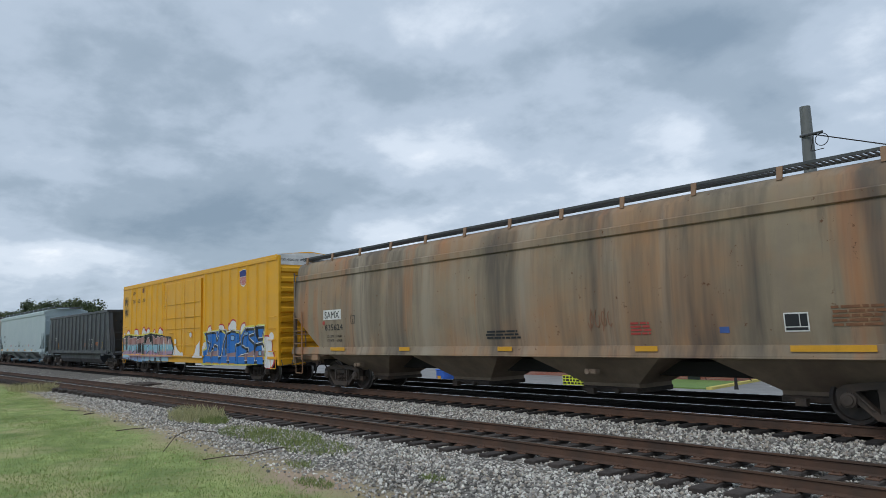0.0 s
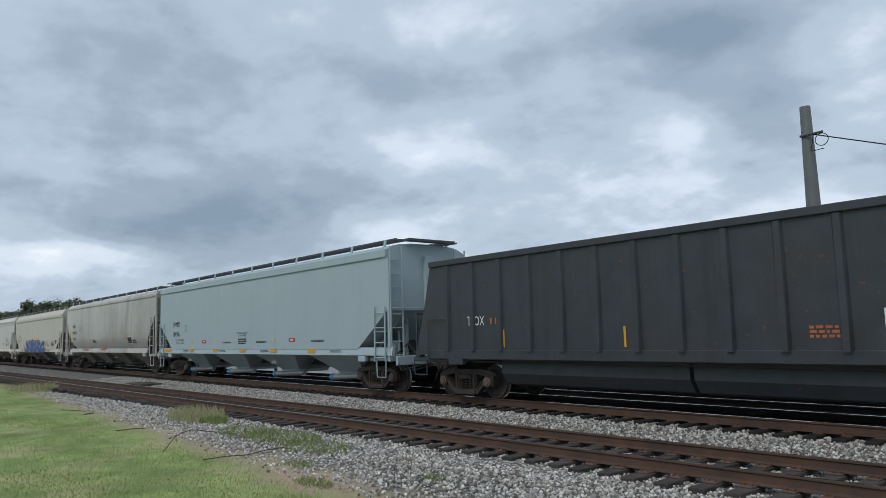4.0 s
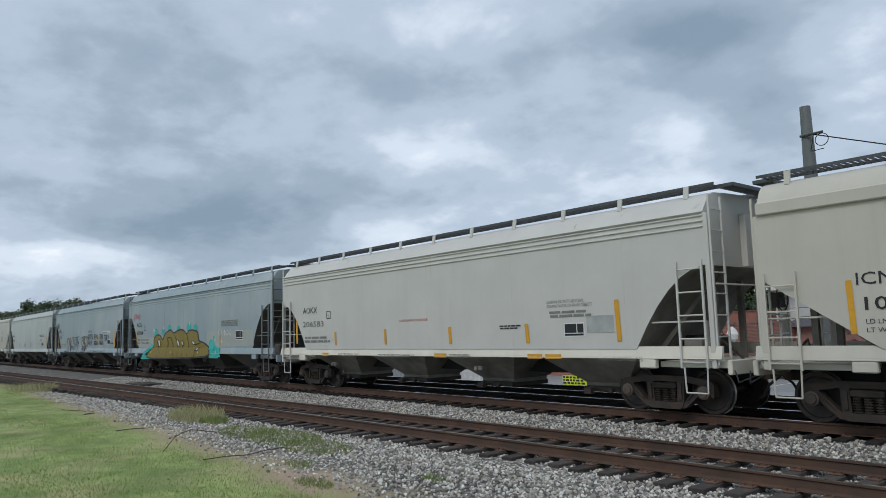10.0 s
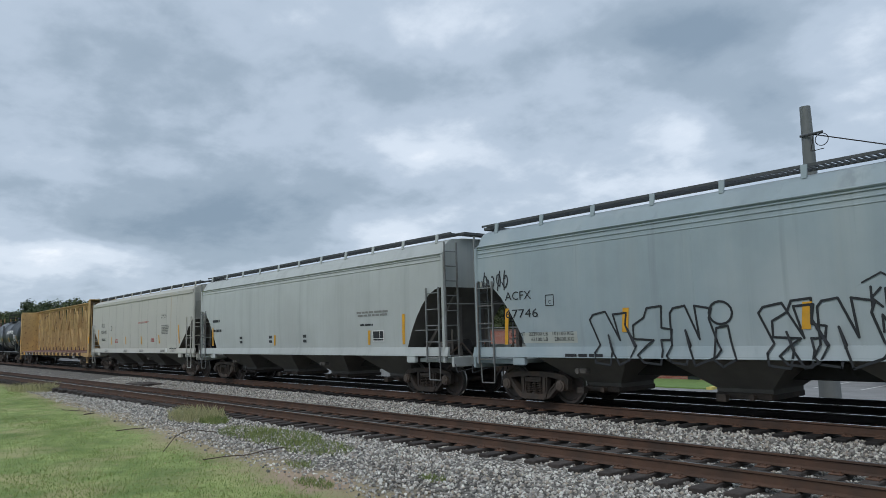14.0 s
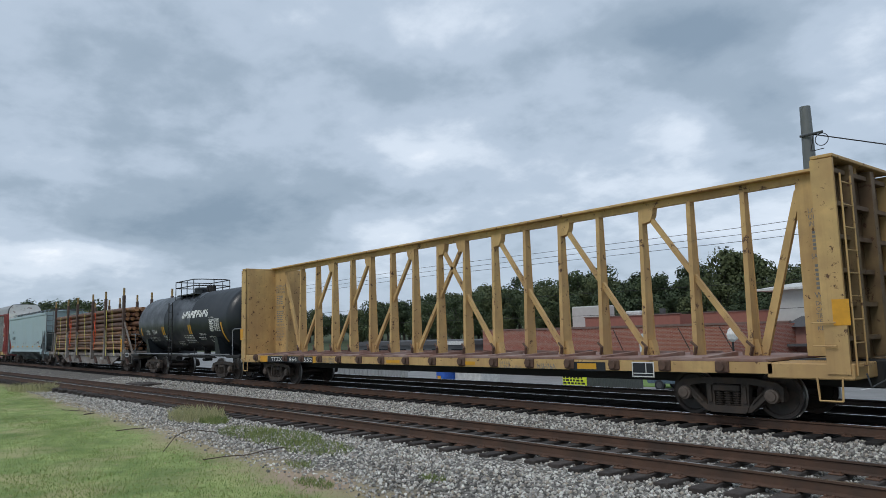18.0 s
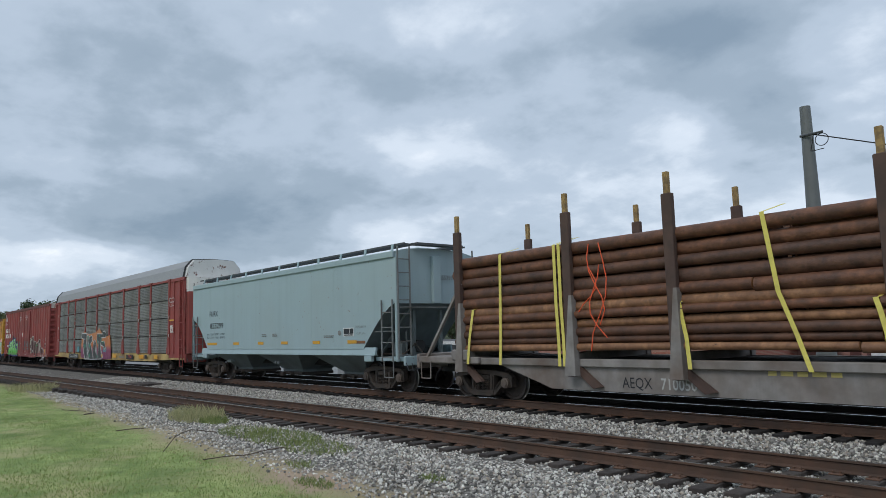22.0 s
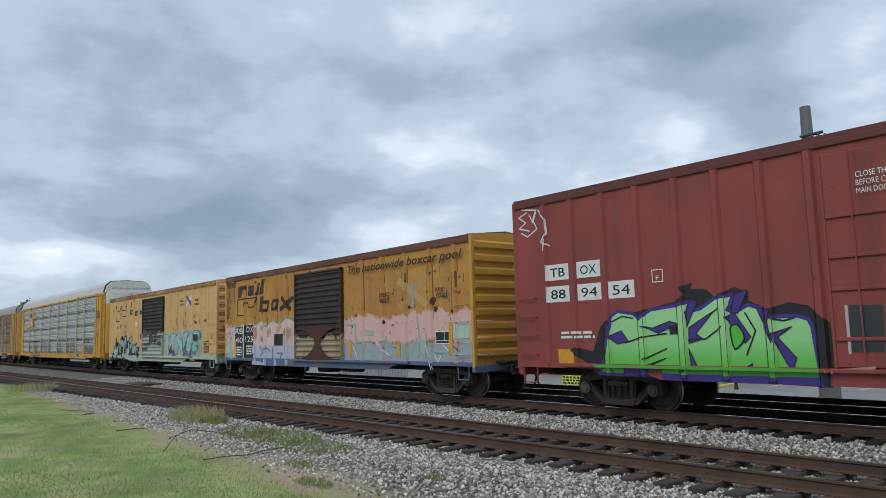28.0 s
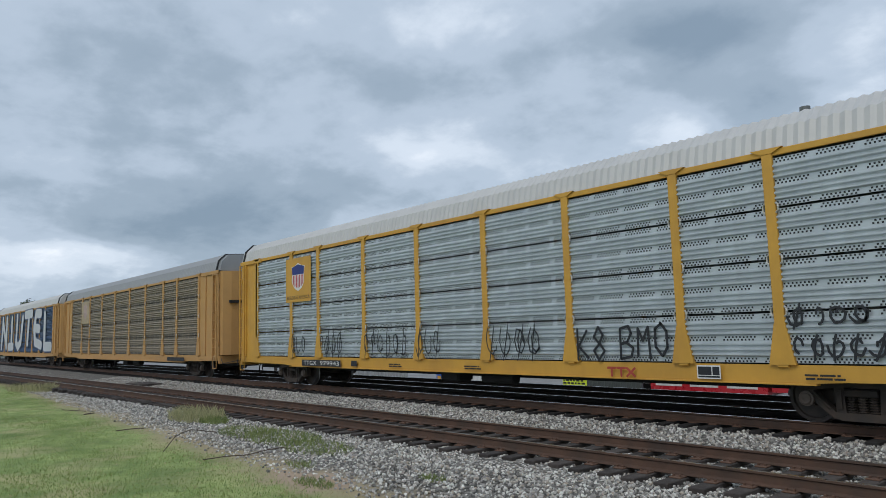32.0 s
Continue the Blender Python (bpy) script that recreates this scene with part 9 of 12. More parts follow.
    s.strokes([[(-4.24, 1.9), (-4.04, 1.86), (-3.84, 1.91)]], 0.03, black, 5)
    s.area([(-6.38, 1.82), (-6.16, 1.84), (-6.18, 1.66), (-6.38, 1.65)], M_INK, 6, "vent_grille")
    rail = Side("tbox", 0.775, 1.637)
    rail.polys([rect(-8.25, -3.45, 0.955, 1.015)], G("leafdark", (0.08, 0.40, 0.05)), 1)
    sill = Side("tbox", 0.775, 1.54)
    sill.polys([rect(-8.3, -7.55, 0.93, 1.02)], G("leafdark", (0.08, 0.40, 0.05)), 1)
    sill.polys([rect(-7.55, -6.6, 0.925, 1.02)], purple, 1)
    sill.polys([rect(-6.6, -3.45, 0.86, 1.02)], G("leafdark", (0.08, 0.40, 0.05)), 1)
    sill.polys([rect(-6.6, -3.3, 0.725, 0.86)], purple, 1)
    s.text("CLOSE THIS DOOR", -2.6, 4.22, 0.1, 0.9, M_WHITE, layer=28)
    s.text("BEFORE CLOSING", -2.6, 4.08, 0.1, 0.82, M_WHITE, layer=28)
    s.text("MAIN DOOR", -2.6, 3.94, 0.1, 0.55, M_WHITE, layer=28)
    s.text("CLOSE AND LOCK", 0.1, 4.30, 0.11, 0.85, M_WHITE, layer=28)
    s.text("BOTH DOORS BEFORE", 0.05, 4.15, 0.11, 1.0, M_WHITE, layer=28)
    s.text("MOVING CAR", 0.2, 4.0, 0.11, 0.65, M_WHITE, layer=28)
    for form in [[(-2.89, 2.09), (-2.38, 2.07), (-2.42, 1.31), (-2.94, 1.31)], [(-0.23, 2.13), (0.2, 2.12), (0.14, 1.31), (-0.29, 1.31)], [(0.7, 2.11), (1.09, 2.09), (1.03, 1.34), (0.64, 1.33)], [(1.21, 2.06), (1.58, 2.04), (1.54, 1.35), (1.15, 1.32)], [(-0.76, 1.45), (-0.38, 1.47), (-0.39, 1.29), (-0.77, 1.29)]]:
        s.area(form, G("buffed", (0.03, 0.04, 0.048)), 19, "buffed_patch")
    s.rect(-1.5, -1.15, 2.5, 2.85, M_WHITE, 19, "paper_placard")
    s.rect(-0.6, -0.4, 2.75, 2.85, M_WHITE, 19, "paper_placard")
    bone, umber = G("bone", (0.5, 0.45, 0.4)), G("umber", (0.09, 0.035, 0.032))
    s.area([(1.6, 2), (2.8, 2.3), (3.6, 2.13), (4.67, 1.98), (6, 2.22), (6.32, 1.8), (7.25, 1.41), (8.32, 1.37), (8.83, 0.78), (2.1, 0.65)], G("pinkbrown", (0.34, 0.16, 0.14)), 0)
    s.area([(1.71, 1.84), (1.89, 2.1), (2.43, 2.3), (2.64, 2.21), (2.73, 2.39), (3.37, 2.46), (3.47, 2.17), (3.57, 1.78), (3.55, 0.9), (2.5, 0.94), (2.42, 1.3)], umber, 1)
    s.strokes([[(1.58, 1.84), (1.85, 2.1), (2.4, 2.3), (2.53, 2.2), (2.17, 1.75), (2.42, 1.3)], [(2.68, 2.28), (2.75, 2.43), (3.37, 2.46), (3.48, 2.2), (3.57, 1.78)], [(2.6, 2.19), (2.98, 2.19), (3.07, 2.01), (2.84, 1.59)], [(2.5, 2.22), (2.31, 2.01), (2.54, 1.45), (2.4, 1.01)], [(2.86, 1.52), (2.97, 1.23), (2.81, 0.91)], [(2.97, 1.52), (3.21, 1.3), (3.49, 0.93)], [(1.59, 1.82), (2.19, 1.64), (2.46, 1.3)]], 0.09, bone, 3)
    s.shape([(3.6, 2.1), (4.55, 2.01), (4.69, 1.62), (4.32, 0.83), (3.61, 0.77), (3.94, 1.42)], umber, bone, 0.06, 2)
    s.shape([(4.78, 1.8), (5.9, 2.22), (6.2, 2.08), (5.59, 1.42), (5.37, 0.76), (4.9, 0.72)], umber, bone, 0.06, 2)
    s.shape([(6, 1.99), (6.22, 1.61), (7.35, 1.32), (7.58, 0.95), (6.53, 0.86), (5.94, 1.22)], umber, bone, 0.06, 2)
    s.shape([(4.32, 1.73), (5.24, 1.79), (5.06, 1.58), (4.46, 1.56)], G("leafdull", (0.10, 0.30, 0.14)), umber, 0.03, 5)
    s.strokes([[(6.58, 2.29), (6.62, 1.8)], [(7.11, 2.29), (7.15, 1.89)], [(7.55, 2.31), (7.59, 2.05)], [(8.06, 2.29), (8.09, 2.06)]], 0.05, bone, 1)
    consolidated(s, 7.55, 1.53, 0.54, 0.33)
    s.rect(7.54, 8.09, 1.13, 1.35, M_YELLOW, 4, "yellow_placard")
    s.rect(7.5, 8.12, 0.89, 1.08, M_YELLOW, 4, "yellow_placard")
    s.strokes([[(-2.94, 2.07), (-2.94, 1.29)], [(1.17, 2.09), (1.13, 1.34)], [(0.75, 1.86), (0.74, 1.38)], [(-1.94, 1.85), (-2.29, 1.93)]], 0.05, bone, 21)
    s.strokes([[(-0.19, 1.13), (0.45, 1.2), (1.07, 1.24)], [(-0.24, 0.97), (1.11, 1.05)], [(-0.04, 0.85), (0.95, 0.93)], [(-3.34, 0.97), (-2.59, 1.05)], [(-2.36, 0.87), (-1.77, 1.02)]], 0.05, G("pinkwash", (0.40, 0.25, 0.22)), 21)
    # rusting boxcar
    s = Side("rba")
    dk = mat("dark_brown_lettering", (0.045, 0.028, 0.018), 0.7, 0, 0.3, 6)
    s.polys([[(-6.72, 4.02), (-5.9, 4.01), (-5.97, 3.84), (-6.34, 3.83), (-6.48, 3.53), (-6.8, 3.53)], [(-4.88, 4.04), (-4.67, 4.04), (-4.73, 3.94), (-4.93, 3.94)], [(-4.93, 3.91), (-4.73, 3.9), (-4.84, 3.56), (-5.07, 3.55)], [(-4.53, 4.17), (-4.12, 4.16), (-4.39, 3.56), (-4.77, 3.56)], [(-4.64, 3.48), (-4.35, 3.48), (-4.52, 2.86), (-4.75, 2.86)]], dk, 1, "emblem_shape")
    s.strokes([[(-5.72, 3.91), (-5.16, 3.91), (-5.26, 3.63), (-5.76, 3.62), (-5.7, 3.76), (-5.22, 3.76)], [(-4.43, 3.22), (-3.92, 3.23), (-4.04, 2.9), (-4.52, 2.89)], [(-3.58, 3.23), (-3.12, 3.24), (-3.21, 2.93), (-3.63, 2.91), (-3.58, 3.23)]], 0.13, dk, 1, "emblem_shape")
    s.strokes([[(-2.8, 3.3), (-2.14, 2.88)], [(-1.94, 3.26), (-2.89, 2.9)]], 0.19, dk, 1, "emblem_shape")
    s.strokes([[(-6.8, 3.46), (-4.98, 3.45), (-5.11, 3.09), (-5.75, 3.08), (-5.82, 3.28), (-6.08, 3.29), (-6.28, 2.77), (-6.85, 2.78), (-6.8, 3.46)]], 0.05, dk, 1, "emblem_shape")
    s.polys([rect(-7.05, -6.15, 1.0, 2.3)], M_INK, 1, "number_board")
    s.polys([rect(-6.05, -5.2, 1.0, 2.35)], M_INK, 1, "number_board")
    for t_, x, z in (("RB", -6.98, 2.0), ("OX", -5.98, 2.05), ("40", -6.98, 1.62), ("123", -6.02, 1.66)):
        s.text(t_, x, z, 0.24, 0.72, M_WHITE, layer=4)
    s.bars(-6.9, -6.3, 1.1, 1.5, 4, M_WHITE, 4, 3)
    s.bars(-5.95, -5.3, 1.15, 1.55, 4, M_WHITE, 5, 3)
    s.text("The nationwide boxcar pool", 2.02, 3.86, 0.26, 5.8, dk, 0.02, 0.3, layer=18)
    s.text("next", 3.84, 2.99, 0.17, 0.54, dk, 0.02, 0.25, layer=16)
    s.text("load", 3.87, 2.79, 0.19, 0.50, dk, 0.02, 0.25, layer=16)
    s.text("any", 6.6, 2.99, 0.17, 0.42, dk, 0.02, 0.25, layer=16)
    s.text("road", 6.64, 2.81, 0.19, 0.52, dk, 0.02, 0.25, layer=16)
    s.polys([[(4.7, 2.68), (4.85, 2.5), (6.3, 3.36), (6.15, 3.54)]], G("faded_tan", (0.52, 0.27, 0.09)), 1, "crossed_bars_emblem")
    s.polys([[(4.7, 3.36), (4.85, 3.54), (6.3, 2.68), (6.15, 2.5)]], G("faded_ochre", (0.55, 0.33, 0.12)), 2, "crossed_bars_emblem")
    s.polys([rect(5.4, 5.56, 2.6, 3.3)], G("palegrey", (0.32, 0.33, 0.36)), 3, "emblem_patch")
    for x, a, b in ((1.97, 1.12, 1.6), (4.67, 1.12, 1.6), (7.1, 1.2, 2.1), (-4.4, 1.1, 1.5), (-2.6, 1.1, 1.5), (-7.1, 1.0, 1.7)):
        s.stripe(x, a, b, 0.15)
    consolidated(s, 6.5, 1.5, 0.62, 0.36)
    blush, mint, forest = G("blush", (0.72, 0.56, 0.52)), G("mintpale", (0.45, 0.6, 0.48)), G("forest", (0.16, 0.36, 0.26))
    s.shape([(-7.9, 0.98), (-7.95, 1.75), (-7.5, 2.2), (-7.1, 2.38), (-6.6, 2.15), (-6.1, 2.42), (-5.6, 2.2), (-5.1, 2.35), (-4.5, 2.5), (-4.1, 2.25), (-3.5, 2.52), (-3.0, 2.3), (-2.4, 2.55), (-1.75, 2.4), (-1.75, 0.98)], blush, forest, 0.05, 0, smooth=False)
    s.area([(-7.95, 0.97), (-7.95, 1.5), (-7.4, 1.75), (-7.2, 1.3), (-7.25, 0.97)], mint, 1)
    for form in [[(-4.64, 2.28), (-4.25, 2.4), (-4.23, 2.18), (-4.56, 2.09)], [(-4.62, 1.87), (-4.25, 1.89), (-4.33, 1.64), (-4.6, 1.69)], [(-5.2, 2.21), (-4.94, 2.25), (-4.95, 1.85), (-5.16, 1.74)], [(-3.21, 2.2), (-2.92, 2.32), (-2.76, 2.2), (-3.01, 2.04), (-3.18, 1.97)], [(-2.37, 2.15), (-2.09, 2.14), (-2.13, 1.79), (-2.34, 1.7)], [(-4.07, 2.07), (-3.78, 2.23), (-3.71, 1.98), (-3.99, 1.82)], [(-2.7, 2.04), (-2.53, 2.11), (-2.51, 1.91), (-2.66, 1.86)], [(-7.64, 1.89), (-7.34, 1.99), (-7.28, 1.77), (-7.55, 1.68)]]:
        s.shape(form, G("salmon", (0.60, 0.30, 0.23)), G("rosemist", (0.66, 0.42, 0.37)), 0.06, 1)
    s.area([(-5.38, 1.48), (-3.43, 1.52), (-1.79, 1.5), (-1.8, 0.79), (-3.72, 0.71), (-5.41, 0.74)], G("lilac", (0.50, 0.52, 0.63)), 1)
    s.strokes([[(-4.68, 1.47), (-4.4, 1.23), (-4.63, 1.08)], [(-4.34, 1.32), (-4.05, 1.4), (-3.79, 1.27)], [(-3.13, 1.2), (-2.71, 1.2), (-2.93, 1.06), (-2.66, 0.89), (-3.15, 0.82)], [(-3.56, 1.4), (-3.56, 0.83)]], 0.06, G("dustyblue", (0.12, 0.17, 0.34)), 3)
    s.strokes([[(-1.97, 2.25), (-2.09, 1.55), (-2.04, 0.86)], [(-2.48, 2.19), (-2.46, 1.56), (-2.59, 0.85)], [(-4.1, 1.49), (-4.03, 0.82)], [(-7.98, 2.04), (-7.47, 1.88), (-7.13, 2.16)], [(-7.91, 1.41), (-7.32, 1.55), (-7.25, 0.94)]], 0.05, mint, 3)
    dr = Side("rba", 0, 1.632)
    dr.area([(-1.2, 2.12), (1.3, 2.12), (0.75, 1.95), (0.3, 1.72), (0.25, 1.5), (0.6, 1.2), (1.2, 1.0), (-1.0, 1.0), (-0.4, 1.25), (-0.1, 1.5), (-0.15, 1.72), (-0.6, 1.95)], mat("rust_scab", (0.085, 0.035, 0.025), 0.85, 0, 0.35, 8), 1, "rust_run")
    rs = random.Random(12)
    wash = mat("rust_wash", (0.20, 0.08, 0.04), 0.85, 0, 0.35, 6)
    for x in (-1.58, -1.45, 1.42, 1.6):
        dr.strokes([[(x, 1.05), (x + rs.uniform(-0.03, 0.03), 1.7), (x, rs.uniform(1.9, 3.0))]], 0.022, wash, 2, "rust_run")
    for q in (-7.3, -6.1, -5.1, -4.2, -3.3, -2.4, 2.75, 3.9, 5.1, 6.3, 7.4):
        for sg in (-0.13, 0.13):
            top = rs.uniform(3.4, 4.2)
            s.strokes([[(q + sg, top), (q + sg * 1.05, top - rs.uniform(0.4, 1.6))]], rs.uniform(0.02, 0.06), wash, 0, "rust_run")
    for k in range(26):
        x, z = rs.uniform(-7.8, 7.8), rs.uniform(2.6, 4.2)
        if not -1.9 < x < 2.0:
            s.strokes([[(x, z), (x + rs.uniform(-0.02, 0.02), z - rs.uniform(0.1, 0.45))]], rs.uniform(0.02, 0.05), wash, 0, "rust_run")
    for x, z, r in ((5.0, 2.85, 0.1), (6.45, 2.75, 0.14), (6.55, 2.5, 0.1), (4.0, 2.2, 0.07), (7.3, 2.4, 0.09), (2.4, 2.45, 0.06), (5.3, 2.6, 0.07), (6.2, 3.0, 0.08)):
        s.polys([[(x + r * rs.uniform(0.5, 1.1) * math.cos(q * math.pi / 6), z + r * rs.uniform(0.5, 1.2) * math.sin(q * math.pi / 6)) for q in range(12)]], mat("rust_scab", (0.085, 0.035, 0.025), 0.85, 0, 0.35, 8), 2, "rust_patch")
    tagx = G("inkblack", (0.02, 0.02, 0.022))
    scrawl(s, -7.95, -7.4, 2.6, 3.3, 2, 0.03, tagx, 4)
    scrawl(s, -7.95, -7.4, 3.3, 4.0, 2, 0.03, tagx, 5)
    tag(s, "monster", -7.95, -7.0, 4.0, 4.22, 0.03, tagx, 2)
    teal2 = G("seafoam", (0.22, 0.52, 0.42))
    s.strokes([[(1.84, 2.15), (2.34, 2.18), (2.37, 1.56), (3.19, 1.6)], [(4.08, 1.73), (4.12, 1.5), (4.57, 1.43)], [(5.68, 1.53), (5.76, 1.22), (6.05, 1.13)], [(5.64, 2.32), (5.71, 2.05), (5.77, 1.63)], [(3.79, 1.72), (3.75, 1.55), (4.1, 1.66)], [(6.45, 1.26), (7.13, 1.28)]], 0.045, teal2, 3)
    s.area([(5.99, 1.99), (6.11, 1.65), (6.4, 1.47), (6.18, 1.48), (6.05, 1.7)], teal2, 3)
    s.strokes([[(2.18, 1.5), (2.41, 1.13), (2.6, 0.77)], [(3.46, 1.67), (3.83, 1.38), (4.25, 1.15)], [(6.03, 1.47), (6.2, 1.12), (6.34, 0.79)], [(6.84, 1.47), (7.13, 1.27)], [(6.45, 1.22), (6.59, 0.98), (6.74, 1.18)]], 0.035, white, 3)
    for form in [[(2.87, 1.97), (3.43, 1.94), (3.38, 1.79), (2.93, 1.81)], [(4.91, 1.36), (5.47, 1.52), (5.4, 1.16), (5.03, 1.06)], [(2.81, 1.19), (3.27, 1.26), (3.22, 1.03), (2.9, 1)], [(5.79, 1.63), (6.09, 1.62), (6.01, 1.22), (5.81, 1.22)]]:
        s.area(form, G("mintworn", (0.34, 0.46, 0.38)), 2)
    s.polys([[(7.4, 1.55), (7.95, 1.5), (7.95, 2.05), (7.7, 2.2), (7.4, 2.05)]], G("mintpale", (0.45, 0.6, 0.48)), 1)
    s.polys([rect(-3.3, -2.72, 1.5, 1.94)], M_INK, 5, "panel")
    # orange-yellow boxcar
    s = Side("rbb")
    s.polys([[(-7.06, 4), (-6.66, 3.98), (-6.7, 3.86), (-6.89, 3.87), (-6.97, 3.75), (-7.11, 3.76)], [(-5.06, 4.08), (-4.88, 4.07), (-4.9, 4.01), (-5.08, 4.02)], [(-5.08, 4), (-4.91, 3.99), (-4.98, 3.76), (-5.15, 3.77)], [(-4.08, 4.08), (-3.9, 4.08), (-4, 3.76), (-4.17, 3.76)], [(-4.21, 3.67), (-4.03, 3.67), (-4.14, 3.37), (-4.28, 3.37)]], M_INK, 1, "emblem_shape")
    s.strokes([[(-4.11, 3.6), (-3.84, 3.58), (-3.9, 3.39), (-4.2, 3.38)], [(-3.25, 3.48), (-2.94, 3.49), (-2.98, 3.32), (-3.29, 3.32), (-3.25, 3.48)]], 0.11, M_INK, 1, "emblem_shape")
    s.strokes([[(-6.12, 3.94), (-5.77, 3.95), (-5.83, 3.78), (-6.14, 3.77), (-6.11, 3.86), (-5.82, 3.85)]], 0.06, M_INK, 1, "emblem_shape")
    s.strokes([[(-2.38, 3.51), (-2.06, 3.33)], [(-2.02, 3.52), (-2.44, 3.33)]], 0.12, M_INK, 1, "emblem_shape")
    s.strokes([[(-6.75, 3.66), (-4.95, 3.67), (-5.07, 3.3), (-5.69, 3.29), (-5.75, 3.47), (-6.06, 3.5), (-6.28, 3.03), (-6.95, 3.03), (-6.75, 3.66)]], 0.05, M_INK, 1, "emblem_shape")
    s.text("RB", -6.16, 2.6, 0.27, 0.54, brown)
    s.text("OX", -5.31, 2.59, 0.26, 0.45, brown)
    s.text("37", -6, 2.22, 0.23, 0.32, brown)
    s.text("921", -5.3, 2.23, 0.22, 0.47, brown)
    s.text("next", 3.82, 3.7, 0.13, 0.48, M_INK, 0.02, 0.25)
    s.text("load", 3.85, 3.52, 0.13, 0.5, M_INK, 0.02, 0.25)
    s.text("any", 5.75, 3.66, 0.14, 0.44, M_INK, 0.02, 0.25)
    s.text("road", 5.7, 3.46, 0.14, 0.55, M_INK, 0.02, 0.25)
    s.strokes([[(4.72, 3.5), (5.32, 3.9)]], 0.16, M_WHITE, 1, "crossed_bars_emblem")
    s.strokes([[(4.72, 3.9), (5.32, 3.5)]], 0.16, G("navy", (0.04, 0.07, 0.2)), 2, "crossed_bars_emblem")
    seaf, om_patch = G("seafoam", (0.22, 0.52, 0.42)), mat("pale_orange_yellow", (0.69, 0.43, 0.185))
    aqua, teal_line = G("aqua", (0.36, 0.55, 0.55)), G("deepteal", (0.05, 0.17, 0.19))
    s.area([(1.65, 2.19), (3.53, 2.27), (5.26, 2.32), (6.65, 2.24), (6.69, 1.62), (6.56, 0.91), (1.59, 0.9)], G("seamist", (0.42, 0.52, 0.40)), 1)
    for form in [[(1.65, 2.13), (2.22, 2.11), (2.3, 1.68), (2.77, 2.18), (3.11, 2.14), (3.41, 2.05), (3.09, 1.67), (2.87, 1.47), (3.39, 1.08), (2.91, 1.02), (2.57, 1.27), (2.42, 1.07), (1.98, 1.06), (1.93, 1.68)], [(3.41, 2.01), (3.86, 2.25), (4.32, 1.56), (4.48, 2.16), (4.91, 2.27), (5.07, 2), (4.83, 1.87), (4.6, 1.09), (4.17, 1.04), (3.69, 1.61), (3.53, 1.08), (3.26, 1.08)], [(4.96, 2.1), (5.28, 2.25), (5.35, 1.82), (5.45, 1.64), (5.19, 1.19), (4.77, 0.91), (4.48, 1.09), (4.63, 1.65)]]:
        s.shape(form, aqua, teal_line, 0.035, 3)
    for form in [[(5.6, 2.26), (6.6, 2.21), (6.57, 1.79), (6.22, 1.9), (5.6, 1.92)], [(5.56, 1.7), (6.21, 1.71), (6.39, 1.45), (5.96, 1.2), (5.53, 1.21)], [(5.53, 1.17), (6.23, 1.33), (6.42, 1.16), (6.36, 0.94), (5.51, 0.95)]]:
        s.shape(form, seaf, teal_line, 0.035, 3)
    for form in [[(2.29, 1.47), (2.74, 1.62), (2.78, 1.17), (2.35, 1.12)], [(4.61, 1.32), (5.08, 1.23), (4.89, 1.01), (4.62, 1.05)], [(5.69, 1.15), (5.97, 1.26), (6.06, 1.11), (5.74, 1.04)], [(3.78, 2.06), (4.03, 1.85), (3.89, 1.75)]]:
        s.area(form, G("dullred", (0.30, 0.10, 0.09)), 5)
    for form in [[(2.5, 1.32), (3.07, 1.32), (3.46, 1.08), (2.91, 0.98)], [(5.07, 1.1), (5.55, 1.46), (5.49, 0.93), (5.17, 0.88)], [(5.93, 1.54), (6.35, 1.58), (6.18, 1.37)], [(4.26, 1.46), (4.46, 1.84), (4.48, 1.18)]]:
        s.area(form, G("dullblue", (0.08, 0.12, 0.24)), 5)
    s.strokes([[(2.46, 1.93), (2.59, 1.57), (2.5, 1.17)], [(3.91, 1.99), (4.25, 1.37)], [(5.01, 1.96), (5.11, 1.64), (4.84, 1.19)], [(4.82, 1.83), (5.18, 1.87)], [(5.7, 2.12), (6.54, 2.06)]], 0.03, white, 6)
    s.area([(-7.5, 0.82), (-7.35, 1.39), (-7.13, 1.6), (-6.96, 1.84), (-6.99, 2.01), (-6.78, 2.17), (-6.55, 2), (-6.51, 1.74), (-6.2, 1.72), (-6.16, 1.52), (-6.04, 1.98), (-5.83, 2.04), (-5.48, 2.14), (-5.36, 1.95), (-5.16, 2.17), (-5.02, 2.21), (-4.58, 2.12), (-4.56, 1.87), (-4.45, 1.81), (-4.37, 2.02), (-4.12, 2.08), (-3.7, 2.14), (-3.53, 2.08), (-3.53, 1.75), (-3.51, 1.58), (-3.3, 1.68), (-2.81, 1.75), (-2.71, 1.48), (-2.39, 1.49), (-2.56, 1.17), (-2.12, 0.83), (-1.93, 0.69), (-3.74, 0.7), (-6.07, 0.78), (-7.35, 0.79)], black, 1)
    s.shape([(-7.32, 1.28), (-6.98, 1.49), (-6.89, 1.73), (-6.96, 1.84), (-6.85, 2.07), (-6.77, 2.04), (-6.73, 1.83), (-6.57, 1.86), (-6.63, 1.66), (-6.75, 1.52), (-6.74, 1.08), (-6.57, 1.39), (-6.44, 1.62), (-6.23, 1.64), (-6.38, 1.45), (-6.53, 0.92), (-6.69, 0.83), (-7.19, 0.83), (-7.29, 1.07)], aqua, black, 0.035, 3)
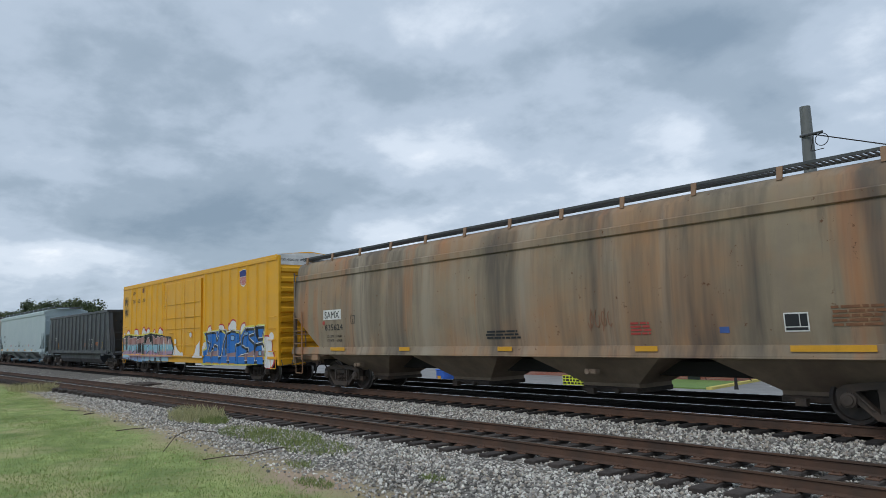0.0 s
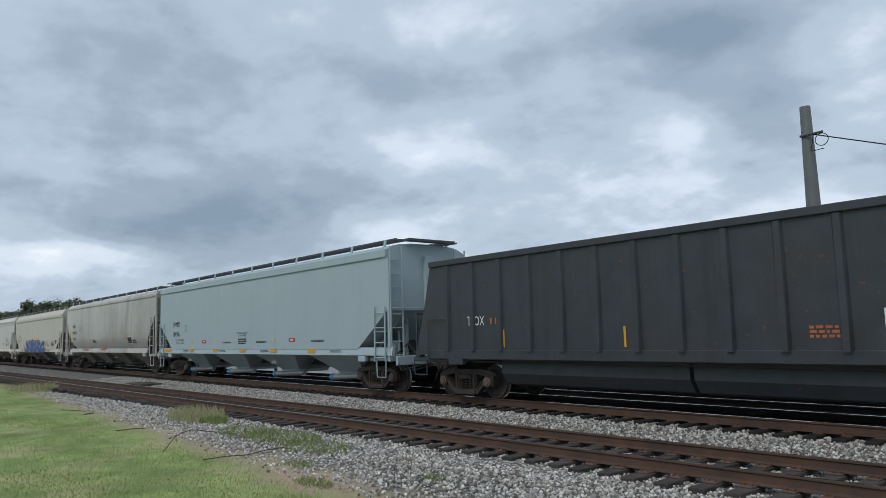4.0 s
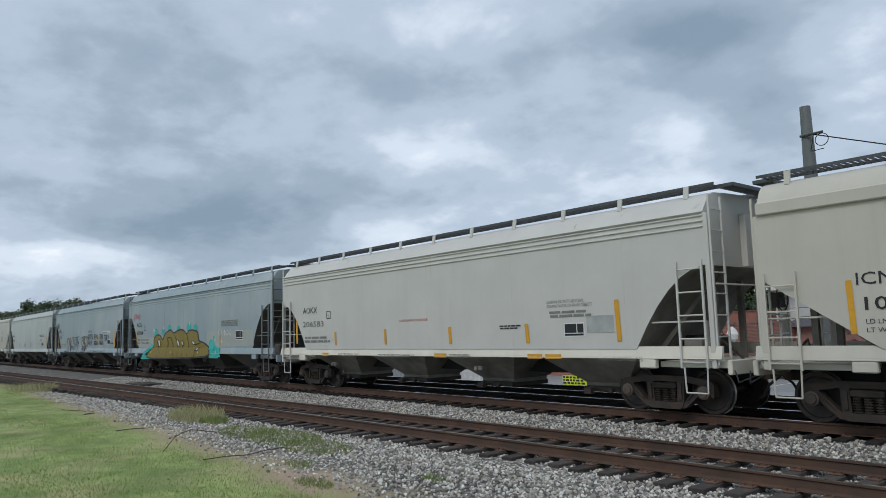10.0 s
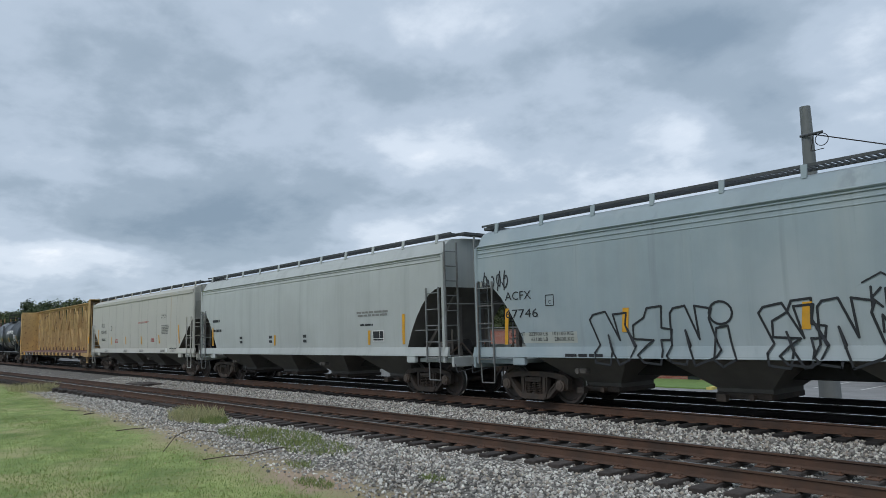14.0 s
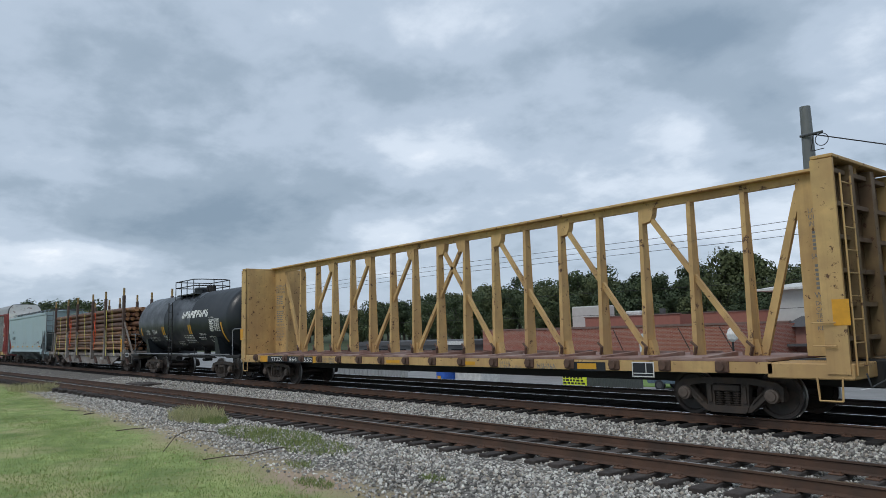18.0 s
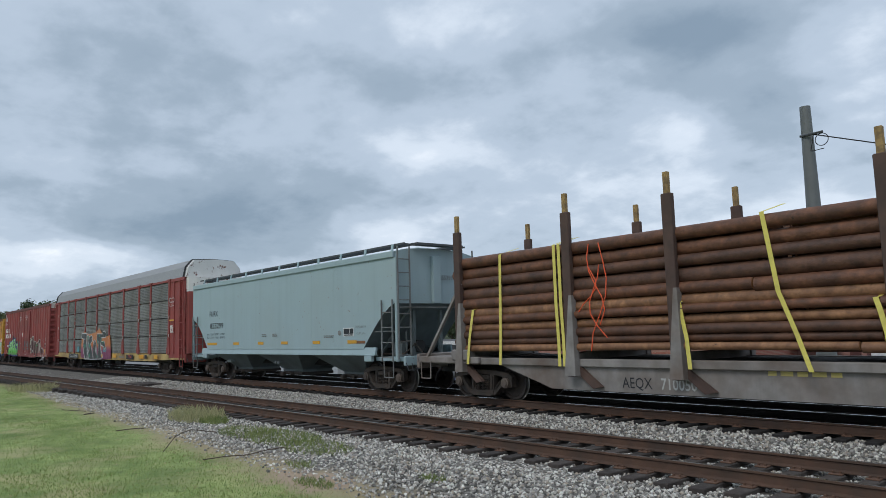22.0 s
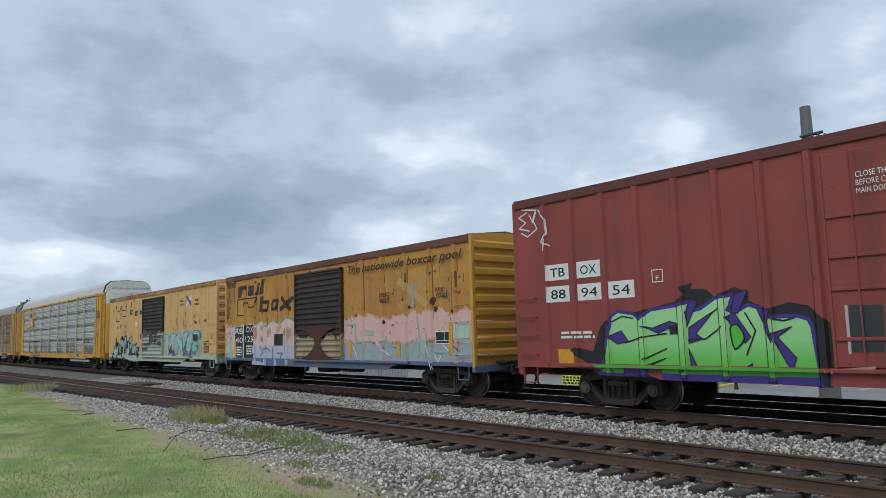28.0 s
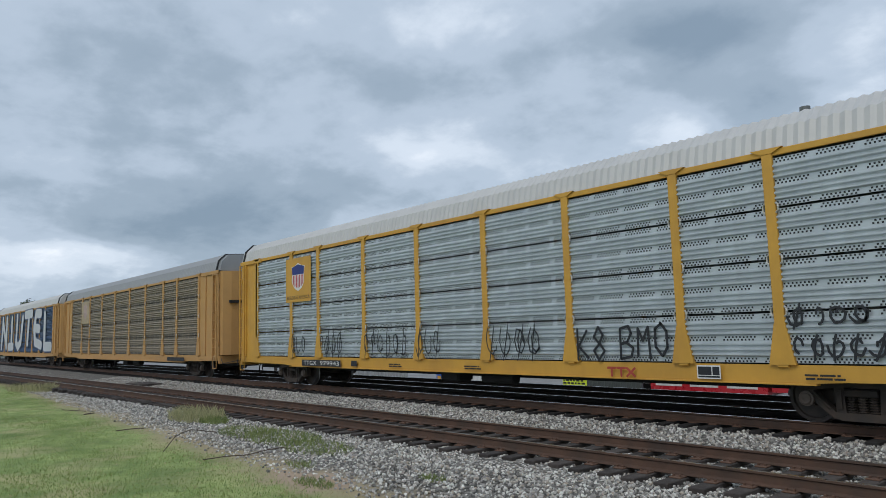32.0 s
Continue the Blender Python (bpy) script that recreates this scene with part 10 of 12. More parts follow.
    s.shape([(-6.61, 0.83), (-6.47, 1.02), (-6.27, 1.04), (-5.92, 0.95), (-5.56, 1.12), (-5.49, 1.51), (-5.87, 1.55), (-6.04, 1.71), (-5.93, 1.93), (-5.7, 1.98), (-5.4, 1.88), (-5.48, 1.38), (-5.59, 0.94), (-5.29, 0.81), (-5.93, 0.8)], aqua, black, 0.035, 3)
    s.shape([(-5.4, 1.88), (-5.14, 1.87), (-4.98, 1.69), (-5.04, 1.44), (-5.25, 1.32), (-5.23, 0.98), (-5.35, 0.85), (-5.57, 0.94), (-5.46, 1.38)], aqua, black, 0.035, 3)
    s.shape([(-5.12, 2.13), (-4.61, 2.06), (-4.64, 1.87), (-4.77, 1.84), (-4.84, 1.38), (-4.48, 1.41), (-4.48, 1.83), (-4.29, 1.62), (-4.22, 1.23), (-4.34, 0.91), (-4.47, 0.75), (-4.95, 0.77), (-5.2, 0.95), (-4.91, 1.2), (-4.96, 1.69), (-5.12, 1.95)], aqua, black, 0.035, 3)
    s.shape([(-4.38, 1.83), (-4.28, 1.95), (-4.2, 1.5), (-4.25, 1.26), (-4.31, 1.62)], aqua, black, 0.035, 3)
    s.shape([(-3.52, 1.53), (-3.23, 1.64), (-3.09, 1.56), (-3.32, 1.09), (-3.53, 1.16)], aqua, black, 0.035, 3)
    s.shape([(-3.04, 1.65), (-2.84, 1.64), (-2.93, 1.17), (-3.08, 1.03), (-3.14, 1.32)], aqua, black, 0.035, 3)
    s.shape([(-2.72, 1.4), (-2.45, 1.42), (-2.66, 1.09), (-2.54, 0.92), (-2.89, 1.07)], aqua, black, 0.035, 3)
    s.shape([(-3.73, 1.1), (-2.84, 1), (-2.12, 0.79), (-2.38, 0.68), (-3.83, 0.65)], aqua, black, 0.035, 3)
    s.shape([(-4.25, 1.92), (-4.07, 2.02), (-3.7, 2.09), (-3.57, 2.05), (-3.63, 1.66), (-3.74, 1.38), (-3.88, 1.51), (-4.08, 1.15), (-4.17, 1.14), (-4.16, 1.47), (-3.93, 1.73), (-4.18, 1.76)], G("leafmist", (0.22, 0.46, 0.27)), black, 0.04, 5)
    s.area([(-6.27, 1.49), (-5.63, 1.54), (-5.65, 1.22), (-5.9, 1.15), (-6.26, 1.25)], om_patch, 5)
    s.bars(-6.24, -5.66, 1.24, 1.48, 2, M_INK, 3, 7)
    for r, m, k in ((0.22, black, 5), (0.185, aqua, 6), (0.11, black, 7), (0.075, aqua, 8), (0.03, black, 9)):
        s.blobs([(-5.28, 1.6, r)], m, k)
    s.strokes([[(-6.9, 1.52), (-6.84, 1.11)], [(-6.45, 1.52), (-6.6, 1.05)], [(-5.74, 1.87), (-5.67, 1.51)], [(-4.85, 2), (-4.84, 1.69)], [(-4.66, 1.26), (-4.57, 0.96)], [(-5.99, 1.84), (-6.15, 1.65)]], 0.03, white, 6)
    s.strokes([[(-5.25, 1.32), (-5.13, 0.89), (-5.01, 0.74)], [(-4.84, 1.32), (-4.67, 1.14)], [(-4.35, 1.14), (-4.34, 0.85)], [(-4.16, 1.03), (-3.77, 1.06), (-3.45, 0.99)], [(-7.17, 1.11), (-6.95, 0.91)]], 0.05, black, 6)
    s.rect(-5.17, -4.68, 0.98, 1.11, M_YELLOW, 8, "reflector_stripe")
    s.rect(-7.92, -7.42, 1.06, 1.35, M_YELLOW, 2, "yellow_placard")
    plate_box(s, -4.14, 2.06, "C", 0.27, brown)
    s.strokes([[(3.46, 2.94), (3.49, 2.54)], [(4.46, 2.78), (4.41, 2.35)], [(3.43, 2.4), (3.44, 2.15)], [(6.51, 2.77), (6.52, 2.56)]], 0.035, mat("rust_wash", (0.20, 0.08, 0.04), 0.85, 0, 0.35, 6), 2, "rust_run")
    for form in [[(5.64, 2.84), (5.82, 3.06), (5.89, 3.04), (5.75, 2.83)], [(5.63, 2.75), (6.11, 2.63), (6, 2.57), (5.68, 2.59)], [(6.83, 2.71), (7.22, 2.76), (7.18, 2.6), (6.97, 2.63)]]:
        s.area(form, mat("rust_wash", (0.20, 0.08, 0.04), 0.85, 0, 0.35, 6), 2, "rust_patch")
    door = Side("rbb", 0, 1.632)
    for form in [[(-1.54, 2.41), (-0.69, 2.43), (-0.77, 2.09), (-1.43, 2.06)], [(-0.19, 2.02), (0.2, 2.03), (0.33, 1.78), (-0.07, 1.74)], [(-1.58, 1.4), (-0.67, 1.47), (-0.68, 1.34), (-1.58, 1.29)], [(-1.38, 1.71), (-0.37, 1.73), (-0.43, 1.6), (-1.27, 1.56)], [(-0.29, 2.27), (0.13, 2.26), (0.08, 2.12), (-0.23, 2.11)], [(-0.43, 2.26), (0.11, 2.25), (0.05, 1.71), (-0.41, 1.66)], [(0.46, 2.37), (0.72, 2.36), (0.63, 1.6), (0.39, 1.6)], [(0.92, 2.08), (1.44, 2.12), (1.43, 1.96), (0.95, 1.92)], [(0.86, 1.75), (1.42, 1.78), (1.38, 1.59), (0.9, 1.57)]]:
        door.area(form, black, 1)
    s.polys([rect(5.62, 6.18, 1.77, 2.06)], M_INK, 9, "number_board")
    s.polys([rect(-2.38, -2.08, 1.95, 2.22)], M_INK, 2, "sticker")
    s.polys([rect(-2.35, -2.11, 2.01, 2.16)], red_ink, 3, "sticker_panel")
    s.polys([rect(-3.23, -2.92, 2.67, 2.88)], M_WHITE, 1, "paper_placard")
    for x in (-6.0, -0.2, 2.2, 5.2):
        s.rect(x, x + 0.6, 0.82, 0.93, M_YELLOW, 2, "reflector_stripe")
    s.bars(6.9, 7.6, 1.2, 1.8, 5, brown, 8)
    # amber autorack
    s = Side("ttgx", -0.15, 1.53)
    s.rect(-9.6, -7.7, 3.1, 4.75, mat("amber_rack_paint", (0.56, 0.29, 0.035)), 2, "emblem_panel", "yellow emblem panel")
    sh = [(-8.9, 4.45), (-9.15, 4.42), (-9.1, 4.2), (-9.1, 3.8), (-8.9, 3.6), (-8.65, 3.5), (-8.4, 3.6), (-8.2, 3.8), (-8.2, 4.2), (-8.15, 4.42), (-8.4, 4.45), (-8.65, 4.55)]
    s.polys([sh], M_WHITE, 3, "railroad_shield", "red, white and blue shield emblem")
    s.polys([[(-9.08, 4.12), (-8.22, 4.12), (-8.18, 4.4), (-8.65, 4.5), (-9.12, 4.4)]], mat("shield_blue", (0.03, 0.05, 0.22)), 4, "shield_chief")
    s.polys([rect(-9.03 + 0.12 * k, -8.97 + 0.12 * k, 3.62 + 0.02 * abs(k - 3) ** 1.6, 4.1) for k in range(7)], mat("shield_red", (0.5, 0.04, 0.05)), 4, "shield_stripe")
    s.text("BUILDING AMERICA", -9.5, 3.2, 0.14, 1.7, M_INK, layer=3)
    s.rect(-8.4, -5.75, 0.76, 0.98, M_INK, 2, "number_board")
    s.text("TTGX", -8.25, 0.8, 0.15, 0.9, M_WHITE, layer=3)
    s.text("979943", -7.1, 0.8, 0.15, 1.25, M_WHITE, layer=3)
    s.rect(-5.1, -4.75, 0.8, 0.98, M_INK, 2, "number_board")
    consolidated(s, 7.45, 0.78, 0.5, 0.26)
    s.strokes([[(5.3, 0.95), (5.5, 0.95)], [(5.4, 0.78), (5.4, 0.95)], [(5.55, 0.95), (5.75, 0.95)], [(5.65, 0.78), (5.65, 0.95)], [(5.8, 0.78), (6.0, 0.95)], [(5.8, 0.95), (6.0, 0.78)]], 0.05, mat("brick_lettering", (0.4, 0.06, 0.04)), 3, "owner_emblem")
    for x0, x1, n, sd in ((-9.2, -8.1, 3, 1), (-7.2, -5.6, 4, 2), (-4.4, -2.0, 6, 3), (-1.6, -0.4, 3, 4), (1.4, 3.4, 4, 5)):
        scrawl(s, x0, x1, 1.15, 1.9, n, 0.035, M_INK, sd)
    tag(s, "k8", 4.45, 5.35, 1.15, 1.82, 0.06, M_INK, 3, 3)
    tag(s, "bmo", 5.65, 6.95, 1.18, 1.84, 0.06, M_INK, 4, 3)
    scrawl(s, 9.3, 10.7, 1.75, 2.1, 4, 0.045, M_INK, 7)
    scrawl(s, 9.3, 11.9, 1.2, 1.55, 8, 0.045, M_INK, 8)
    s.polys([rect(12.3, 13.0, 3.42, 3.46), rect(12.3, 13.0, 3.82, 3.86), rect(12.3, 12.34, 3.46, 3.82), rect(12.96, 13.0, 3.46, 3.82)], M_INK, 3, "dimension_box")
    s.bars(12.38, 12.92, 3.5, 3.78, 4, M_INK, 3)
    s.polys([rect(12.45, 12.8, 2.22, 2.44)], M_YELLOW, 3, "warning_plate")
    s.bars(12.48, 12.77, 2.25, 2.42, 3, M_INK, 4, 4)
    for x in (-3.0, 0.5, 9.5, 11.6):
        s.bars(x, x + 0.7, 0.82, 0.94, 2, M_INK, 5)
    s.rect(11.2, 12.4, 0.8, 0.98, mat("amber_reflector", (0.75, 0.36, 0.03)), 2, "reflector_stripe")
    letter("EXCESS HEIGHT CAR", -1.1, 5.22, 0.1, CAR["ttgx"], end=13.93)
    letter("EXCESS HEIGHT CAR", 0.15, 5.22, 0.1, CAR["ttgx"], end=13.93)
    # tan and blue racks
    s = Side("rack_tan", 0, 1.53)
    s.rect(-9.2, -7.3, 3.1, 4.6, mat("faded_emblem_panel", (0.42, 0.33, 0.22)), 2, "emblem_panel")
    s.polys([[(x - 8.25 + 8.65, z - 0.1) for x, z in sh]], mat("faded_shield", (0.45, 0.33, 0.3)), 3, "railroad_shield")
    s.rect(8.0, 10.4, 0.78, 0.96, M_INK, 2, "number_board")
    s = Side("rack_blue", 0, 1.53)
    big = G("bigwhite", (0.55, 0.56, 0.58))
    piece(s, "niutel", -11.0, 12.4, 1.3, 4.7, 0.75, big, G("bigblue", (0.03, 0.06, 0.15)), 2, None, 0.0, 0.12)


def yellow_dark():
    return mat("yellow_boxcar_paint", (0.76, 0.385, 0.015))


def rust_spot():
    return mat("rust_mark", (0.22, 0.10, 0.05), 0.8, 0, 0.3, 8)


dress_train()


# ---- ground, tracks ----
NEAR_Y, NEAR_SLOPE, NEAR_Z = 9.60, 0.0261, -0.125


def ground_z(x, y):
    """Height of the ground: lawn, ballast bed, drop to the lot behind, wooded rise."""
    d = y + 0.045 * x - 5.55
    if d < 0:
        z = -0.55
    elif d < 1.9:
        t = d / 1.9
        z = -0.55 + 0.15 * t * t * (3 - 2 * t)
    elif y < 11.6:
        z = -0.40
    elif y < 12.9:
        t = (y - 11.6) / 1.3
        z = -0.40 + 0.13 * t
    elif y < 19.2:
        z = -0.27
    elif y < 26:
        t = (y - 19.2) / 6.8
        z = -0.27 - 1.93 * t * t * (3 - 2 * t)
    else:
        z = -2.2
    if y > 80:
        z += 8 * min(1, (y - 80) / 120)
    return z


def make_ground():
    xs = [-4000, -1500, -700, -400, -250] + [-200 + 4 * i for i in range(28)] + [-88 + 1.0 * i for i in range(100)] + [14, 20, 40, 80, 150, 400, 1200, 4000]
    ys = [-3000, -800, -200, -60, -25, -12, -6, -2] + [0 + 0.4 * i for i in range(70)] + [28.5, 32, 40, 60, 90, 110, 140, 180, 230, 400, 900, 3000]
    v = [(x, y, ground_z(x, y) + (0.03 * noise.noise(Vector((x * 0.5, y * 0.5, 0))) if y < 9 else 0)) for y in ys for x in xs]
    n = len(xs)
    f = [(j * n + i, j * n + i + 1, (j + 1) * n + i + 1, (j + 1) * n + i) for j in range(len(ys) - 1) for i in range(n - 1)]
    g = Geo()
    g.v, g.f = v, f
    me = g.mesh("ground", True)
    m = bpy.data.materials.new("lawn_ballast_and_asphalt")
    m.use_nodes = True
    nt = m.node_tree
    N, K = nt.nodes.new, nt.links.new
    b = nt.nodes["Principled BSDF"]
    b.inputs["Roughness"].default_value = 0.92
    tc = N("ShaderNodeTexCoord")
    sep = N("ShaderNodeSeparateXYZ")
    K(tc.outputs["Object"], sep.inputs[0])

    def nz(sc, detail=6, rough=0.6):
        n_ = N("ShaderNodeTexNoise")
        n_.inputs["Scale"].default_value, n_.inputs["Detail"].default_value, n_.inputs["Roughness"].default_value = sc, detail, rough
        K(tc.outputs["Object"], n_.inputs["Vector"])
        return n_.outputs["Fac"]

    def mr(src, a, b_, c=0.0, d=1.0):
        r = N("ShaderNodeMapRange")
        for i, q in enumerate((a, b_, c, d)):
            r.inputs[1 + i].default_value = q
        K(src, r.inputs[0])
        return r.outputs[0]

    def mx(a, c, fac):
        x = N("ShaderNodeMix")
        x.data_type = "RGBA"
        for sock, val in ((x.inputs[6], a), (x.inputs[7], c)):
            if isinstance(val, tuple):
                sock.default_value = (*val, 1)
            else:
                K(val, sock)
        K(fac, x.inputs[0])
        return x.outputs[2]

    def mt(op, a, c):
        x = N("ShaderNodeMath")
        x.operation = op
        for sock, val in zip(x.inputs, (a, c)):
            if isinstance(val, (int, float)):
                sock.default_value = val
            else:
                K(val, sock)
        return x.outputs[0]

    grass = mx((0.18, 0.26, 0.065), (0.34, 0.405, 0.14), mr(nz(1.3), 0.35, 0.65))
    grass = mx(grass, (0.11, 0.175, 0.04), mr(nz(0.38, 4), 0.5, 0.66, 0, 0.65))
    grass = mx(grass, (0.09, 0.13, 0.035), mr(nz(6.0, 5), 0.56, 0.68, 0, 0.6))
    grass = mx(grass, (0.42, 0.36, 0.19), mr(nz(0.55, 5), 0.5, 0.68, 0, 0.7))
    vor = N("ShaderNodeTexVoronoi")
    vor.inputs["Scale"].default_value = 22
    K(tc.outputs["Object"], vor.inputs["Vector"])
    bal = mx((0.075, 0.07, 0.062), (0.34, 0.32, 0.285), mr(vor.outputs["Color"], 0.15, 0.9))
    bal = mx(bal, (0.05, 0.045, 0.04), mr(vor.outputs["Distance"], 0.35, 0.75, 0, 0.8))
    bal = mx(bal, (0.24, 0.19, 0.14), mr(nz(0.8, 4), 0.52, 0.72, 0, 0.45))
    # d: distance over the near edge of the ballast, ragged
    d = mt("ADD", sep.outputs[1], mt("MULTIPLY", sep.outputs[0], 0.045))
    d = mt("ADD", d, mt("MULTIPLY", mt("SUBTRACT", nz(0.7, 6), 0.5), 1.3))
    d = mt("ADD", d, mt("MULTIPLY", mt("SUBTRACT", nz(4.0, 4), 0.5), 0.7))
    edge = mr(d, 5.85, 6.35)
    fade = mx(grass, (0.36, 0.28, 0.18), mr(d, 4.9, 5.7, 0, 0.9))
    bare = mt("ADD", mt("POWER", mt("DIVIDE", mt("ADD", sep.outputs[0], 10.9), 1.25), 2.0), mt("POWER", mt("DIVIDE", mt("ADD", sep.outputs[1], -6.05), 0.6), 2.0))
    bare = mt("ADD", bare, mt("MULTIPLY", mt("SUBTRACT", nz(2.6, 6), 0.5), 2.4))
    fade = mx((0.40, 0.29, 0.215), fade, mr(bare, 0.35, 1.15, 0.12, 1.0))
    col = mx(fade, bal, edge)
    # bed under the train: dark ballast, with the train's shade put into its colour
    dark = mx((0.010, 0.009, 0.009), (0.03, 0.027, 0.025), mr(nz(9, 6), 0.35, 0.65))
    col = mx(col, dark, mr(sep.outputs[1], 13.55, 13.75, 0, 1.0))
    asphalt = mx((0.20, 0.20, 0.20), (0.29, 0.29, 0.285), mr(nz(0.5, 8), 0.3, 0.7))
    col = mx(col, asphalt, mr(sep.outputs[1], 21.5, 22.0))
    woods = mx((0.03, 0.045, 0.015), (0.07, 0.09, 0.03), mr(nz(0.2, 6), 0.3, 0.7))
    col = mx(col, woods, mr(sep.outputs[1], 78, 80))
    west = mx((0.06, 0.08, 0.03), (0.11, 0.13, 0.05), mr(nz(0.05, 6), 0.3, 0.7))
    col = mx(west, col, mr(sep.outputs[0], -300, -260))
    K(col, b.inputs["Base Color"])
    bp = N("ShaderNodeBump")
    bp.inputs["Strength"].default_value, bp.inputs["Distance"].default_value = 0.5, 0.03
    K(nz(28, 5), bp.inputs["Height"])
    K(bp.outputs[0], b.inputs["Normal"])
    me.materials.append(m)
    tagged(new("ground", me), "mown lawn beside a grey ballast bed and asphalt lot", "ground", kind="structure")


make_ground()


def track(name, y0, slope, z, xa, xb, label, tie_a, tie_b, wood=M_TIE, webs=None, head=None):
    """Two rails on ties; the ties between tie_a and tie_b are single pieces."""
    root = empty(name)
    tagged(root, label, "railway track", kind="structure")

    def P(x, dy):
        return (x, y0 + slope * x + dy)
    prof = [(-0.075, -0.18), (0.075, -0.18), (0.075, -0.165), (0.012, -0.145), (0.010, -0.045), (0.036, -0.03), (0.036, -0.006), (0.030, 0.0), (-0.030, 0.0), (-0.036, -0.006), (-0.036, -0.03), (-0.010, -0.045), (-0.012, -0.145), (-0.075, -0.165)]
    for dy, web in zip((0.0, 1.505), webs or (M_RAIL, M_RAIL)):
        rings = []
        for x in (xa, xb):
            _, yy = P(x, dy)
            rings.append([(x, yy + a, z + c) for a, c in prof])
        me = Geo().loft(rings).mesh("rail")
        me.materials.append(web)
        me.materials.append(head or M_RAILTOP)
        for p in me.polygons:
            if p.normal.z > 0.8 and p.center.z > z - 0.02:
                p.material_index = 1
        part("rail", me, None, root, data=me)
    tie = Geo().box(-0.115, 0.115, -1.30, 1.30, -0.17, 0.0, 0.012).mesh("tie")
    tie.materials.append(wood)
    plate = Geo()
    for dy in (-0.7525, 0.7525):
        plate.box(-0.09, 0.09, dy - 0.17, dy + 0.17, 0.0, 0.022, 0.006)
        for a in (-0.05, 0.05):
            for o in (-0.1, 0.1):
                plate.box(a - 0.012, a + 0.012, dy + o - 0.02, dy + o + 0.02, 0.02, 0.05)
    plate_me = plate.mesh("tie_plate")
    plate_me.materials.append(M_SPIKE)
    rnd = random.Random(3)
    far = Geo()
    x = xa
    while x < xb:
        _, yc = P(x, 0.7525)
        zz = z - 0.18
        if tie_a < x < tie_b:
            o = part("tie", None, None, root, data=tie, at=(x + rnd.uniform(-0.02, 0.02), yc + rnd.uniform(-0.1, 0.1), zz - 0.021))
            o.rotation_euler = (0, 0, slope + rnd.uniform(-0.012, 0.012))
            part("tie_plate", None, None, o, data=plate_me)
        else:
            far.box(x - 0.115, x + 0.115, yc - 1.3, yc + 1.3, zz - 0.17, zz - 0.021)
        x += 0.51
    tagged(part("far_ties", far, wood, root), kind="stuff")
    return root


track("near_track", NEAR_Y, NEAR_SLOPE, NEAR_Z, -160, 30, "rusty unused-looking track on dark ties in grey ballast", -48, 4)
# darker copy of M_TIE, the train's shade put into its colour
M_DARK_TIE = mat("shaded_tie", (0.018, 0.016, 0.015), 0.9, 0.0, 0.4, 9, (0.035, 0.03, 0.027), 0.3, bump=0.6, bump_scale=40, by_piece=0.35)
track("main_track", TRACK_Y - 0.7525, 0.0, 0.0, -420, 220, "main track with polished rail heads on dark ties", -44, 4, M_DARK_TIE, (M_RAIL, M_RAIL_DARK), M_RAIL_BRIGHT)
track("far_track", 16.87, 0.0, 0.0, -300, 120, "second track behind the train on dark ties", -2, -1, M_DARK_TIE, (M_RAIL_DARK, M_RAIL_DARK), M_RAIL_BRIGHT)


def stones(name, n, box_, size, label, seed, keep=None):
    """Loose crushed stone: many small angular pieces as one object."""
    rs = np.random.RandomState(seed)
    base = np.array([(0.9, 0.2, -0.5), (-0.8, 0.5, -0.5), (-0.1, -0.9, -0.5), (0.6, 0.75, 0.25), (-0.75, -0.2, 0.4), (0.5, -0.6, 0.5), (0.0, 0.15, 0.8)])
    faces = np.array([(0, 1, 2), (0, 3, 1), (1, 4, 2), (2, 5, 0), (0, 5, 3), (1, 3, 4), (2, 4, 5), (3, 5, 6), (4, 3, 6), (5, 4, 6)])
    x0, x1, y0, y1 = box_
    X = x0 + (x1 - x0) * rs.rand(n)
    Y = y0 + (y1 - y0) * rs.rand(n)
    if keep is not None:
        ok = keep(X, Y, rs.rand(n))
        X, Y = X[ok], Y[ok]
        n = len(X)
    Z = np.array([ground_z(a, b) for a, b in zip(X, Y)])
    s = size * (0.55 + 0.9 * rs.rand(n))
    ang = rs.rand(n) * 6.283
    tilt = (rs.rand(n) - 0.5) * 1.6
    V = np.repeat(base[None], n, 0) * (1 + 0.35 * (rs.rand(n, 7, 3) - 0.5)) * s[:, None, None]
    ca, sa, ct, st = np.cos(ang)[:, None], np.sin(ang)[:, None], np.cos(tilt)[:, None], np.sin(tilt)[:, None]
    a, b_, c = V[..., 0], V[..., 1], V[..., 2]
    b_, c = b_ * ct - c * st, b_ * st + c * ct
    a, b_ = a * ca - b_ * sa, a * sa + b_ * ca
    V = np.stack([a + X[:, None], b_ + Y[:, None], c + Z[:, None] + 0.012], -1).reshape(-1, 3)
    Fa = (faces[None] + 7 * np.arange(n)[:, None, None]).reshape(-1, 3)
    me = bpy.data.meshes.new(name)
    me.from_pydata(V.tolist(), [], Fa.tolist())
    me.materials.append(stone_mat())
    tagged(new(name, me), label, "ballast", kind="stuff")


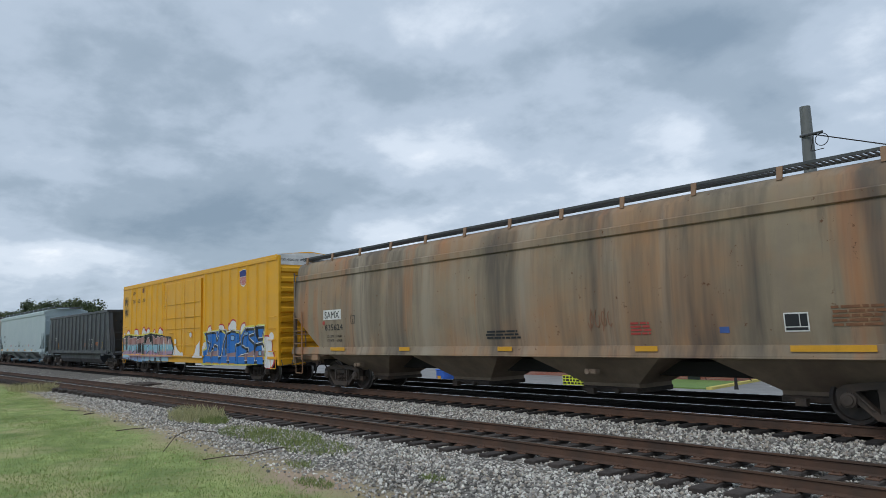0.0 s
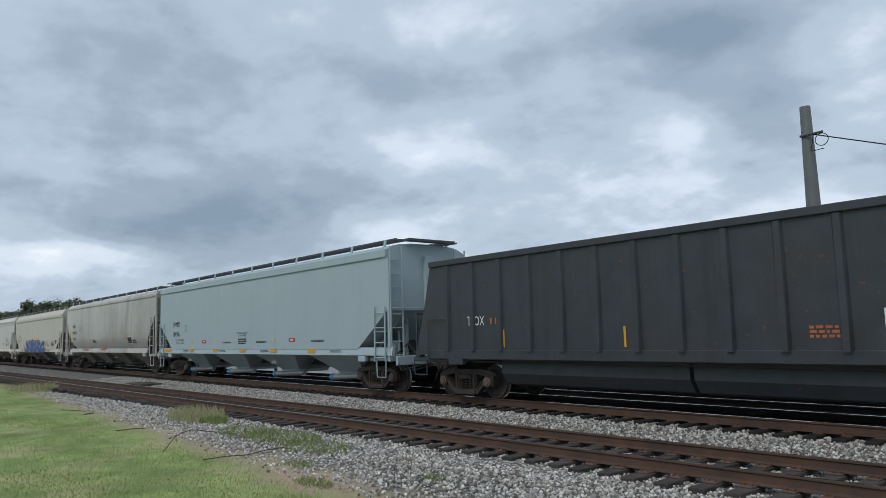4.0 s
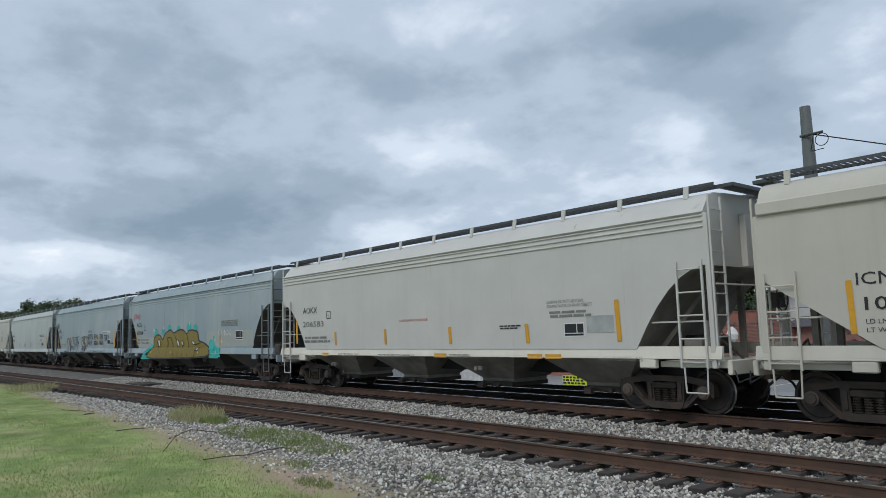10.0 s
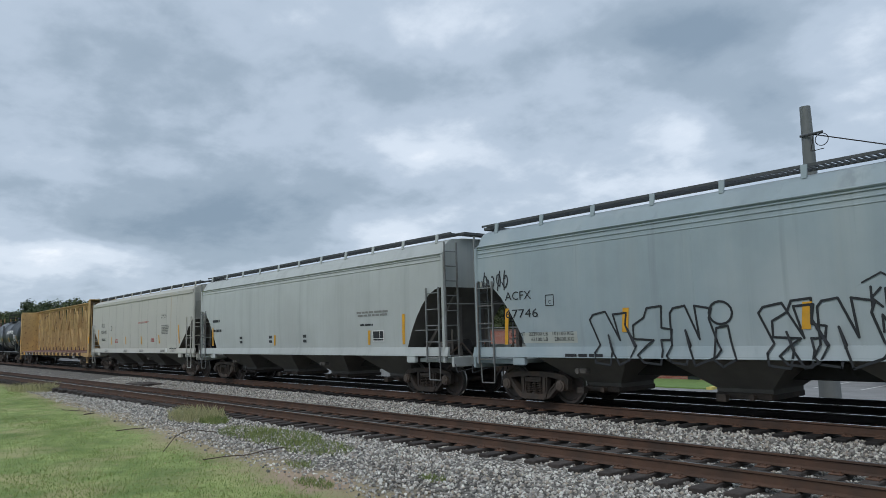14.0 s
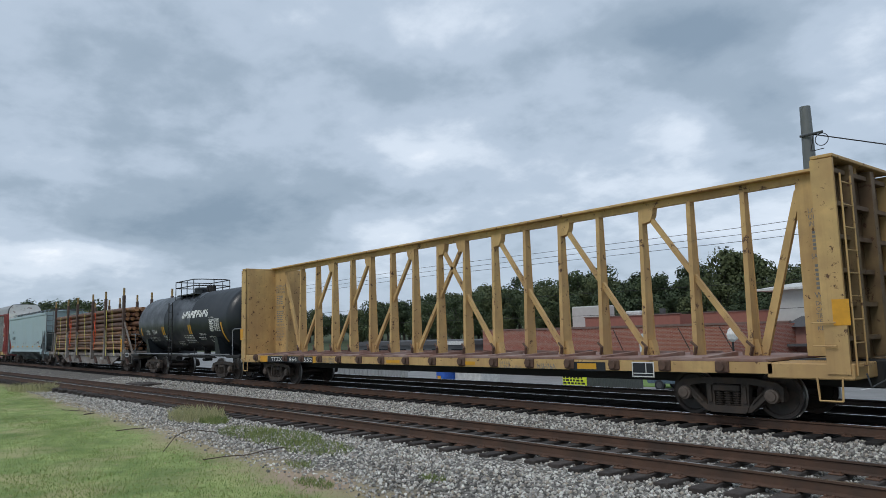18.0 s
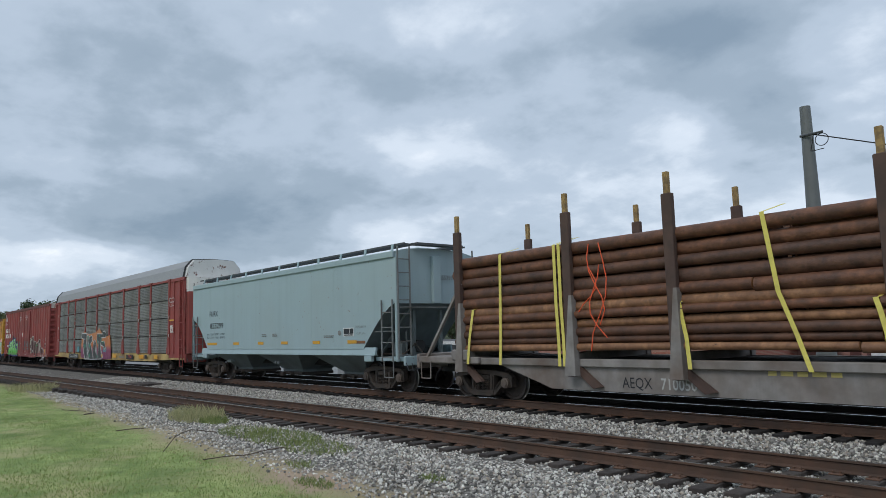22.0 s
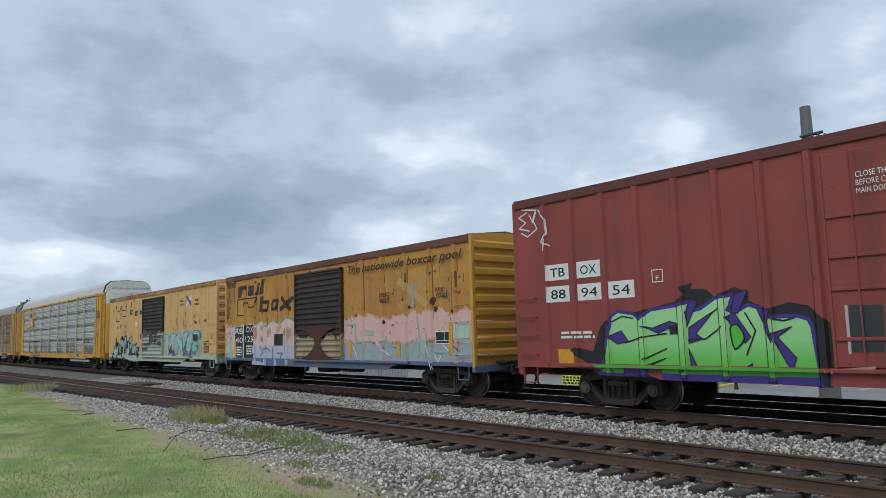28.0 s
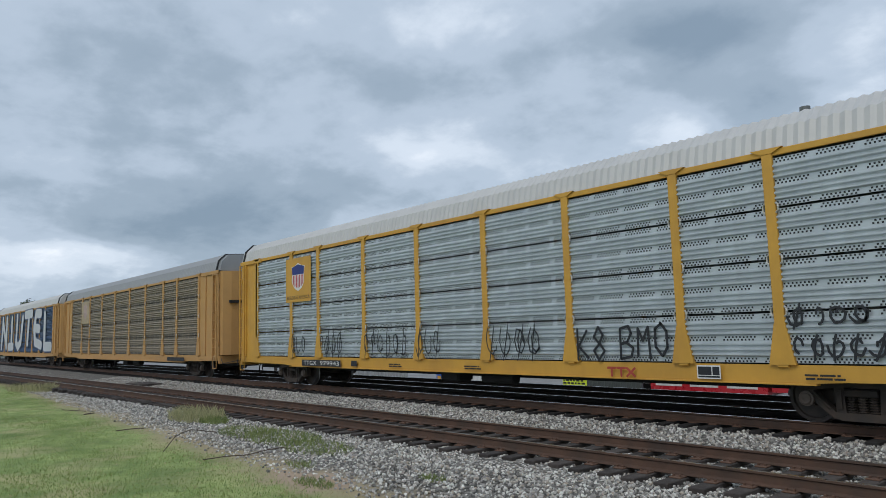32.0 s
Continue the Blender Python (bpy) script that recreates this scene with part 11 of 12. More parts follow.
def stone_mat():
    if "crushed_stone" in MATS:
        return MATS["crushed_stone"]
    m = bpy.data.materials.new("crushed_stone")
    m.use_nodes = True
    nt = m.node_tree
    N, K = nt.nodes.new, nt.links.new
    b = nt.nodes["Principled BSDF"]
    b.inputs["Roughness"].default_value = 0.9
    geo = N("ShaderNodeNewGeometry")
    ramp = N("ShaderNodeValToRGB")
    cr = ramp.color_ramp
    cr.elements[0].color, cr.elements[1].color = (0.11, 0.105, 0.098, 1), (0.88, 0.85, 0.775, 1)
    for p, c in ((0.3, (0.34, 0.322, 0.293)), (0.55, (0.57, 0.547, 0.50)), (0.7, (0.43, 0.36, 0.285)), (0.8, (0.70, 0.675, 0.62))):
        cr.elements.new(p).color = (*c, 1)
    K(geo.outputs["Random Per Island"], ramp.inputs[0])
    tc = N("ShaderNodeTexCoord")
    n = N("ShaderNodeTexNoise")
    n.inputs["Scale"].default_value = 60
    K(tc.outputs["Object"], n.inputs["Vector"])
    mx = N("ShaderNodeMix")
    mx.data_type, mx.blend_type = "RGBA", "MULTIPLY"
    mx.inputs[0].default_value = 0.3
    K(ramp.outputs[0], mx.inputs[6])
    K(n.outputs["Color"], mx.inputs[7])
    K(mx.outputs[2], b.inputs["Base Color"])
    MATS["crushed_stone"] = m
    return m
def on_tie(X, Y):
    """True over the ties of the near and the main track."""
    near = (np.abs((X + 160 + 0.255) % 0.51 - 0.255) < 0.125) & (np.abs(Y - NEAR_Y - NEAR_SLOPE * X - 0.7525) < 1.28)
    main = (np.abs((X + 420 + 0.255) % 0.51 - 0.255) < 0.125) & (Y > TRACK_Y - 1.28)
    rail = (np.abs(Y - NEAR_Y - NEAR_SLOPE * X) < 0.1) | (np.abs(Y - NEAR_Y - NEAR_SLOPE * X - 1.505) < 0.1)
    return near | main | rail


stones("crushed_stone", 120000, (-46, 3, 5.2, 13.78), 0.0275, "loose grey crushed-stone ballast", 5, lambda X, Y, R: (Y + 0.045 * X - 5.55 > -0.15 + 0.9 * R) & (R < np.clip(1.25 + (X + 6) / 45.0, 0.3, 1)) & (X > -0.75 * Y - 42) & ~on_tie(X, Y))


def grass_mat(name, a, b):
    m = bpy.data.materials.new(name)
    m.use_nodes = True
    nt = m.node_tree
    geo, ramp = nt.nodes.new("ShaderNodeNewGeometry"), nt.nodes.new("ShaderNodeValToRGB")
    ramp.color_ramp.elements[0].color, ramp.color_ramp.elements[1].color = (*a, 1), (*b, 1)
    nt.links.new(geo.outputs["Random Per Island"], ramp.inputs[0])
    nt.links.new(ramp.outputs[0], nt.nodes["Principled BSDF"].inputs["Base Color"])
    nt.nodes["Principled BSDF"].inputs["Roughness"].default_value = 0.8
    return m


def blades(name, X, Y, hgt, wid, material, label, seed, spread=0.6):
    rs = np.random.RandomState(seed)
    n = len(X)
    Z = np.array([ground_z(a, b) for a, b in zip(X, Y)]) - 0.01
    a = rs.rand(n) * 6.283
    h = hgt * (0.5 + 0.8 * rs.rand(n))
    dx, dy = np.cos(a) * wid, np.sin(a) * wid
    lx, ly = (rs.rand(n) - 0.5) * spread * h * 2, (rs.rand(n) - 0.5) * spread * h * 2
    V = np.stack([np.stack([X - dx, Y - dy, Z], -1), np.stack([X + dx, Y + dy, Z], -1), np.stack([X + dx * 0.5 + lx * 0.5, Y + dy * 0.5 + ly * 0.5, Z + h * 0.6], -1), np.stack([X + lx, Y + ly, Z + h], -1)], 1).reshape(-1, 3)
    k = 4 * np.arange(n)[:, None]
    Fa = np.concatenate([k + np.array([[0, 1, 2]]), k + np.array([[0, 2, 3]])], 0)
    me = bpy.data.meshes.new(name)
    me.from_pydata(V.tolist(), [], Fa.tolist())
    me.materials.append(material)
    return tagged(new(name, me), label, "grass", kind="stuff")


def plants():
    rs = np.random.RandomState(11)
    n = 105000
    X, Y = -8 - 42 * rs.rand(n) ** 1.4, 0.8 + 7.2 * rs.rand(n)
    d = Y + 0.045 * X - 5.55
    nz = np.array([noise.noise(Vector((a * 0.7, b * 0.7, 0))) for a, b in zip(X, Y)])
    ok = (d + 0.8 * nz < -0.15 - 1.1 * rs.rand(n) ** 2) & (Y < -0.35 * X + 4)
    lawn = blades("lawn_grass", X[ok], Y[ok], 0.045, 0.006, grass_mat("lawn_blades", (0.16, 0.235, 0.06), (0.35, 0.41, 0.14)), "short mown green grass", 2)
    sel = (rs.rand(n) < np.where(d > -0.8, 0.22, 0.05)) & (d < 0.45)
    blades("dry_grass", X[sel], Y[sel], 0.05, 0.006, grass_mat("dry_blades", (0.36, 0.30, 0.15), (0.48, 0.42, 0.24)), "scattered dry straw-coloured grass", 3, 1.4)
    wm = grass_mat("weed_blades", (0.10, 0.16, 0.04), (0.30, 0.33, 0.12))
    tm = grass_mat("seed_heads", (0.26, 0.27, 0.12), (0.50, 0.46, 0.26))
    for k, (x, y, r, h, cnt, m) in enumerate(((-20.7, 8.0, 1.0, 0.27, 1300, tm), (-19.2, 7.9, 0.5, 0.16, 800, wm), (-42.7, 7.4, 1.1, 0.34, 500, tm), (-40.5, 8.0, 0.9, 0.38, 450, tm), (-14.9, 7.7, 1.0, 0.12, 1500, wm), (-13.1, 7.5, 0.8, 0.11, 900, wm), (-16.5, 7.6, 0.8, 0.12, 800, wm), (-8.95, 7.2, 0.2, 0.08, 200, wm), (-10.5, 6.0, 0.35, 0.1, 300, wm), (-12.0, 6.6, 0.3, 0.1, 200, wm), (-9.2, 5.2, 0.4, 0.1, 300, wm))):
        q = np.random.RandomState(40 + k)
        a, rad = q.rand(cnt) * 6.283, r * np.sqrt(q.rand(cnt))
        blades("weed_clump", x + rad * np.cos(a) * 1.5, y + rad * np.sin(a) * 0.6, h, 0.008, m, "clump of tall seeding weeds at the ballast edge" if h > 0.25 else "low green weeds in the stones", 50 + k)["category"] = "weeds"
    bark = mat("dry_stick", (0.10, 0.075, 0.055), 0.9, 0, 0.3, 20)
    for pts, r in ((((-15.9, 5.45, 0.0), (-16.0, 5.6, 0.12), (-16.2, 5.8, 0.24), (-16.4, 6.05, 0.30), (-16.5, 6.3, 0.32), (-16.4, 6.55, 0.27), (-16.3, 6.8, 0.2)), 0.016), (((-14.1, 5.6, 0.02), (-13.95, 6.0, 0.05), (-13.8, 6.4, 0.04), (-13.75, 6.8, 0.06), (-13.7, 7.1, 0.04), (-13.4, 7.2, 0.0)), 0.017), (((-20.4, 5.75, 0.02), (-20.35, 6.1, 0.04), (-20.3, 6.5, 0.03)), 0.02), (((-25.9, 6.3, 0.02), (-26.0, 6.65, 0.03)), 0.03), (((-28.4, 6.2, 0.03), (-27.4, 6.5, 0.03), (-26.9, 6.6, 0.04)), 0.02), (((-9.3, 5.1, 0.02), (-9.0, 5.6, 0.05), (-8.8, 5.5, 0.03)), 0.012)):
        r *= 0.65
        p3 = [(x, y, ground_z(x, y) + z + r) for x, y, z in pts]
        tagged(part("fallen_stick", Geo().pipe(p3, r, 5), bark), "thin dry fallen stick lying on the grass", "stick")


plants()
# a board crossing at the points
pl = empty("timber_crossing", (0, 0, 0))
tagged(pl, "dark worn timber crossing board between the tracks", "crossing boards")
for k in range(3):
    part("board", Geo().box(-38.6 + 0.1 * k, -36.4 + 0.1 * k, 11.3 + 0.36 * k, 11.62 + 0.36 * k, ground_z(-38, 11.5) - 0.02, ground_z(-38, 11.5) + 0.14, 0.02), M_TIE, pl)


# ---- behind the train ----
def brick_mat():
    m = bpy.data.materials.new("red_brick_wall")
    m.use_nodes = True
    nt = m.node_tree
    N, K = nt.nodes.new, nt.links.new
    tc, sep, comb, br = N("ShaderNodeTexCoord"), N("ShaderNodeSeparateXYZ"), N("ShaderNodeCombineXYZ"), N("ShaderNodeTexBrick")
    K(tc.outputs["Object"], sep.inputs[0])
    ad = N("ShaderNodeMath")
    K(sep.outputs[0], ad.inputs[0])
    K(sep.outputs[1], ad.inputs[1])
    K(ad.outputs[0], comb.inputs[0])
    K(sep.outputs[2], comb.inputs[1])
    K(comb.outputs[0], br.inputs["Vector"])
    br.inputs["Color1"].default_value, br.inputs["Color2"].default_value, br.inputs["Mortar"].default_value = (0.26, 0.075, 0.05, 1), (0.34, 0.11, 0.075, 1), (0.36, 0.27, 0.22, 1)
    br.inputs["Scale"].default_value, br.inputs["Mortar Size"].default_value = 1.0, 0.012
    br.inputs["Brick Width"].default_value, br.inputs["Row Height"].default_value = 0.3, 0.1
    K(br.outputs["Color"], nt.nodes["Principled BSDF"].inputs["Base Color"])
    nt.nodes["Principled BSDF"].inputs["Roughness"].default_value = 0.85
    return m


M_BRICK = brick_mat()
M_STUCCO = mat("grey_stucco", (0.50, 0.50, 0.48), 0.8, 0, 0.1, 2)
M_ROOF = mat("dark_shingle", (0.10, 0.10, 0.105), 0.85, 0, 0.25, 4)
M_GLASS = mat("dark_window", (0.03, 0.035, 0.04), 0.15)
M_TRIM = mat("white_trim", (0.62, 0.62, 0.60), 0.6)


def backdrop_buildings():
    b = empty("brick_store")
    tagged(b, "long low red-brick store with a flat roof", "building")
    part("wall", Geo().box(-62, -26.4, 58, 76, -2.3, 1.85), M_BRICK, b)
    part("front_wing", Geo().box(-47, -25.9, 48.4, 57.98, -2.3, 1.80), M_BRICK, b)
    part("wing_coping", Geo().box(-47.1, -25.8, 48.32, 48.7, 1.80, 1.93), mat("brown_coping", (0.20, 0.13, 0.11), 0.8), b)
    part("parapet_cap", Geo().box(-62.1, -26.3, 57.92, 58.3, 1.85, 2.0), mat("brown_coping", (0.20, 0.13, 0.11), 0.8), b)
    part("upper_wall", Geo().box(-50, -38.5, 62, 74, 1.8, 2.95).box(-36.5, -27.5, 62, 74, 1.8, 2.95), mat("pinkish_brick", (0.30, 0.13, 0.10), 0.85, 0, 0.15, 3), b)
    part("upper_cap", Geo().box(-50.1, -38.4, 61.9, 62.2, 2.95, 3.05).box(-36.6, -27.4, 61.9, 62.2, 2.95, 3.05), mat("brown_coping", (0.20, 0.13, 0.11)), b)
    part("rooftop_unit", Geo().box(-53.5, -49.0, 64, 66, 1.9, 4.3, 0.1), M_STUCCO, b)
    part("rooftop_vent", Geo().box(-45.5, -43.7, 63, 64, 2.95, 3.5, 0.1), M_TRIM, b)
    part("rooftop_vent", Geo().tube((-41, 63, 2.9), (-41, 63, 3.6), 0.3, 8), M_GALV, b)
    part("wall_sign", Geo().box(-33.7, -32.9, 48.3, 48.39, -0.35, 1.3), mat("pale_poster", (0.6, 0.66, 0.7)), b)
    part("door", Geo().box(-29.7, -28.7, 48.33, 48.39, -2.2, -0.2), M_GLASS, b)
    part("utility_meter", Geo().box(-38.9, -38.4, 48.2, 48.39, -0.9, 0.0), M_GALV, b)
    for x in (-36, -30.1, -26.8):
        part("guy_cable", Geo().tube((x, 48.1, 1.7), (x + 2.5, 47.3, -2.0), 0.03, 4), M_BLACK, b)
    h = empty("corner_house")
    tagged(h, "small brick building with arches and a grey stucco tower", "building")
    part("wall", Geo().box(-26.2, -18.5, 58, 70, -2.3, 1.5), mat("pink_brick", (0.33, 0.17, 0.14), 0.85, 0, 0.12, 3), h)
    part("roof", Geo().loft([[(-26.8, 57.4, 1.5), (-17.9, 57.4, 1.5), (-17.9, 70.6, 1.5), (-26.8, 70.6, 1.5)], [(-25.0, 62, 3.3), (-20.5, 62, 3.3), (-20.5, 66, 3.3), (-25.0, 66, 3.3)]]), M_ROOF, h)
    part("tower", Geo().box(-28.0, -25.2, 59.5, 63, 1.2, 4.5), M_STUCCO, h)
    part("tower_roof", Geo().box(-29.3, -23.6, 58.6, 64, 4.5, 4.68).loft([[(-29.0, 58.8, 4.68), (-23.8, 58.8, 4.68), (-23.8, 63.8, 4.68), (-29.0, 63.8, 4.68)], [(-27, 61, 5.1), (-26, 61, 5.1), (-26, 61.5, 5.1), (-27, 61.5, 5.1)]]), M_TRIM, h)
    for k in range(3):
        x = -21.6 + 1.15 * k
        pts = [(x - 0.38, -2.1), (x + 0.38, -2.1), (x + 0.38, 0.1)] + [(x + 0.38 * math.cos(a), 0.1 + 0.38 * math.sin(a)) for a in (0.5, 1.05, 1.57, 2.1, 2.6)] + [(x - 0.38, 0.1)]
        part("arch", Geo().prism(pts, "xz", 57.9, 58.02), mat("dark_arch", (0.09, 0.03, 0.025), 0.6), h)
    part("window", Geo().box(-24.0, -23.2, 57.92, 58.0, -0.3, 0.9), M_GLASS, h)
    part("canopy", Geo().box(-26.6, -22.4, 56.4, 58.0, 0.0, 0.18), M_ROOF, h)
    s = empty("low_warehouse")
    tagged(s, "low dark roofed building with a white sign band", "building")
    part("wall", Geo().box(-92, -66, 60, 72, -2.3, 0.2), mat("grey_wall", (0.22, 0.22, 0.22), 0.8, 0, 0.15, 2), s)
    part("roof", Geo().box(-92.5, -65.5, 59.4, 72.5, 0.2, 0.75), M_ROOF, s)
    part("sign_band", Geo().box(-72, -67, 59.3, 59.4, 0.25, 0.7), M_TRIM, s)
    for k in range(6):
        part("window", Geo().box(-90 + 4 * k, -87.6 + 4 * k, 59.93, 60.0, -1.4, -0.3), M_GLASS, s)
    w = empty("slatted_fence")
    tagged(w, "weathered pale grey slatted fence beside the lot", "fence")
    for k in range(26):
        part("slat", Geo().box(-58.5 + 0.42 * k, -58.15 + 0.42 * k, 36, 36.06, -2.3, -0.95), mat("weathered_fence", (0.30, 0.31, 0.31), 0.8, 0, 0.15, 3), w)
    part("rail", Geo().box(-58.6, -47.4, 36.06, 36.12, -1.3, -1.2), mat("weathered_fence", (0.30, 0.31, 0.31)), w)
    c = empty("waste_container")
    tagged(c, "blue and white waste container on the lot", "container")
    part("box", Geo().box(-45.2, -44.2, 37, 38.4, -2.2, -1.2, 0.05), mat("container_blue", (0.03, 0.12, 0.5), 0.5), c)
    part("lid", Geo().box(-45.25, -44.15, 36.95, 38.45, -1.2, -1.1, 0.03), mat("container_blue", (0.03, 0.12, 0.5)), c)
    part("stencil", Geo().box(-45.0, -44.6, 36.98, 36.995, -1.9, -1.6), M_YELLOW, c)
    v = empty("white_storage_shed")
    tagged(v, "white storage shed on the lot", "shed")
    part("wall", Geo().box(-44.0, -41.0, 38, 40, -2.2, -0.9), M_TRIM, v)
    part("roof", Geo().box(-44.15, -40.85, 37.85, 40.15, -0.9, -0.78), M_ROOF, v)
    g = empty("yellow_banner_sign")
    tagged(g, "bright yellow banner sign with black print on a frame", "sign")
    lem = mat("banner_yellow", (0.75, 0.85, 0.05), 0.5, 0, 0.1, 3)
    part("board", Geo().box(-26.95, -25.3, 31.2, 31.26, -1.25, -0.74), lem, g)
    for x in (-26.85, -25.4):
        part("post", Geo().box(x - 0.04, x + 0.04, 31.27, 31.35, -2.3, -0.72), M_BLACK, g)
    rnd = random.Random(3)
    for k in range(3):
        u = -26.9
        while u < -25.6:
            wd = rnd.uniform(0.1, 0.24)
            part("print_bar", Geo().box(u, u + wd, 31.185, 31.198, -0.89 - 0.155 * k, -0.79 - 0.155 * k), M_INK, g)
            u += wd + 0.08
    bx = empty("slatted_enclosure")
    tagged(bx, "dark grey-green slatted enclosure beside the street", "fence")
    slat_mat = mat("enclosure_slat", (0.065, 0.075, 0.07), 0.7, 0, 0.25, 4)
    for k in range(30):
        part("slat", Geo().box(-26.65 + 0.12 * k, -26.545 + 0.12 * k, 33, 33.03, -2.3, -0.75), slat_mat, bx)
    for x in (-26.7, -25.5, -24.3, -23.05):
        part("post", Geo().box(x - 0.04, x + 0.04, 33.03, 33.11, -2.3, -0.68), M_GALV, bx)
    for z in (-2.0, -0.85):
        part("rail", Geo().box(-26.7, -23.05, 33.03, 33.07, z - 0.03, z + 0.03), slat_mat, bx)
    # lamp standard
    l = empty("globe_lamp")
    tagged(l, "black lamp post with a white globe", "street lamp")
    part("post", Geo().lathe([(-2.2, 0.14), (-1.9, 0.1), (0.8, 0.06)], "z", 8, (-23.1, 43, 0)), M_BLACK, l)
    part("globe", Geo().lathe([(0.75, 0.12), (0.9, 0.3), (1.2, 0.36), (1.5, 0.24), (1.68, 0.05)], "z", 12, (-23.1, 43, 0)), mat("milk_glass", (0.75, 0.74, 0.7), 0.3), l)
    # lot: markings, kerbs, lawn strip
    tagged(part("lawn_strip", Geo().prism([(-34, 42.0), (-24.6, 42.0), (-25.25, 48.3), (-34, 48.3)], "xy", -2.25, -2.12), mat("strip_grass", (0.16, 0.26, 0.07), 0.9, 0, 0.3, 3)), "green lawn strip beside the lot", "lawn", kind="structure")
    tagged(part("yellow_kerb", Geo().prism([(-24.55, 42.0), (-24.15, 42.0), (-25.2, 52), (-25.58, 52)], "xy", -2.25, -2.05), mat("kerb_yellow", (0.65, 0.55, 0.16), 0.8, 0, 0.2, 4)), "yellow painted kerb of the lot", "kerb", kind="structure")
    tagged(part("street_kerb", Geo().box(-120, 60, 28.4, 28.7, -2.3, -2.06), mat("concrete_kerb", (0.42, 0.41, 0.39), 0.85, 0, 0.15, 3)), "pale concrete kerb along the street", "kerb", kind="structure")
    for k in range(8):
        tagged(part("parking_line", Geo().box(-22.5 + 2.7 * k, -22.38 + 2.7 * k, 46, 51.5, -2.25, -2.19), M_TRIM), "white painted parking line on asphalt", "marking", kind="structure")
    # steel pole by the track, and the line of far poles with wires
    p = empty("steel_pole")
    tagged(p, "tall tapered grey metal utility pole beside the tracks", "utility pole")
    zb = ground_z(-9.8, 24)
    part("shaft", Geo().lathe([(zb, 0.34), (8.86, 0.165)], "z", 20, (-9.8, 24, 0)), mat("weathered_pole", (0.17, 0.18, 0.175), 0.6, 0.2, 0.15, 3, streak=0.2), p, "", True)
    part("bracket", Geo().tube((-9.95, 23.8, 7.86), (-9.2, 23.7, 7.84), 0.04, 6), M_GALV, p)
    coil = [(-9.25 + 0.2 * math.cos(a), 23.7, 7.6 + 0.2 * math.sin(a)) for a in [0.45 * i for i in range(15)]]
    part("cable_coil", Geo().pipe(coil, 0.014, 5).pipe([(-9.5, 23.75, 7.85), (-9.62, 23.72, 7.3), (-9.5, 23.7, 7.28), (-9.2, 23.7, 7.3)], 0.014, 5), M_BLACK, p)
    part("cable", Geo().pipe([(-9.6, 23.75, 7.86), (-7.5, 24, 7.08), (-3, 25, 6.1), (6, 27, 5.8)], 0.02, 5), M_BLACK, p)
    wires = empty("overhead_wires")
    tagged(wires, "thin overhead wires between street poles", "wires", kind="structure")
    for z, y in ((7.4, 40), (7.0, 40), (6.6, 40), (4.15, 40), (2.6, 40)):
        part("wire", Geo().pipe([(-140 + 30 * k, y, z + 0.25 * (k % 2)) for k in range(8)], 0.018, 4), M_BLACK, wires)
    for x in (-79, 32):
        up = empty("wooden_pole")
        tagged(up, "wooden street pole with a cross-arm and wires", "utility pole")
        part("shaft", Geo().lathe([(-2.3, 0.2), (8.2, 0.13)], "z", 10, (x, 40.1, 0)), M_TIE, up)
        part("cross_arm", Geo().box(x - 0.06, x + 0.06, 39.0, 41.2, 7.1, 7.25), M_TIE, up)
        part("transformer", Geo().lathe([(5.6, 0.28), (6.5, 0.28)], "z", 12, (x, 39.6, 0)), M_GALV, up)


backdrop_buildings()


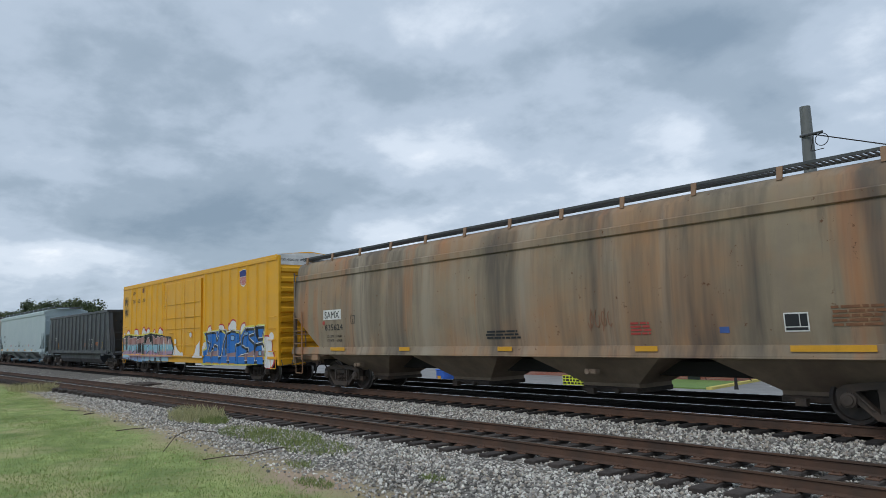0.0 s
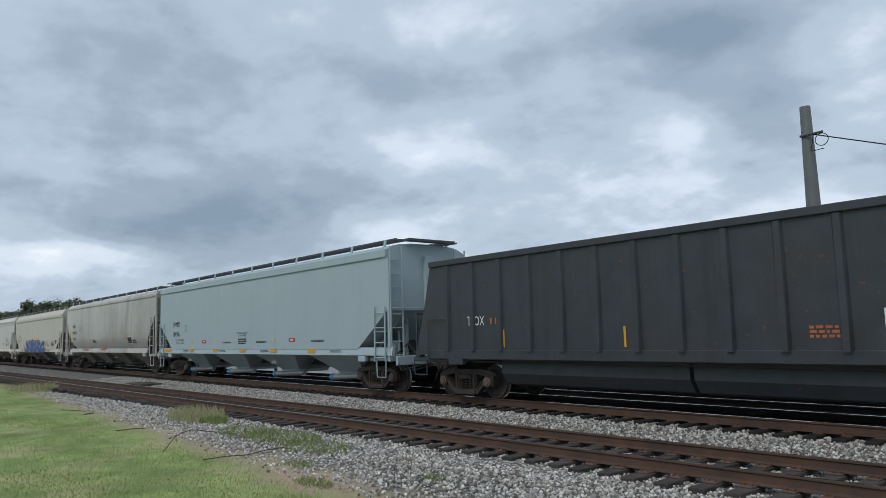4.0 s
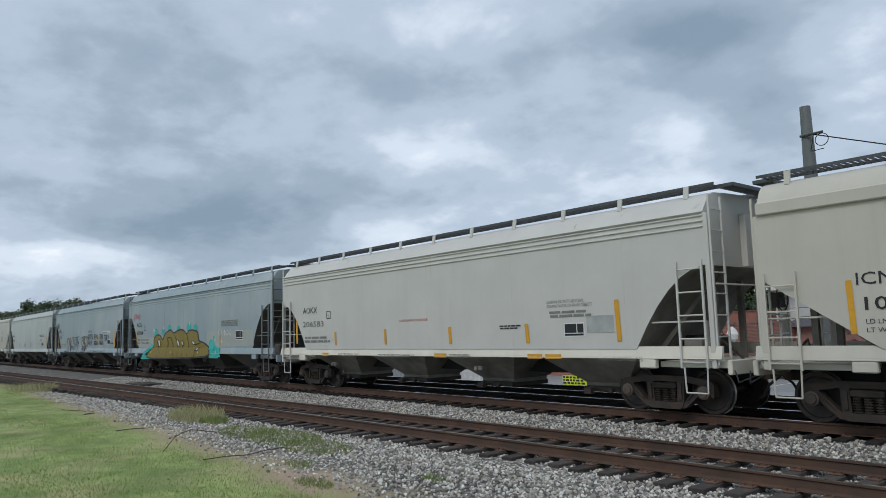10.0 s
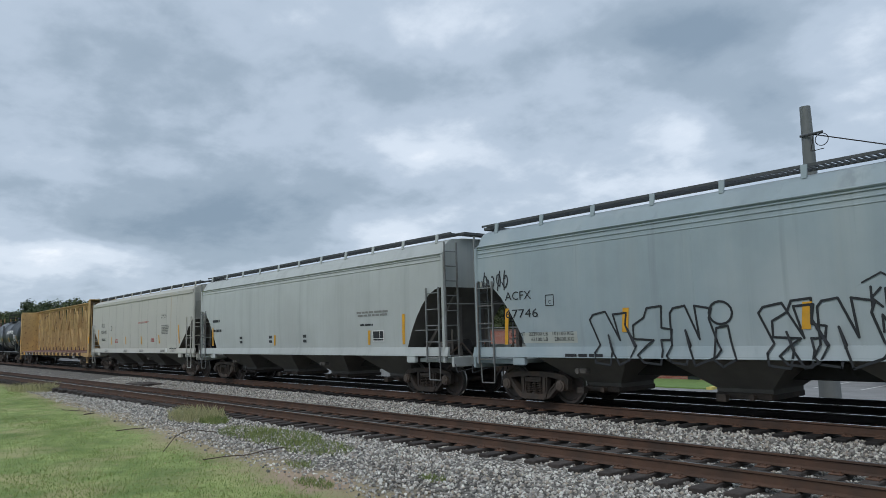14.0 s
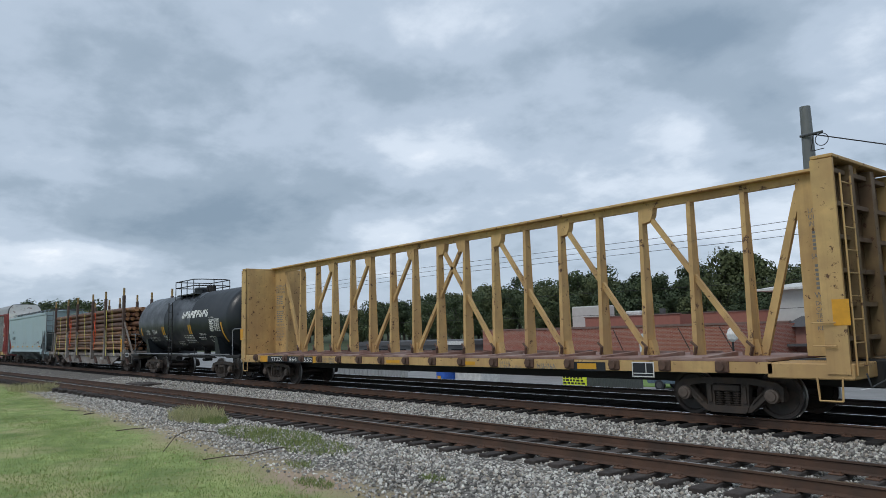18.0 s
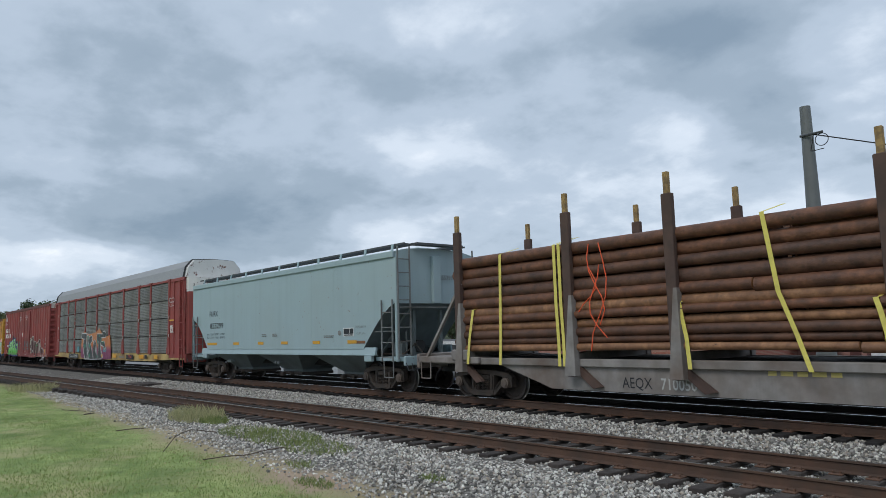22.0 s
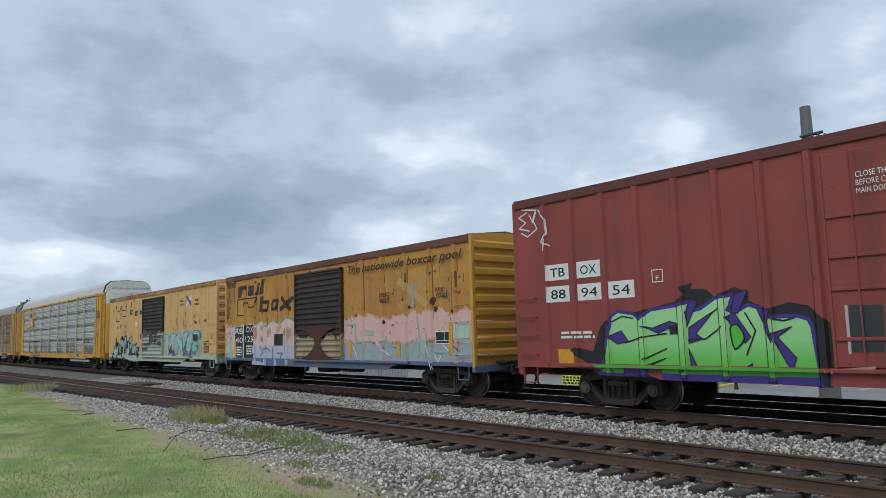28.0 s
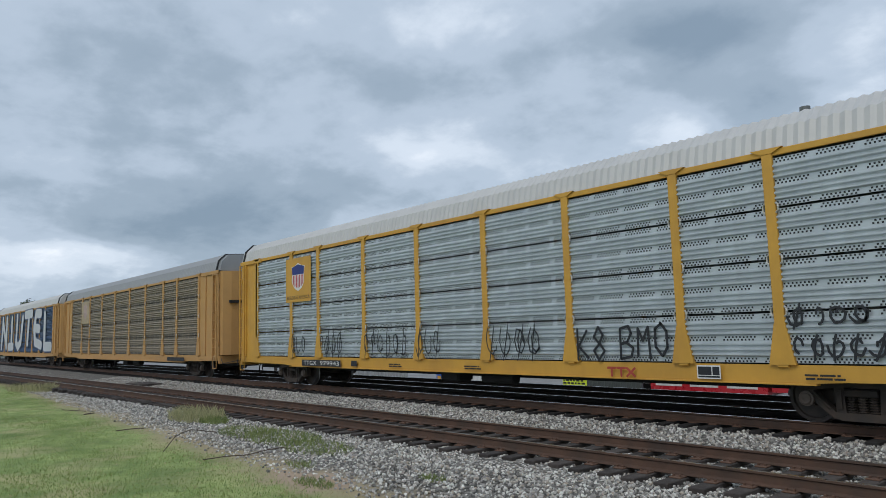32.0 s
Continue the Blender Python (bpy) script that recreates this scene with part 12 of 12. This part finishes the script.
# ---- vehicles ----
def vehicle(name, label, paint, length, height, kind):
    """A road vehicle facing +x, its wheels on z = 0."""
    v = empty(name)
    tagged(v, label, "car")
    L, w = length / 2, 0.92
    if kind == "sedan":
        low = [(-L, 0.35), (-L, 0.85), (-L + 0.25, 0.98), (L - 1.1, 0.95), (L - 0.15, 0.75), (L, 0.45), (L - 0.05, 0.3)]
        cab = [(-L + 0.55, 0.96), (-L + 1.15, height - 0.05), (-L + 2.4, height), (0.75, 0.96)]
    elif kind == "pickup":
        low = [(-L, 0.5), (-L, 1.05), (-0.6, 1.08), (L - 1.2, 1.08), (L - 0.1, 0.98), (L, 0.55), (L - 0.05, 0.42)]
        cab = [(-0.75, 1.08), (-0.65, height), (0.7, height), (1.35, 1.08)]
    else:
        low = [(-L, 0.45), (-L, 1.0), (L - 1.2, 1.08), (L - 0.1, 0.95), (L, 0.5), (L - 0.05, 0.36)]
        cab = [(-L + 0.05, 1.0), (-L + 0.3, height - 0.05), (0.4, height), (1.2, 1.06)]
    ring = lambda pts, y, k: [(x, y, z) for x, z in pts]
    part("body", Geo().loft([ring(low, -w, 0), ring(low, w, 0)]), paint, v)
    cc = [(sum(p[0] for p in cab) / 4, sum(p[1] for p in cab) / 4)]
    shrink = lambda s: [(cc[0][0] + (x - cc[0][0]) * s, z) for x, z in cab]
    part("cabin", Geo().loft([[(x, -w + (0.02 if z < 1.1 else 0.16), z) for x, z in cab], [(x, w - (0.02 if z < 1.1 else 0.16), z) for x, z in cab]]), M_GLASS, v)
    part("roof", Geo().box(cab[1][0] + 0.03, cab[2][0] - 0.03, -w + 0.17, w - 0.17, height - 0.03, height + 0.03, 0.02), paint, v)
    for k in range(3):
        t = k / 2
        a = (cab[0][0] + (cab[3][0] - cab[0][0]) * t, -w - 0.005, cab[0][1])
        b = (cab[1][0] + (cab[2][0] - cab[1][0]) * t, -w + 0.14, height)
        part("pillar", Geo().tube(a, b, 0.045, 4), paint, v)
    for x in (-L + 0.85, L - 0.9):
        for s in (-1, 1):
            wh = part("wheel", Geo().lathe([(-0.11, 0.2), (-0.11, 0.33), (0.11, 0.33), (0.11, 0.2)], "y", 16, (x, s * (w - 0.08), 0.33)), M_INK, v)
            part("rim", Geo().lathe([(-0.125, 0.05), (-0.125, 0.2), (0.125, 0.2), (0.125, 0.05)], "y", 12, (x, s * (w - 0.08), 0.33)), M_GALV, wh)
    for s in (-1, 1):
        part("headlight", Geo().box(L - 0.28, L - 0.06, s * 0.68 - 0.16, s * 0.68 + 0.16, 0.66, 0.84), M_TRIM, v)
        part("tail_light", Geo().box(-L - 0.02, -L + 0.1, s * 0.72 - 0.12, s * 0.72 + 0.12, 0.7, 0.95), mat("tail_red", (0.4, 0.02, 0.02), 0.3), v)
        part("door_line", Geo().box(-0.02, 0.02, s * w - 0.006, s * w + 0.006, 0.45, 0.98), M_INK, v)
    return v


CAR_PAINT = lambda n, c: mat("car_paint_" + n, c, 0.3, 0.2, 0.03, 2, coat=0.5)
parked = vehicle("parked_sedan", "silver sedan parked on the asphalt lot", CAR_PAINT("silver", (0.30, 0.31, 0.30)), 4.8, 1.42, "sedan")
parked.matrix_basis = pose(-24.6, 53.2, -2.2, 0, 0, 172)
TRAFFIC = []
for args, x, t, v in ((("passing_suv", "grey sport utility vehicle driving along the street", CAR_PAINT("grey", (0.16, 0.17, 0.18)), 4.9, 1.85, "suv"), -19.8, 6.0, 17.0),
                      (("passing_hatchback", "dark blue car driving along the street", CAR_PAINT("navy", (0.07, 0.10, 0.14)), 4.5, 1.5, "sedan"), -20.5, 10.45, 20.0),
                      (("passing_sedan", "silver-grey sedan driving along the street", CAR_PAINT("pewter", (0.22, 0.23, 0.24)), 4.8, 1.45, "sedan"), -20.4, 12.05, 20.0),
                      (("passing_pickup", "blue-grey pickup truck driving along the street", CAR_PAINT("steelblue", (0.10, 0.15, 0.19)), 5.4, 1.8, "pickup"), -28.6, 18.3, -12.5)):
    TRAFFIC.append((vehicle(*args), x, t, v))
red_truck = empty("red_delivery_truck")
tagged(red_truck, "red and white delivery truck driving along the street", "truck")
truck_red = CAR_PAINT("red", (0.50, 0.02, 0.03))
part("cab", Geo().prism([(2.6, 0.5), (2.6, 2.5), (3.9, 2.5), (4.4, 1.5), (5.0, 1.35), (5.0, 0.5)], "xz", -1.1, 1.1), truck_red, red_truck)
part("windscreen", Geo().prism([(3.95, 2.4), (4.42, 1.55), (4.45, 1.57), (3.98, 2.43)], "xz", -1.0, 1.0), M_GLASS, red_truck)
part("cargo_box", Geo().box(-4.6, 2.4, -1.2, 1.2, 0.3, 3.1, 0.05), truck_red, red_truck)
for x in (-4.2, -2.0, 0.2):
    part("side_stripe", Geo().box(x, x + 1.7, -1.215, -1.2, 0.62, 0.74), M_TRIM, red_truck, "white stripe")
part("rear_locker", Geo().box(-8.6, -4.75, -1.2, 1.2, 0.7, 2.9, 0.05), M_TRIM, red_truck)
part("chassis", Geo().box(-8.5, 4.6, -0.5, 0.5, 0.45, 0.75), M_BLACK, red_truck)
for x in (-7.4, -6.3, -3.2, 3.9):
    for s_ in (-1, 1):
        part("wheel", Geo().lathe([(-0.15, 0.25), (-0.15, 0.48), (0.15, 0.48), (0.15, 0.25)], "y", 16, (x, s_ * 1.0, 0.48)), M_INK, red_truck)
TRAFFIC.append((red_truck, -68.5, 29.0, 16.0))
box_truck = empty("white_box_truck")
tagged(box_truck, "white box truck parked by the small building", "truck")
part("cargo_box", Geo().box(-17.4, -11.5, 49, 51.4, -1.2, 1.65, 0.04), M_TRIM, box_truck)
part("cab", Geo().box(-11.4, -9.6, 49.1, 51.3, -1.5, 0.6, 0.15), M_TRIM, box_truck)
for x in (-16, -12.5, -10.4):
    part("wheel", Geo().lathe([(-0.15, 0.45), (0.15, 0.45)], "y", 14, (x, 49.2, -1.75)), M_INK, box_truck)
    part("wheel", Geo().lathe([(-0.15, 0.45), (0.15, 0.45)], "y", 14, (x, 51.2, -1.75)), M_INK, box_truck)
part("chassis", Geo().box(-17.3, -9.8, 49.5, 50.9, -1.8, -1.2), M_BLACK, box_truck)


# ---- trees ----
def tree_meshes(seed, height, width, leaf_mat, trunk_mat, n=4200):
    rnd = random.Random(seed)
    tg = Geo()
    tg.tube((0, 0, -0.3), (rnd.uniform(-0.3, 0.3), 0, height * 0.45), width * 0.045, 7, width * 0.03)
    lumps = []
    for k in range(17):
        a, q = rnd.uniform(0, 6.28), rnd.uniform(0.05, 0.38)
        lumps.append((math.cos(a) * width * q, math.sin(a) * width * q, height * rnd.uniform(0.38, 0.86), width * rnd.uniform(0.12, 0.22)))
        tg.tube((0, 0, height * 0.3), (lumps[-1][0], lumps[-1][1], lumps[-1][2]), width * 0.016, 5, width * 0.006)
    lg = Geo()
    for k in range(n):
        lx, ly, lz, lr = rnd.choice(lumps)
        d = Vector((rnd.gauss(0, 1), rnd.gauss(0, 1), rnd.gauss(0, 1))).normalized()
        c = Vector((lx, ly, lz)) + d * lr * rnd.uniform(0.55, 1.08)
        s = width * rnd.uniform(0.011, 0.024)
        u = d.orthogonal().normalized()
        u.rotate(Matrix.Rotation(rnd.uniform(0, 6.28), 3, d))
        v_ = (d + 0.8 * Vector((rnd.uniform(-1, 1), rnd.uniform(-1, 1), rnd.uniform(-1, 1)))).normalized().cross(u)
        lg.add([tuple(c + s * (u * a + v_ * b)) for a, b in ((-1, -0.7), (0.2, -1.0), (1.1, -0.1), (0.6, 0.9), (-0.7, 0.8))], [(0, 1, 2, 3, 4)])
    lm, tm = bpy.data.meshes.new("crown"), tg.mesh("trunk")
    lm.from_pydata(lg.v, [], lg.f)
    lm.materials.append(leaf_mat)
    tm.materials.append(trunk_mat)
    return tm, lm


def woods():
    leaf = [grass_mat("foliage_" + n, a, b) for n, a, b in (("deep", (0.03, 0.048, 0.022), (0.06, 0.085, 0.035)), ("mid", (0.038, 0.06, 0.024), (0.08, 0.105, 0.04)), ("olive", (0.05, 0.065, 0.025), (0.10, 0.12, 0.045)))]
    bark = mat("tree_bark", (0.06, 0.05, 0.04), 0.9)
    kinds = [tree_meshes(20 + k, 12.5, 9.5, leaf[k % 3], bark) for k in range(6)]
    rnd = random.Random(6)

    def put(x, y, z, s, kind, ang, grp):
        t = empty("tree")
        tagged(t, ("broad dark-green deciduous tree", "green leafy deciduous tree", "olive-green deciduous tree")[kind % 3] + (" in the woods on the rise" if grp else " far beyond the train"), "tree", "woods behind the street" if grp else "far trees along the line")
        t.matrix_basis = pose(x, y, z, 0, 0, ang) @ Matrix.Diagonal((s, s, s * rnd.uniform(0.9, 1.1), 1))
        part("trunk", None, None, t, data=kinds[kind][0])
        part("crown", None, None, t, data=kinds[kind][1])

    for k in range(64):
        x = -136 + 2.55 * k + rnd.uniform(-1.5, 1.5)
        y = 114 + rnd.uniform(-10, 14)
        put(x, y, ground_z(x, y) - 0.4, rnd.uniform(0.85, 1.15) + (0.2 if k in (17, 29, 41) else 0), rnd.randrange(6), rnd.uniform(0, 360), 1)
    for k in range(56):
        x, y = -140 + 3.0 * k + rnd.uniform(-2, 2), 100 + rnd.uniform(-4, 4)
        put(x, y, ground_z(x, y) - 0.4, rnd.uniform(0.75, 0.95), rnd.randrange(6), rnd.uniform(0, 360), 1)
    for k in range(48):
        x, y = -130 + 3.3 * k + rnd.uniform(-2, 2), 88 + rnd.uniform(-4, 8)
        put(x, y, ground_z(x, y) - 0.4, rnd.uniform(0.55, 0.85), rnd.randrange(6), rnd.uniform(0, 360), 1)
    for k in range(30):
        x, y = -226 + 3.0 * k + rnd.uniform(-2, 2), 112 + rnd.uniform(-6, 6)
        put(x, y, ground_z(x, y) - 0.4, rnd.uniform(0.6, 0.85), rnd.randrange(6), rnd.uniform(0, 360), 1)
    for x, y, s in ((-262, 44, 1.2), (-246, 45, 1.45), (-230, 46, 1.2), (-216, 45, 1.2), (-203, 46, 1.15), (-190, 45, 1.15), (-300, 45, 1.3), (-320, 50, 1.3), (-178, 48, 0.9), (-254, 40, 1.1), (-239, 52, 1.3), (-223, 40, 1.1), (-209, 52, 1.2), (-270, 50, 1.3), (-285, 42, 1.2), (-197, 40, 0.95), (-250, 58, 1.4)):
        put(x, y, -2.2, s, rnd.randrange(6), rnd.uniform(0, 360), 0)


woods()


# ---- what moves ----
def motions():
    for car, x in CARS:
        walk(car, [(t, pose(x + SPEED * (t - 16), TRACK_Y, 0)) for t in (0, 8, 16, 24, 32)])
    for car, x, t0, v in TRAFFIC:
        yaw, lane = (0, 38.0) if v > 0 else (180, 41.0)
        walk(car, [(t, pose(x + v * (t - t0), lane, -2.2, 0, 0, yaw)) for t in (0, 8, 16, 24, 32)])
    turn = math.degrees(SPEED / FPS / WHEEL_R)
    for bag, d in ((AFT_SETS, -1), (FORE_SETS, 1)):
        first = bag[0]
        walk(first, [(k / FPS, Matrix.Translation((d * AXLE, 0, WHEEL_R)) @ Matrix.Rotation(radians(turn * k), 4, "Y")) for k in range(32 * FPS + 1)])
        for o in bag[1:]:
            o.rotation_mode = "QUATERNION"
            o.animation_data_create()
            o.animation_data.action = first.animation_data.action
            o.animation_data.action_slot = first.animation_data.action_slot


motions()
